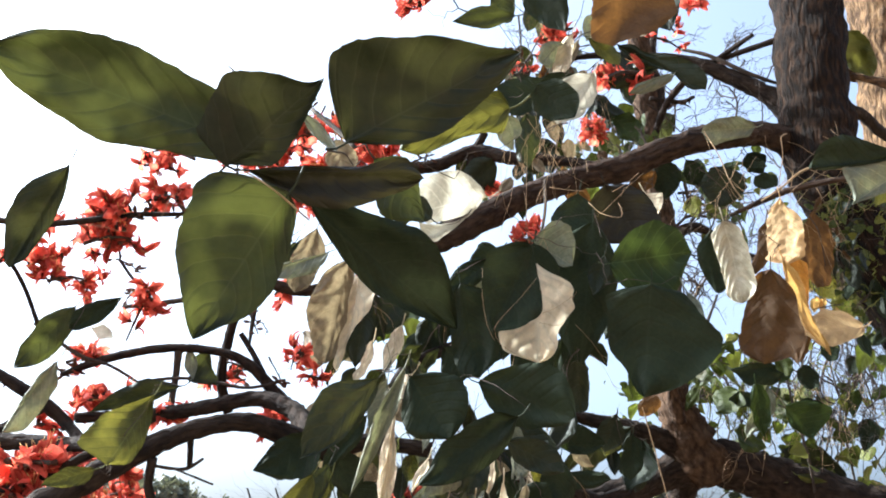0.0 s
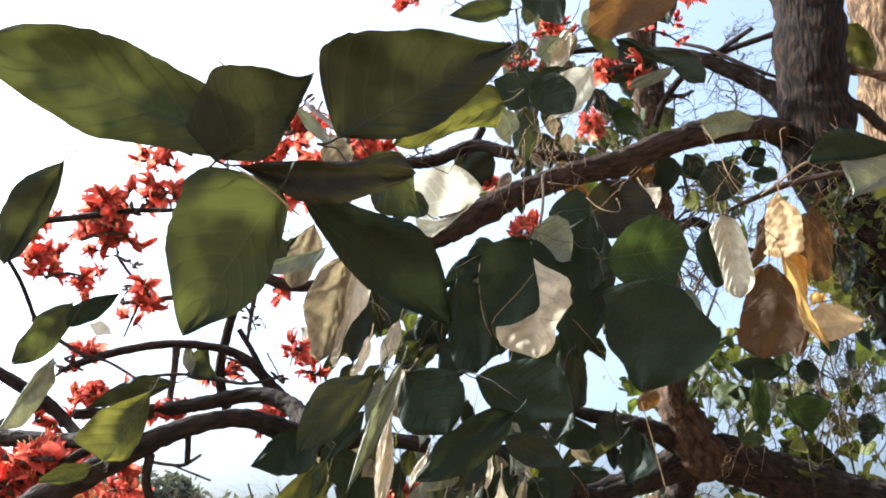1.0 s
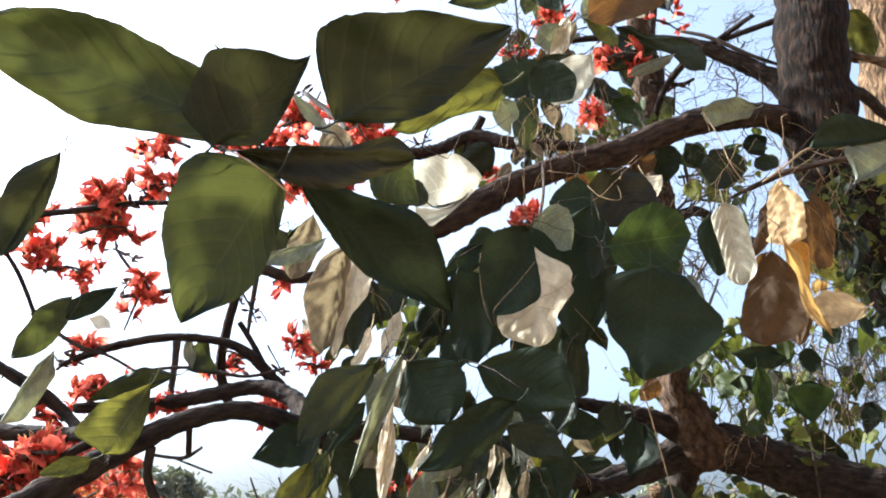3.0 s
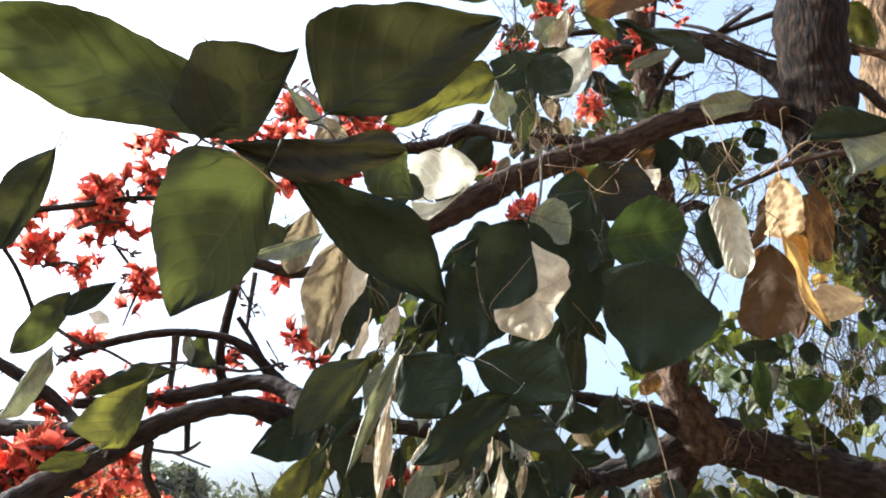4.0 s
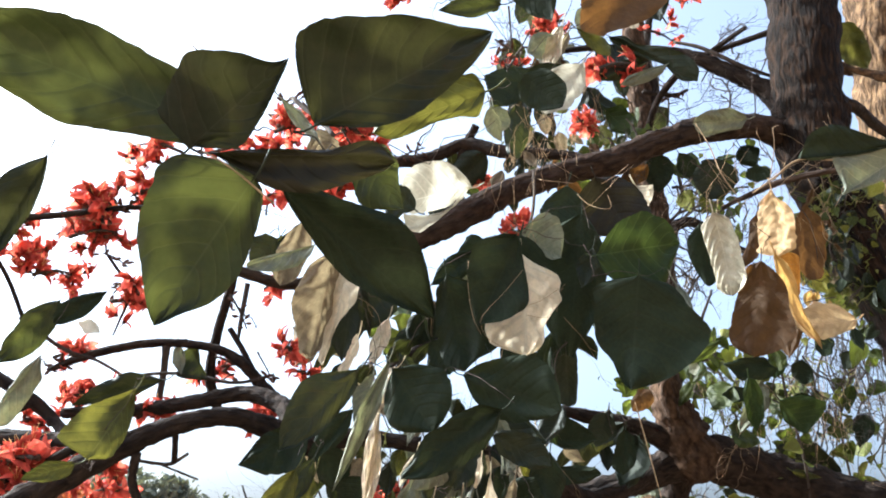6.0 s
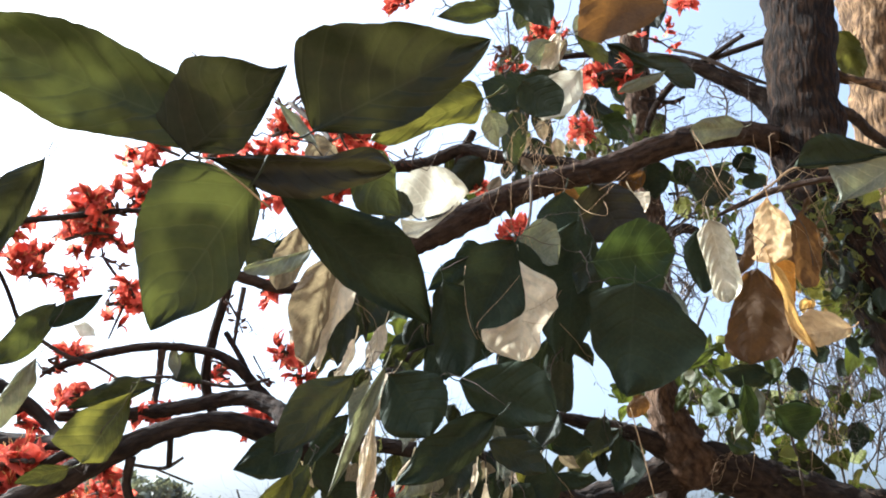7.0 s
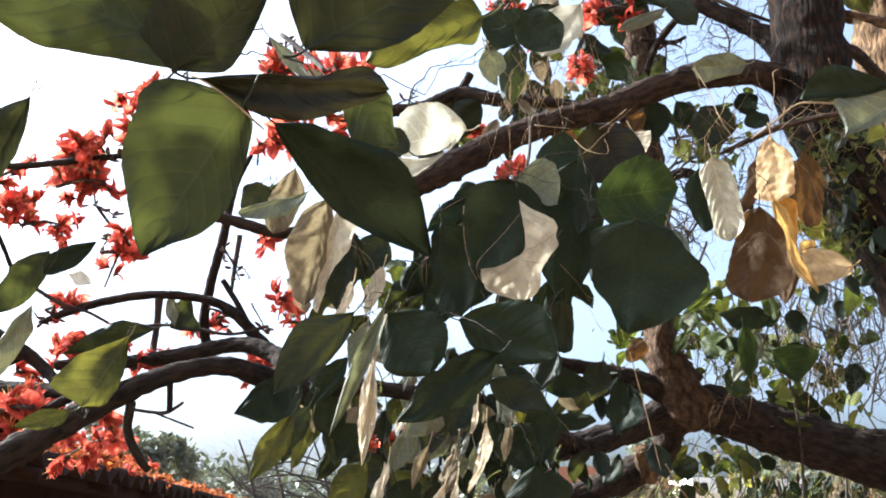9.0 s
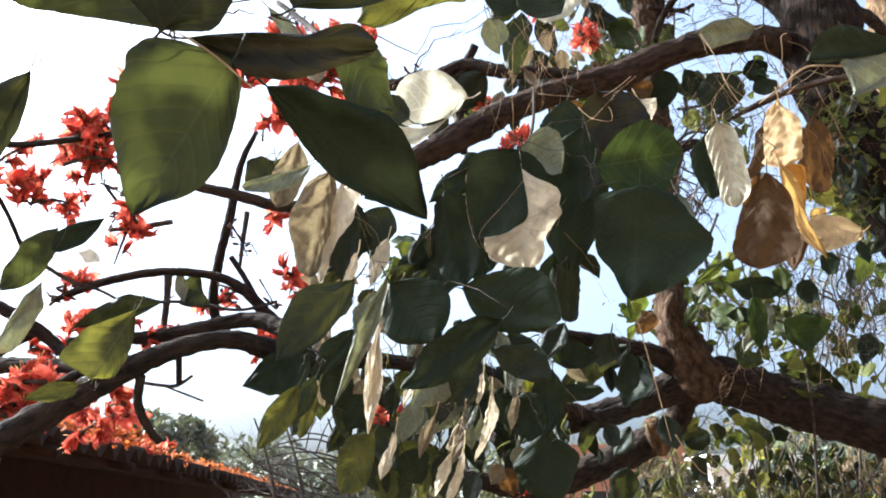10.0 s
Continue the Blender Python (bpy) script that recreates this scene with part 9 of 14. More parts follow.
twig_spray(climbing_vine, STRAW, (0.42, 1.76, 2.854), (0.514, 1.893, 2.808), 0.00094, 354, 3, 0, "dry_stalk", 0.4)
twig_spray(climbing_vine, STRAW, (0.296, 1.728, 2.917), (0.295, 1.864, 2.856), 0.00094, 355, 3, 0, "dry_stalk", 0.4)
twig_spray(climbing_vine, STRAW, (0.292, 1.728, 2.918), (0.314, 1.856, 2.875), 0.00094, 356, 3, 0, "dry_stalk", 0.4)
twig_spray(climbing_vine, STRAW, (0.369, 1.757, 2.857), (0.458, 1.901, 2.784), 0.00094, 357, 3, 0, "dry_stalk", 0.4)
twig_spray(climbing_vine, STRAW, (0.377, 1.746, 2.884), (0.434, 1.894, 2.799), 0.00094, 358, 3, 0, "dry_stalk", 0.4)
twig_spray(climbing_vine, STRAW, (1.183, 2.501, 2.216), (1.176, 2.548, 2.107), 0.00164, 359, 2, 0, "dry_stalk", 0.4)
twig_spray(climbing_vine, STRAW, (1.028, 2.48, 2.252), (1.127, 2.547, 2.104), 0.00164, 360, 2, 0, "dry_stalk", 0.4)
twig_spray(climbing_vine, STRAW, (1.189, 2.483, 2.257), (1.232, 2.565, 2.073), 0.00164, 361, 2, 0, "dry_stalk", 0.4)
twig_spray(climbing_vine, STRAW, (1.148, 2.501, 2.212), (1.191, 2.553, 2.097), 0.00164, 362, 2, 0, "dry_stalk", 0.4)
twig_spray(climbing_vine, STRAW, (1.014, 2.485, 2.239), (1.044, 2.547, 2.099), 0.00164, 363, 2, 0, "dry_stalk", 0.4)
twig_spray(climbing_vine, STRAW, (1.223, 2.491, 2.242), (1.238, 2.548, 2.111), 0.00164, 364, 2, 0, "dry_stalk", 0.4)
twig_spray(climbing_vine, STRAW, (1.016, 2.491, 2.226), (1.027, 2.556, 2.077), 0.00164, 365, 2, 0, "dry_stalk", 0.4)
twig_spray(climbing_vine, STRAW, (0.978, 2.519, 2.158), (1.008, 2.602, 1.969), 0.00164, 366, 2, 0, "dry_stalk", 0.4)
twig_spray(climbing_vine, STRAW, (1.167, 2.513, 2.186), (1.211, 2.597, 1.997), 0.00164, 367, 2, 0, "dry_stalk", 0.4)
twig_spray(climbing_vine, STRAW, (1.098, 3.18, 1.828), (1.241, 3.396, 1.543), 0.00203, 368, 3, 0, "dry_stalk", 0.5)
twig_spray(climbing_vine, STRAW, (1.057, 3.141, 1.929), (1.148, 3.317, 1.75), 0.00203, 369, 3, 0, "dry_stalk", 0.5)
twig_spray(climbing_vine, STRAW, (1.314, 3.212, 1.763), (1.34, 3.409, 1.516), 0.00203, 370, 3, 0, "dry_stalk", 0.5)
twig_spray(climbing_vine, STRAW, (1.331, 3.193, 1.815), (1.214, 3.372, 1.606), 0.00203, 371, 3, 0, "dry_stalk", 0.5)
twig_spray(climbing_vine, STRAW, (1.58, 3.219, 1.771), (1.567, 3.444, 1.445), 0.00203, 372, 3, 0, "dry_stalk", 0.5)
twig_spray(climbing_vine, STRAW, (1.157, 3.134, 1.96), (1.088, 3.301, 1.786), 0.00203, 373, 3, 0, "dry_stalk", 0.5)
twig_spray(climbing_vine, STRAW, (1.459, 3.218, 1.76), (1.456, 3.393, 1.572), 0.00203, 374, 3, 0, "dry_stalk", 0.5)
twig_spray(climbing_vine, STRAW, (1.121, 3.199, 1.778), (1.283, 3.377, 1.598), 0.00203, 375, 3, 0, "dry_stalk", 0.5)
twig_spray(climbing_vine, STRAW, (1.216, 3.135, 1.962), (1.157, 3.315, 1.756), 0.00203, 376, 3, 0, "dry_stalk", 0.5)
twig_spray(climbing_vine, STRAW, (1.233, 3.156, 1.907), (1.266, 3.381, 1.587), 0.00203, 377, 3, 0, "dry_stalk", 0.5)
twig_spray(climbing_vine, STRAW, (1.172, 3.17, 1.863), (1.245, 3.346, 1.68), 0.00203, 378, 3, 0, "dry_stalk", 0.5)
twig_spray(climbing_vine, STRAW, (1.304, 3.143, 1.95), (1.453, 3.35, 1.69), 0.00203, 379, 3, 0, "dry_stalk", 0.5)
twig_spray(climbing_vine, STRAW, (1.535, 3.16, 1.928), (1.732, 3.362, 1.685), 0.00203, 380, 3, 0, "dry_stalk", 0.5)
twig_spray(climbing_vine, STRAW, (1.505, 3.171, 1.893), (1.581, 3.395, 1.581), 0.00203, 381, 3, 0, "dry_stalk", 0.5)
twig_spray(climbing_vine, STRAW, (1.378, 3.173, 1.877), (1.249, 3.343, 1.689), 0.00203, 382, 3, 0, "dry_stalk", 0.5)
twig_spray(climbing_vine, STRAW, (1.367, 3.143, 1.955), (1.423, 3.331, 1.74), 0.00203, 383, 3, 0, "dry_stalk", 0.5)
twig_spray(climbing_vine, STRAW, (1.095, 3.133, 1.955), (1.082, 3.325, 1.721), 0.00203, 384, 3, 0, "dry_stalk", 0.5)
twig_spray(climbing_vine, STRAW, (1.353, 3.156, 1.921), (1.579, 3.334, 1.747), 0.00203, 385, 3, 0, "dry_stalk", 0.5)
twig_spray(climbing_vine, STRAW, (1.178, 3.152, 1.911), (1.136, 3.343, 1.677), 0.00203, 386, 3, 0, "dry_stalk", 0.5)
twig_spray(climbing_vine, STRAW, (1.307, 3.194, 1.811), (1.445, 3.406, 1.537), 0.00203, 387, 3, 0, "dry_stalk", 0.5)
twig_spray(climbing_vine, STRAW, (1.584, 3.19, 1.85), (1.741, 3.402, 1.578), 0.00203, 388, 3, 0, "dry_stalk", 0.5)
twig_spray(climbing_vine, STRAW, (1.791, 3.21, 1.818), (1.723, 3.423, 1.519), 0.00203, 389, 3, 0, "dry_stalk", 0.5)
twig_spray(climbing_vine, STRAW, (1.22, 3.142, 1.945), (1.287, 3.327, 1.737), 0.00203, 390, 3, 0, "dry_stalk", 0.5)
twig_spray(climbing_vine, STRAW, (1.422, 3.161, 1.912), (1.667, 3.37, 1.658), 0.00203, 391, 3, 0, "dry_stalk", 0.5)
twig_spray(climbing_vine, STRAW, (0.992, 3.127, 1.961), (1.087, 3.347, 1.661), 0.00203, 392, 3, 0, "dry_stalk", 0.5)
twig_spray(climbing_vine, STRAW, (1.657, 3.196, 1.843), (1.766, 3.389, 1.616), 0.00203, 393, 3, 0, "dry_stalk", 0.5)
# leaves in loose bunches: middle, spread, how many
vine_bunch(climbing_vine, (1.085, 2.816, 2.235), (0.16, 0.14, 0.13), 40, 1.0)
vine_bunch(climbing_vine, (1.256, 2.772, 2.226), (0.12, 0.14, 0.13), 34, 1.0)
vine_bunch(climbing_vine, (0.946, 2.849, 2.4), (0.10, 0.14, 0.08), 20, 1.0)
vine_bunch(climbing_vine, (1.227, 2.702, 2.008), (0.12, 0.14, 0.06), 22, 0.6)
vine_bunch(climbing_vine, (1.002, 1.703, 2.53), (0.06, 0.14, 0.06), 34, 1.0)
vine_bunch(climbing_vine, (1.065, 1.809, 2.417), (0.06, 0.14, 0.08), 34, 1.0)
vine_bunch(climbing_vine, (1.013, 1.778, 2.485), (0.06, 0.14, 0.08), 16, 1.0)
vine_bunch(climbing_vine, (0.338, 2.13, 3), (0.10, 0.14, 0.08), 12, 1.0)
vine_bunch(climbing_vine, (0.636, 2.55, 3.314), (0.07, 0.14, 0.08), 14, 1.0)
vine_bunch(climbing_vine, (0.789, 2.916, 2.235), (0.11, 0.14, 0.09), 14, 1.0)
vine_bunch(climbing_vine, (1.57, 2.957, 2.201), (0.11, 0.14, 0.13), 16, 1.0)
vine_bunch(climbing_vine, (1.06, 2.568, 3.056), (0.13, 0.14, 0.09), 12, 1.0)
vine_bunch(climbing_vine, (-0.192, 2.474, 2.418), (0.08, 0.14, 0.06), 14, 1.0)
vine_bunch(climbing_vine, (0.953, 3.177, 1.898), (0.16, 0.14, 0.07), 16, 0.6)
vine_bunch(climbing_vine, (1.207, 3.176, 1.921), (0.16, 0.14, 0.09), 20, 0.6)
vine_bunch(climbing_vine, (0.051, 2.258, 2.934), (0.12, 0.14, 0.06), 10, 1.0)
# smaller leaves deeper in the crown
crown_bunch(flame_tree, GREEN, (0.258, 1.919, 2.977), (0.11, 0.12, 0.07), 9)
crown_bunch(flame_tree, OLIVE, (0.454, 2.069, 3.151), (0.12, 0.12, 0.08), 9)
crown_bunch(flame_tree, OLIVE, (0.196, 1.927, 3.205), (0.07, 0.12, 0.07), 6)
crown_bunch(flame_tree, GREEN, (-0.113, 2.251, 1.935), (0.15, 0.12, 0.08), 14)
crown_bunch(flame_tree, TAN, (-0.471, 2.222, 2.223), (0.05, 0.12, 0.11), 6)
crown_bunch(flame_tree, DARK, (-0.077, 2.069, 2.355), (0.12, 0.12, 0.10), 8)
crown_bunch(flame_tree, DARK, (0.118, 2.201, 1.818), (0.18, 0.12, 0.06), 16)
crown_bunch(flame_tree, DARK, (0.255, 1.82, 2.201), (0.09, 0.12, 0.09), 8)
crown_bunch(flame_tree, OLIVE, (-0.211, 2.061, 1.861), (0.12, 0.12, 0.08), 12)
crown_bunch(flame_tree, GREEN, (-0.365, 1.992, 2.259), (0.10, 0.12, 0.08), 8)
crown_bunch(flame_tree, GREY, (0.049, 1.954, 1.877), (0.09, 0.12, 0.06), 8)
crown_bunch(flame_tree, GREY, (0.326, 1.916, 3.24), (0.11, 0.12, 0.07), 10)
crown_bunch(flame_tree, BROWN, (0.398, 1.935, 2.701), (0.10, 0.12, 0.07), 8)
crown_bunch(flame_tree, GREEN, (0.505, 2.438, 2.056), (0.07, 0.12, 0.06), 8)
crown_bunch(flame_tree, GREEN, (-0.044, 1.995, 2.779), (0.09, 0.12, 0.05), 6)
crown_bunch(flame_tree, DARK, (0.283, 1.682, 2.272), (0.04, 0.12, 0.08), 6)
bare_shrub = thing("bare_shrub", "leafless shrub with a tangle of thin grey twigs", "shrub")
limb(bare_shrub, "branch", TWIG, (-1.298, 4.323, 1.947, 0.0052), (-1.17, 4.372, 1.827, 0.0052), (-0.929, 4.415, 1.737, 0.0048), (-0.606, 4.455, 1.659, 0.0039), rough=0.1)
limb(bare_shrub, "branch", TWIG, (-0.702, 4.462, 1.922, 0.006), (-0.883, 4.43, 1.99, 0.0053), (-1.081, 4.431, 1.967, 0.0046), (-1.254, 4.451, 1.895, 0.0033), rough=0.1)
limb(bare_shrub, "branch", TWIG, (-0.702, 4.479, 1.875, 0.006), (-0.933, 4.453, 1.921, 0.0053), (-1.181, 4.458, 1.883, 0.0043), (-1.281, 4.481, 1.811, 0.0033), rough=0.1)
limb(bare_shrub, "branch", TWIG, (-0.702, 4.408, 1.777, 0.0058), (-0.863, 4.359, 1.895, 0.0052), (-1.008, 4.338, 1.937, 0.0042), (-1.153, 4.336, 1.927, 0.0032), rough=0.1)
limb(bare_shrub, "branch", TWIG, (-0.669, 4.497, 1.829, 0.006), (-0.818, 4.471, 1.884, 0.0056), (-0.983, 4.469, 1.874, 0.0046), (-1.149, 4.482, 1.821, 0.0033), rough=0.1)
limb(bare_shrub, "branch", TWIG, (-0.685, 4.451, 1.953, 0.0053), (-0.85, 4.422, 2.015, 0.005), (-0.982, 4.415, 2.02, 0.004), (-1.081, 4.42, 1.998, 0.003), rough=0.1)
limb(bare_shrub, "branch", TWIG, (-0.735, 4.435, 1.701, 0.0065), (-0.896, 4.39, 1.807, 0.0055), (-1.057, 4.37, 1.845, 0.0045), (-1.186, 4.37, 1.833, 0.0032), rough=0.1)
limb(bare_shrub, "branch", TWIG, (-0.654, 4.532, 1.736, 0.0066), (-0.802, 4.504, 1.797, 0.0053), (-0.984, 4.491, 1.812, 0.0043), rough=0.1)
limb(bare_shrub, "branch", TWIG, (-0.884, 4.455, 1.921, 0.0046), (-0.833, 4.412, 2.046, 0.004), (-0.783, 4.385, 2.124, 0.003), rough=0.1)
limb(bare_shrub, "branch", TWIG, (-0.95, 4.453, 1.921, 0.0046), (-0.922, 4.414, 2.03, 0.004), (-0.882, 4.387, 2.108, 0.003), rough=0.1)
limb(bare_shrub, "branch", TWIG, (-0.751, 4.46, 1.922, 0.005), (-0.734, 4.421, 2.031, 0.004), (-0.756, 4.386, 2.124, 0.003), rough=0.1)
limb(bare_shrub, "stem", TWIG, (-0.891, 4.548, 0.352, 0.018), (-0.997, 4.525, 1.02, 0.016), (-1.103, 4.5, 1.608, 0.013), (-1.1902, 4.4766, 1.922, 0.0083), (-1.2694, 4.4542, 2.1156, 0.0051), rough=0.1)
limb(bare_shrub, "stem", TWIG, (-0.813, 4.969, 0.242, 0.019), (-0.921, 4.949, 0.969, 0.017), (-1.03, 4.927, 1.613, 0.014), (-1.1232, 4.9062, 1.9568, 0.0091), (-1.2088, 4.8853, 2.1694, 0.0055), rough=0.1)
limb(bare_shrub, "stem", TWIG, (-0.488, 4.409, 0.395, 0.017), (-0.572, 4.399, 1.038, 0.015), (-0.658, 4.386, 1.609, 0.013), (-0.7363, 4.3732, 1.9143, 0.0081), (-0.8102, 4.3596, 2.1038, 0.0049), rough=0.1)
limb(bare_shrub, "stem", TWIG, (-0.248, 4.23, 0.446, 0.016), (-0.315, 4.225, 1.061, 0.015), (-0.388, 4.219, 1.608, 0.012), (-0.4573, 4.2115, 1.9017, 0.0078), (-0.5257, 4.2031, 2.0843, 0.0047), rough=0.1)
limb(bare_shrub, "stem", TWIG, (-0.093, 4.637, 0.34, 0.018), (-0.157, 4.635, 1.014, 0.016), (-0.227, 4.632, 1.613, 0.013), (-0.2989, 4.6276, 1.9356, 0.0086), (-0.3714, 4.622, 2.1366, 0.0052), rough=0.1)
limb(bare_shrub, "stem", TWIG, (0.152, 4.837, 0.29, 0.019), (0.1, 4.838, 0.992, 0.017), (0.041, 4.839, 1.617, 0.014), (-0.0273, 4.8385, 1.9531, 0.0089), (-0.0988, 4.8372, 2.1634, 0.0054), rough=0.1)
twig_spray(bare_shrub, TWIG, (-1.025, 5.167, 1.524), (-1.291, 5.09, 1.998), 0.0056, 398, 5, 0, "twig", 0.6)
twig_spray(bare_shrub, TWIG, (-1.018, 4.957, 1.564), (-1.22, 4.95, 1.855), 0.0054, 400, 5, 0, "twig", 0.6)
twig_spray(bare_shrub, TWIG, (-1.194, 4.866, 1.702), (-1.127, 4.872, 1.984), 0.0054, 401, 5, 0, "twig", 0.6)
twig_spray(bare_shrub, TWIG, (-0.921, 4.932, 1.6), (-1.225, 4.895, 1.963), 0.0054, 406, 5, 0, "twig", 0.6)
twig_spray(bare_shrub, TWIG, (-0.759, 5.464, 1.598), (-0.702, 5.406, 2.054), 0.0060, 409, 5, 0, "twig", 0.6)
twig_spray(bare_shrub, TWIG, (-0.745, 5.253, 1.558), (-0.612, 5.196, 2.018), 0.0057, 414, 5, 0, "twig", 0.6)
twig_spray(bare_shrub, TWIG, (-1.051, 4.784, 1.562), (-1.204, 4.783, 1.84), 0.0052, 419, 5, 0, "twig", 0.6)
twig_spray(bare_shrub, TWIG, (-0.884, 4.749, 1.558), (-0.871, 4.701, 1.982), 0.0052, 420, 5, 0, "twig", 0.6)
twig_spray(bare_shrub, TWIG, (-0.087, 4.005, 2.073), (-0.202, 4.038, 2.262), 0.0046, 428, 5, 0, "twig", 0.6)
twig_spray(bare_shrub, TWIG, (-0.208, 4.798, 1.938), (-0.117, 4.763, 2.337), 0.0054, 430, 5, 0, "twig", 0.6)
twig_spray(bare_shrub, TWIG, (0.003, 4.925, 2.084), (-0.174, 4.948, 2.296), 0.0056, 431, 5, 0, "twig", 0.6)
twig_spray(bare_shrub, TWIG, (-0.179, 4.222, 2.351), (-0.164, 4.235, 2.607), 0.0049, 433, 5, 0, "twig", 0.6)
twig_spray(bare_shrub, TWIG, (0.009, 4.075, 1.808), (0.107, 4.077, 2.103), 0.0045, 435, 5, 0, "twig", 0.6)
twig_spray(bare_shrub, TWIG, (-0.026, 4.18, 2.154), (-0.025, 4.172, 2.468), 0.0048, 437, 5, 0, "twig", 0.6)
twig_spray(bare_shrub, TWIG, (-0.137, 4.223, 2.04), (-0.201, 4.202, 2.383), 0.0048, 438, 5, 0, "twig", 0.6)
twig_spray(bare_shrub, TWIG, (-0.376, 4.225, 2.374), (-0.487, 4.21, 2.695), 0.0049, 439, 5, 0, "twig", 0.6)
twig_spray(bare_shrub, TWIG, (-0.404, 4.818, 2.242), (-0.593, 4.817, 2.518), 0.0055, 441, 5, 0, "twig", 0.6)
twig_spray(bare_shrub, TWIG, (-0.131, 4.566, 2.471), (-0.193, 4.6, 2.663), 0.0053, 442, 5, 0, "twig", 0.6)
twig_spray(bare_shrub, TWIG, (-0.629, 4.695, 1.837), (-0.639, 4.734, 2.021), 0.0052, 445, 5, 0, "twig", 0.6)
twig_spray(bare_shrub, TWIG, (-0.492, 4.397, 1.93), (-0.464, 4.372, 2.294), 0.0049, 446, 5, 0, "twig", 0.6)
twig_spray(bare_shrub, TWIG, (-0.242, 3.965, 1.976), (-0.419, 3.954, 2.281), 0.0045, 447, 5, 0, "twig", 0.6)
twig_spray(bare_shrub, TWIG, (-0.52, 4.824, 1.9), (-0.348, 4.838, 2.169), 0.0054, 448, 5, 0, "twig", 0.6)
twig_spray(bare_shrub, TWIG, (0.044, 4.884, 1.987), (-0.108, 4.849, 2.358), 0.0055, 449, 5, 0, "twig", 0.6)
twig_spray(bare_shrub, TWIG, (-0.532, 5.023, 1.844), (-0.669, 5.02, 2.131), 0.0056, 450, 5, 0, "twig", 0.6)
twig_spray(bare_shrub, TWIG, (-0.576, 4.174, 2.099), (-0.525, 4.213, 2.29), 0.0048, 451, 5, 0, "twig", 0.6)
twig_spray(bare_shrub, TWIG, (-0.048, 3.866, 2.217), (0.072, 3.849, 2.567), 0.0045, 453, 5, 0, "twig", 0.6)
dry_thicket = thing("dry_thicket", "dry brown and yellow-green thicket of creepers behind the bough", "thicket")
limb(dry_thicket, "stem", TWIG, (0.5369, 3.1967, 0.4802, 0.0059), (0.6117, 3.1836, 1.1942, 0.0043), (0.5782, 3.1897, 1.6011, 0.0036), (0.5444, 3.1955, 1.8211, 0.0028), rough=0.1)
limb(dry_thicket, "stem", TWIG, (0.6693, 3.1722, 0.491, 0.0059), (0.7542, 3.1534, 1.1991, 0.0043), (0.7289, 3.1593, 1.6014, 0.0036), (0.6999, 3.1657, 1.819, 0.0028), rough=0.1)
limb(dry_thicket, "stem", TWIG, (1.0253, 3.0768, 0.5301, 0.0057), (1.1326, 3.0392, 1.2161, 0.0041), (1.1279, 3.0409, 1.6018, 0.0034), (1.1119, 3.0468, 1.81, 0.0026), rough=0.1)
limb(dry_thicket, "stem", TWIG, (1.1408, 3.0361, 0.5462, 0.0056), (1.2536, 2.9915, 1.2229, 0.004), (1.255, 2.9909, 1.6018, 0.0034), (1.243, 2.9959, 1.8061, 0.0026), rough=0.1)
limb(dry_thicket, "stem", TWIG, (1.2665, 2.9861, 0.5657, 0.0055), (1.3841, 2.9335, 1.231, 0.0039), (1.3917, 2.9299, 1.6017, 0.0033), (1.3839, 2.9336, 1.8013, 0.0025), rough=0.1)
limb(dry_thicket, "stem", TWIG, (1.3709, 2.9397, 0.5835, 0.0054), (1.4916, 2.8804, 1.2383, 0.0039), (1.5039, 2.874, 1.6016, 0.0032), (1.4993, 2.8764, 1.7969, 0.0025), rough=0.1)
twig_spray(dry_thicket, TWIG, (1.329, 3.452, 1.444), (1.131, 3.484, 1.627), 0.0044, 454, 5, 0, "twig", 0.55)
twig_spray(dry_thicket, STRAW, (1.541, 3.918, 1.568), (1.468, 3.922, 1.839), 0.00195, 455, 5, 0, "dry_stalk", 0.55)
twig_spray(dry_thicket, TWIG, (1.79, 3.585, 1.434), (1.927, 3.585, 1.739), 0.0045, 456, 5, 0, "twig", 0.55)
twig_spray(dry_thicket, TWIG, (1.291, 3.446, 1.719), (1.378, 3.438, 2.042), 0.0045, 457, 5, 0, "dry_stalk", 0.55)
twig_spray(dry_thicket, MOSS, (1.669, 3.86, 1.448), (1.559, 3.888, 1.652), 0.0049, 458, 5, 0, "twig", 0.55)
twig_spray(dry_thicket, TWIG, (0.707, 3.925, 1.423), (0.634, 3.89, 1.803), 0.0050, 459, 5, 0, "dry_stalk", 0.55)
twig_spray(dry_thicket, MOSS, (0.929, 3.439, 1.536), (0.83, 3.454, 1.775), 0.0044, 460, 5, 0, "twig", 0.55)
twig_spray(dry_thicket, STRAW, (0.662, 3.572, 1.661), (0.459, 3.543, 2.012), 0.00179, 461, 5, 0, "dry_stalk", 0.55)
twig_spray(dry_thicket, MOSS, (1.487, 3.823, 1.481), (1.391, 3.842, 1.711), 0.0049, 462, 5, 0, "twig", 0.55)
twig_spray(dry_thicket, TWIG, (0.906, 3.65, 1.453), (0.939, 3.63, 1.801), 0.0047, 463, 5, 0, "dry_stalk", 0.55)
twig_spray(dry_thicket, STRAW, (0.666, 3.665, 1.468), (0.776, 3.683, 1.722), 0.00187, 464, 5, 0, "twig", 0.55)
twig_spray(dry_thicket, STRAW, (0.844, 3.479, 1.437), (0.854, 3.524, 1.606), 0.00172, 465, 5, 0, "dry_stalk", 0.55)
twig_spray(dry_thicket, MOSS, (0.675, 3.425, 1.505), (0.893, 3.463, 1.716), 0.0044, 466, 5, 0, "twig", 0.55)
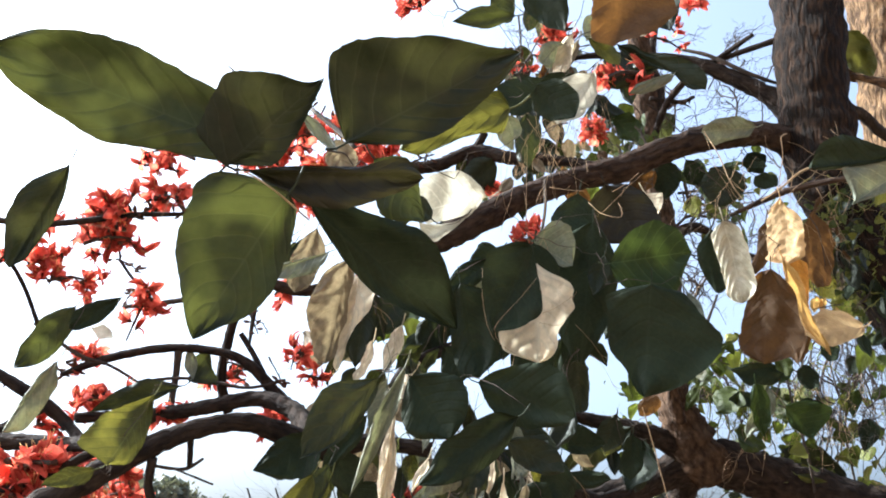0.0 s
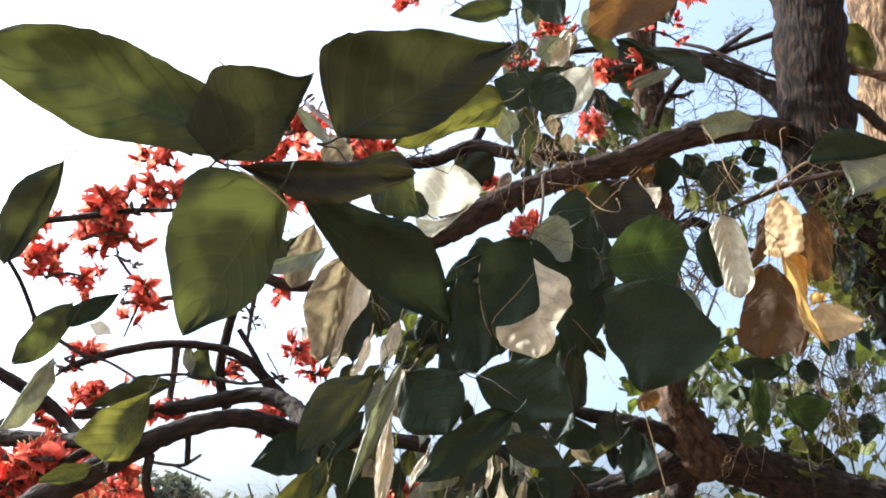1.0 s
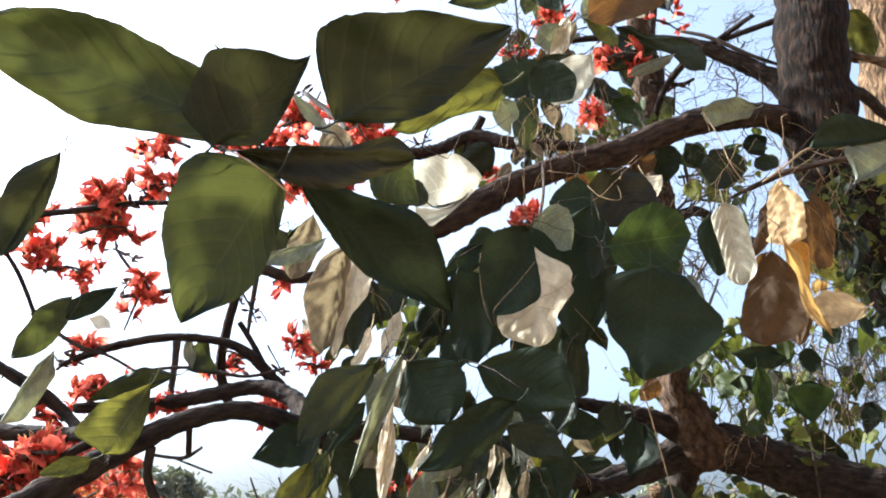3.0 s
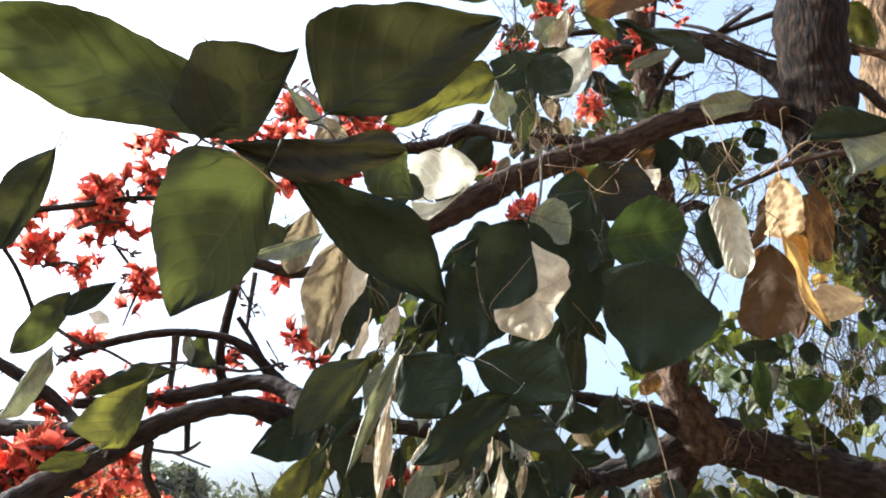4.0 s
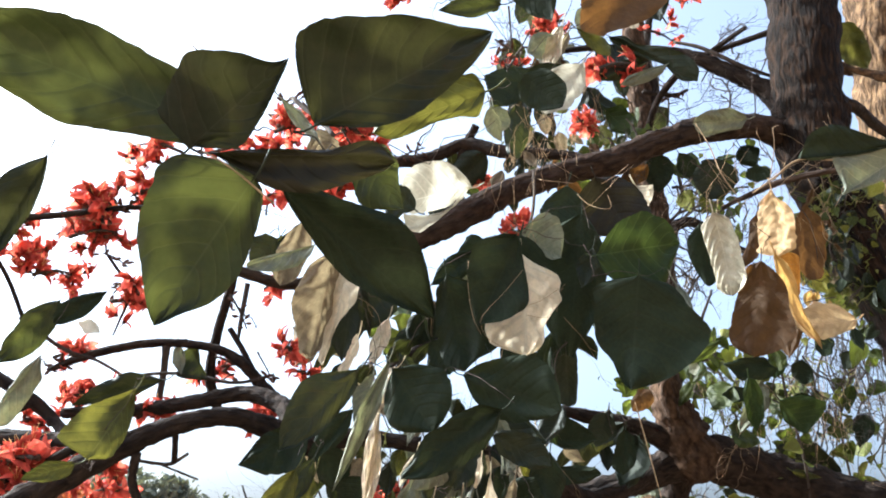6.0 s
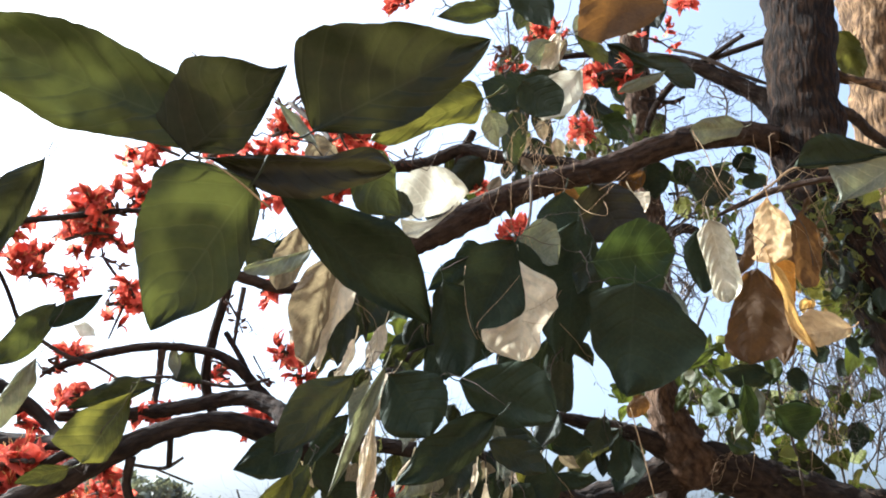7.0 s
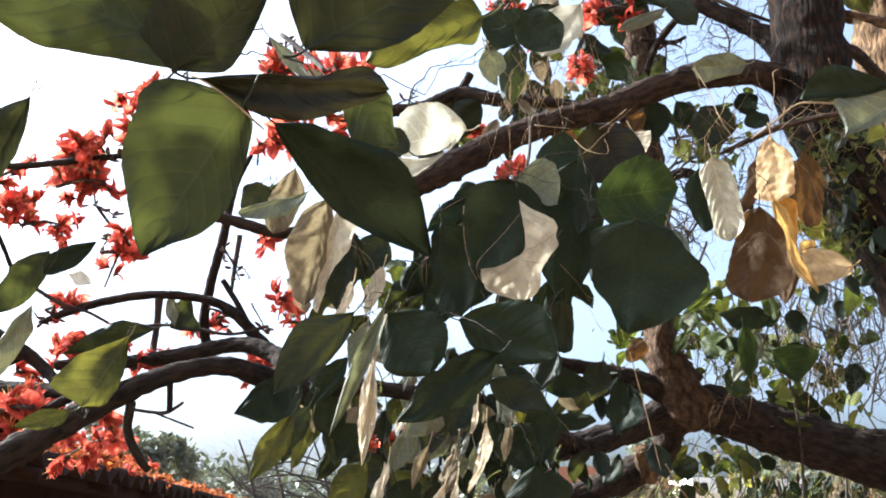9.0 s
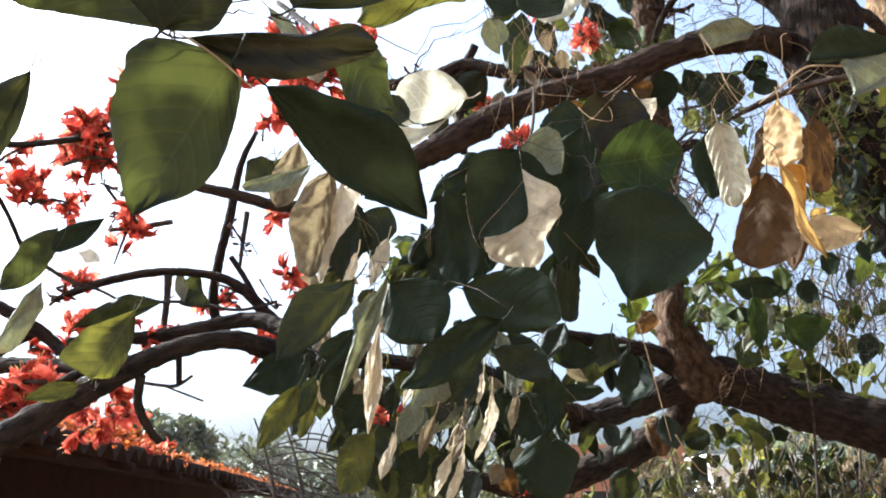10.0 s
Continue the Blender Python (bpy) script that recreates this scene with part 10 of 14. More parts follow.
twig_spray(dry_thicket, TWIG, (0.825, 3.653, 1.521), (0.822, 3.677, 1.747), 0.0047, 467, 5, 0, "dry_stalk", 0.55)
twig_spray(dry_thicket, TWIG, (1.459, 3.792, 1.415), (1.535, 3.825, 1.624), 0.0048, 468, 5, 0, "twig", 0.55)
twig_spray(dry_thicket, STRAW, (1.486, 3.626, 1.44), (1.529, 3.638, 1.703), 0.00179, 469, 5, 0, "dry_stalk", 0.55)
twig_spray(dry_thicket, MOSS, (0.925, 3.629, 1.676), (0.776, 3.657, 1.876), 0.0047, 470, 5, 0, "twig", 0.55)
twig_spray(dry_thicket, STRAW, (1.681, 3.777, 1.579), (1.44, 3.751, 1.916), 0.00187, 471, 5, 0, "dry_stalk", 0.55)
twig_spray(dry_thicket, TWIG, (0.81, 3.745, 1.676), (0.853, 3.727, 2.02), 0.0049, 472, 5, 0, "twig", 0.55)
twig_spray(dry_thicket, TWIG, (2.082, 3.746, 1.718), (1.966, 3.776, 1.915), 0.0049, 473, 5, 0, "dry_stalk", 0.55)
twig_spray(dry_thicket, STRAW, (0.631, 3.678, 1.445), (0.479, 3.686, 1.699), 0.00187, 474, 5, 0, "twig", 0.55)
twig_spray(dry_thicket, STRAW, (0.916, 3.872, 1.567), (0.775, 3.846, 1.915), 0.00195, 475, 5, 0, "dry_stalk", 0.55)
twig_spray(dry_thicket, MOSS, (0.581, 3.599, 1.556), (0.633, 3.585, 1.891), 0.0047, 476, 5, 0, "twig", 0.55)
twig_spray(dry_thicket, TWIG, (1.255, 3.709, 1.61), (1.475, 3.719, 1.898), 0.0048, 477, 5, 0, "dry_stalk", 0.55)
twig_spray(dry_thicket, MOSS, (1.241, 3.657, 1.634), (1.441, 3.687, 1.864), 0.0047, 478, 5, 0, "twig", 0.55)
twig_spray(dry_thicket, STRAW, (1.574, 3.652, 1.544), (1.524, 3.675, 1.766), 0.00179, 479, 5, 0, "dry_stalk", 0.55)
twig_spray(dry_thicket, TWIG, (1.598, 3.524, 1.467), (1.781, 3.56, 1.678), 0.0045, 480, 5, 0, "twig", 0.55)
twig_spray(dry_thicket, TWIG, (1.44, 3.374, 1.659), (1.45, 3.361, 1.987), 0.0044, 481, 5, 0, "dry_stalk", 0.55)
twig_spray(dry_thicket, TWIG, (1.408, 3.573, 1.687), (1.6, 3.601, 1.921), 0.0047, 482, 5, 0, "twig", 0.55)
twig_spray(dry_thicket, TWIG, (1.942, 3.627, 1.44), (1.93, 3.613, 1.768), 0.0046, 483, 5, 0, "dry_stalk", 0.55)
twig_spray(dry_thicket, STRAW, (0.839, 3.717, 1.626), (0.955, 3.762, 1.808), 0.00187, 484, 5, 0, "twig", 0.55)
twig_spray(dry_thicket, STRAW, (1.759, 3.376, 1.654), (1.628, 3.406, 1.85), 0.00172, 485, 5, 0, "dry_stalk", 0.55)
twig_spray(dry_thicket, TWIG, (1.699, 3.732, 1.611), (1.892, 3.764, 1.834), 0.0048, 486, 5, 0, "twig", 0.55)
twig_spray(dry_thicket, STRAW, (1.228, 3.541, 1.592), (1.34, 3.535, 1.91), 0.00179, 487, 5, 0, "dry_stalk", 0.55)
twig_spray(dry_thicket, TWIG, (1.524, 3.4, 1.565), (1.493, 3.395, 1.868), 0.0044, 488, 5, 0, "twig", 0.55)
twig_spray(dry_thicket, STRAW, (1.663, 3.676, 1.582), (1.728, 3.676, 1.88), 0.00187, 489, 5, 0, "dry_stalk", 0.55)
twig_spray(dry_thicket, TWIG, (1, 3.689, 1.666), (0.768, 3.715, 1.86), 0.0048, 490, 5, 0, "twig", 0.55)
twig_spray(dry_thicket, STRAW, (1.46, 3.567, 1.675), (1.441, 3.556, 1.993), 0.00179, 491, 5, 0, "dry_stalk", 0.55)
twig_spray(dry_thicket, TWIG, (1.412, 3.528, 1.516), (1.213, 3.499, 1.865), 0.0045, 492, 5, 0, "twig", 0.55)
twig_spray(dry_thicket, STRAW, (0.8, 3.775, 1.454), (0.907, 3.762, 1.793), 0.00187, 493, 5, 0, "dry_stalk", 0.55)
twig_spray(dry_thicket, TWIG, (0.856, 3.789, 1.494), (0.821, 3.778, 1.813), 0.0049, 494, 5, 0, "twig", 0.55)
twig_spray(dry_thicket, TWIG, (1.679, 3.437, 1.614), (1.626, 3.461, 1.834), 0.0044, 495, 5, 0, "dry_stalk", 0.55)
twig_spray(dry_thicket, TWIG, (1.409, 3.793, 1.494), (1.472, 3.813, 1.739), 0.0049, 496, 5, 0, "twig", 0.55)
twig_spray(dry_thicket, MOSS, (2.068, 3.858, 1.417), (2.05, 3.839, 1.758), 0.0049, 497, 5, 0, "dry_stalk", 0.55)
twig_spray(dry_thicket, TWIG, (0.961, 3.574, 1.598), (0.665, 3.573, 1.864), 0.0046, 498, 5, 0, "twig", 0.55)
twig_spray(dry_thicket, MOSS, (1.564, 3.718, 1.664), (1.821, 3.737, 1.93), 0.0048, 499, 5, 0, "dry_stalk", 0.55)
twig_spray(dry_thicket, STRAW, (2.035, 3.845, 1.534), (2.186, 3.839, 1.856), 0.00195, 500, 5, 0, "twig", 0.55)
twig_spray(dry_thicket, MOSS, (1.271, 3.461, 1.589), (1.314, 3.441, 1.94), 0.0045, 501, 5, 0, "dry_stalk", 0.55)
twig_spray(dry_thicket, MOSS, (0.981, 3.847, 1.637), (0.882, 3.833, 1.957), 0.0050, 502, 5, 0, "twig", 0.55)
twig_spray(dry_thicket, STRAW, (2.058, 3.682, 1.519), (2.032, 3.722, 1.698), 0.00179, 503, 5, 0, "dry_stalk", 0.55)
twig_spray(dry_thicket, MOSS, (0.946, 3.496, 1.654), (1.147, 3.51, 1.928), 0.0046, 504, 5, 0, "twig", 0.55)
twig_spray(dry_thicket, TWIG, (1.364, 3.485, 1.599), (1.145, 3.517, 1.778), 0.0045, 505, 5, 0, "dry_stalk", 0.55)
twig_spray(dry_thicket, TWIG, (1.163, 3.709, 1.539), (1.177, 3.729, 1.777), 0.0048, 506, 5, 0, "twig", 0.55)
twig_spray(dry_thicket, MOSS, (1.517, 3.392, 1.701), (1.682, 3.441, 1.876), 0.0044, 507, 5, 0, "dry_stalk", 0.55)
twig_spray(dry_thicket, TWIG, (0.833, 3.728, 1.413), (0.82, 3.709, 1.755), 0.0048, 508, 5, 0, "twig", 0.55)
twig_spray(dry_thicket, MOSS, (0.695, 3.552, 1.698), (0.872, 3.532, 2.062), 0.0047, 509, 5, 0, "dry_stalk", 0.55)
twig_spray(dry_thicket, TWIG, (1.557, 3.751, 1.695), (1.503, 3.713, 2.082), 0.0049, 510, 5, 0, "twig", 0.55)
twig_spray(dry_thicket, TWIG, (1.144, 3.628, 1.535), (1.229, 3.661, 1.745), 0.0047, 511, 5, 0, "dry_stalk", 0.55)
twig_spray(dry_thicket, STRAW, (0.892, 3.404, 1.522), (0.777, 3.425, 1.745), 0.00172, 512, 5, 0, "twig", 0.55)
twig_spray(dry_thicket, TWIG, (1.593, 3.383, 1.663), (1.459, 3.409, 1.87), 0.0044, 513, 5, 0, "dry_stalk", 0.55)
crown_bunch(dry_thicket, OLIVE, (1.71, 3.672, 1.71), (0.18, 0.14, 0.09), 26, 0.6)
crown_bunch(dry_thicket, LIT, (1.407, 3.548, 1.728), (0.15, 0.14, 0.10), 24, 0.6)
crown_bunch(dry_thicket, YELLOW, (1.243, 3.411, 1.792), (0.10, 0.14, 0.10), 14, 0.6)
crown_bunch(dry_thicket, BROWN, (1.814, 3.545, 1.778), (0.10, 0.14, 0.10), 18, 0.6)
crown_bunch(dry_thicket, GREEN, (1.56, 3.527, 1.8), (0.18, 0.14, 0.10), 20, 0.6)
crown_bunch(dry_thicket, LIT, (0.795, 3.648, 1.681), (0.16, 0.14, 0.08), 16, 0.6)
crown_bunch(dry_thicket, TAN, (0.926, 3.635, 1.731), (0.10, 0.14, 0.10), 10, 0.6)
crown_bunch(dry_thicket, LIT, (1.028, 3.473, 1.893), (0.08, 0.14, 0.05), 6, 0.6)
twig_spray(climbing_vine, STRAW, (0.968, 1.876, 2.518), (0.903, 1.984, 2.515), 0.00109, 514, 5, 0, "tendril", 0.6)
twig_spray(climbing_vine, TWIG, (1.019, 2.08, 2.882), (0.999, 2.126, 3.025), 0.0032, 515, 5, 0, "tendril", 0.6)
twig_spray(climbing_vine, STRAW, (0.73, 2.225, 2.609), (0.852, 2.299, 2.699), 0.00125, 516, 5, 0, "tendril", 0.6)
twig_spray(climbing_vine, TWIG, (0.61, 1.708, 2.602), (0.588, 1.836, 2.558), 0.0026, 517, 5, 0, "tendril", 0.6)
twig_spray(climbing_vine, TWIG, (0.985, 2.03, 2.601), (1.133, 2.15, 2.59), 0.0030, 518, 5, 0, "tendril", 0.6)
twig_spray(climbing_vine, STRAW, (0.965, 2.104, 2.584), (1.062, 2.163, 2.707), 0.00117, 519, 5, 0, "tendril", 0.6)
twig_spray(climbing_vine, TWIG, (0.712, 1.72, 2.474), (0.669, 1.778, 2.589), 0.0026, 520, 5, 0, "tendril", 0.6)
twig_spray(climbing_vine, STRAW, (0.844, 2.272, 2.889), (0.735, 2.381, 2.881), 0.00133, 521, 5, 0, "tendril", 0.6)
twig_spray(climbing_vine, STRAW, (0.637, 2.076, 2.56), (0.624, 2.183, 2.564), 0.00117, 522, 5, 0, "tendril", 0.6)
twig_spray(climbing_vine, TWIG, (0.938, 1.922, 2.54), (1.038, 2.027, 2.558), 0.0028, 523, 5, 0, "tendril", 0.6)
twig_spray(climbing_vine, TWIG, (0.732, 2.101, 2.584), (0.698, 2.166, 2.683), 0.0031, 524, 5, 0, "tendril", 0.6)
twig_spray(climbing_vine, TWIG, (0.857, 1.886, 2.593), (0.815, 2, 2.579), 0.0028, 525, 5, 0, "tendril", 0.6)
twig_spray(climbing_vine, TWIG, (0.731, 2.092, 2.695), (0.798, 2.16, 2.795), 0.0031, 526, 5, 0, "tendril", 0.6)
twig_spray(climbing_vine, TWIG, (0.76, 1.832, 2.66), (0.726, 1.918, 2.71), 0.0028, 527, 5, 0, "tendril", 0.6)
twig_spray(climbing_vine, STRAW, (0.934, 2.105, 2.903), (1.001, 2.241, 2.846), 0.00125, 528, 5, 0, "tendril", 0.6)
twig_spray(climbing_vine, TWIG, (0.901, 1.658, 2.651), (0.981, 1.761, 2.671), 0.0026, 529, 5, 0, "tendril", 0.6)
twig_spray(climbing_vine, TWIG, (0.76, 1.96, 2.745), (0.832, 2.038, 2.824), 0.0030, 530, 5, 0, "tendril", 0.6)
twig_spray(climbing_vine, TWIG, (0.745, 2.094, 2.718), (0.674, 2.226, 2.66), 0.0031, 531, 5, 0, "tendril", 0.6)
twig_spray(climbing_vine, TWIG, (0.656, 2.118, 3.246), (0.527, 2.173, 3.361), 0.0030, 532, 6, 0, "tendril", 0.6)
twig_spray(climbing_vine, TWIG, (0.82, 2.408, 3.517), (0.692, 2.469, 3.619), 0.0035, 533, 6, 0, "tendril", 0.6)
twig_spray(climbing_vine, TWIG, (0.889, 2.007, 3.107), (0.846, 2.068, 3.215), 0.0028, 534, 6, 0, "tendril", 0.6)
twig_spray(climbing_vine, TWIG, (1.028, 2.104, 3.253), (1.071, 2.185, 3.321), 0.0030, 535, 6, 0, "tendril", 0.6)
twig_spray(climbing_vine, TWIG, (0.782, 2.355, 3.353), (0.812, 2.442, 3.405), 0.0033, 536, 6, 0, "tendril", 0.6)
twig_spray(climbing_vine, TWIG, (1.055, 2.352, 3.219), (0.933, 2.432, 3.275), 0.0033, 537, 6, 0, "tendril", 0.6)
twig_spray(climbing_vine, TWIG, (1.02, 2.295, 3.455), (1.017, 2.388, 3.492), 0.0033, 538, 6, 0, "tendril", 0.6)
twig_spray(climbing_vine, TWIG, (1.048, 2.465, 3.43), (1.178, 2.575, 3.438), 0.0035, 539, 6, 0, "tendril", 0.6)
twig_spray(climbing_vine, TWIG, (1.025, 2.247, 3.46), (1.119, 2.283, 3.635), 0.0033, 540, 6, 0, "tendril", 0.6)
twig_spray(climbing_vine, TWIG, (1.021, 2.187, 3.413), (1.078, 2.292, 3.427), 0.0032, 541, 6, 0, "tendril", 0.6)
twig_spray(climbing_vine, TWIG, (1.127, 2.443, 3.507), (1.154, 2.532, 3.554), 0.0035, 542, 6, 0, "tendril", 0.6)
twig_spray(climbing_vine, TWIG, (1.185, 2.313, 3.47), (1.413, 2.356, 3.641), 0.0033, 543, 6, 0, "tendril", 0.6)
vine_bunch(climbing_vine, (0.933, 1.64, 2.544), (0.06, 0.1, 0.04), 16)
vine_bunch(climbing_vine, (0.531, 2.31, 3.104), (0.07, 0.1, 0.08), 16)
vine_bunch(climbing_vine, (0.785, 2.107, 2.838), (0.09, 0.1, 0.06), 12)
vine_bunch(climbing_vine, (0.311, 1.978, 2.847), (0.11, 0.1, 0.05), 8)
vine_bunch(climbing_vine, (1.13, 1.894, 2.353), (0.04, 0.1, 0.06), 14)
vine_bunch(climbing_vine, (0.819, 2.634, 2.382), (0.08, 0.1, 0.05), 12)
twig_spray(climbing_vine, STRAW, (0.821, 1.53, 2.5), (0.976, 1.67, 2.316), 0.00062, 544, 2, 0, "dry_stalk", 0.35)
twig_spray(climbing_vine, STRAW, (0.557, 1.556, 2.507), (0.485, 1.643, 2.426), 0.00062, 545, 2, 0, "dry_stalk", 0.35)
twig_spray(climbing_vine, STRAW, (0.826, 1.459, 2.591), (1.036, 1.589, 2.436), 0.00062, 546, 2, 0, "dry_stalk", 0.35)
twig_spray(climbing_vine, STRAW, (0.66, 1.533, 2.476), (0.746, 1.666, 2.301), 0.00062, 547, 2, 0, "dry_stalk", 0.35)
twig_spray(climbing_vine, TWIG, (0.793, 1.544, 2.435), (0.812, 1.681, 2.248), 0.0016, 548, 2, 0, "dry_stalk", 0.35)
twig_spray(climbing_vine, STRAW, (0.662, 1.545, 2.483), (0.457, 1.655, 2.338), 0.00062, 549, 2, 0, "dry_stalk", 0.35)
twig_spray(climbing_vine, STRAW, (0.586, 1.487, 2.415), (0.515, 1.622, 2.226), 0.00062, 550, 2, 0, "dry_stalk", 0.35)
twig_spray(climbing_vine, STRAW, (0.697, 1.47, 2.6), (0.827, 1.563, 2.523), 0.00062, 551, 2, 0, "dry_stalk", 0.35)
twig_spray(climbing_vine, STRAW, (0.585, 1.384, 2.477), (0.517, 1.467, 2.406), 0.00062, 552, 2, 0, "dry_stalk", 0.35)
twig_spray(climbing_vine, STRAW, (0.68, 1.572, 2.627), (0.836, 1.726, 2.41), 0.0007, 553, 2, 0, "dry_stalk", 0.35)
twig_spray(climbing_vine, STRAW, (0.721, 1.422, 2.474), (0.749, 1.529, 2.357), 0.00062, 554, 2, 0, "dry_stalk", 0.35)
twig_spray(climbing_vine, STRAW, (0.732, 1.448, 2.406), (0.705, 1.543, 2.311), 0.00062, 555, 2, 0, "dry_stalk", 0.35)
twig_spray(climbing_vine, STRAW, (0.608, 1.438, 2.384), (0.744, 1.54, 2.284), 0.00062, 556, 2, 0, "dry_stalk", 0.35)
twig_spray(climbing_vine, STRAW, (0.581, 1.534, 2.462), (0.57, 1.631, 2.363), 0.00062, 557, 2, 0, "dry_stalk", 0.35)
twig_spray(climbing_vine, STRAW, (0.538, 1.478, 2.55), (0.734, 1.606, 2.396), 0.00062, 558, 2, 0, "dry_stalk", 0.35)
twig_spray(climbing_vine, TWIG, (0.703, 1.623, 2.481), (0.642, 1.741, 2.331), 0.0017, 559, 2, 0, "dry_stalk", 0.35)
twig_spray(climbing_vine, TWIG, (0.559, 1.551, 2.555), (0.686, 1.634, 2.5), 0.0017, 560, 2, 0, "dry_stalk", 0.35)
twig_spray(climbing_vine, TWIG, (0.808, 1.472, 2.558), (0.726, 1.56, 2.474), 0.0016, 561, 2, 0, "dry_stalk", 0.35)
twig_spray(climbing_vine, STRAW, (0.233, 1.503, 2.599), (0.265, 1.605, 2.493), 0.00062, 562, 2, 0, "dry_stalk", 0.35)
twig_spray(climbing_vine, STRAW, (0.158, 1.344, 2.555), (0.117, 1.43, 2.479), 0.00055, 563, 2, 0, "dry_stalk", 0.35)
twig_spray(climbing_vine, STRAW, (0.087, 1.436, 2.531), (0.058, 1.523, 2.454), 0.00055, 564, 2, 0, "dry_stalk", 0.35)
twig_spray(climbing_vine, STRAW, (0.209, 1.521, 2.669), (0.212, 1.6, 2.611), 0.00062, 565, 2, 0, "dry_stalk", 0.35)
twig_spray(climbing_vine, STRAW, (0.107, 1.5, 2.535), (0.074, 1.609, 2.408), 0.00055, 566, 2, 0, "dry_stalk", 0.35)
twig_spray(climbing_vine, STRAW, (0.103, 1.577, 2.583), (0.121, 1.657, 2.525), 0.00062, 567, 2, 0, "dry_stalk", 0.35)
twig_spray(climbing_vine, STRAW, (0.185, 1.503, 2.545), (0.158, 1.588, 2.473), 0.00062, 568, 2, 0, "dry_stalk", 0.35)
twig_spray(climbing_vine, STRAW, (0.097, 1.394, 2.529), (0.089, 1.51, 2.389), 0.00055, 569, 2, 0, "dry_stalk", 0.35)
twig_spray(climbing_vine, STRAW, (0.302, 1.526, 2.62), (0.236, 1.643, 2.471), 0.00062, 570, 2, 0, "dry_stalk", 0.35)
vine_bunch(climbing_vine, (1.021, 2.771, 2.334), (0.13, 0.08, 0.11), 8, 0.7)
vine_bunch(climbing_vine, (1.193, 2.777, 2.335), (0.12, 0.08, 0.13), 10, 0.7)
vine_bunch(climbing_vine, (1.369, 2.933, 2.24), (0.11, 0.08, 0.13), 10, 0.7)
vine_bunch(climbing_vine, (1.126, 2.894, 2.187), (0.13, 0.08, 0.07), 6, 0.7)
vine_bunch(climbing_vine, (0.923, 2.875, 2.338), (0.09, 0.08, 0.09), 6, 0.7)
vine_bunch(climbing_vine, (0.589, 2.874, 2.315), (0.09, 0.08, 0.11), 8, 0.7)
vine_bunch(climbing_vine, (0.701, 2.842, 2.398), (0.09, 0.08, 0.07), 6, 0.7)
vine_bunch(climbing_vine, (1.593, 2.896, 2.344), (0.07, 0.08, 0.13), 8, 0.7)
vine_bunch(climbing_vine, (1.055, 3.057, 1.93), (0.13, 0.08, 0.07), 7, 0.7)
vine_bunch(climbing_vine, (1.278, 3.082, 1.891), (0.16, 0.08, 0.04), 7, 0.7)
vine_bunch(climbing_vine, (0.81, 3.041, 1.948), (0.13, 0.08, 0.04), 5, 0.7)
vine_bunch(climbing_vine, (1.086, 2.705, 2.492), (0.09, 0.08, 0.06), 6, 0.7)
twig_spray(climbing_vine, MOSS, (1.518, 2.831, 2.401), (1.417, 3.008, 2.136), 0.0031, 571, 4, 0, "tendril", 0.5)
twig_spray(climbing_vine, MOSS, (1.33, 2.727, 2.415), (1.492, 2.827, 2.348), 0.0030, 572, 4, 0, "tendril", 0.5)
twig_spray(climbing_vine, MOSS, (1.28, 2.64, 2.385), (1.318, 2.804, 2.161), 0.0029, 573, 4, 0, "tendril", 0.5)
twig_spray(climbing_vine, MOSS, (1.05, 2.583, 2.436), (1.079, 2.714, 2.287), 0.0029, 574, 4, 0, "tendril", 0.5)
twig_spray(climbing_vine, TWIG, (1.101, 2.67, 2.236), (0.973, 2.807, 2.062), 0.0029, 575, 4, 0, "tendril", 0.5)
twig_spray(climbing_vine, TWIG, (1.113, 2.726, 2.529), (1.287, 2.844, 2.42), 0.0031, 576, 4, 0, "tendril", 0.5)
twig_spray(climbing_vine, TWIG, (1.389, 2.807, 2.53), (1.364, 2.942, 2.368), 0.0032, 577, 4, 0, "tendril", 0.5)
twig_spray(climbing_vine, MOSS, (1.073, 2.603, 2.393), (0.986, 2.712, 2.286), 0.0029, 578, 4, 0, "tendril", 0.5)
twig_spray(climbing_vine, TWIG, (1.238, 2.778, 2.499), (1.357, 2.871, 2.445), 0.0031, 579, 4, 0, "tendril", 0.5)
twig_spray(climbing_vine, STRAW, (1.07, 2.65, 2.488), (1.195, 2.742, 2.438), 0.00117, 580, 4, 0, "tendril", 0.5)
twig_spray(climbing_vine, TWIG, (1.269, 2.71, 2.36), (1.37, 2.85, 2.197), 0.0030, 581, 4, 0, "tendril", 0.5)
twig_spray(climbing_vine, STRAW, (1.203, 2.878, 2.301), (1.286, 3.035, 2.097), 0.00125, 582, 4, 0, "tendril", 0.5)
twig_spray(climbing_vine, MOSS, (0.911, 2.741, 2.28), (1.023, 2.888, 2.101), 0.0030, 583, 4, 0, "tendril", 0.5)
twig_spray(climbing_vine, TWIG, (1.442, 2.874, 2.281), (1.51, 3.064, 2), 0.0031, 584, 4, 0, "tendril", 0.5)
twig_spray(climbing_vine, MOSS, (1.41, 2.82, 2.495), (1.293, 2.953, 2.33), 0.0032, 585, 4, 0, "tendril", 0.5)
twig_spray(climbing_vine, TWIG, (1.052, 2.792, 2.246), (1.131, 2.905, 2.144), 0.0030, 586, 4, 0, "tendril", 0.5)
twig_spray(climbing_vine, MOSS, (1.067, 2.792, 2.342), (1.03, 2.914, 2.211), 0.0031, 587, 4, 0, "tendril", 0.5)
twig_spray(climbing_vine, STRAW, (0.849, 2.641, 2.416), (0.925, 2.808, 2.19), 0.00117, 588, 4, 0, "tendril", 0.5)
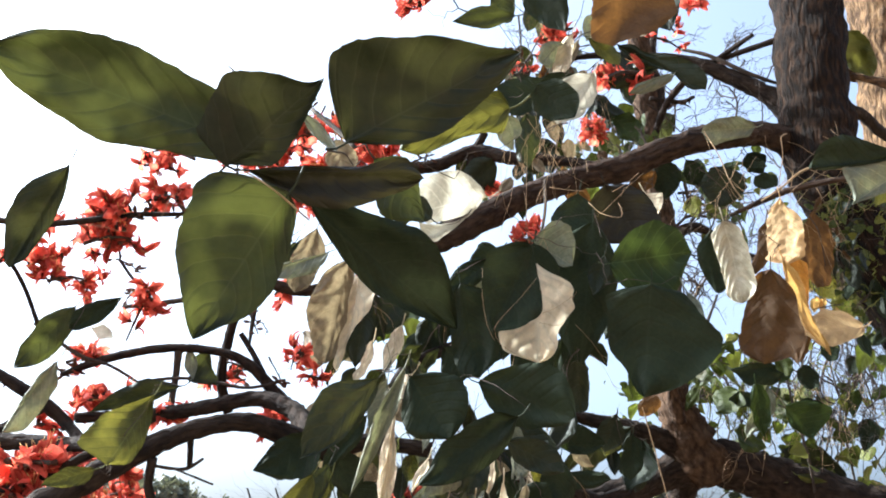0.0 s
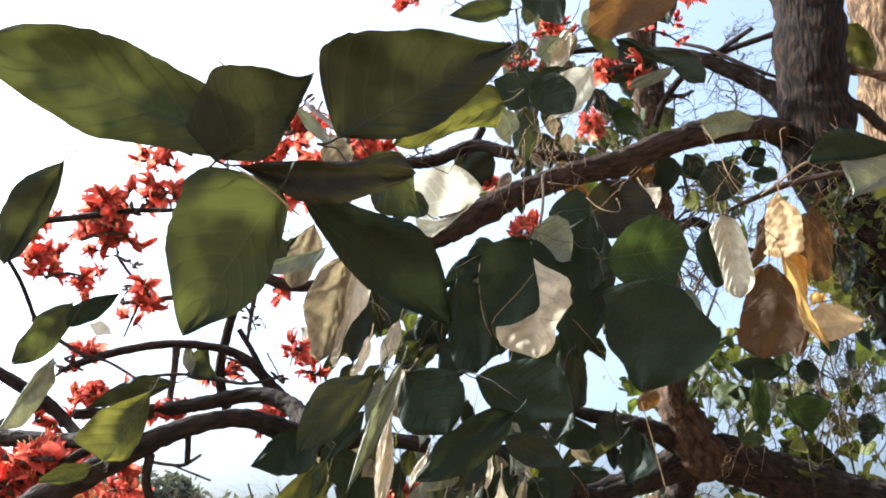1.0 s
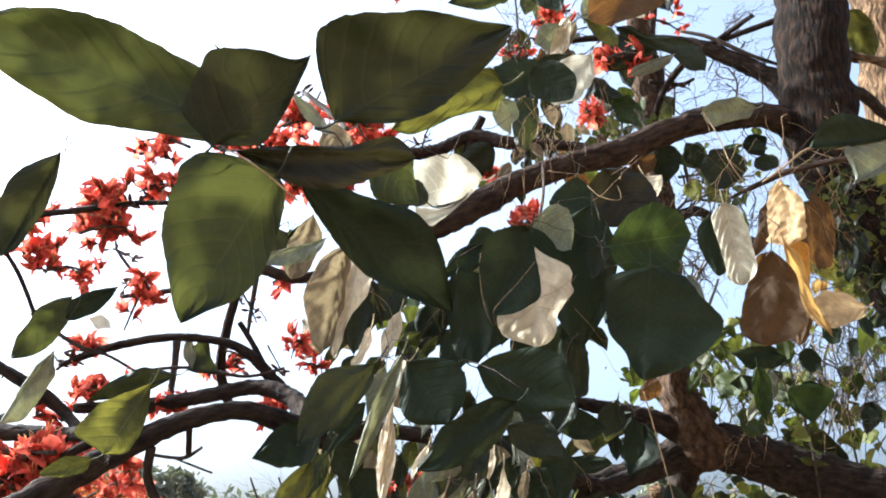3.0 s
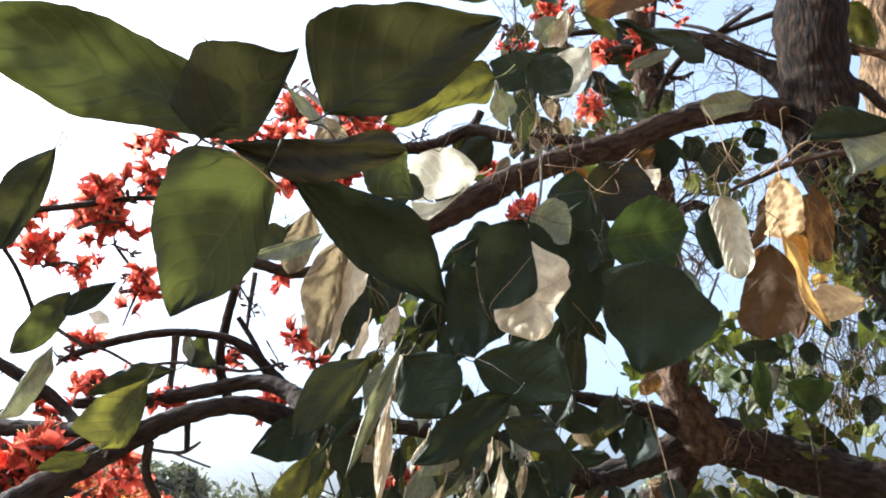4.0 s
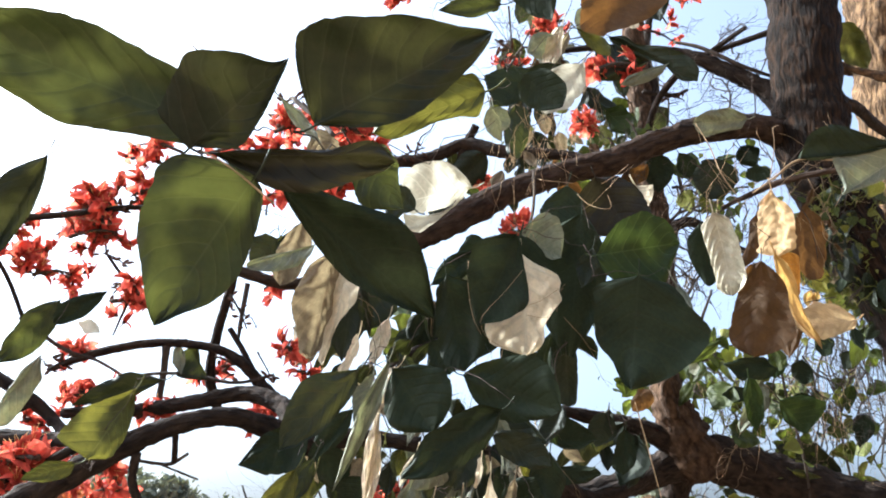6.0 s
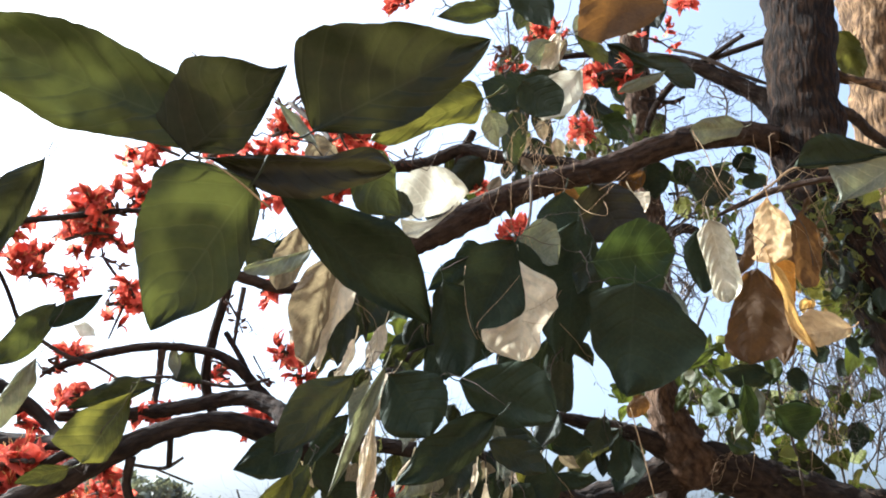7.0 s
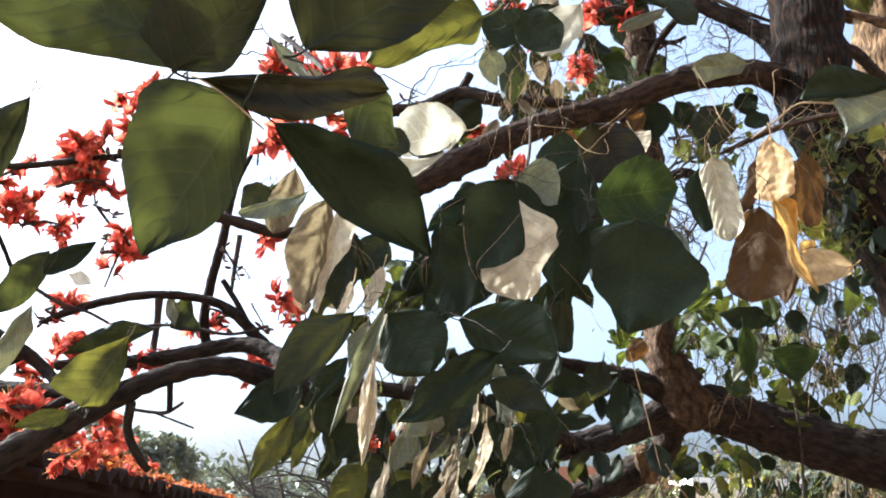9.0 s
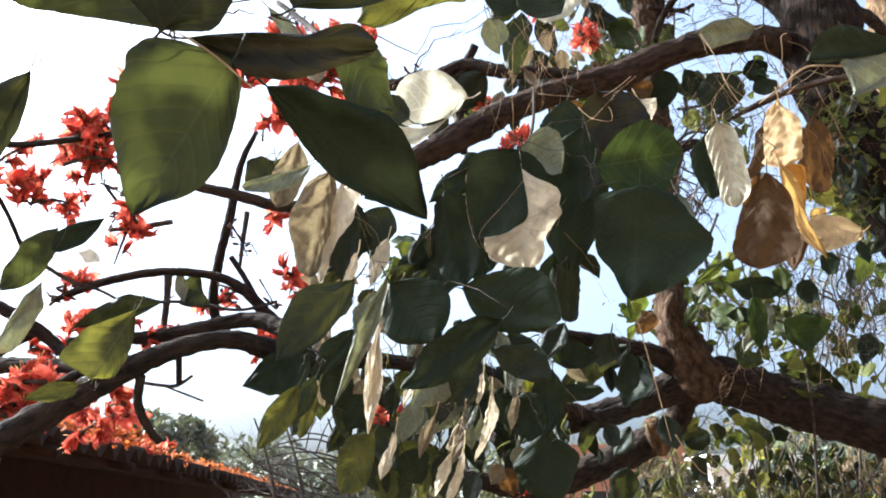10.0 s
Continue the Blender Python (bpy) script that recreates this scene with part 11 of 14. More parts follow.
twig_spray(climbing_vine, TWIG, (0.979, 2.535, 2.453), (1.038, 2.684, 2.267), 0.0029, 589, 4, 0, "tendril", 0.5)
twig_spray(climbing_vine, MOSS, (1.446, 2.783, 2.212), (1.444, 2.926, 2.035), 0.0030, 590, 4, 0, "tendril", 0.5)
twig_spray(climbing_vine, STRAW, (1.037, 2.656, 2.292), (1.259, 2.818, 2.088), 0.00117, 591, 4, 0, "tendril", 0.5)
twig_spray(climbing_vine, MOSS, (1.204, 2.609, 2.307), (1.059, 2.738, 2.148), 0.0029, 592, 4, 0, "tendril", 0.5)
twig_spray(climbing_vine, TWIG, (1.046, 2.751, 2.328), (1.008, 2.85, 2.248), 0.0030, 593, 4, 0, "tendril", 0.5)
twig_spray(climbing_vine, MOSS, (0.899, 2.653, 2.257), (1.001, 2.81, 2.055), 0.0029, 594, 4, 0, "tendril", 0.5)
twig_spray(climbing_vine, STRAW, (1.375, 2.668, 2.489), (1.273, 2.802, 2.323), 0.00117, 595, 4, 0, "tendril", 0.5)
twig_spray(climbing_vine, STRAW, (1.252, 2.767, 2.24), (1.278, 2.88, 2.133), 0.00117, 596, 4, 0, "tendril", 0.5)
twig_spray(climbing_vine, STRAW, (1.283, 2.848, 2.36), (1.355, 2.997, 2.174), 0.00125, 597, 4, 0, "tendril", 0.5)
twig_spray(climbing_vine, TWIG, (1.253, 2.632, 2.37), (1.347, 2.763, 2.228), 0.0029, 598, 4, 0, "tendril", 0.5)
twig_spray(climbing_vine, TWIG, (1.143, 2.802, 2.215), (1.149, 2.947, 2.032), 0.0030, 599, 4, 0, "tendril", 0.5)
twig_spray(climbing_vine, TWIG, (1.398, 2.651, 2.404), (1.549, 2.801, 2.221), 0.0029, 600, 4, 0, "tendril", 0.5)
twig_spray(climbing_vine, TWIG, (0.964, 2.865, 2.323), (1.108, 3.024, 2.12), 0.0031, 601, 4, 0, "tendril", 0.5)
twig_spray(climbing_vine, TWIG, (0.976, 2.756, 2.266), (1.134, 2.866, 2.175), 0.0030, 602, 4, 0, "tendril", 0.5)
twig_spray(climbing_vine, TWIG, (1.528, 2.667, 2.404), (1.388, 2.795, 2.251), 0.0030, 603, 4, 0, "tendril", 0.5)
twig_spray(climbing_vine, TWIG, (1.256, 2.59, 2.322), (1.49, 2.739, 2.15), 0.0029, 604, 4, 0, "tendril", 0.5)
twig_spray(climbing_vine, STRAW, (1.338, 2.62, 2.388), (1.286, 2.796, 2.129), 0.00117, 605, 4, 0, "tendril", 0.5)
twig_spray(climbing_vine, TWIG, (0.94, 2.865, 2.345), (0.914, 2.968, 2.256), 0.0031, 606, 4, 0, "tendril", 0.5)
twig_spray(climbing_vine, STRAW, (1.439, 2.649, 2.312), (1.537, 2.83, 2.055), 0.00117, 607, 4, 0, "tendril", 0.5)
twig_spray(climbing_vine, MOSS, (0.814, 2.603, 2.35), (0.988, 2.742, 2.194), 0.0029, 608, 4, 0, "tendril", 0.5)
twig_spray(climbing_vine, STRAW, (1.184, 2.696, 2.359), (0.989, 2.826, 2.194), 0.00117, 609, 4, 0, "tendril", 0.5)
twig_spray(climbing_vine, MOSS, (1.291, 2.802, 2.377), (1.356, 2.963, 2.164), 0.0031, 610, 4, 0, "tendril", 0.5)
twig_spray(climbing_vine, STRAW, (1.392, 2.818, 1.848), (1.556, 2.956, 1.664), 0.00133, 611, 4, 0, "dry_stalk", 0.5)
twig_spray(climbing_vine, MOSS, (1.146, 3, 1.831), (1.063, 3.097, 1.731), 0.0035, 612, 4, 0, "dry_stalk", 0.5)
twig_spray(climbing_vine, MOSS, (0.674, 3.161, 1.705), (0.678, 3.281, 1.551), 0.0037, 613, 4, 0, "dry_stalk", 0.5)
twig_spray(climbing_vine, TWIG, (1.689, 3.116, 1.756), (1.662, 3.224, 1.633), 0.0036, 614, 4, 0, "dry_stalk", 0.5)
twig_spray(climbing_vine, MOSS, (1.587, 3.073, 1.867), (1.642, 3.176, 1.766), 0.0036, 615, 4, 0, "dry_stalk", 0.5)
twig_spray(climbing_vine, TWIG, (1.484, 2.802, 1.757), (1.359, 2.916, 1.608), 0.0032, 616, 4, 0, "dry_stalk", 0.5)
twig_spray(climbing_vine, MOSS, (0.658, 2.938, 1.658), (0.639, 3.043, 1.546), 0.0034, 617, 4, 0, "dry_stalk", 0.5)
twig_spray(climbing_vine, MOSS, (0.85, 3.084, 1.847), (0.88, 3.228, 1.632), 0.0036, 618, 4, 0, "dry_stalk", 0.5)
twig_spray(climbing_vine, TWIG, (0.693, 2.848, 1.77), (0.644, 2.96, 1.634), 0.0033, 619, 4, 0, "dry_stalk", 0.5)
twig_spray(climbing_vine, STRAW, (1.679, 3.13, 1.66), (1.896, 3.263, 1.493), 0.0014, 620, 4, 0, "dry_stalk", 0.5)
twig_spray(climbing_vine, MOSS, (1.487, 2.899, 1.648), (1.39, 3.024, 1.472), 0.0033, 621, 4, 0, "dry_stalk", 0.5)
twig_spray(climbing_vine, TWIG, (0.896, 3.301, 1.687), (1.016, 3.412, 1.57), 0.0038, 622, 4, 0, "dry_stalk", 0.5)
twig_spray(climbing_vine, MOSS, (1.36, 2.86, 1.819), (1.261, 2.992, 1.625), 0.0033, 623, 4, 0, "dry_stalk", 0.5)
twig_spray(climbing_vine, MOSS, (1.31, 3.104, 1.849), (1.416, 3.202, 1.768), 0.0036, 624, 4, 0, "dry_stalk", 0.5)
twig_spray(climbing_vine, MOSS, (1.026, 3.071, 1.802), (0.904, 3.176, 1.675), 0.0036, 625, 4, 0, "dry_stalk", 0.5)
twig_spray(climbing_vine, TWIG, (1.355, 3.122, 1.725), (1.566, 3.254, 1.56), 0.0036, 626, 4, 0, "dry_stalk", 0.5)
twig_spray(climbing_vine, TWIG, (1.416, 3.183, 1.807), (1.285, 3.308, 1.626), 0.0037, 627, 4, 0, "dry_stalk", 0.5)
twig_spray(climbing_vine, STRAW, (1.475, 2.992, 1.836), (1.406, 3.133, 1.618), 0.0014, 628, 4, 0, "dry_stalk", 0.5)
twig_spray(climbing_vine, MOSS, (0.925, 2.961, 1.779), (1.046, 3.063, 1.69), 0.0035, 629, 4, 0, "dry_stalk", 0.5)
twig_spray(climbing_vine, MOSS, (1.552, 3.281, 1.85), (1.496, 3.377, 1.755), 0.0038, 630, 4, 0, "dry_stalk", 0.5)
twig_spray(climbing_vine, MOSS, (1.324, 3.188, 1.876), (1.415, 3.348, 1.623), 0.0038, 631, 4, 0, "dry_stalk", 0.5)
twig_spray(climbing_vine, TWIG, (1.22, 2.901, 1.851), (1.375, 3.014, 1.735), 0.0034, 632, 4, 0, "dry_stalk", 0.5)
twig_spray(climbing_vine, TWIG, (1.357, 2.845, 1.724), (1.297, 2.967, 1.559), 0.0033, 633, 4, 0, "dry_stalk", 0.5)
twig_spray(climbing_vine, TWIG, (1.049, 2.845, 1.81), (1.013, 2.988, 1.591), 0.0033, 634, 4, 0, "dry_stalk", 0.5)
twig_spray(climbing_vine, TWIG, (1.204, 2.945, 1.816), (1.23, 3.055, 1.692), 0.0035, 635, 4, 0, "dry_stalk", 0.5)
twig_spray(climbing_vine, TWIG, (1.519, 3.143, 1.726), (1.599, 3.301, 1.478), 0.0036, 636, 4, 0, "dry_stalk", 0.5)
twig_spray(climbing_vine, TWIG, (0.628, 2.952, 1.667), (0.489, 3.065, 1.517), 0.0034, 637, 4, 0, "dry_stalk", 0.5)
twig_spray(climbing_vine, TWIG, (0.498, 2.794, 1.75), (0.473, 2.898, 1.636), 0.0033, 638, 4, 0, "dry_stalk", 0.5)
twig_spray(climbing_vine, MOSS, (1.166, 3.011, 1.816), (1.155, 3.149, 1.614), 0.0035, 639, 4, 0, "dry_stalk", 0.5)
twig_spray(climbing_vine, TWIG, (1.672, 3.229, 1.876), (1.612, 3.364, 1.673), 0.0038, 640, 4, 0, "dry_stalk", 0.5)
crown_bunch(flame_tree, GREY, (0.107, 1.921, 1.958), (0.13, 0.12, 0.07), 10, 0.8)
crown_bunch(flame_tree, GREEN, (0.02, 1.907, 1.984), (0.13, 0.12, 0.09), 10, 0.8)
crown_bunch(flame_tree, TAN, (-0.185, 1.924, 1.929), (0.10, 0.12, 0.09), 10, 0.7)
crown_bunch(flame_tree, TAN, (0.19, 2.061, 1.893), (0.09, 0.12, 0.06), 8, 0.7)
crown_bunch(flame_tree, OLIVE, (-0.163, 1.928, 2.172), (0.09, 0.12, 0.08), 8, 0.8)
crown_bunch(flame_tree, OLIVE, (0.467, 2.525, 1.852), (0.13, 0.12, 0.06), 12, 0.8)
crown_bunch(flame_tree, LIT, (-0.01, 1.976, 1.823), (0.10, 0.12, 0.06), 8, 0.6)
crown_bunch(dry_thicket, OLIVE, (1.42, 3.226, 1.736), (0.18, 0.14, 0.09), 26, 0.5)
crown_bunch(dry_thicket, OLIVE, (1.282, 3.205, 1.778), (0.14, 0.14, 0.09), 20, 0.5)
crown_bunch(dry_thicket, GREEN, (1.604, 3.24, 1.715), (0.12, 0.14, 0.09), 22, 0.5)
crown_bunch(dry_thicket, OLIVE, (0.681, 3.207, 1.711), (0.14, 0.14, 0.07), 16, 0.5)
crown_bunch(dry_thicket, GREEN, (1.189, 3.225, 1.713), (0.09, 0.14, 0.07), 16, 0.5)
crown_bunch(dry_thicket, TAN, (1.753, 3.31, 1.832), (0.10, 0.14, 0.10), 14, 0.5)
twig_spray(dry_thicket, MOSS, (1.781, 3.271, 1.861), (1.703, 3.378, 1.735), 0.0031, 641, 5, 0, "twig", 0.5)
twig_spray(dry_thicket, TWIG, (1.587, 3.225, 1.653), (1.634, 3.371, 1.436), 0.0030, 642, 5, 0, "twig", 0.5)
twig_spray(dry_thicket, TWIG, (1.556, 3.081, 1.79), (1.758, 3.211, 1.631), 0.0029, 643, 5, 0, "twig", 0.5)
twig_spray(dry_thicket, TWIG, (1.719, 3.318, 1.66), (1.945, 3.405, 1.619), 0.0031, 644, 5, 0, "twig", 0.5)
twig_spray(dry_thicket, MOSS, (1.261, 3.288, 1.787), (1.193, 3.37, 1.732), 0.0031, 645, 5, 0, "twig", 0.5)
twig_spray(dry_thicket, MOSS, (1.639, 3.052, 1.724), (1.802, 3.191, 1.535), 0.0029, 646, 5, 0, "twig", 0.5)
twig_spray(dry_thicket, MOSS, (1.243, 3.163, 1.721), (1.245, 3.29, 1.549), 0.0030, 647, 5, 0, "twig", 0.5)
twig_spray(dry_thicket, MOSS, (1.526, 3.107, 1.66), (1.381, 3.196, 1.578), 0.0029, 648, 5, 0, "twig", 0.5)
twig_spray(dry_thicket, MOSS, (1.799, 3.382, 1.85), (2.016, 3.492, 1.747), 0.0032, 649, 5, 0, "twig", 0.5)
twig_spray(dry_thicket, MOSS, (1.401, 3.169, 1.768), (1.414, 3.282, 1.635), 0.0030, 650, 5, 0, "twig", 0.5)
twig_spray(dry_thicket, MOSS, (1.19, 3.369, 1.651), (0.977, 3.446, 1.595), 0.0031, 651, 5, 0, "twig", 0.5)
twig_spray(dry_thicket, MOSS, (1.444, 3.434, 1.682), (1.276, 3.517, 1.612), 0.0032, 652, 5, 0, "twig", 0.5)
twig_spray(dry_thicket, MOSS, (1.298, 3.196, 1.869), (1.387, 3.337, 1.667), 0.0031, 653, 5, 0, "twig", 0.5)
twig_spray(dry_thicket, TWIG, (1.285, 3.189, 1.695), (1.136, 3.295, 1.565), 0.0030, 654, 5, 0, "twig", 0.5)
twig_spray(dry_thicket, MOSS, (1.744, 3.212, 1.842), (1.545, 3.299, 1.759), 0.0030, 655, 5, 0, "twig", 0.5)
twig_spray(dry_thicket, MOSS, (1.503, 3.212, 1.821), (1.735, 3.302, 1.775), 0.0030, 656, 5, 0, "twig", 0.5)
twig_spray(dry_thicket, TWIG, (1.387, 3.283, 1.655), (1.335, 3.367, 1.593), 0.0031, 657, 5, 0, "twig", 0.5)
twig_spray(dry_thicket, MOSS, (1.718, 3.349, 1.806), (1.681, 3.447, 1.709), 0.0032, 658, 5, 0, "twig", 0.5)
twig_spray(dry_thicket, MOSS, (1.43, 3.379, 1.872), (1.35, 3.51, 1.679), 0.0032, 659, 5, 0, "twig", 0.5)
twig_spray(dry_thicket, TWIG, (1.654, 3.145, 1.682), (1.599, 3.256, 1.547), 0.0029, 660, 5, 0, "twig", 0.5)
twig_spray(dry_thicket, MOSS, (1.517, 3.304, 1.735), (1.711, 3.422, 1.608), 0.0031, 661, 5, 0, "twig", 0.5)
twig_spray(dry_thicket, MOSS, (1.334, 3.032, 1.719), (1.164, 3.119, 1.639), 0.0028, 662, 5, 0, "twig", 0.5)
twig_spray(dry_thicket, MOSS, (1.193, 3.109, 1.692), (1.292, 3.195, 1.643), 0.0029, 663, 5, 0, "twig", 0.5)
twig_spray(dry_thicket, TWIG, (1.555, 3.061, 1.796), (1.499, 3.198, 1.589), 0.0029, 664, 5, 0, "twig", 0.5)
twig_spray(dry_thicket, TWIG, (1.315, 3.41, 1.666), (1.244, 3.485, 1.63), 0.0032, 665, 5, 0, "twig", 0.5)
twig_spray(dry_thicket, MOSS, (1.212, 3.206, 1.881), (1.201, 3.33, 1.716), 0.0031, 666, 5, 0, "twig", 0.5)
twig_spray(dry_thicket, TWIG, (1.457, 3.165, 1.799), (1.247, 3.243, 1.737), 0.0030, 667, 5, 0, "twig", 0.5)
twig_spray(dry_thicket, TWIG, (1.3, 3.325, 1.805), (1.282, 3.418, 1.723), 0.0032, 668, 5, 0, "twig", 0.5)
twig_spray(dry_thicket, MOSS, (1.188, 3.108, 1.685), (1.034, 3.203, 1.583), 0.0029, 669, 5, 0, "twig", 0.5)
twig_spray(dry_thicket, TWIG, (1.79, 3.451, 1.671), (1.589, 3.535, 1.593), 0.0032, 670, 5, 0, "twig", 0.5)
twig_spray(dry_thicket, TWIG, (1.288, 3.411, 1.667), (1.451, 3.489, 1.645), 0.0032, 671, 5, 0, "twig", 0.5)
twig_spray(dry_thicket, MOSS, (1.558, 3.129, 1.715), (1.661, 3.254, 1.557), 0.0029, 672, 5, 0, "twig", 0.5)
twig_spray(dry_thicket, TWIG, (1.696, 3.305, 1.774), (1.548, 3.424, 1.608), 0.0031, 673, 5, 0, "twig", 0.5)
twig_spray(dry_thicket, TWIG, (1.811, 3.298, 1.707), (1.965, 3.415, 1.578), 0.0031, 674, 5, 0, "twig", 0.5)
twig_spray(dry_thicket, TWIG, (1.706, 3.196, 1.759), (1.556, 3.306, 1.619), 0.0030, 675, 5, 0, "twig", 0.5)
twig_spray(dry_thicket, MOSS, (1.783, 3.235, 1.74), (1.792, 3.365, 1.558), 0.0030, 676, 5, 0, "twig", 0.5)
twig_spray(dry_thicket, TWIG, (1.532, 3.416, 1.678), (1.719, 3.54, 1.532), 0.0032, 677, 5, 0, "twig", 0.5)
twig_spray(dry_thicket, TWIG, (1.232, 3.109, 1.763), (1.076, 3.222, 1.612), 0.0029, 678, 5, 0, "twig", 0.5)
twig_spray(dry_thicket, TWIG, (1.218, 3.062, 1.798), (1.227, 3.174, 1.666), 0.0029, 679, 5, 0, "twig", 0.5)
twig_spray(dry_thicket, TWIG, (1.53, 3.175, 1.716), (1.592, 3.28, 1.612), 0.0030, 680, 5, 0, "twig", 0.5)
crown_bunch(dry_thicket, DUSTY, (1.306, 3.161, 1.754), (0.16, 0.1, 0.09), 24, 0.42)
crown_bunch(dry_thicket, DUSTY, (1.532, 3.185, 1.712), (0.14, 0.1, 0.08), 26, 0.42)
crown_bunch(dry_thicket, LIME, (1.147, 3.132, 1.817), (0.09, 0.1, 0.07), 14, 0.42)
crown_bunch(dry_thicket, LIME, (1.49, 3.189, 1.844), (0.18, 0.1, 0.05), 16, 0.42)
crown_bunch(dry_thicket, DUSTY, (0.75, 3.201, 1.733), (0.14, 0.1, 0.07), 14, 0.42)
vine_bunch(climbing_vine, (0.5, 2.04, 2.971), (0.05, 0.06, 0.06), 26, 0.45)
vine_bunch(climbing_vine, (0.444, 2.099, 2.955), (0.08, 0.06, 0.05), 12, 0.45)
vine_bunch(climbing_vine, (1.012, 1.757, 2.458), (0.07, 0.06, 0.07), 26, 0.55)
vine_bunch(climbing_vine, (0.953, 1.725, 2.525), (0.04, 0.06, 0.04), 14, 0.5)
vine_bunch(climbing_vine, (1.073, 1.738, 2.582), (0.04, 0.06, 0.05), 12, 0.6)
vine_bunch(climbing_vine, (0.997, 1.813, 2.402), (0.05, 0.06, 0.05), 16, 0.5)
vine_bunch(climbing_vine, (0.275, 1.966, 2.871), (0.07, 0.06, 0.07), 12, 0.5)
vine_bunch(climbing_vine, (0.953, 2.199, 2.891), (0.12, 0.06, 0.06), 14, 0.6)
vine_bunch(climbing_vine, (0.87, 2.323, 2.849), (0.08, 0.06, 0.08), 10, 0.6)
twig_spray(climbing_vine, MOSS, (1.038, 1.73, 2.39), (1.069, 1.785, 2.367), 0.0020, 681, 5, 0, "tendril", 0.5)
twig_spray(climbing_vine, TWIG, (0.935, 1.74, 2.419), (0.868, 1.793, 2.393), 0.0021, 682, 5, 0, "tendril", 0.5)
twig_spray(climbing_vine, MOSS, (1.01, 1.751, 2.431), (1.063, 1.819, 2.379), 0.0021, 683, 5, 0, "tendril", 0.5)
twig_spray(climbing_vine, TWIG, (0.956, 1.716, 2.385), (0.909, 1.77, 2.357), 0.0020, 684, 5, 0, "tendril", 0.5)
twig_spray(climbing_vine, TWIG, (0.926, 1.685, 2.398), (1.007, 1.75, 2.354), 0.0020, 685, 5, 0, "tendril", 0.5)
twig_spray(climbing_vine, MOSS, (0.902, 1.718, 2.47), (0.931, 1.785, 2.419), 0.0021, 686, 5, 0, "tendril", 0.5)
twig_spray(climbing_vine, MOSS, (1.024, 1.648, 2.573), (1.008, 1.712, 2.524), 0.0020, 687, 5, 0, "tendril", 0.5)
twig_spray(climbing_vine, MOSS, (0.894, 1.598, 2.569), (0.915, 1.681, 2.481), 0.0020, 688, 5, 0, "tendril", 0.5)
twig_spray(climbing_vine, MOSS, (0.882, 1.654, 2.591), (0.872, 1.713, 2.555), 0.0021, 689, 5, 0, "tendril", 0.5)
twig_spray(climbing_vine, MOSS, (0.892, 1.677, 2.483), (0.822, 1.719, 2.482), 0.0020, 690, 5, 0, "tendril", 0.5)
twig_spray(climbing_vine, MOSS, (0.891, 1.704, 2.517), (0.989, 1.782, 2.447), 0.0021, 691, 5, 0, "tendril", 0.5)
twig_spray(climbing_vine, MOSS, (1.043, 1.627, 2.493), (0.985, 1.694, 2.435), 0.0020, 692, 5, 0, "tendril", 0.5)
twig_spray(climbing_vine, MOSS, (0.882, 1.643, 2.466), (0.978, 1.698, 2.448), 0.0020, 693, 5, 0, "tendril", 0.5)
twig_spray(climbing_vine, TWIG, (0.943, 1.696, 2.476), (1.067, 1.741, 2.482), 0.0020, 694, 5, 0, "tendril", 0.5)
twig_spray(climbing_vine, MOSS, (0.933, 1.673, 2.524), (1.033, 1.744, 2.47), 0.0020, 695, 5, 0, "tendril", 0.5)
twig_spray(climbing_vine, TWIG, (1.049, 1.667, 2.558), (1.001, 1.742, 2.483), 0.0020, 696, 5, 0, "tendril", 0.5)
twig_spray(climbing_vine, MOSS, (0.973, 1.667, 2.498), (1.043, 1.733, 2.451), 0.0020, 697, 5, 0, "tendril", 0.5)
twig_spray(climbing_vine, MOSS, (1.037, 1.716, 2.414), (1.061, 1.789, 2.346), 0.0020, 698, 5, 0, "tendril", 0.5)
twig_spray(climbing_vine, MOSS, (0.922, 1.669, 2.409), (0.938, 1.74, 2.349), 0.0020, 699, 5, 0, "tendril", 0.5)
twig_spray(climbing_vine, MOSS, (0.883, 1.672, 2.532), (0.981, 1.714, 2.545), 0.0020, 700, 5, 0, "tendril", 0.5)
twig_spray(climbing_vine, TWIG, (1.018, 1.711, 2.322), (0.993, 1.758, 2.312), 0.0020, 701, 5, 0, "tendril", 0.5)
twig_spray(climbing_vine, MOSS, (0.886, 1.624, 2.493), (0.962, 1.67, 2.494), 0.0020, 702, 5, 0, "tendril", 0.5)
twig_spray(climbing_vine, TWIG, (0.963, 1.737, 2.442), (0.99, 1.793, 2.417), 0.0021, 703, 5, 0, "tendril", 0.5)
twig_spray(climbing_vine, MOSS, (1.004, 1.722, 2.476), (1.125, 1.789, 2.433), 0.0021, 704, 5, 0, "tendril", 0.5)
twig_spray(climbing_vine, MOSS, (1.077, 1.746, 2.469), (0.997, 1.811, 2.414), 0.0021, 705, 5, 0, "tendril", 0.5)
twig_spray(climbing_vine, TWIG, (1.041, 1.755, 2.384), (1.104, 1.818, 2.344), 0.0021, 706, 5, 0, "tendril", 0.5)
twig_spray(climbing_vine, TWIG, (0.389, 1.662, 2.698), (0.407, 1.729, 2.647), 0.0021, 707, 4, 0, "tendril", 0.5)
twig_spray(climbing_vine, TWIG, (0.49, 1.853, 2.975), (0.53, 1.915, 2.936), 0.0024, 708, 4, 0, "tendril", 0.5)
twig_spray(climbing_vine, TWIG, (0.508, 1.923, 2.904), (0.518, 2.005, 2.817), 0.0025, 709, 4, 0, "tendril", 0.5)
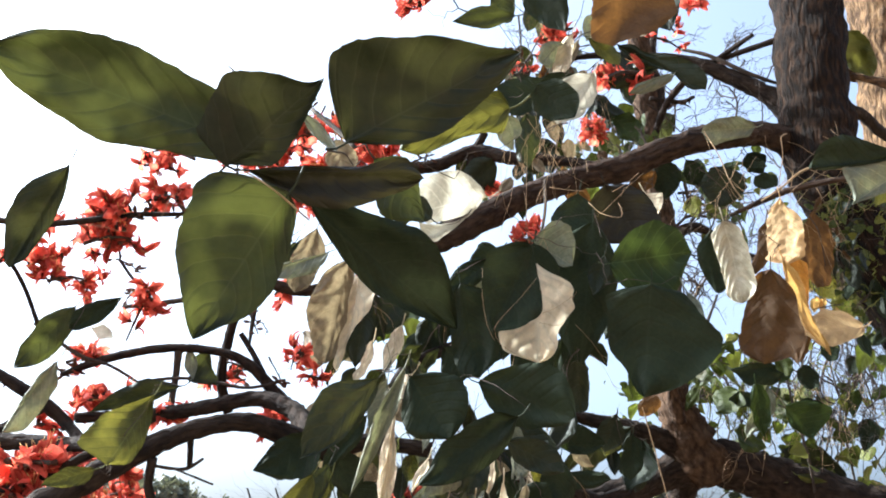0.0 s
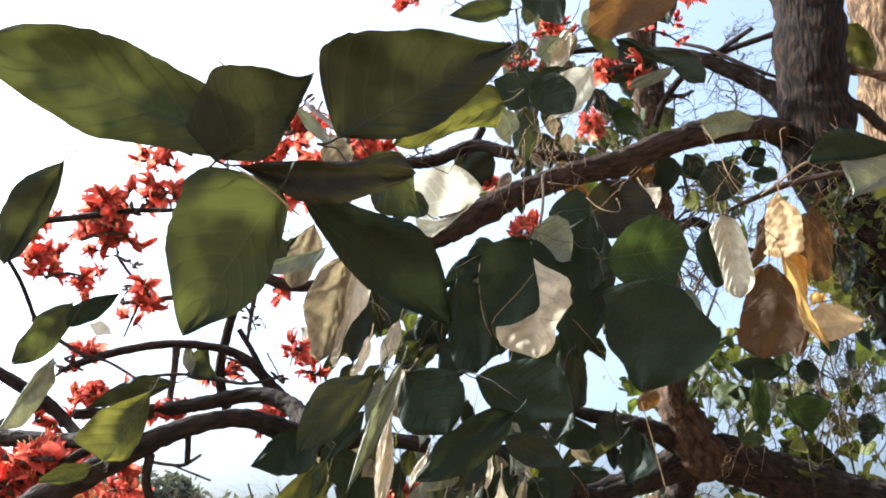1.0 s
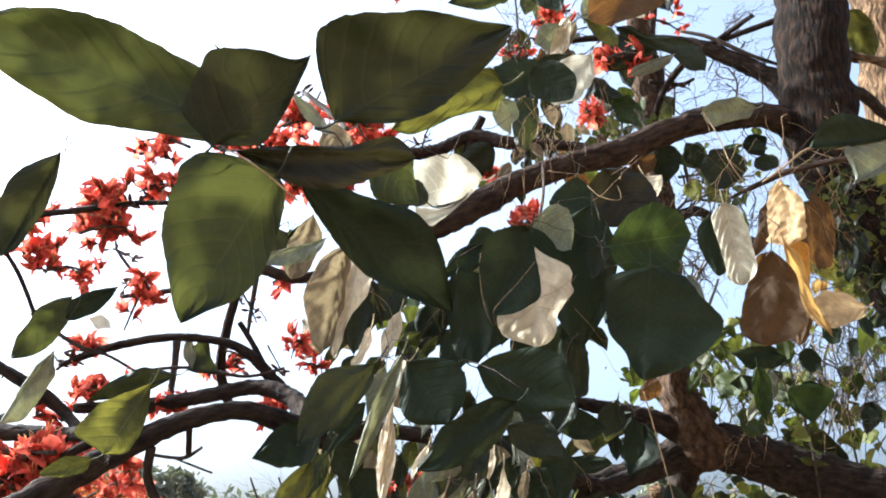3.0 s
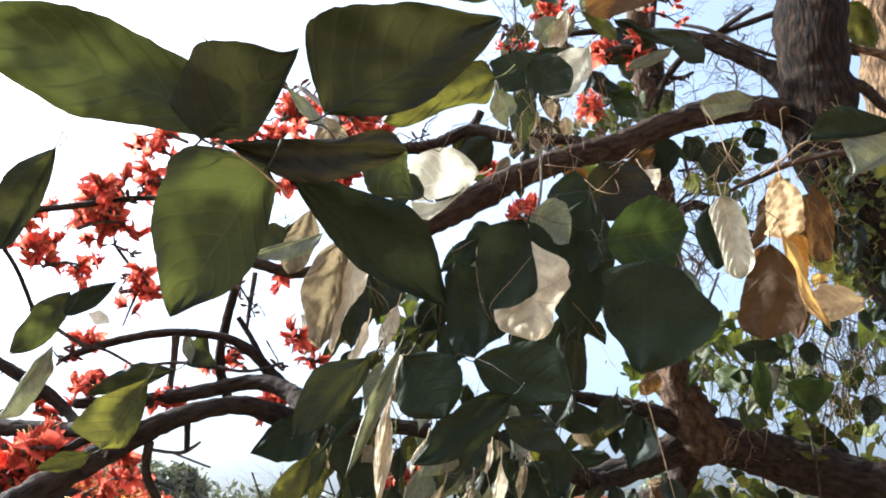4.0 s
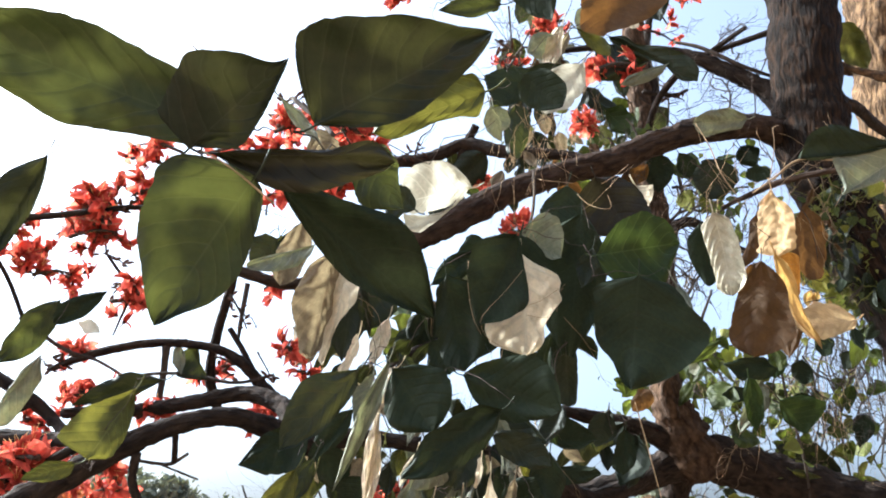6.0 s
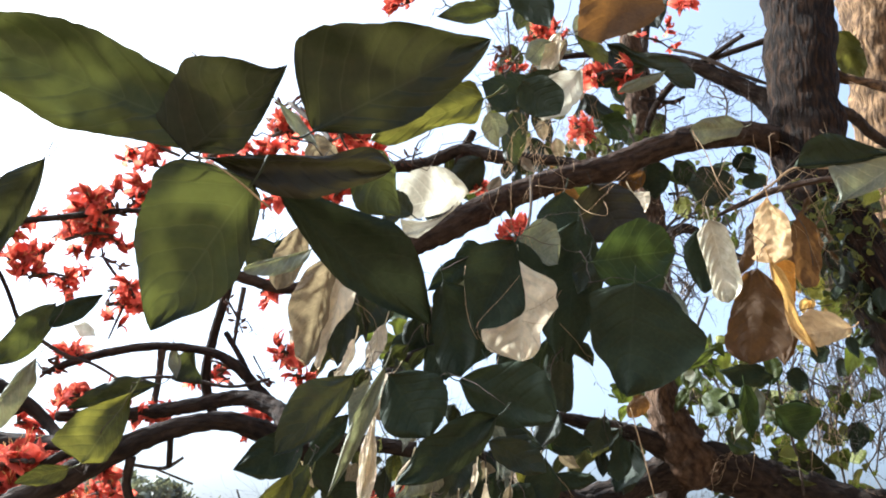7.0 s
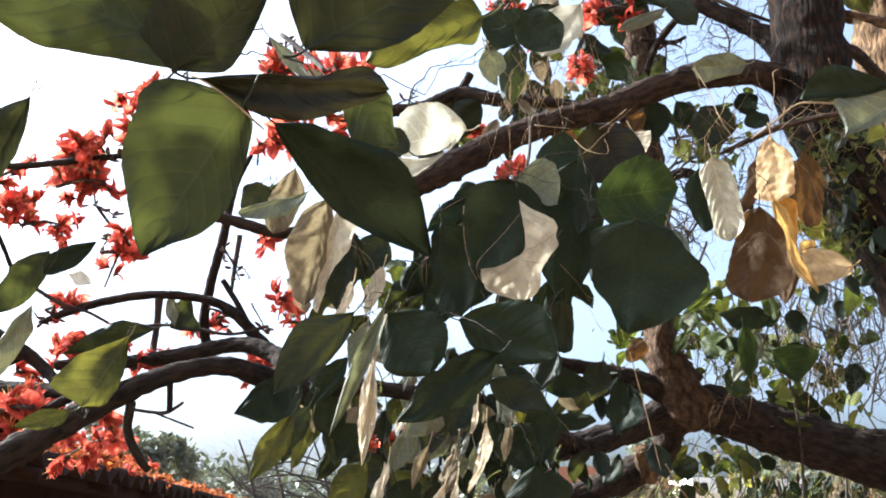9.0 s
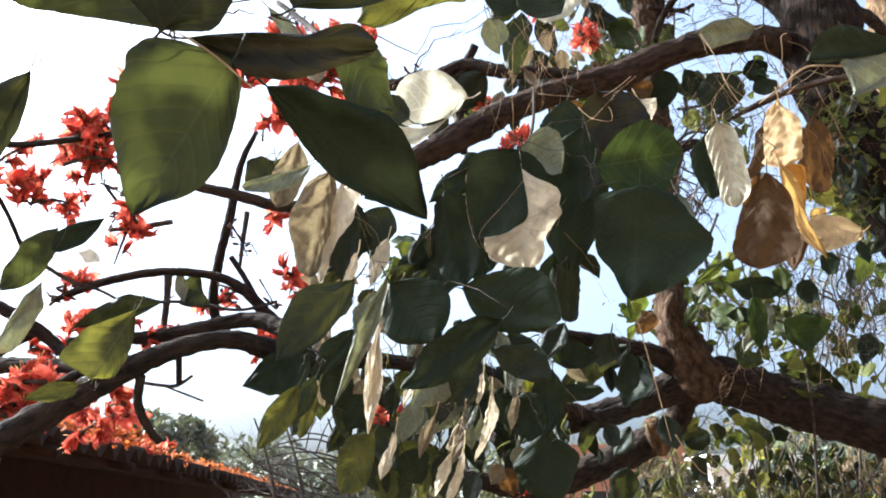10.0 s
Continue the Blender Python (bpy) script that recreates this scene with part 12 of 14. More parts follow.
twig_spray(climbing_vine, TWIG, (0.396, 1.602, 2.96), (0.269, 1.664, 2.908), 0.0022, 710, 4, 0, "tendril", 0.5)
twig_spray(climbing_vine, TWIG, (0.265, 1.751, 3.084), (0.319, 1.817, 3.037), 0.0024, 711, 4, 0, "tendril", 0.5)
twig_spray(climbing_vine, TWIG, (0.186, 1.621, 2.951), (0.321, 1.661, 2.969), 0.0022, 712, 4, 0, "tendril", 0.5)
twig_spray(climbing_vine, TWIG, (0.476, 1.832, 2.767), (0.551, 1.896, 2.727), 0.0023, 713, 4, 0, "tendril", 0.5)
twig_spray(climbing_vine, TWIG, (0.435, 1.631, 2.735), (0.512, 1.718, 2.643), 0.0021, 714, 4, 0, "tendril", 0.5)
twig_spray(climbing_vine, TWIG, (0.339, 1.667, 3.04), (0.22, 1.711, 3.029), 0.0023, 715, 4, 0, "tendril", 0.5)
twig_spray(climbing_vine, TWIG, (0.346, 1.775, 2.962), (0.264, 1.862, 2.855), 0.0023, 716, 4, 0, "tendril", 0.5)
twig_spray(climbing_vine, TWIG, (0.392, 1.883, 2.981), (0.457, 1.94, 2.956), 0.0025, 717, 4, 0, "tendril", 0.5)
twig_spray(climbing_vine, TWIG, (0.141, 1.817, 2.945), (0.008, 1.87, 2.914), 0.0024, 718, 4, 0, "tendril", 0.5)
twig_spray(climbing_vine, TWIG, (0.315, 1.621, 2.767), (0.445, 1.704, 2.686), 0.0021, 719, 4, 0, "tendril", 0.5)
twig_spray(climbing_vine, TWIG, (0.453, 1.65, 2.742), (0.497, 1.757, 2.601), 0.0021, 720, 4, 0, "tendril", 0.5)
twig_spray(climbing_vine, TWIG, (0.473, 1.94, 2.848), (0.367, 2.022, 2.751), 0.0025, 721, 4, 0, "tendril", 0.5)
twig_spray(climbing_vine, TWIG, (0.293, 1.869, 2.786), (0.193, 1.955, 2.679), 0.0024, 722, 4, 0, "tendril", 0.5)
twig_spray(climbing_vine, TWIG, (0.253, 1.607, 2.727), (0.154, 1.659, 2.7), 0.0021, 723, 4, 0, "tendril", 0.5)
twig_spray(climbing_vine, TWIG, (0.455, 1.646, 2.967), (0.354, 1.724, 2.88), 0.0022, 724, 4, 0, "tendril", 0.5)
twig_spray(climbing_vine, TWIG, (0.445, 1.952, 3.043), (0.384, 2.003, 3.022), 0.0026, 725, 4, 0, "tendril", 0.5)
twig_spray(climbing_vine, TWIG, (0.34, 1.65, 2.648), (0.497, 1.72, 2.601), 0.0021, 726, 4, 0, "tendril", 0.5)
twig_spray(climbing_vine, TWIG, (0.139, 1.885, 3.095), (-0.055, 1.926, 3.085), 0.0025, 727, 4, 0, "tendril", 0.5)
twig_spray(climbing_vine, TWIG, (0.255, 1.871, 3.071), (0.266, 1.937, 3.021), 0.0025, 728, 4, 0, "tendril", 0.5)
twig_spray(bare_shrub, TWIG, (-1.334, 5.205, 1.705), (-1.673, 5.308, 1.678), 0.0050, 730, 5, -0.15, "twig", 0.7)
twig_spray(bare_shrub, TWIG, (-0.739, 4.29, 1.667), (-1.23, 4.294, 1.898), 0.0041, 732, 5, -0.15, "twig", 0.7)
twig_spray(bare_shrub, TWIG, (-0.688, 4.823, 1.777), (-0.964, 4.938, 1.727), 0.0046, 733, 5, -0.15, "twig", 0.7)
twig_spray(bare_shrub, TWIG, (-1.134, 5.147, 1.63), (-1.712, 5.126, 1.921), 0.0049, 734, 5, -0.15, "twig", 0.7)
twig_spray(bare_shrub, TWIG, (-0.587, 4.466, 1.652), (-1.093, 4.456, 1.918), 0.0043, 735, 5, -0.15, "twig", 0.7)
twig_spray(bare_shrub, TWIG, (-1.007, 4.629, 1.681), (-1.373, 4.633, 1.925), 0.0044, 736, 5, -0.15, "twig", 0.7)
twig_spray(bare_shrub, TWIG, (-0.936, 4.164, 1.888), (-1.3, 4.267, 1.858), 0.0041, 739, 5, -0.15, "twig", 0.7)
twig_spray(bare_shrub, TWIG, (-1.042, 4.823, 1.632), (-1.182, 4.893, 1.717), 0.0046, 740, 5, -0.15, "twig", 0.7)
twig_spray(bare_shrub, TWIG, (-0.753, 4.811, 1.704), (-1.008, 4.863, 1.825), 0.0046, 741, 5, -0.15, "twig", 0.7)
twig_spray(bare_shrub, TWIG, (-0.704, 5.003, 1.737), (-1.259, 4.993, 1.997), 0.0048, 742, 5, -0.15, "twig", 0.7)
twig_spray(bare_shrub, TWIG, (-0.879, 4.741, 1.614), (-1.44, 4.789, 1.717), 0.0045, 743, 5, -0.15, "twig", 0.7)
twig_spray(bare_shrub, TWIG, (-0.741, 4.823, 1.62), (-1.192, 4.906, 1.638), 0.0046, 744, 5, -0.15, "twig", 0.7)
twig_spray(bare_shrub, TWIG, (-1.083, 5.066, 1.676), (-1.583, 5.179, 1.608), 0.0048, 745, 5, -0.15, "twig", 0.7)
twig_spray(bare_shrub, TWIG, (-1.044, 5.151, 1.689), (-1.559, 5.143, 1.949), 0.0049, 750, 5, -0.15, "twig", 0.7)
twig_spray(bare_shrub, TWIG, (-1.092, 4.564, 1.77), (-1.303, 4.641, 1.829), 0.0044, 754, 5, -0.15, "twig", 0.7)
twig_spray(bare_shrub, TWIG, (-0.803, 5.239, 1.666), (-1.425, 5.276, 1.791), 0.0050, 755, 5, -0.15, "twig", 0.7)
twig_spray(bare_shrub, TWIG, (-1.147, 5.193, 1.739), (-1.555, 5.285, 1.737), 0.0050, 756, 5, -0.15, "twig", 0.7)
twig_spray(bare_shrub, TWIG, (-1.067, 5.104, 1.775), (-1.412, 5.167, 1.859), 0.0049, 757, 5, -0.15, "twig", 0.7)
twig_spray(bare_shrub, TWIG, (-1.058, 4.806, 1.668), (-1.389, 4.82, 1.886), 0.0046, 758, 5, -0.15, "twig", 0.7)
twig_spray(bare_shrub, TWIG, (-0.316, 4.087, 2.372), (-0.272, 4.162, 2.462), 0.0041, 759, 5, -0.15, "twig", 0.7)
twig_spray(bare_shrub, TWIG, (-0.156, 4.412, 2.127), (0.015, 4.416, 2.424), 0.0044, 760, 5, -0.15, "twig", 0.7)
twig_spray(bare_shrub, TWIG, (0.088, 4.199, 2.163), (0.28, 4.278, 2.258), 0.0042, 761, 5, -0.15, "twig", 0.7)
twig_spray(bare_shrub, TWIG, (-0.203, 4.279, 2.364), (0.025, 4.311, 2.591), 0.0043, 763, 5, -0.15, "twig", 0.7)
twig_spray(bare_shrub, TWIG, (-0.425, 4.206, 1.904), (-0.529, 4.268, 2.014), 0.0041, 765, 5, -0.15, "twig", 0.7)
twig_spray(bare_shrub, TWIG, (-0.138, 3.714, 2.013), (0, 3.742, 2.241), 0.0037, 767, 5, -0.15, "twig", 0.7)
twig_spray(bare_shrub, TWIG, (0.102, 4.4, 1.947), (0.365, 4.437, 2.164), 0.0043, 768, 5, -0.15, "twig", 0.7)
twig_spray(bare_shrub, TWIG, (-0.234, 3.918, 2.187), (-0.25, 3.923, 2.463), 0.0039, 769, 5, -0.15, "twig", 0.7)
twig_spray(bare_shrub, TWIG, (-0.555, 4.237, 2.197), (-0.554, 4.252, 2.448), 0.0042, 770, 5, -0.15, "twig", 0.7)
twig_spray(bare_shrub, TWIG, (-0.347, 3.776, 1.989), (-0.325, 3.791, 2.243), 0.0037, 771, 5, -0.15, "twig", 0.7)
twig_spray(bare_shrub, TWIG, (-0.133, 3.889, 2.286), (0.019, 3.926, 2.493), 0.0039, 774, 5, -0.15, "twig", 0.7)
twig_spray(bare_shrub, TWIG, (-0.004, 4.066, 1.962), (-0.231, 4.082, 2.185), 0.0040, 775, 5, -0.15, "twig", 0.7)
twig_spray(bare_shrub, TWIG, (0.001, 4.158, 2.032), (0.188, 4.167, 2.317), 0.0041, 776, 5, -0.15, "twig", 0.7)
twig_spray(bare_shrub, TWIG, (-0.2, 3.642, 2.244), (-0.456, 3.658, 2.466), 0.0037, 778, 5, -0.15, "twig", 0.7)
crown_bunch(climbing_vine, TAN, (0.998, 1.822, 2.457), (0.07, 0.05, 0.08), 16, 0.45)
crown_bunch(climbing_vine, BROWN, (1.074, 1.794, 2.527), (0.05, 0.05, 0.08), 12, 0.45)
crown_bunch(climbing_vine, GOLD, (0.951, 1.863, 2.358), (0.05, 0.05, 0.05), 8, 0.35)
crown_bunch(climbing_vine, OLIVE, (1.084, 1.868, 2.409), (0.05, 0.05, 0.06), 12, 0.5)
crown_bunch(flame_tree, TAN, (0.235, 1.798, 2.753), (0.08, 0.05, 0.08), 12, 0.5)
crown_bunch(flame_tree, BROWN, (0.34, 1.85, 2.766), (0.07, 0.05, 0.07), 10, 0.5)
crown_bunch(flame_tree, OLIVE, (0.17, 1.815, 2.708), (0.06, 0.05, 0.06), 8, 0.6)
crown_bunch(flame_tree, TAN, (0.434, 1.774, 3.074), (0.08, 0.05, 0.08), 10, 0.45)
crown_bunch(flame_tree, BROWN, (0.241, 1.841, 3.155), (0.09, 0.05, 0.07), 8, 0.5)
vine_bunch(climbing_vine, (0.914, 1.588, 2.436), (0.05, 0.03, 0.05), 22, 0.5)
vine_bunch(climbing_vine, (0.954, 1.627, 2.35), (0.04, 0.03, 0.05), 24, 0.55)
vine_bunch(climbing_vine, (0.897, 1.638, 2.37), (0.04, 0.03, 0.05), 16, 0.5)
vine_bunch(climbing_vine, (0.996, 1.709, 2.265), (0.03, 0.03, 0.06), 18, 0.6)
vine_bunch(climbing_vine, (0.934, 1.696, 2.29), (0.04, 0.03, 0.04), 14, 0.5)
vine_bunch(climbing_vine, (1.038, 1.797, 2.192), (0.03, 0.03, 0.06), 12, 0.6)
crown_bunch(climbing_vine, GREEN, (0.938, 1.629, 2.396), (0.05, 0.03, 0.07), 16, 0.5)
crown_bunch(climbing_vine, DARK, (0.99, 1.692, 2.303), (0.04, 0.03, 0.07), 14, 0.5)
crown_bunch(climbing_vine, BROWN, (0.893, 1.629, 2.442), (0.04, 0.03, 0.04), 8, 0.45)
twig_spray(climbing_vine, TWIG, (0.897, 1.646, 2.335), (0.978, 1.696, 2.303), 0.0018, 779, 4, 0, "tendril", 0.5)
twig_spray(climbing_vine, MOSS, (0.993, 1.648, 2.212), (1.084, 1.698, 2.18), 0.0017, 780, 4, 0, "tendril", 0.5)
twig_spray(climbing_vine, STRAW, (0.863, 1.671, 2.237), (0.954, 1.708, 2.235), 0.0007, 781, 4, 0, "tendril", 0.5)
twig_spray(climbing_vine, STRAW, (0.894, 1.579, 2.482), (0.855, 1.634, 2.428), 0.0007, 782, 4, 0, "tendril", 0.5)
twig_spray(climbing_vine, MOSS, (0.93, 1.606, 2.379), (0.989, 1.644, 2.37), 0.0018, 783, 4, 0, "tendril", 0.5)
twig_spray(climbing_vine, TWIG, (0.892, 1.648, 2.242), (0.831, 1.686, 2.225), 0.0018, 784, 4, 0, "tendril", 0.5)
twig_spray(climbing_vine, STRAW, (0.847, 1.56, 2.398), (0.935, 1.614, 2.357), 0.0007, 785, 4, 0, "tendril", 0.5)
twig_spray(climbing_vine, TWIG, (0.997, 1.587, 2.529), (1.067, 1.629, 2.514), 0.0018, 786, 4, 0, "tendril", 0.5)
twig_spray(climbing_vine, TWIG, (0.848, 1.63, 2.332), (0.858, 1.693, 2.263), 0.0018, 787, 4, 0, "tendril", 0.5)
twig_spray(climbing_vine, MOSS, (1.016, 1.661, 2.266), (0.956, 1.722, 2.195), 0.0018, 788, 4, 0, "tendril", 0.5)
twig_spray(climbing_vine, MOSS, (0.836, 1.646, 2.215), (0.871, 1.71, 2.147), 0.0017, 789, 4, 0, "tendril", 0.5)
twig_spray(climbing_vine, STRAW, (1.03, 1.69, 2.258), (1.125, 1.732, 2.243), 0.0007, 790, 4, 0, "tendril", 0.5)
twig_spray(climbing_vine, TWIG, (1.02, 1.695, 2.26), (1.081, 1.726, 2.268), 0.0018, 791, 4, 0, "tendril", 0.5)
twig_spray(climbing_vine, TWIG, (0.952, 1.631, 2.268), (0.924, 1.69, 2.206), 0.0017, 792, 4, 0, "tendril", 0.5)
twig_spray(climbing_vine, MOSS, (0.93, 1.655, 2.296), (1.042, 1.713, 2.247), 0.0018, 793, 4, 0, "tendril", 0.5)
twig_spray(climbing_vine, MOSS, (1.032, 1.624, 2.431), (1.099, 1.655, 2.439), 0.0018, 794, 4, 0, "tendril", 0.5)
twig_spray(climbing_vine, TWIG, (0.889, 1.62, 2.313), (0.91, 1.667, 2.283), 0.0018, 795, 4, 0, "tendril", 0.5)
twig_spray(climbing_vine, TWIG, (0.931, 1.571, 2.479), (0.946, 1.621, 2.441), 0.0018, 796, 4, 0, "tendril", 0.5)
twig_spray(climbing_vine, TWIG, (0.982, 1.583, 2.477), (1.033, 1.657, 2.387), 0.0018, 797, 4, 0, "tendril", 0.5)
twig_spray(climbing_vine, MOSS, (1, 1.555, 2.504), (0.928, 1.6, 2.471), 0.0018, 798, 4, 0, "tendril", 0.5)
twig_spray(climbing_vine, MOSS, (0.985, 1.577, 2.436), (1.009, 1.631, 2.39), 0.0018, 799, 4, 0, "tendril", 0.5)
twig_spray(climbing_vine, MOSS, (0.977, 1.641, 2.33), (0.996, 1.686, 2.303), 0.0018, 800, 4, 0, "tendril", 0.5)
twig_spray(climbing_vine, MOSS, (0.853, 1.535, 2.483), (0.858, 1.585, 2.444), 0.0017, 801, 4, 0, "tendril", 0.5)
twig_spray(climbing_vine, TWIG, (0.989, 1.686, 2.284), (0.939, 1.738, 2.235), 0.0018, 802, 4, 0, "tendril", 0.5)
twig_spray(climbing_vine, TWIG, (0.817, 2.196, 2.875), (0.813, 2.273, 2.823), 0.0031, 803, 5, 0, "tendril", 0.55)
twig_spray(climbing_vine, TWIG, (0.861, 2.242, 2.879), (0.819, 2.309, 2.847), 0.0032, 804, 5, 0, "tendril", 0.55)
twig_spray(climbing_vine, TWIG, (0.855, 2.38, 2.639), (0.927, 2.499, 2.497), 0.0032, 805, 5, 0, "tendril", 0.55)
twig_spray(climbing_vine, TWIG, (0.735, 2.355, 2.586), (0.731, 2.443, 2.509), 0.0031, 806, 5, 0, "tendril", 0.55)
twig_spray(climbing_vine, TWIG, (0.68, 2.298, 2.537), (0.515, 2.358, 2.513), 0.0031, 807, 5, 0, "tendril", 0.55)
twig_spray(climbing_vine, TWIG, (0.688, 2.159, 2.571), (0.732, 2.273, 2.438), 0.0029, 808, 5, 0, "tendril", 0.55)
twig_spray(climbing_vine, TWIG, (0.74, 2.179, 2.594), (0.843, 2.254, 2.556), 0.0030, 809, 5, 0, "tendril", 0.55)
twig_spray(climbing_vine, TWIG, (0.748, 2.182, 2.831), (0.921, 2.261, 2.79), 0.0031, 810, 5, 0, "tendril", 0.55)
twig_spray(climbing_vine, TWIG, (0.74, 2.343, 2.626), (0.816, 2.422, 2.575), 0.0031, 811, 5, 0, "tendril", 0.55)
twig_spray(climbing_vine, TWIG, (0.687, 2.248, 2.621), (0.844, 2.33, 2.571), 0.0030, 812, 5, 0, "tendril", 0.55)
twig_spray(climbing_vine, TWIG, (0.656, 2.151, 2.681), (0.565, 2.237, 2.602), 0.0030, 813, 5, 0, "tendril", 0.55)
twig_spray(climbing_vine, TWIG, (0.681, 2.131, 2.569), (0.68, 2.239, 2.446), 0.0029, 814, 5, 0, "tendril", 0.55)
twig_spray(climbing_vine, TWIG, (0.864, 2.349, 2.643), (0.774, 2.403, 2.636), 0.0032, 815, 5, 0, "tendril", 0.55)
twig_spray(climbing_vine, TWIG, (0.834, 2.197, 2.768), (0.782, 2.289, 2.679), 0.0031, 816, 5, 0, "tendril", 0.55)
twig_spray(climbing_vine, TWIG, (0.796, 2.462, 2.65), (0.92, 2.561, 2.558), 0.0033, 817, 5, 0, "tendril", 0.55)
twig_spray(climbing_vine, TWIG, (0.805, 2.358, 2.623), (0.684, 2.408, 2.623), 0.0032, 818, 5, 0, "tendril", 0.55)
twig_spray(climbing_vine, TWIG, (0.77, 2.449, 2.645), (0.813, 2.58, 2.473), 0.0033, 819, 5, 0, "tendril", 0.55)
twig_spray(climbing_vine, TWIG, (0.655, 2.164, 2.686), (0.75, 2.249, 2.623), 0.0030, 820, 5, 0, "tendril", 0.55)
twig_spray(climbing_vine, STRAW, (1.372, 2.396, 2.343), (1.366, 2.496, 2.237), 0.00094, 821, 4, 0, "tendril", 0.55)
twig_spray(climbing_vine, TWIG, (0.849, 2.381, 2.375), (0.765, 2.458, 2.317), 0.0025, 822, 4, 0, "tendril", 0.55)
twig_spray(climbing_vine, TWIG, (0.973, 2.401, 2.253), (1.036, 2.512, 2.13), 0.0025, 823, 4, 0, "tendril", 0.55)
twig_spray(climbing_vine, STRAW, (1.197, 2.531, 2.257), (1.394, 2.657, 2.111), 0.00101, 824, 4, 0, "tendril", 0.55)
twig_spray(climbing_vine, STRAW, (1.225, 2.48, 2.141), (1.287, 2.589, 2.022), 0.00094, 825, 4, 0, "tendril", 0.55)
twig_spray(climbing_vine, STRAW, (0.936, 2.472, 2.101), (0.875, 2.598, 1.933), 0.00094, 826, 4, 0, "tendril", 0.55)
twig_spray(climbing_vine, STRAW, (0.923, 2.491, 2.109), (0.992, 2.602, 1.985), 0.00094, 827, 4, 0, "tendril", 0.55)
twig_spray(climbing_vine, STRAW, (1.062, 2.403, 2.243), (1.245, 2.494, 2.172), 0.00094, 828, 4, 0, "tendril", 0.55)
twig_spray(climbing_vine, STRAW, (1.296, 2.478, 2.242), (1.325, 2.604, 2.081), 0.00101, 829, 4, 0, "tendril", 0.55)
twig_spray(climbing_vine, STRAW, (1.253, 2.507, 2.15), (1.368, 2.65, 1.956), 0.00101, 830, 4, 0, "tendril", 0.55)
twig_spray(climbing_vine, TWIG, (1.026, 2.419, 2.177), (1.214, 2.517, 2.092), 0.0024, 831, 4, 0, "tendril", 0.55)
twig_spray(climbing_vine, TWIG, (1.116, 2.346, 2.322), (0.932, 2.428, 2.244), 0.0024, 832, 4, 0, "tendril", 0.55)
twig_spray(climbing_vine, STRAW, (1.271, 2.53, 2.142), (1.318, 2.623, 2.056), 0.00101, 833, 4, 0, "tendril", 0.55)
twig_spray(climbing_vine, STRAW, (1.209, 2.488, 2.35), (1.054, 2.599, 2.209), 0.00101, 834, 4, 0, "tendril", 0.55)

# twigs that carry the leaves
twig_spray(flame_tree, TWIG, (-0.775, 1.901, 2.184), (-0.768, 1.901, 2.202), 0.0011, 835, 0, 0, "twig")
twig_spray(flame_tree, TWIG, (0.68, 1.424, 2.426), (0.664, 1.413, 2.421), 0.0011, 836, 0, 0, "twig")
twig_spray(flame_tree, TWIG, (-0.74, 1.904, 2.181), (-0.736, 1.898, 2.204), 0.0011, 837, 0, 0, "twig")
twig_spray(flame_tree, TWIG, (-0.164, 1.769, 1.91), (-0.159, 1.773, 1.884), 0.0011, 838, 0, 0, "twig")
twig_spray(flame_tree, TWIG, (-0.217, 0.525, 1.931), (-0.229, 0.553, 1.939), 0.0011, 839, 0, 0, "twig")
twig_spray(flame_tree, TWIG, (-0.229, 0.553, 1.939), (-0.252, 0.55, 1.922), 0.0011, 840, 0, 0, "twig")
twig_spray(flame_tree, TWIG, (-0.229, 0.553, 1.939), (-0.216, 0.554, 1.969), 0.0011, 841, 0, 0, "twig")
twig_spray(flame_tree, TWIG, (-0.216, 0.554, 1.969), (-0.188, 0.561, 1.977), 0.0011, 842, 0, 0, "twig")
twig_spray(flame_tree, TWIG, (1.028, 1.724, 2.389), (1.02, 1.759, 2.39), 0.0011, 843, 0, 0, "twig")
twig_spray(flame_tree, TWIG, (-0.188, 0.561, 1.977), (-0.151, 0.568, 1.978), 0.0011, 844, 0, 0, "twig")
twig_spray(flame_tree, TWIG, (1.011, 1.726, 2.443), (0.976, 1.741, 2.427), 0.0011, 845, 0, 0, "twig")
twig_spray(flame_tree, TWIG, (-0.189, 1.562, 2.29), (-0.154, 1.57, 2.248), 0.0011, 846, 0, 0, "twig")
twig_spray(flame_tree, TWIG, (0.976, 1.741, 2.427), (0.949, 1.795, 2.427), 0.0011, 847, 0, 0, "twig")
twig_spray(flame_tree, TWIG, (-0.173, 0.843, 2.157), (-0.129, 0.79, 2.14), 0.0011, 848, 0, 0, "twig")
twig_spray(flame_tree, TWIG, (0.949, 1.795, 2.427), (0.889, 1.764, 2.397), 0.0011, 849, 0, 0, "twig")
twig_spray(flame_tree, TWIG, (-0.286, 1.52, 2.222), (-0.225, 1.467, 2.223), 0.0011, 850, 0, 0, "twig")
twig_spray(flame_tree, TWIG, (-0.225, 1.467, 2.223), (-0.213, 1.453, 2.268), 0.0011, 851, 0, 0, "twig")
twig_spray(flame_tree, TWIG, (1.001, 1.731, 2.496), (1.08, 1.708, 2.511), 0.0011, 852, 0, 0, "twig")
twig_spray(flame_tree, TWIG, (-0.09, 1.774, 1.904), (-0.028, 1.734, 1.859), 0.0011, 853, 0, 0, "twig")
twig_spray(flame_tree, TWIG, (-0.028, 1.734, 1.859), (-0.033, 1.7, 1.839), 0.0011, 854, 0, 0, "twig")
twig_spray(flame_tree, TWIG, (-0.213, 1.453, 2.268), (-0.279, 1.394, 2.262), 0.0011, 855, 0, 0, "twig")
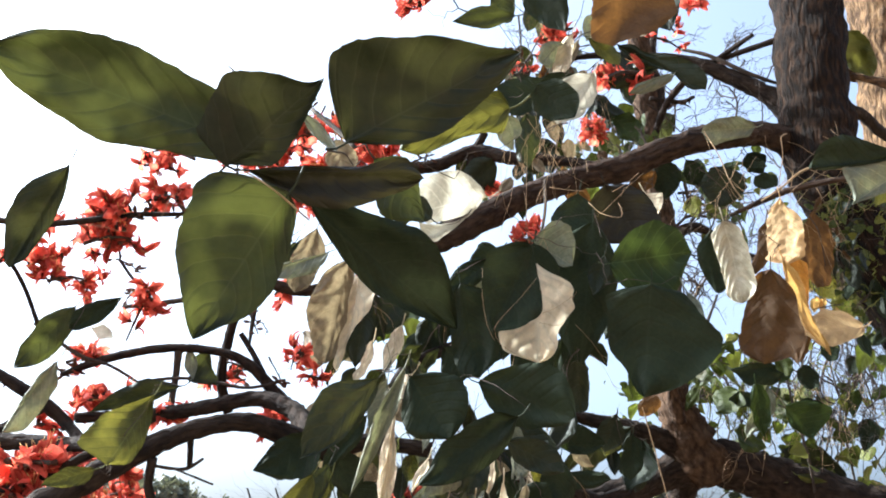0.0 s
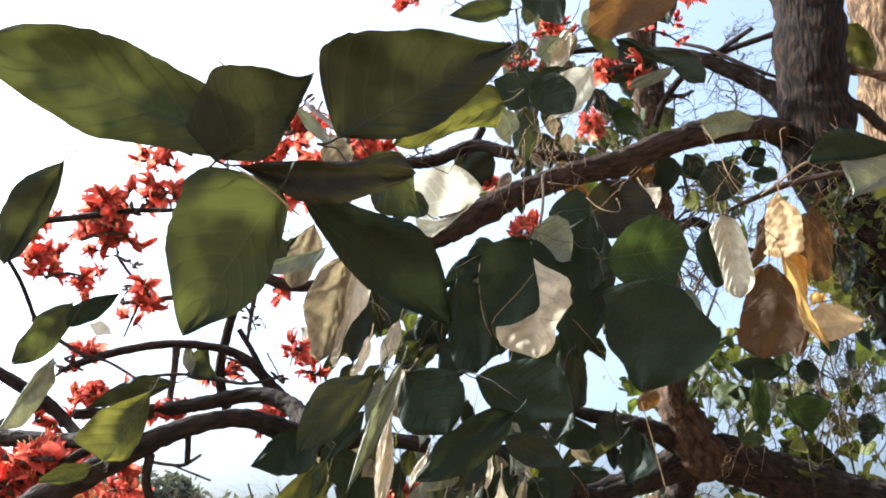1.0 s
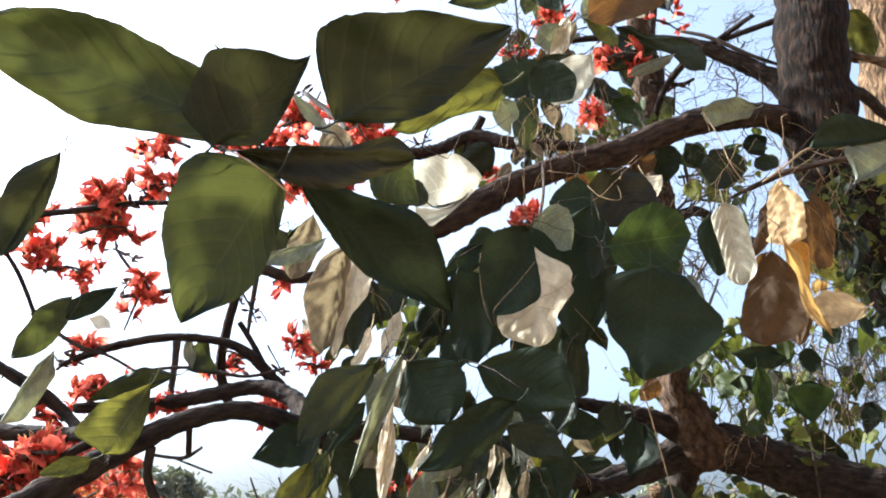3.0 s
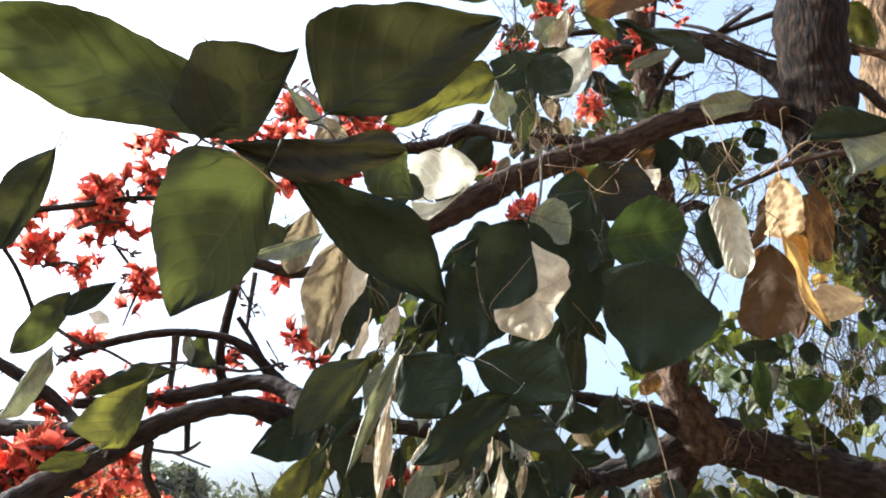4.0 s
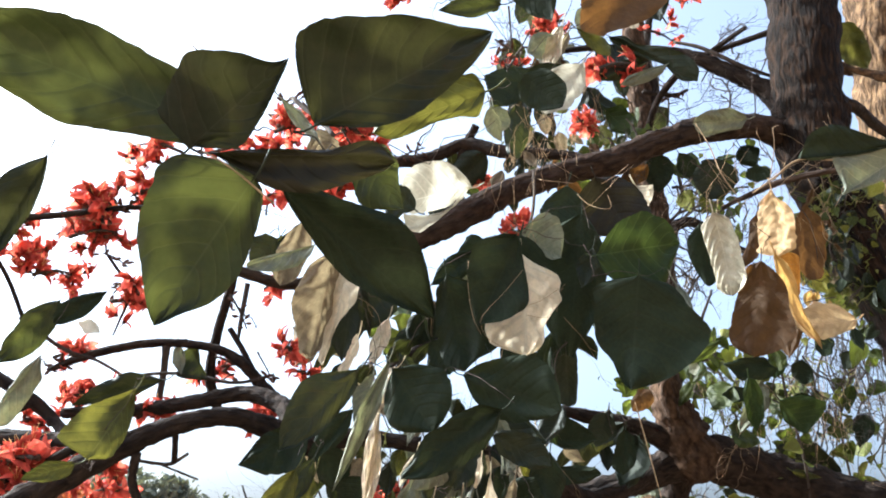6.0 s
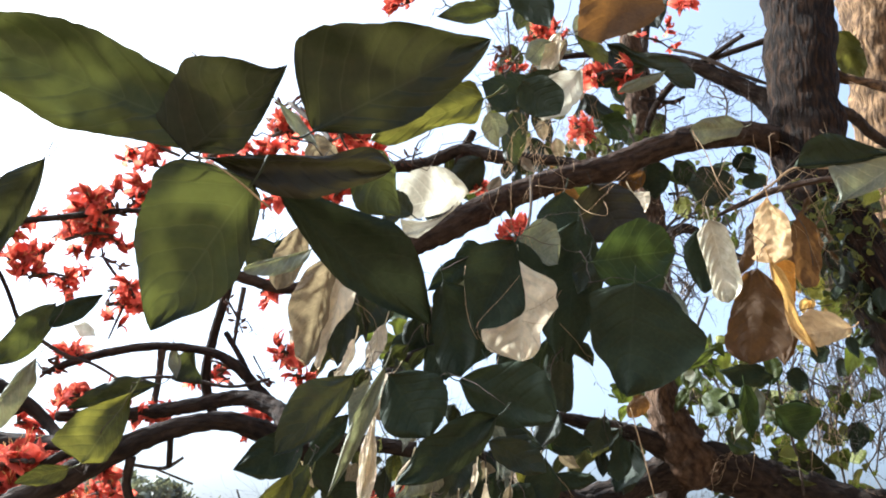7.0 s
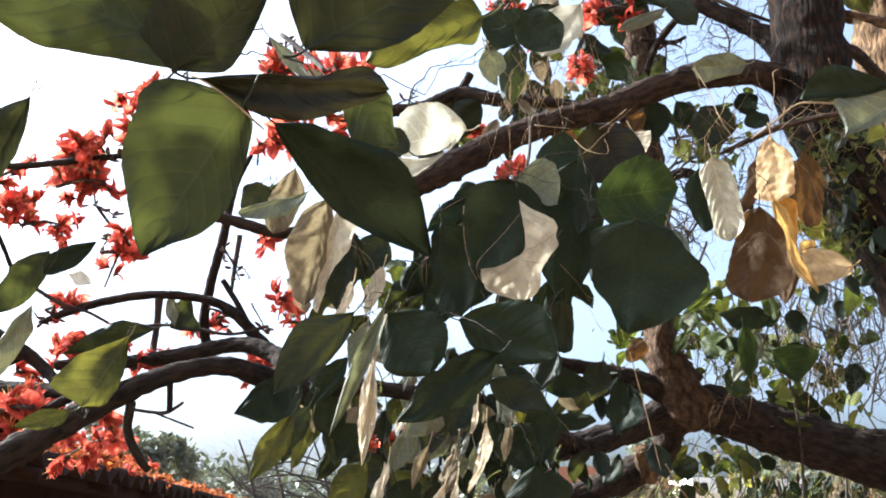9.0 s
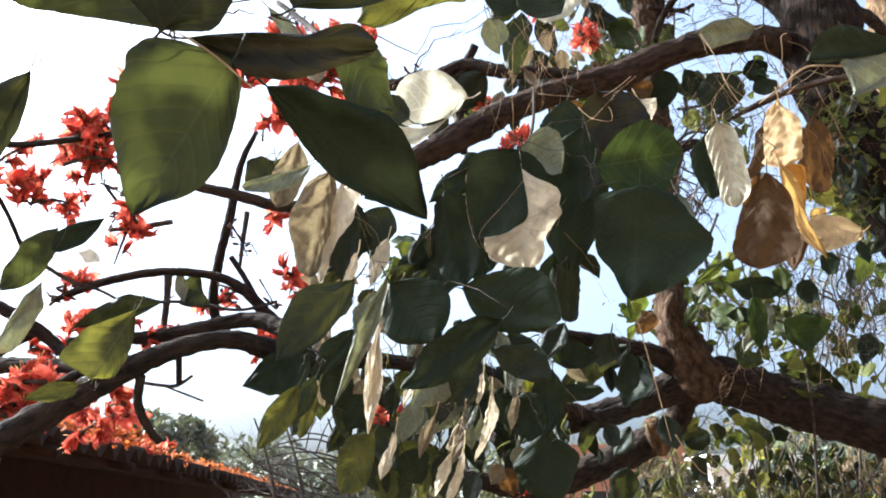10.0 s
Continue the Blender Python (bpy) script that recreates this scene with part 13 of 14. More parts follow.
twig_spray(flame_tree, TWIG, (-0.279, 1.394, 2.262), (-0.252, 1.352, 2.23), 0.0011, 856, 0, 0, "twig")
twig_spray(flame_tree, TWIG, (-0.252, 1.352, 2.23), (-0.219, 1.349, 2.196), 0.0011, 857, 0, 0, "twig")
twig_spray(flame_tree, TWIG, (-0.219, 1.349, 2.196), (-0.188, 1.375, 2.232), 0.0011, 858, 0, 0, "twig")
twig_spray(flame_tree, TWIG, (-0.219, 1.349, 2.196), (-0.204, 1.384, 2.15), 0.0011, 859, 0, 0, "twig")
twig_spray(flame_tree, TWIG, (-0.188, 1.375, 2.232), (-0.126, 1.37, 2.187), 0.0011, 860, 0, 0, "twig")
twig_spray(flame_tree, TWIG, (-0.279, 1.394, 2.262), (-0.284, 1.44, 2.327), 0.0011, 861, 0, 0, "twig")
twig_spray(flame_tree, TWIG, (-0.204, 1.384, 2.15), (-0.181, 1.37, 2.072), 0.0011, 862, 0, 0, "twig")
twig_spray(flame_tree, TWIG, (0.736, 2.832, 1.867), (0.767, 2.906, 1.826), 0.0011, 863, 0, 0, "twig")
twig_spray(flame_tree, TWIG, (0.655, 1.672, 2.715), (0.686, 1.64, 2.636), 0.0011, 864, 0, 0, "twig")
twig_spray(flame_tree, TWIG, (-0.151, 0.568, 1.978), (-0.106, 0.645, 2.001), 0.0011, 865, 0, 0, "twig")
twig_spray(flame_tree, TWIG, (-0.181, 1.37, 2.072), (-0.164, 1.422, 1.999), 0.0011, 866, 0, 0, "twig")
twig_spray(flame_tree, TWIG, (-0.164, 1.422, 1.999), (-0.132, 1.469, 1.991), 0.0011, 867, 0, 0, "twig")
twig_spray(flame_tree, TWIG, (-0.164, 1.422, 1.999), (-0.215, 1.456, 1.982), 0.0011, 868, 0, 0, "twig")
twig_spray(flame_tree, TWIG, (-0.215, 1.456, 1.982), (-0.202, 1.484, 1.938), 0.0011, 869, 0, 0, "twig")
twig_spray(flame_tree, TWIG, (-0.132, 1.469, 1.991), (-0.183, 1.53, 2.004), 0.0011, 870, 0, 0, "twig")
twig_spray(flame_tree, TWIG, (-0.164, 1.422, 1.999), (-0.105, 1.351, 1.991), 0.0011, 871, 0, 0, "twig")
twig_spray(flame_tree, TWIG, (-0.105, 1.351, 1.991), (-0.141, 1.329, 1.919), 0.0011, 872, 0, 0, "twig")
twig_spray(flame_tree, TWIG, (-0.141, 1.329, 1.919), (-0.148, 1.35, 1.894), 0.0011, 873, 0, 0, "twig")
twig_spray(flame_tree, TWIG, (-0.141, 1.329, 1.919), (-0.064, 1.291, 1.918), 0.0011, 874, 0, 0, "twig")
twig_spray(flame_tree, TWIG, (-0.064, 1.291, 1.918), (-0.113, 1.247, 1.982), 0.0011, 875, 0, 0, "twig")
twig_spray(flame_tree, TWIG, (0.701, 2.432, 2.267), (0.789, 2.461, 2.262), 0.0011, 876, 0, 0, "twig")
twig_spray(flame_tree, TWIG, (0.789, 2.461, 2.262), (0.818, 2.431, 2.334), 0.0011, 877, 0, 0, "twig")
twig_spray(flame_tree, TWIG, (-0.064, 1.291, 1.918), (-0.006, 1.217, 1.936), 0.0011, 878, 0, 0, "twig")
twig_spray(flame_tree, TWIG, (-0.204, 1.384, 2.15), (-0.143, 1.46, 2.128), 0.0011, 879, 0, 0, "twig")
twig_spray(flame_tree, TWIG, (-0.033, 1.7, 1.839), (-0.085, 1.619, 1.876), 0.0011, 880, 0, 0, "twig")
twig_spray(flame_tree, TWIG, (-0.085, 1.619, 1.876), (-0.075, 1.595, 1.825), 0.0011, 881, 0, 0, "twig")
twig_spray(flame_tree, TWIG, (-0.075, 1.595, 1.825), (-0.031, 1.515, 1.863), 0.0011, 882, 0, 0, "twig")
twig_spray(flame_tree, TWIG, (-0.031, 1.515, 1.863), (-0.01, 1.514, 1.88), 0.0011, 883, 0, 0, "twig")
twig_spray(flame_tree, TWIG, (-0.01, 1.514, 1.88), (0.051, 1.576, 1.893), 0.0011, 884, 0, 0, "twig")
twig_spray(flame_tree, TWIG, (0.051, 1.576, 1.893), (0.08, 1.596, 1.959), 0.0011, 885, 0, 0, "twig")
twig_spray(flame_tree, TWIG, (-0.031, 1.515, 1.863), (-0.042, 1.506, 1.773), 0.0011, 886, 0, 0, "twig")
twig_spray(flame_tree, TWIG, (-0.042, 1.506, 1.773), (0.015, 1.563, 1.777), 0.0011, 887, 0, 0, "twig")
twig_spray(flame_tree, TWIG, (0.015, 1.563, 1.777), (0.018, 1.557, 1.797), 0.0011, 888, 0, 0, "twig")
twig_spray(flame_tree, TWIG, (0.015, 1.563, 1.777), (0.039, 1.558, 1.78), 0.0011, 889, 0, 0, "twig")
twig_spray(flame_tree, TWIG, (-0.042, 1.506, 1.773), (0.015, 1.477, 1.717), 0.0011, 890, 0, 0, "twig")
twig_spray(flame_tree, TWIG, (0.015, 1.477, 1.717), (-0.008, 1.46, 1.699), 0.0011, 891, 0, 0, "twig")
twig_spray(flame_tree, TWIG, (0.08, 1.596, 1.959), (0.166, 1.604, 1.924), 0.0011, 892, 0, 0, "twig")
twig_spray(flame_tree, TWIG, (0.166, 1.604, 1.924), (0.237, 1.595, 1.977), 0.0011, 893, 0, 0, "twig")
twig_spray(flame_tree, TWIG, (0.166, 1.604, 1.924), (0.203, 1.684, 1.897), 0.0011, 894, 0, 0, "twig")
twig_spray(flame_tree, TWIG, (0.203, 1.684, 1.897), (0.185, 1.693, 1.971), 0.0011, 895, 0, 0, "twig")
twig_spray(flame_tree, TWIG, (0.203, 1.684, 1.897), (0.141, 1.732, 1.883), 0.0011, 896, 0, 0, "twig")
twig_spray(flame_tree, TWIG, (0.141, 1.732, 1.883), (0.191, 1.789, 1.91), 0.0011, 897, 0, 0, "twig")
twig_spray(flame_tree, TWIG, (-0.075, 1.595, 1.825), (-0.129, 1.565, 1.747), 0.0011, 898, 0, 0, "twig")
twig_spray(flame_tree, TWIG, (-0.129, 1.565, 1.747), (-0.124, 1.574, 1.705), 0.0011, 899, 0, 0, "twig")
twig_spray(flame_tree, TWIG, (-0.124, 1.574, 1.705), (-0.151, 1.623, 1.715), 0.0011, 900, 0, 0, "twig")
twig_spray(flame_tree, TWIG, (-0.151, 1.623, 1.715), (-0.145, 1.634, 1.725), 0.0011, 901, 0, 0, "twig")
twig_spray(flame_tree, TWIG, (-0.129, 1.565, 1.747), (-0.174, 1.51, 1.747), 0.0011, 902, 0, 0, "twig")
twig_spray(flame_tree, TWIG, (-0.174, 1.51, 1.747), (-0.18, 1.532, 1.812), 0.0011, 903, 0, 0, "twig")
twig_spray(flame_tree, TWIG, (-0.145, 1.634, 1.725), (-0.163, 1.688, 1.679), 0.0011, 904, 0, 0, "twig")
twig_spray(flame_tree, TWIG, (-0.163, 1.688, 1.679), (-0.151, 1.691, 1.674), 0.0011, 905, 0, 0, "twig")
twig_spray(flame_tree, TWIG, (-0.163, 1.688, 1.679), (-0.231, 1.698, 1.715), 0.0011, 906, 0, 0, "twig")
twig_spray(flame_tree, TWIG, (-0.145, 1.634, 1.725), (-0.062, 1.654, 1.681), 0.0011, 907, 0, 0, "twig")
twig_spray(flame_tree, TWIG, (0.191, 1.789, 1.91), (0.235, 1.862, 1.859), 0.0011, 908, 0, 0, "twig")
twig_spray(flame_tree, TWIG, (0.235, 1.862, 1.859), (0.155, 1.887, 1.897), 0.0011, 909, 0, 0, "twig")
twig_spray(flame_tree, TWIG, (0.155, 1.887, 1.897), (0.212, 1.921, 1.952), 0.0011, 910, 0, 0, "twig")
twig_spray(flame_tree, TWIG, (0.051, 1.576, 1.893), (0.123, 1.606, 1.828), 0.0011, 911, 0, 0, "twig")
twig_spray(flame_tree, TWIG, (0.123, 1.606, 1.828), (0.096, 1.658, 1.817), 0.0011, 912, 0, 0, "twig")
twig_spray(flame_tree, TWIG, (0.096, 1.658, 1.817), (0.117, 1.681, 1.727), 0.0011, 913, 0, 0, "twig")
twig_spray(flame_tree, TWIG, (0.123, 1.606, 1.828), (0.163, 1.578, 1.743), 0.0011, 914, 0, 0, "twig")
twig_spray(flame_tree, TWIG, (0.117, 1.681, 1.727), (0.033, 1.71, 1.679), 0.0011, 915, 0, 0, "twig")
twig_spray(flame_tree, TWIG, (-0.113, 1.247, 1.982), (-0.141, 1.161, 1.93), 0.0011, 916, 0, 0, "twig")
twig_spray(flame_tree, TWIG, (-0.01, 1.514, 1.88), (0.069, 1.452, 1.915), 0.0011, 917, 0, 0, "twig")
twig_spray(flame_tree, TWIG, (0.069, 1.452, 1.915), (0.064, 1.403, 1.918), 0.0011, 918, 0, 0, "twig")
twig_spray(flame_tree, TWIG, (0.064, 1.403, 1.918), (0.038, 1.362, 1.864), 0.0011, 919, 0, 0, "twig")
twig_spray(flame_tree, TWIG, (0.038, 1.362, 1.864), (0.067, 1.445, 1.808), 0.0011, 920, 0, 0, "twig")
twig_spray(flame_tree, TWIG, (-0.106, 0.645, 2.001), (-0.205, 0.684, 1.991), 0.0011, 921, 0, 0, "twig")
twig_spray(flame_tree, TWIG, (0.695, 2.445, 2.251), (0.632, 2.37, 2.207), 0.0011, 922, 0, 0, "twig")
twig_spray(flame_tree, TWIG, (0.033, 1.71, 1.679), (0.095, 1.798, 1.699), 0.0011, 923, 0, 0, "twig")
twig_spray(flame_tree, TWIG, (0.095, 1.798, 1.699), (0.089, 1.854, 1.689), 0.0011, 924, 0, 0, "twig")
twig_spray(flame_tree, TWIG, (0.655, 1.461, 2.417), (0.691, 1.479, 2.315), 0.0011, 925, 0, 0, "twig")
twig_spray(flame_tree, TWIG, (0.691, 1.479, 2.315), (0.653, 1.414, 2.286), 0.0011, 926, 0, 0, "twig")
twig_spray(flame_tree, TWIG, (0.653, 1.414, 2.286), (0.636, 1.429, 2.253), 0.0011, 927, 0, 0, "twig")
twig_spray(flame_tree, TWIG, (0.691, 1.479, 2.315), (0.728, 1.549, 2.239), 0.0011, 928, 0, 0, "twig")
twig_spray(flame_tree, TWIG, (-0.202, 1.484, 1.938), (-0.283, 1.508, 1.867), 0.0011, 929, 0, 0, "twig")
twig_spray(flame_tree, TWIG, (-0.283, 1.508, 1.867), (-0.265, 1.414, 1.837), 0.0011, 930, 0, 0, "twig")
twig_spray(flame_tree, TWIG, (-0.265, 1.414, 1.837), (-0.282, 1.405, 1.858), 0.0011, 931, 0, 0, "twig")
twig_spray(flame_tree, TWIG, (-0.282, 1.405, 1.858), (-0.283, 1.323, 1.815), 0.0011, 932, 0, 0, "twig")
twig_spray(flame_tree, TWIG, (-0.283, 1.508, 1.867), (-0.31, 1.6, 1.913), 0.0011, 933, 0, 0, "twig")
twig_spray(flame_tree, TWIG, (0.987, 1.739, 2.567), (0.964, 1.625, 2.566), 0.0011, 934, 0, 0, "twig")
twig_spray(flame_tree, TWIG, (0.964, 1.625, 2.566), (0.913, 1.635, 2.541), 0.0011, 935, 0, 0, "twig")
twig_spray(flame_tree, TWIG, (0.686, 1.64, 2.636), (0.743, 1.564, 2.706), 0.0011, 936, 0, 0, "twig")
twig_spray(flame_tree, TWIG, (-0.151, 1.691, 1.674), (-0.114, 1.77, 1.753), 0.0011, 937, 0, 0, "twig")
twig_spray(flame_tree, TWIG, (-0.114, 1.77, 1.753), (-0.053, 1.783, 1.723), 0.0011, 938, 0, 0, "twig")
twig_spray(flame_tree, TWIG, (1.016, 1.722, 3.18), (1.13, 1.752, 3.168), 0.0011, 939, 0, 0, "twig")
twig_spray(flame_tree, TWIG, (0.588, 1.49, 2.551), (0.476, 1.521, 2.526), 0.0011, 940, 0, 0, "twig")
twig_spray(flame_tree, TWIG, (1.087, 2.71, 1.977), (1.112, 2.594, 1.982), 0.0011, 941, 0, 0, "twig")
twig_spray(flame_tree, TWIG, (0.531, 2.205, 2.092), (0.471, 2.116, 2.033), 0.0011, 942, 0, 0, "twig")
twig_spray(flame_tree, TWIG, (-0.253, 0.903, 2.263), (-0.242, 1.018, 2.308), 0.0011, 943, 0, 0, "twig")
twig_spray(flame_tree, TWIG, (-0.242, 1.018, 2.308), (-0.317, 1.01, 2.357), 0.0011, 944, 0, 0, "twig")
twig_spray(flame_tree, TWIG, (-0.285, 1.567, 2.24), (-0.338, 1.578, 2.352), 0.0011, 945, 0, 0, "twig")
twig_spray(flame_tree, TWIG, (0.712, 1.482, 2.47), (0.807, 1.563, 2.461), 0.0011, 946, 0, 0, "twig")
twig_spray(flame_tree, TWIG, (0.543, 2.542, 2.118), (0.59, 2.443, 2.055), 0.0011, 947, 0, 0, "twig")
twig_spray(flame_tree, TWIG, (0.54, 2.218, 2.063), (0.453, 2.307, 2.086), 0.0011, 948, 0, 0, "twig")
twig_spray(flame_tree, TWIG, (-0.126, 1.37, 2.187), (-0.032, 1.284, 2.156), 0.0011, 949, 0, 0, "twig")
twig_spray(flame_tree, TWIG, (0.471, 2.116, 2.033), (0.408, 1.999, 2.054), 0.0011, 950, 0, 0, "twig")
twig_spray(flame_tree, TWIG, (-0.006, 1.217, 1.936), (0.085, 1.14, 1.87), 0.0011, 951, 0, 0, "twig")
twig_spray(flame_tree, TWIG, (0.653, 1.414, 2.286), (0.525, 1.393, 2.345), 0.0011, 952, 0, 0, "twig")
twig_spray(flame_tree, TWIG, (0.525, 1.393, 2.345), (0.517, 1.337, 2.331), 0.0011, 953, 0, 0, "twig")
twig_spray(flame_tree, TWIG, (-0.032, 1.284, 2.156), (0.06, 1.366, 2.233), 0.0011, 954, 0, 0, "twig")
twig_spray(flame_tree, TWIG, (0.06, 1.366, 2.233), (0.095, 1.398, 2.282), 0.0011, 955, 0, 0, "twig")
twig_spray(flame_tree, TWIG, (0.095, 1.398, 2.282), (0.074, 1.442, 2.29), 0.0011, 956, 0, 0, "twig")
twig_spray(flame_tree, TWIG, (0.095, 1.398, 2.282), (0.128, 1.347, 2.272), 0.0011, 957, 0, 0, "twig")
twig_spray(flame_tree, TWIG, (0.128, 1.347, 2.272), (0.125, 1.28, 2.223), 0.0011, 958, 0, 0, "twig")
twig_spray(flame_tree, TWIG, (0.125, 1.28, 2.223), (0.124, 1.231, 2.208), 0.0011, 959, 0, 0, "twig")
twig_spray(flame_tree, TWIG, (0.06, 1.366, 2.233), (0.071, 1.441, 2.192), 0.0011, 960, 0, 0, "twig")
twig_spray(flame_tree, TWIG, (0.071, 1.441, 2.192), (0.047, 1.475, 2.211), 0.0011, 961, 0, 0, "twig")
twig_spray(flame_tree, TWIG, (0.124, 1.231, 2.208), (0.226, 1.224, 2.175), 0.0011, 962, 0, 0, "twig")
twig_spray(flame_tree, TWIG, (0.226, 1.224, 2.175), (0.234, 1.206, 2.104), 0.0011, 963, 0, 0, "twig")
twig_spray(flame_tree, TWIG, (0.124, 1.231, 2.208), (0.044, 1.148, 2.231), 0.0011, 964, 0, 0, "twig")
twig_spray(flame_tree, TWIG, (0.044, 1.148, 2.231), (-0.008, 1.129, 2.212), 0.0011, 965, 0, 0, "twig")
twig_spray(flame_tree, TWIG, (-0.008, 1.129, 2.212), (-0.058, 1.063, 2.146), 0.0011, 966, 0, 0, "twig")
twig_spray(flame_tree, TWIG, (0.789, 2.461, 2.262), (0.9, 2.371, 2.226), 0.0011, 967, 0, 0, "twig")
twig_spray(flame_tree, TWIG, (0.9, 2.371, 2.226), (0.97, 2.377, 2.239), 0.0011, 968, 0, 0, "twig")
twig_spray(flame_tree, TWIG, (0.97, 2.377, 2.239), (1.028, 2.282, 2.191), 0.0011, 969, 0, 0, "twig")
twig_spray(flame_tree, TWIG, (1.028, 2.282, 2.191), (1.009, 2.236, 2.295), 0.0011, 970, 0, 0, "twig")
twig_spray(flame_tree, TWIG, (1.009, 2.236, 2.295), (0.966, 2.146, 2.246), 0.0011, 971, 0, 0, "twig")
twig_spray(flame_tree, TWIG, (0.128, 1.347, 2.272), (0.258, 1.376, 2.339), 0.0011, 972, 0, 0, "twig")
twig_spray(flame_tree, TWIG, (0.258, 1.376, 2.339), (0.276, 1.357, 2.25), 0.0011, 973, 0, 0, "twig")
twig_spray(flame_tree, TWIG, (0.728, 1.549, 2.239), (0.864, 1.523, 2.182), 0.0011, 974, 0, 0, "twig")
twig_spray(flame_tree, TWIG, (-0.141, 1.161, 1.93), (-0.125, 1.014, 1.896), 0.0011, 975, 0, 0, "twig")
twig_spray(flame_tree, TWIG, (0.9, 2.371, 2.226), (0.885, 2.474, 2.113), 0.0011, 976, 0, 0, "twig")
twig_spray(flame_tree, TWIG, (0.923, 1.825, 2.933), (0.825, 1.887, 2.832), 0.0011, 977, 0, 0, "twig")
twig_spray(flame_tree, TWIG, (0.234, 1.206, 2.104), (0.385, 1.253, 2.13), 0.0011, 978, 0, 0, "twig")
twig_spray(flame_tree, TWIG, (0.614, 1.664, 2.696), (0.555, 1.801, 2.757), 0.0011, 979, 0, 0, "twig")
twig_spray(flame_tree, TWIG, (0.555, 1.801, 2.757), (0.639, 1.89, 2.81), 0.0011, 980, 0, 0, "twig")
twig_spray(flame_tree, TWIG, (0.474, 2.523, 1.884), (0.537, 2.547, 1.736), 0.0011, 981, 0, 0, "twig")
twig_spray(flame_tree, TWIG, (0.237, 1.595, 1.977), (0.195, 1.446, 2.039), 0.0011, 982, 0, 0, "twig")
twig_spray(flame_tree, TWIG, (-0.876, 1.712, 2.234), (-0.887, 1.547, 2.189), 0.0011, 983, 0, 0, "twig")
twig_spray(flame_tree, TWIG, (-0.887, 1.547, 2.189), (-0.794, 1.562, 2.216), 0.0011, 984, 0, 0, "twig")
twig_spray(flame_tree, TWIG, (-0.887, 1.547, 2.189), (-0.887, 1.517, 2.055), 0.0011, 985, 0, 0, "twig")
twig_spray(flame_tree, TWIG, (0.408, 1.999, 2.054), (0.368, 2.059, 1.898), 0.0011, 986, 0, 0, "twig")
twig_spray(flame_tree, TWIG, (-0.106, 0.645, 2.001), (0.04, 0.691, 2.08), 0.0011, 987, 0, 0, "twig")
twig_spray(flame_tree, TWIG, (-0.733, 1.493, 1.809), (-0.653, 1.323, 1.785), 0.0011, 988, 0, 0, "twig")
twig_spray(flame_tree, TWIG, (-0.653, 1.323, 1.785), (-0.59, 1.312, 1.935), 0.0011, 989, 0, 0, "twig")
twig_spray(flame_tree, TWIG, (-0.59, 1.312, 1.935), (-0.541, 1.357, 1.951), 0.0011, 990, 0, 0, "twig")
twig_spray(flame_tree, TWIG, (1.147, 2.72, 1.96), (1.197, 2.845, 2.12), 0.0011, 991, 0, 0, "twig")
twig_spray(flame_tree, TWIG, (0.795, 1.364, 2.445), (0.827, 1.165, 2.374), 0.0011, 992, 0, 0, "twig")
twig_spray(flame_tree, TWIG, (0.626, 1.666, 2.702), (0.547, 1.547, 2.883), 0.0011, 993, 0, 0, "twig")
twig_spray(flame_tree, TWIG, (0.547, 1.547, 2.883), (0.526, 1.595, 2.91), 0.0011, 994, 0, 0, "twig")
twig_spray(flame_tree, TWIG, (0.526, 1.595, 2.91), (0.375, 1.572, 2.957), 0.0011, 995, 0, 0, "twig")
twig_spray(flame_tree, TWIG, (0.375, 1.572, 2.957), (0.25, 1.476, 2.92), 0.0011, 996, 0, 0, "twig")
twig_spray(flame_tree, TWIG, (0.25, 1.476, 2.92), (0.274, 1.448, 2.888), 0.0011, 997, 0, 0, "twig")
twig_spray(flame_tree, TWIG, (0.274, 1.448, 2.888), (0.251, 1.397, 2.852), 0.0011, 998, 0, 0, "twig")
twig_spray(flame_tree, TWIG, (0.251, 1.397, 2.852), (0.241, 1.408, 2.832), 0.0011, 999, 0, 0, "twig")
twig_spray(flame_tree, TWIG, (0.247, 1.391, 2.861), (0.304, 1.251, 2.927), 0.0011, 1000, 0, 0, "twig")
twig_spray(flame_tree, TWIG, (0.304, 1.251, 2.927), (0.411, 1.304, 2.942), 0.0011, 1001, 0, 0, "twig")
twig_spray(flame_tree, TWIG, (0.241, 1.408, 2.832), (0.124, 1.298, 2.624), 0.0011, 1002, 0, 0, "twig")
twig_spray(flame_tree, TWIG, (0.124, 1.298, 2.624), (0.171, 1.267, 2.595), 0.0011, 1003, 0, 0, "twig")
twig_spray(flame_tree, TWIG, (0.171, 1.267, 2.595), (0.227, 1.222, 2.614), 0.0011, 1004, 0, 0, "twig")
twig_spray(flame_tree, TWIG, (0.124, 1.298, 2.624), (0.056, 1.304, 2.561), 0.0011, 1005, 0, 0, "twig")
twig_spray(flame_tree, TWIG, (0.056, 1.304, 2.561), (0.064, 1.363, 2.595), 0.0011, 1006, 0, 0, "twig")
twig_spray(flame_tree, TWIG, (0.056, 1.304, 2.561), (0.092, 1.174, 2.526), 0.0011, 1007, 0, 0, "twig")
twig_spray(flame_tree, TWIG, (0.092, 1.174, 2.526), (0.094, 1.061, 2.596), 0.0011, 1008, 0, 0, "twig")
twig_spray(flame_tree, TWIG, (0.094, 1.061, 2.596), (0.032, 1.07, 2.69), 0.0011, 1009, 0, 0, "twig")
twig_spray(flame_tree, TWIG, (0.032, 1.07, 2.69), (0.082, 1.107, 2.75), 0.0011, 1010, 0, 0, "twig")
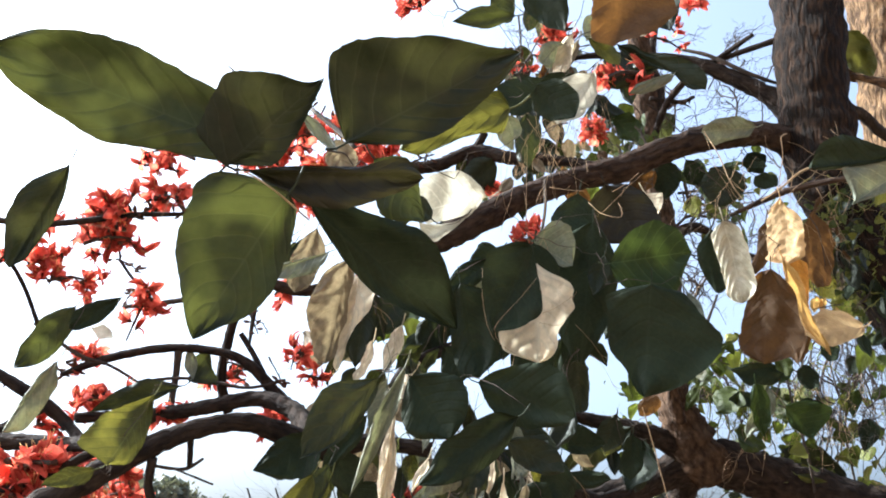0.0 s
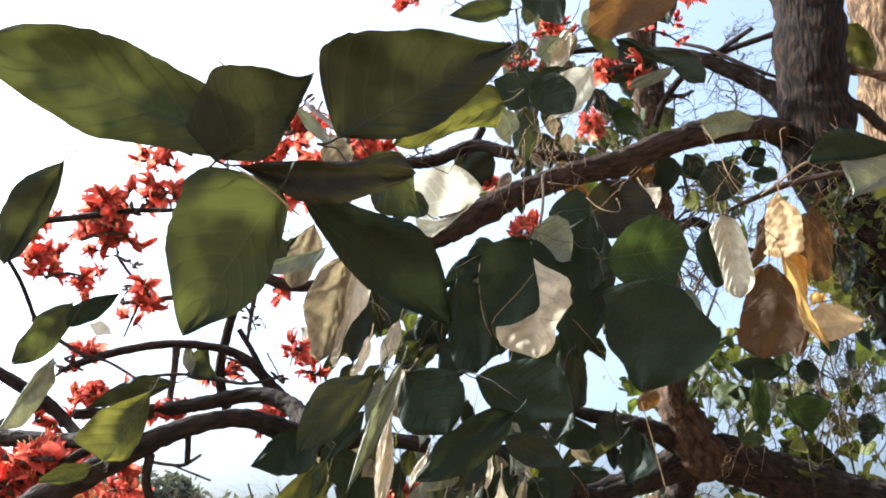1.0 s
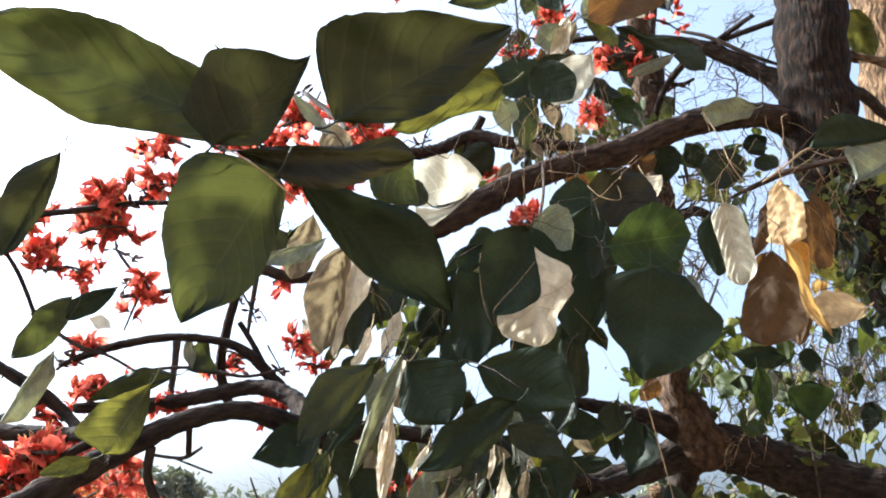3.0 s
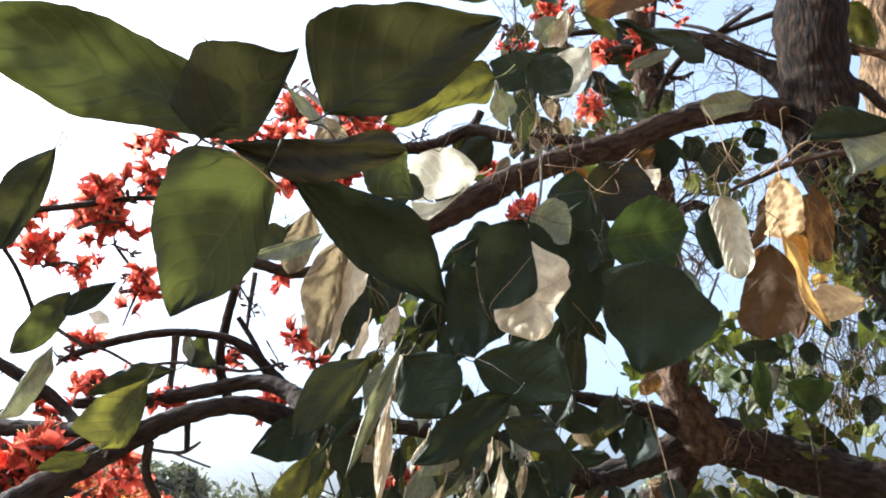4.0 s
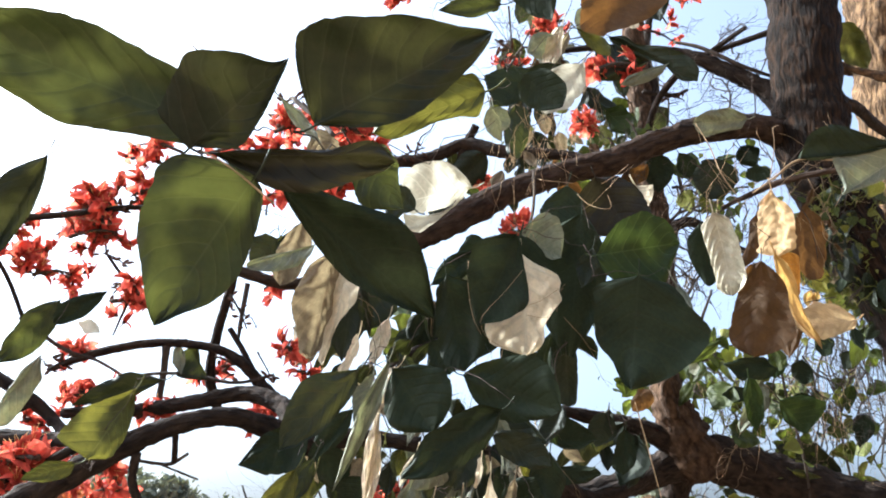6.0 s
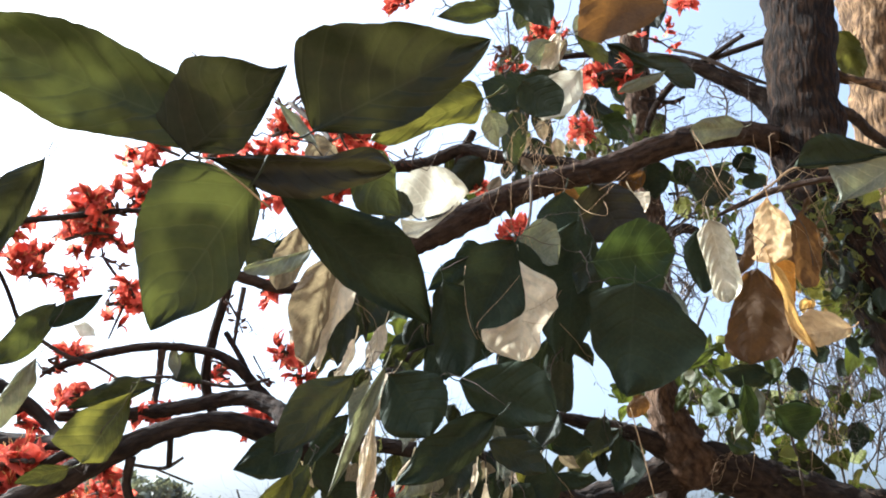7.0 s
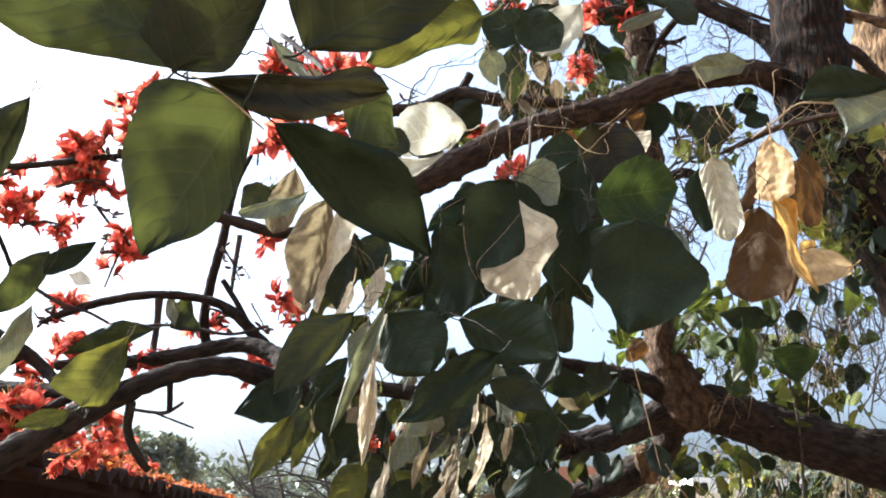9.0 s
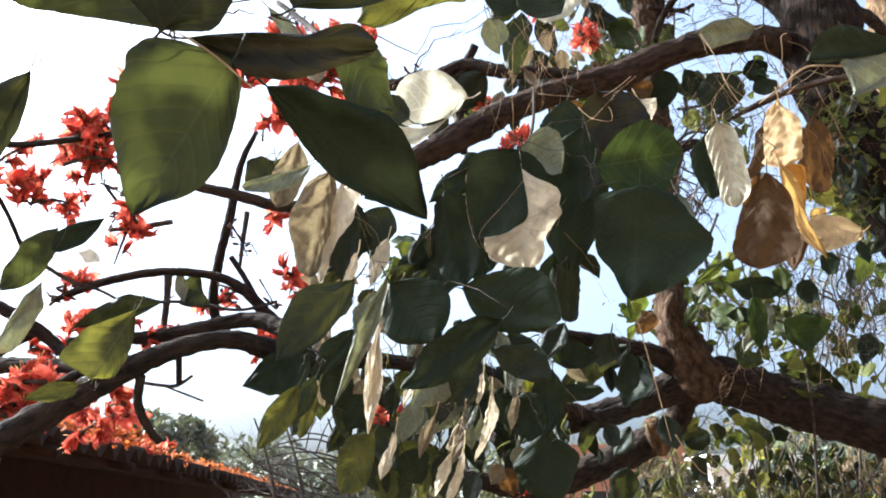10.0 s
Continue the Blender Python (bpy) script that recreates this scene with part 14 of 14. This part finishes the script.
twig_spray(flame_tree, TWIG, (1.362, 2.69, 1.89), (1.437, 2.62, 2.199), 0.0018, 1011, 0, 0, "twig")
twig_spray(flame_tree, TWIG, (1.437, 2.62, 2.199), (1.386, 2.578, 2.292), 0.0011, 1012, 0, 0, "twig")
twig_spray(flame_tree, TWIG, (1.386, 2.578, 2.292), (1.321, 2.583, 2.275), 0.0011, 1013, 0, 0, "twig")
twig_spray(flame_tree, TWIG, (-0.317, 1.01, 2.357), (-0.655, 1.006, 2.245), 0.0018, 1014, 0, 0, "twig")
twig_spray(flame_tree, TWIG, (-0.655, 1.006, 2.245), (-0.721, 1.064, 2.236), 0.0011, 1015, 0, 0, "twig")
join_rest()


# ---- ground ----
def ground_height(x, y):
    d = math.hypot(x, y)
    return 0.04 * noise.noise(Vector((x * 0.4, y * 0.4, 0))) + (0 if d < 60 else 1.2 * noise.noise(Vector((x * 0.01, y * 0.01, 5))))


steps = [-3000, -900, -300, -120, -60, -30, -18, -12, -8, -6, -4, -3, -2, -1, 0, 1, 2, 3, 4, 6, 8, 12, 18, 30, 60, 120, 300, 900, 3000]
gv = [(x, y, ground_height(x, y) - 0.05) for y in steps for x in steps]
n = len(steps)
gf = [(j * n + i, j * n + i + 1, (j + 1) * n + i + 1, (j + 1) * n + i) for j in range(n - 1) for i in range(n - 1)]
tagged(new("ground", mesh_from("ground", gv, gf, [SOIL])), "bare dry brown earth under the trees", "ground", kind="structure")

# ---- the shed: corrugated roof along its eave, mud wall under it ----
EAVE_A, EAVE_B, EAVE_Z = Vector((-1.42, 0.9, 1.86)), Vector((-2.55, 12.0, 1.86)), 1.86
shed = thing("shed", "low shed with a weathered corrugated roof strewn with fallen scarlet flowers", "shed", at=(-3, 6, 0))
along = (EAVE_B - EAVE_A).normalized()
inward = Vector((-along.y, along.x, 0))
pitch_up = 0.21
length = (EAVE_B - EAVE_A).length


def roof_point(s, w, off=0.0):
    p = EAVE_A + along * s + inward * w
    return Vector((p.x, p.y, EAVE_Z + w * pitch_up + off))


def roof_sheet(s0, s1, w0, w1, lift, seed):
    wave, per = 0.19, 10
    count = int((s1 - s0) / wave * per)
    verts, faces = [], []
    for layer in (0.0, -0.007):
        for i in range(count + 1):
            s = s0 + (s1 - s0) * i / count
            z = 0.046 * (4 * abs((s / wave) % 1 - 0.5) - 1) + lift + layer
            jag = 0.012 * noise.noise(Vector((s * 9, seed, 0)))
            for w in (w0 + jag, (w0 + w1) / 2, w1):
                verts.append(roof_point(s, w, z) - shed.location)
    m = (count + 1) * 3
    for i in range(count):
        for j in range(2):
            a = i * 3 + j
            faces.append((a, a + 1, a + 4, a + 3))
            faces.append((m + a, m + a + 3, m + a + 4, m + a + 1))
        a = i * 3
        faces.append((a, a + 3, m + a + 3, m + a))
    return mesh_from("roof_sheet", verts, faces, [ROOFING])


roof_random = random.Random(3)
sheet = 1.02
for k in range(int(length / sheet)):
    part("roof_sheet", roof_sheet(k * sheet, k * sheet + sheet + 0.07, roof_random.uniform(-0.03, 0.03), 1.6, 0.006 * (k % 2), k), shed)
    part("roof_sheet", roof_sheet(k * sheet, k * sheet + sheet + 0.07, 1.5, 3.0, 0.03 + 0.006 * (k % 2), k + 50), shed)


def box_mesh(name, corners, mat):
    """A box from four base corners and two heights each: (x, y, low, high)."""
    v = [(x, y, a) for x, y, a, b in corners] + [(x, y, b) for x, y, a, b in corners]
    f = [(3, 2, 1, 0), (4, 5, 6, 7)] + [(i, (i + 1) % 4, 4 + (i + 1) % 4, 4 + i) for i in range(4)]
    me = mesh_from(name, v, f, [mat])
    me.polygons.foreach_set("use_smooth", [False] * len(me.polygons))
    return me


def slab(name, s0, s1, w0, w1, z0, z1, mat, parent):
    cs = []
    for s, w in ((s0, w0), (s1, w0), (s1, w1), (s0, w1)):
        p = EAVE_A + along * s + inward * w - shed.location
        cs.append((p.x, p.y, z0, z1 + w * pitch_up))
    return part(name, box_mesh(name, cs, mat), parent)


# walls, pole and rafters wear a near-black that holds the eave's shade
slab("wall", 0.1, length - 0.2, 0.95, 1.15, 0, EAVE_Z - 0.06, EAVE_SHADE, shed)
slab("wall", 0.1, 0.3, 1.15, 2.7, 0, EAVE_Z - 0.06, EAVE_SHADE, shed)
slab("wall", length - 0.4, length - 0.2, 1.15, 2.7, 0, EAVE_Z - 0.06, EAVE_SHADE, shed)
slab("wall", 0.1, length - 0.2, 2.7, 2.9, 0, EAVE_Z - 0.1, EAVE_SHADE, shed)
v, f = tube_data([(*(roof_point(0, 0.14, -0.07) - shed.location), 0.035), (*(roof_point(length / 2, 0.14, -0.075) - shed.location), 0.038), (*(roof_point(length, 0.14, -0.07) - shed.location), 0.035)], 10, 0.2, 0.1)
part("eave_pole", mesh_from("eave_pole", v, f, [EAVE_SHADE]), shed)
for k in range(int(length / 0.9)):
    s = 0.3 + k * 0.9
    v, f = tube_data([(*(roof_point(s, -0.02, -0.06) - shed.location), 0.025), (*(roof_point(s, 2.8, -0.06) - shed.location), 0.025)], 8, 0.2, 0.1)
    part("rafter", mesh_from("rafter", v, f, [EAVE_SHADE]), shed)

# fallen flowers on the roof, thick at its edge
litter = random.Random(21)
for k in range(290):
    near = k % 4 < 3
    s = litter.uniform(1.3, 3.9) if near else 3.4 + litter.random() ** 1.4 * 7.0
    w = abs(litter.gauss(0, 0.4 if near else 0.25)) + 0.01
    ob = new("fallen_flower", FALLEN[litter.randrange(3) if near else 2 * litter.randrange(2)])
    ob.matrix_basis = Matrix.Translation(roof_point(s, w, 0.03 + litter.random() * (0.09 if near else 0.05))) @ Euler((litter.uniform(-1.9, 1.9), litter.uniform(-1.9, 1.9), litter.uniform(0, 6.3))).to_matrix().to_4x4() @ Matrix.Scale(litter.uniform(0.9, 1.4), 4)
    tagged(ob, "wilted scarlet-orange flower lying on the corrugated roof", "flower", "fallen flowers on the roof")
pv, pf, pu = [], [], []
for k in range(1100):
    s, w = 1.2 + litter.random() ** 1.3 * 9.5, abs(litter.gauss(0, 0.35))
    v, f, u = petal_data(0.045 * litter.uniform(0.7, 1.2), 0.02, litter.uniform(-2, 2), 0, litter.uniform(0, 3), litter.uniform(0, 6.3), len(pv))
    at = roof_point(s, w, 0.025 + 0.05 * litter.random())
    spin = Euler((litter.uniform(-1.5, 1.5), litter.uniform(-1.5, 1.5), litter.uniform(0, 6.3))).to_matrix()
    pv += [at + spin @ p for p in v]
    pf += f
    pu += u
tagged(new("fallen_petals", mesh_from("fallen_petals", pv, pf, [FADED], uvs=pu)), "loose faded orange petals strewn over the roof", "petals", kind="stuff")
cord = new("hanging_cord", mesh_from("hanging_cord", *tube_data([(*roof_point(1.62, -0.03, 0.0), 0.003), (*roof_point(1.63, -0.035, -0.2), 0.003), (*roof_point(1.61, -0.03, -0.6), 0.003)], 5, 0.03), [STRAW]))
tagged(cord, "pale frayed cord hanging from the eave", "cord")


# ---- distance: trees, houses, woods ----
def foliage_mesh(name, centres, leaf_size, per, seed, mat):
    """Many small leaves in uneven clumps."""
    r = random.Random(seed)
    verts, faces, uvs = [], [], []
    for c, rad in centres:
        for k in range(per):
            d = Vector((r.gauss(0, 1), r.gauss(0, 1), r.gauss(0, 0.8)))
            d = d.normalized() * rad * r.random() ** 0.45
            p = Vector(c) + d
            a = Vector((r.gauss(0, 1), r.gauss(0, 1), r.gauss(0, 1))).normalized()
            b = a.orthogonal().normalized()
            s = leaf_size * r.uniform(0.6, 1.3)
            i = len(verts)
            verts += [p - a * s, p + b * s * 0.45, p + a * s, p - b * s * 0.45]
            uvs += [(0.5, 0), (1, 0.5), (0.5, 1), (0, 0.5)]
            faces.append((i, i + 1, i + 2, i + 3))
    return mesh_from(name, verts, faces, [mat], uvs=uvs)


def far_tree(at, height, spread, seed, per=110, clumps=26, size=0.14):
    r = random.Random(seed)
    tree = thing("far_tree", "leafy round-crowned tree in the hazy distance", "tree", "trees in the distance", at=(*at, 0))
    part("trunk", mesh_from("trunk", *tube_data([(0, 0, -0.2, height * 0.045), (0.1, 0, height * 0.3, height * 0.035), (0.0, 0.1, height * 0.6, height * 0.02), (0.1, 0, height * 0.85, height * 0.008)], 8, 0.4, 0.1), [TWIG]), tree)
    centres = []
    for k in range(clumps):
        a, u = r.uniform(0, 6.28), r.random()
        rad = spread * math.sqrt(r.random()) * (1 - 0.55 * u)
        c = Vector((rad * math.cos(a), rad * math.sin(a), height * (0.42 + 0.52 * u)))
        centres.append((c, spread * r.uniform(0.16, 0.3)))
        if k % 4 == 0:
            part("limb", mesh_from("limb", *tube_data([(0, 0, height * 0.35, height * 0.018), (c.x * 0.5, c.y * 0.5, c.z * 0.8, height * 0.012), (*c, height * 0.004)], 6, 0.4, 0.1), [TWIG]), tree)
    part("crown", foliage_mesh("crown", centres, size, per, seed, FAR_HAZE_GREEN), tree)
    return tree


def bush(x, y, height, spread, seed):
    r = random.Random(seed)
    b = thing("bush", "dusty olive bush behind the trees", "bush", "bushes behind the trees", at=(x, y, 0))
    centres = []
    for k in range(16):
        a, u = r.uniform(0, 6.28), r.random()
        rad = spread * math.sqrt(r.random()) * (1 - 0.4 * u)
        c = Vector((rad * math.cos(a), rad * math.sin(a), height * (0.2 + 0.72 * u)))
        centres.append((c, spread * r.uniform(0.22, 0.4)))
        if k % 2 == 0:
            part("stem", mesh_from("stem", *tube_data([(c.x * 0.1, c.y * 0.1, -0.1, 0.02), (c.x * 0.5, c.y * 0.5, c.z * 0.55, 0.014), (*c, 0.005)], 5, 0.2, 0.1), [TWIG]), b)
    part("foliage", foliage_mesh("foliage", centres, 0.06, 130, seed, DUSTY), b)


far_tree((-9.6, 24.0), 4.9, 1.7, 1)
far_tree((-12.4, 27.0), 5.6, 1.8, 2)
far_tree((-16.0, 40.0), 6.2, 2.8, 3)
far_tree((-23, 62), 8.5, 4.0, 4, size=0.22)
far_tree((13, 50), 8, 3.6, 5, size=0.22)
far_tree((6, 26), 4.2, 1.8, 6)
far_tree((15, 34), 7, 3.0, 7)
for k, (x, y, h, w) in enumerate(((2.6, 9.6, 2.5, 0.9), (5.0, 9.8, 2.6, 1.1), (6.2, 10.5, 2.9, 1.2), (3.9, 12.5, 2.2, 0.7), (7.6, 10.0, 3.0, 1.2), (1.0, 12.0, 2.3, 1.1), (-1.0, 13.0, 2.2, 1.0), (2.1, 5.6, 1.9, 0.55), (2.9, 5.3, 2.0, 0.6), (3.7, 5.2, 2.15, 0.6), (1.5, 6.2, 1.85, 0.5), (4.4, 5.9, 2.3, 0.7))):
    bush(x, y, h, w, 30 + k)
wood = random.Random(8)
centres = []
for k in range(240):
    a = -0.95 + 1.9 * k / 239
    d = wood.uniform(95, 170)
    h = wood.uniform(7.5, 11.5) * d / 120
    for j in range(4):
        centres.append(((d * math.sin(a) + wood.gauss(0, 3), d * math.cos(a), h * (0.15 + 0.25 * j)), h * 0.3))
tagged(new("far_woods", foliage_mesh("far_woods", centres, 0.9, 45, 9, FAR_HAZE_GREEN)), "hazy grey-green belt of distant woodland", "woods", kind="stuff")


def house(at, turn, width, depth, height, mat, label, floors=1, name="house"):
    h = thing(name, label, "house", at=(*at, 0))
    h.rotation_euler.z = turn
    t = 0.25

    def block(nm, x0, x1, y0, y1, z0, z1, m, par):
        return part(nm, box_mesh(nm, [(x0, y0, z0, z1), (x1, y0, z0, z1), (x1, y1, z0, z1), (x0, y1, z0, z1)], m), par)

    cols = max(2, int(width / 2))
    bay = width / cols
    for fl in range(floors):
        z0 = height * fl / floors
        z1 = height * (fl + 1) / floors
        lo, hi = z0 + (z1 - z0) * 0.33, z0 + (z1 - z0) * 0.78
        block("wall", 0, width, 0, t, z0, lo, mat, h)
        block("wall", 0, width, 0, t, hi, z1, mat, h)
        for c in range(cols):
            x = c * bay
            block("wall", x, x + bay * 0.28, 0, t, lo, hi, mat, h)
            block("wall", x + bay * 0.72, x + bay, 0, t, lo, hi, mat, h)
            win = block("window", x + bay * 0.28, x + bay * 0.72, t * 0.6, t * 0.75, lo, hi, GLASS_DARK, h)
            block("sill", x + bay * 0.24, x + bay * 0.76, -0.08, t * 0.5, lo - 0.08, lo - 0.003, WHITEWASH, win)
    block("wall", 0, t, t, depth, 0, height, mat, h)
    block("wall", width - t, width, t, depth, 0, height, mat, h)
    block("wall", t, width - t, depth - t, depth, 0, height, mat, h)
    block("roof", -0.25, width + 0.25, -0.25, depth + 0.25, height, height + 0.15, mat, h)
    block("parapet", -0.1, width + 0.1, -0.1, 0.06, height + 0.15, height + 0.6, mat, h)
    block("parapet", -0.1, 0.06, 0.06, depth, height + 0.15, height + 0.6, mat, h)
    return h


house((9.6, 31.0), 0.1, 4.5, 5, 3.4, WHITEWASH, "whitewashed flat-roofed house beyond the trees", 1)
house((2.6, 21.5), -0.05, 3.2, 4, 2.9, BRICKWORK, "low weathered brick outhouse beyond the trees", 1, "brick_outhouse")
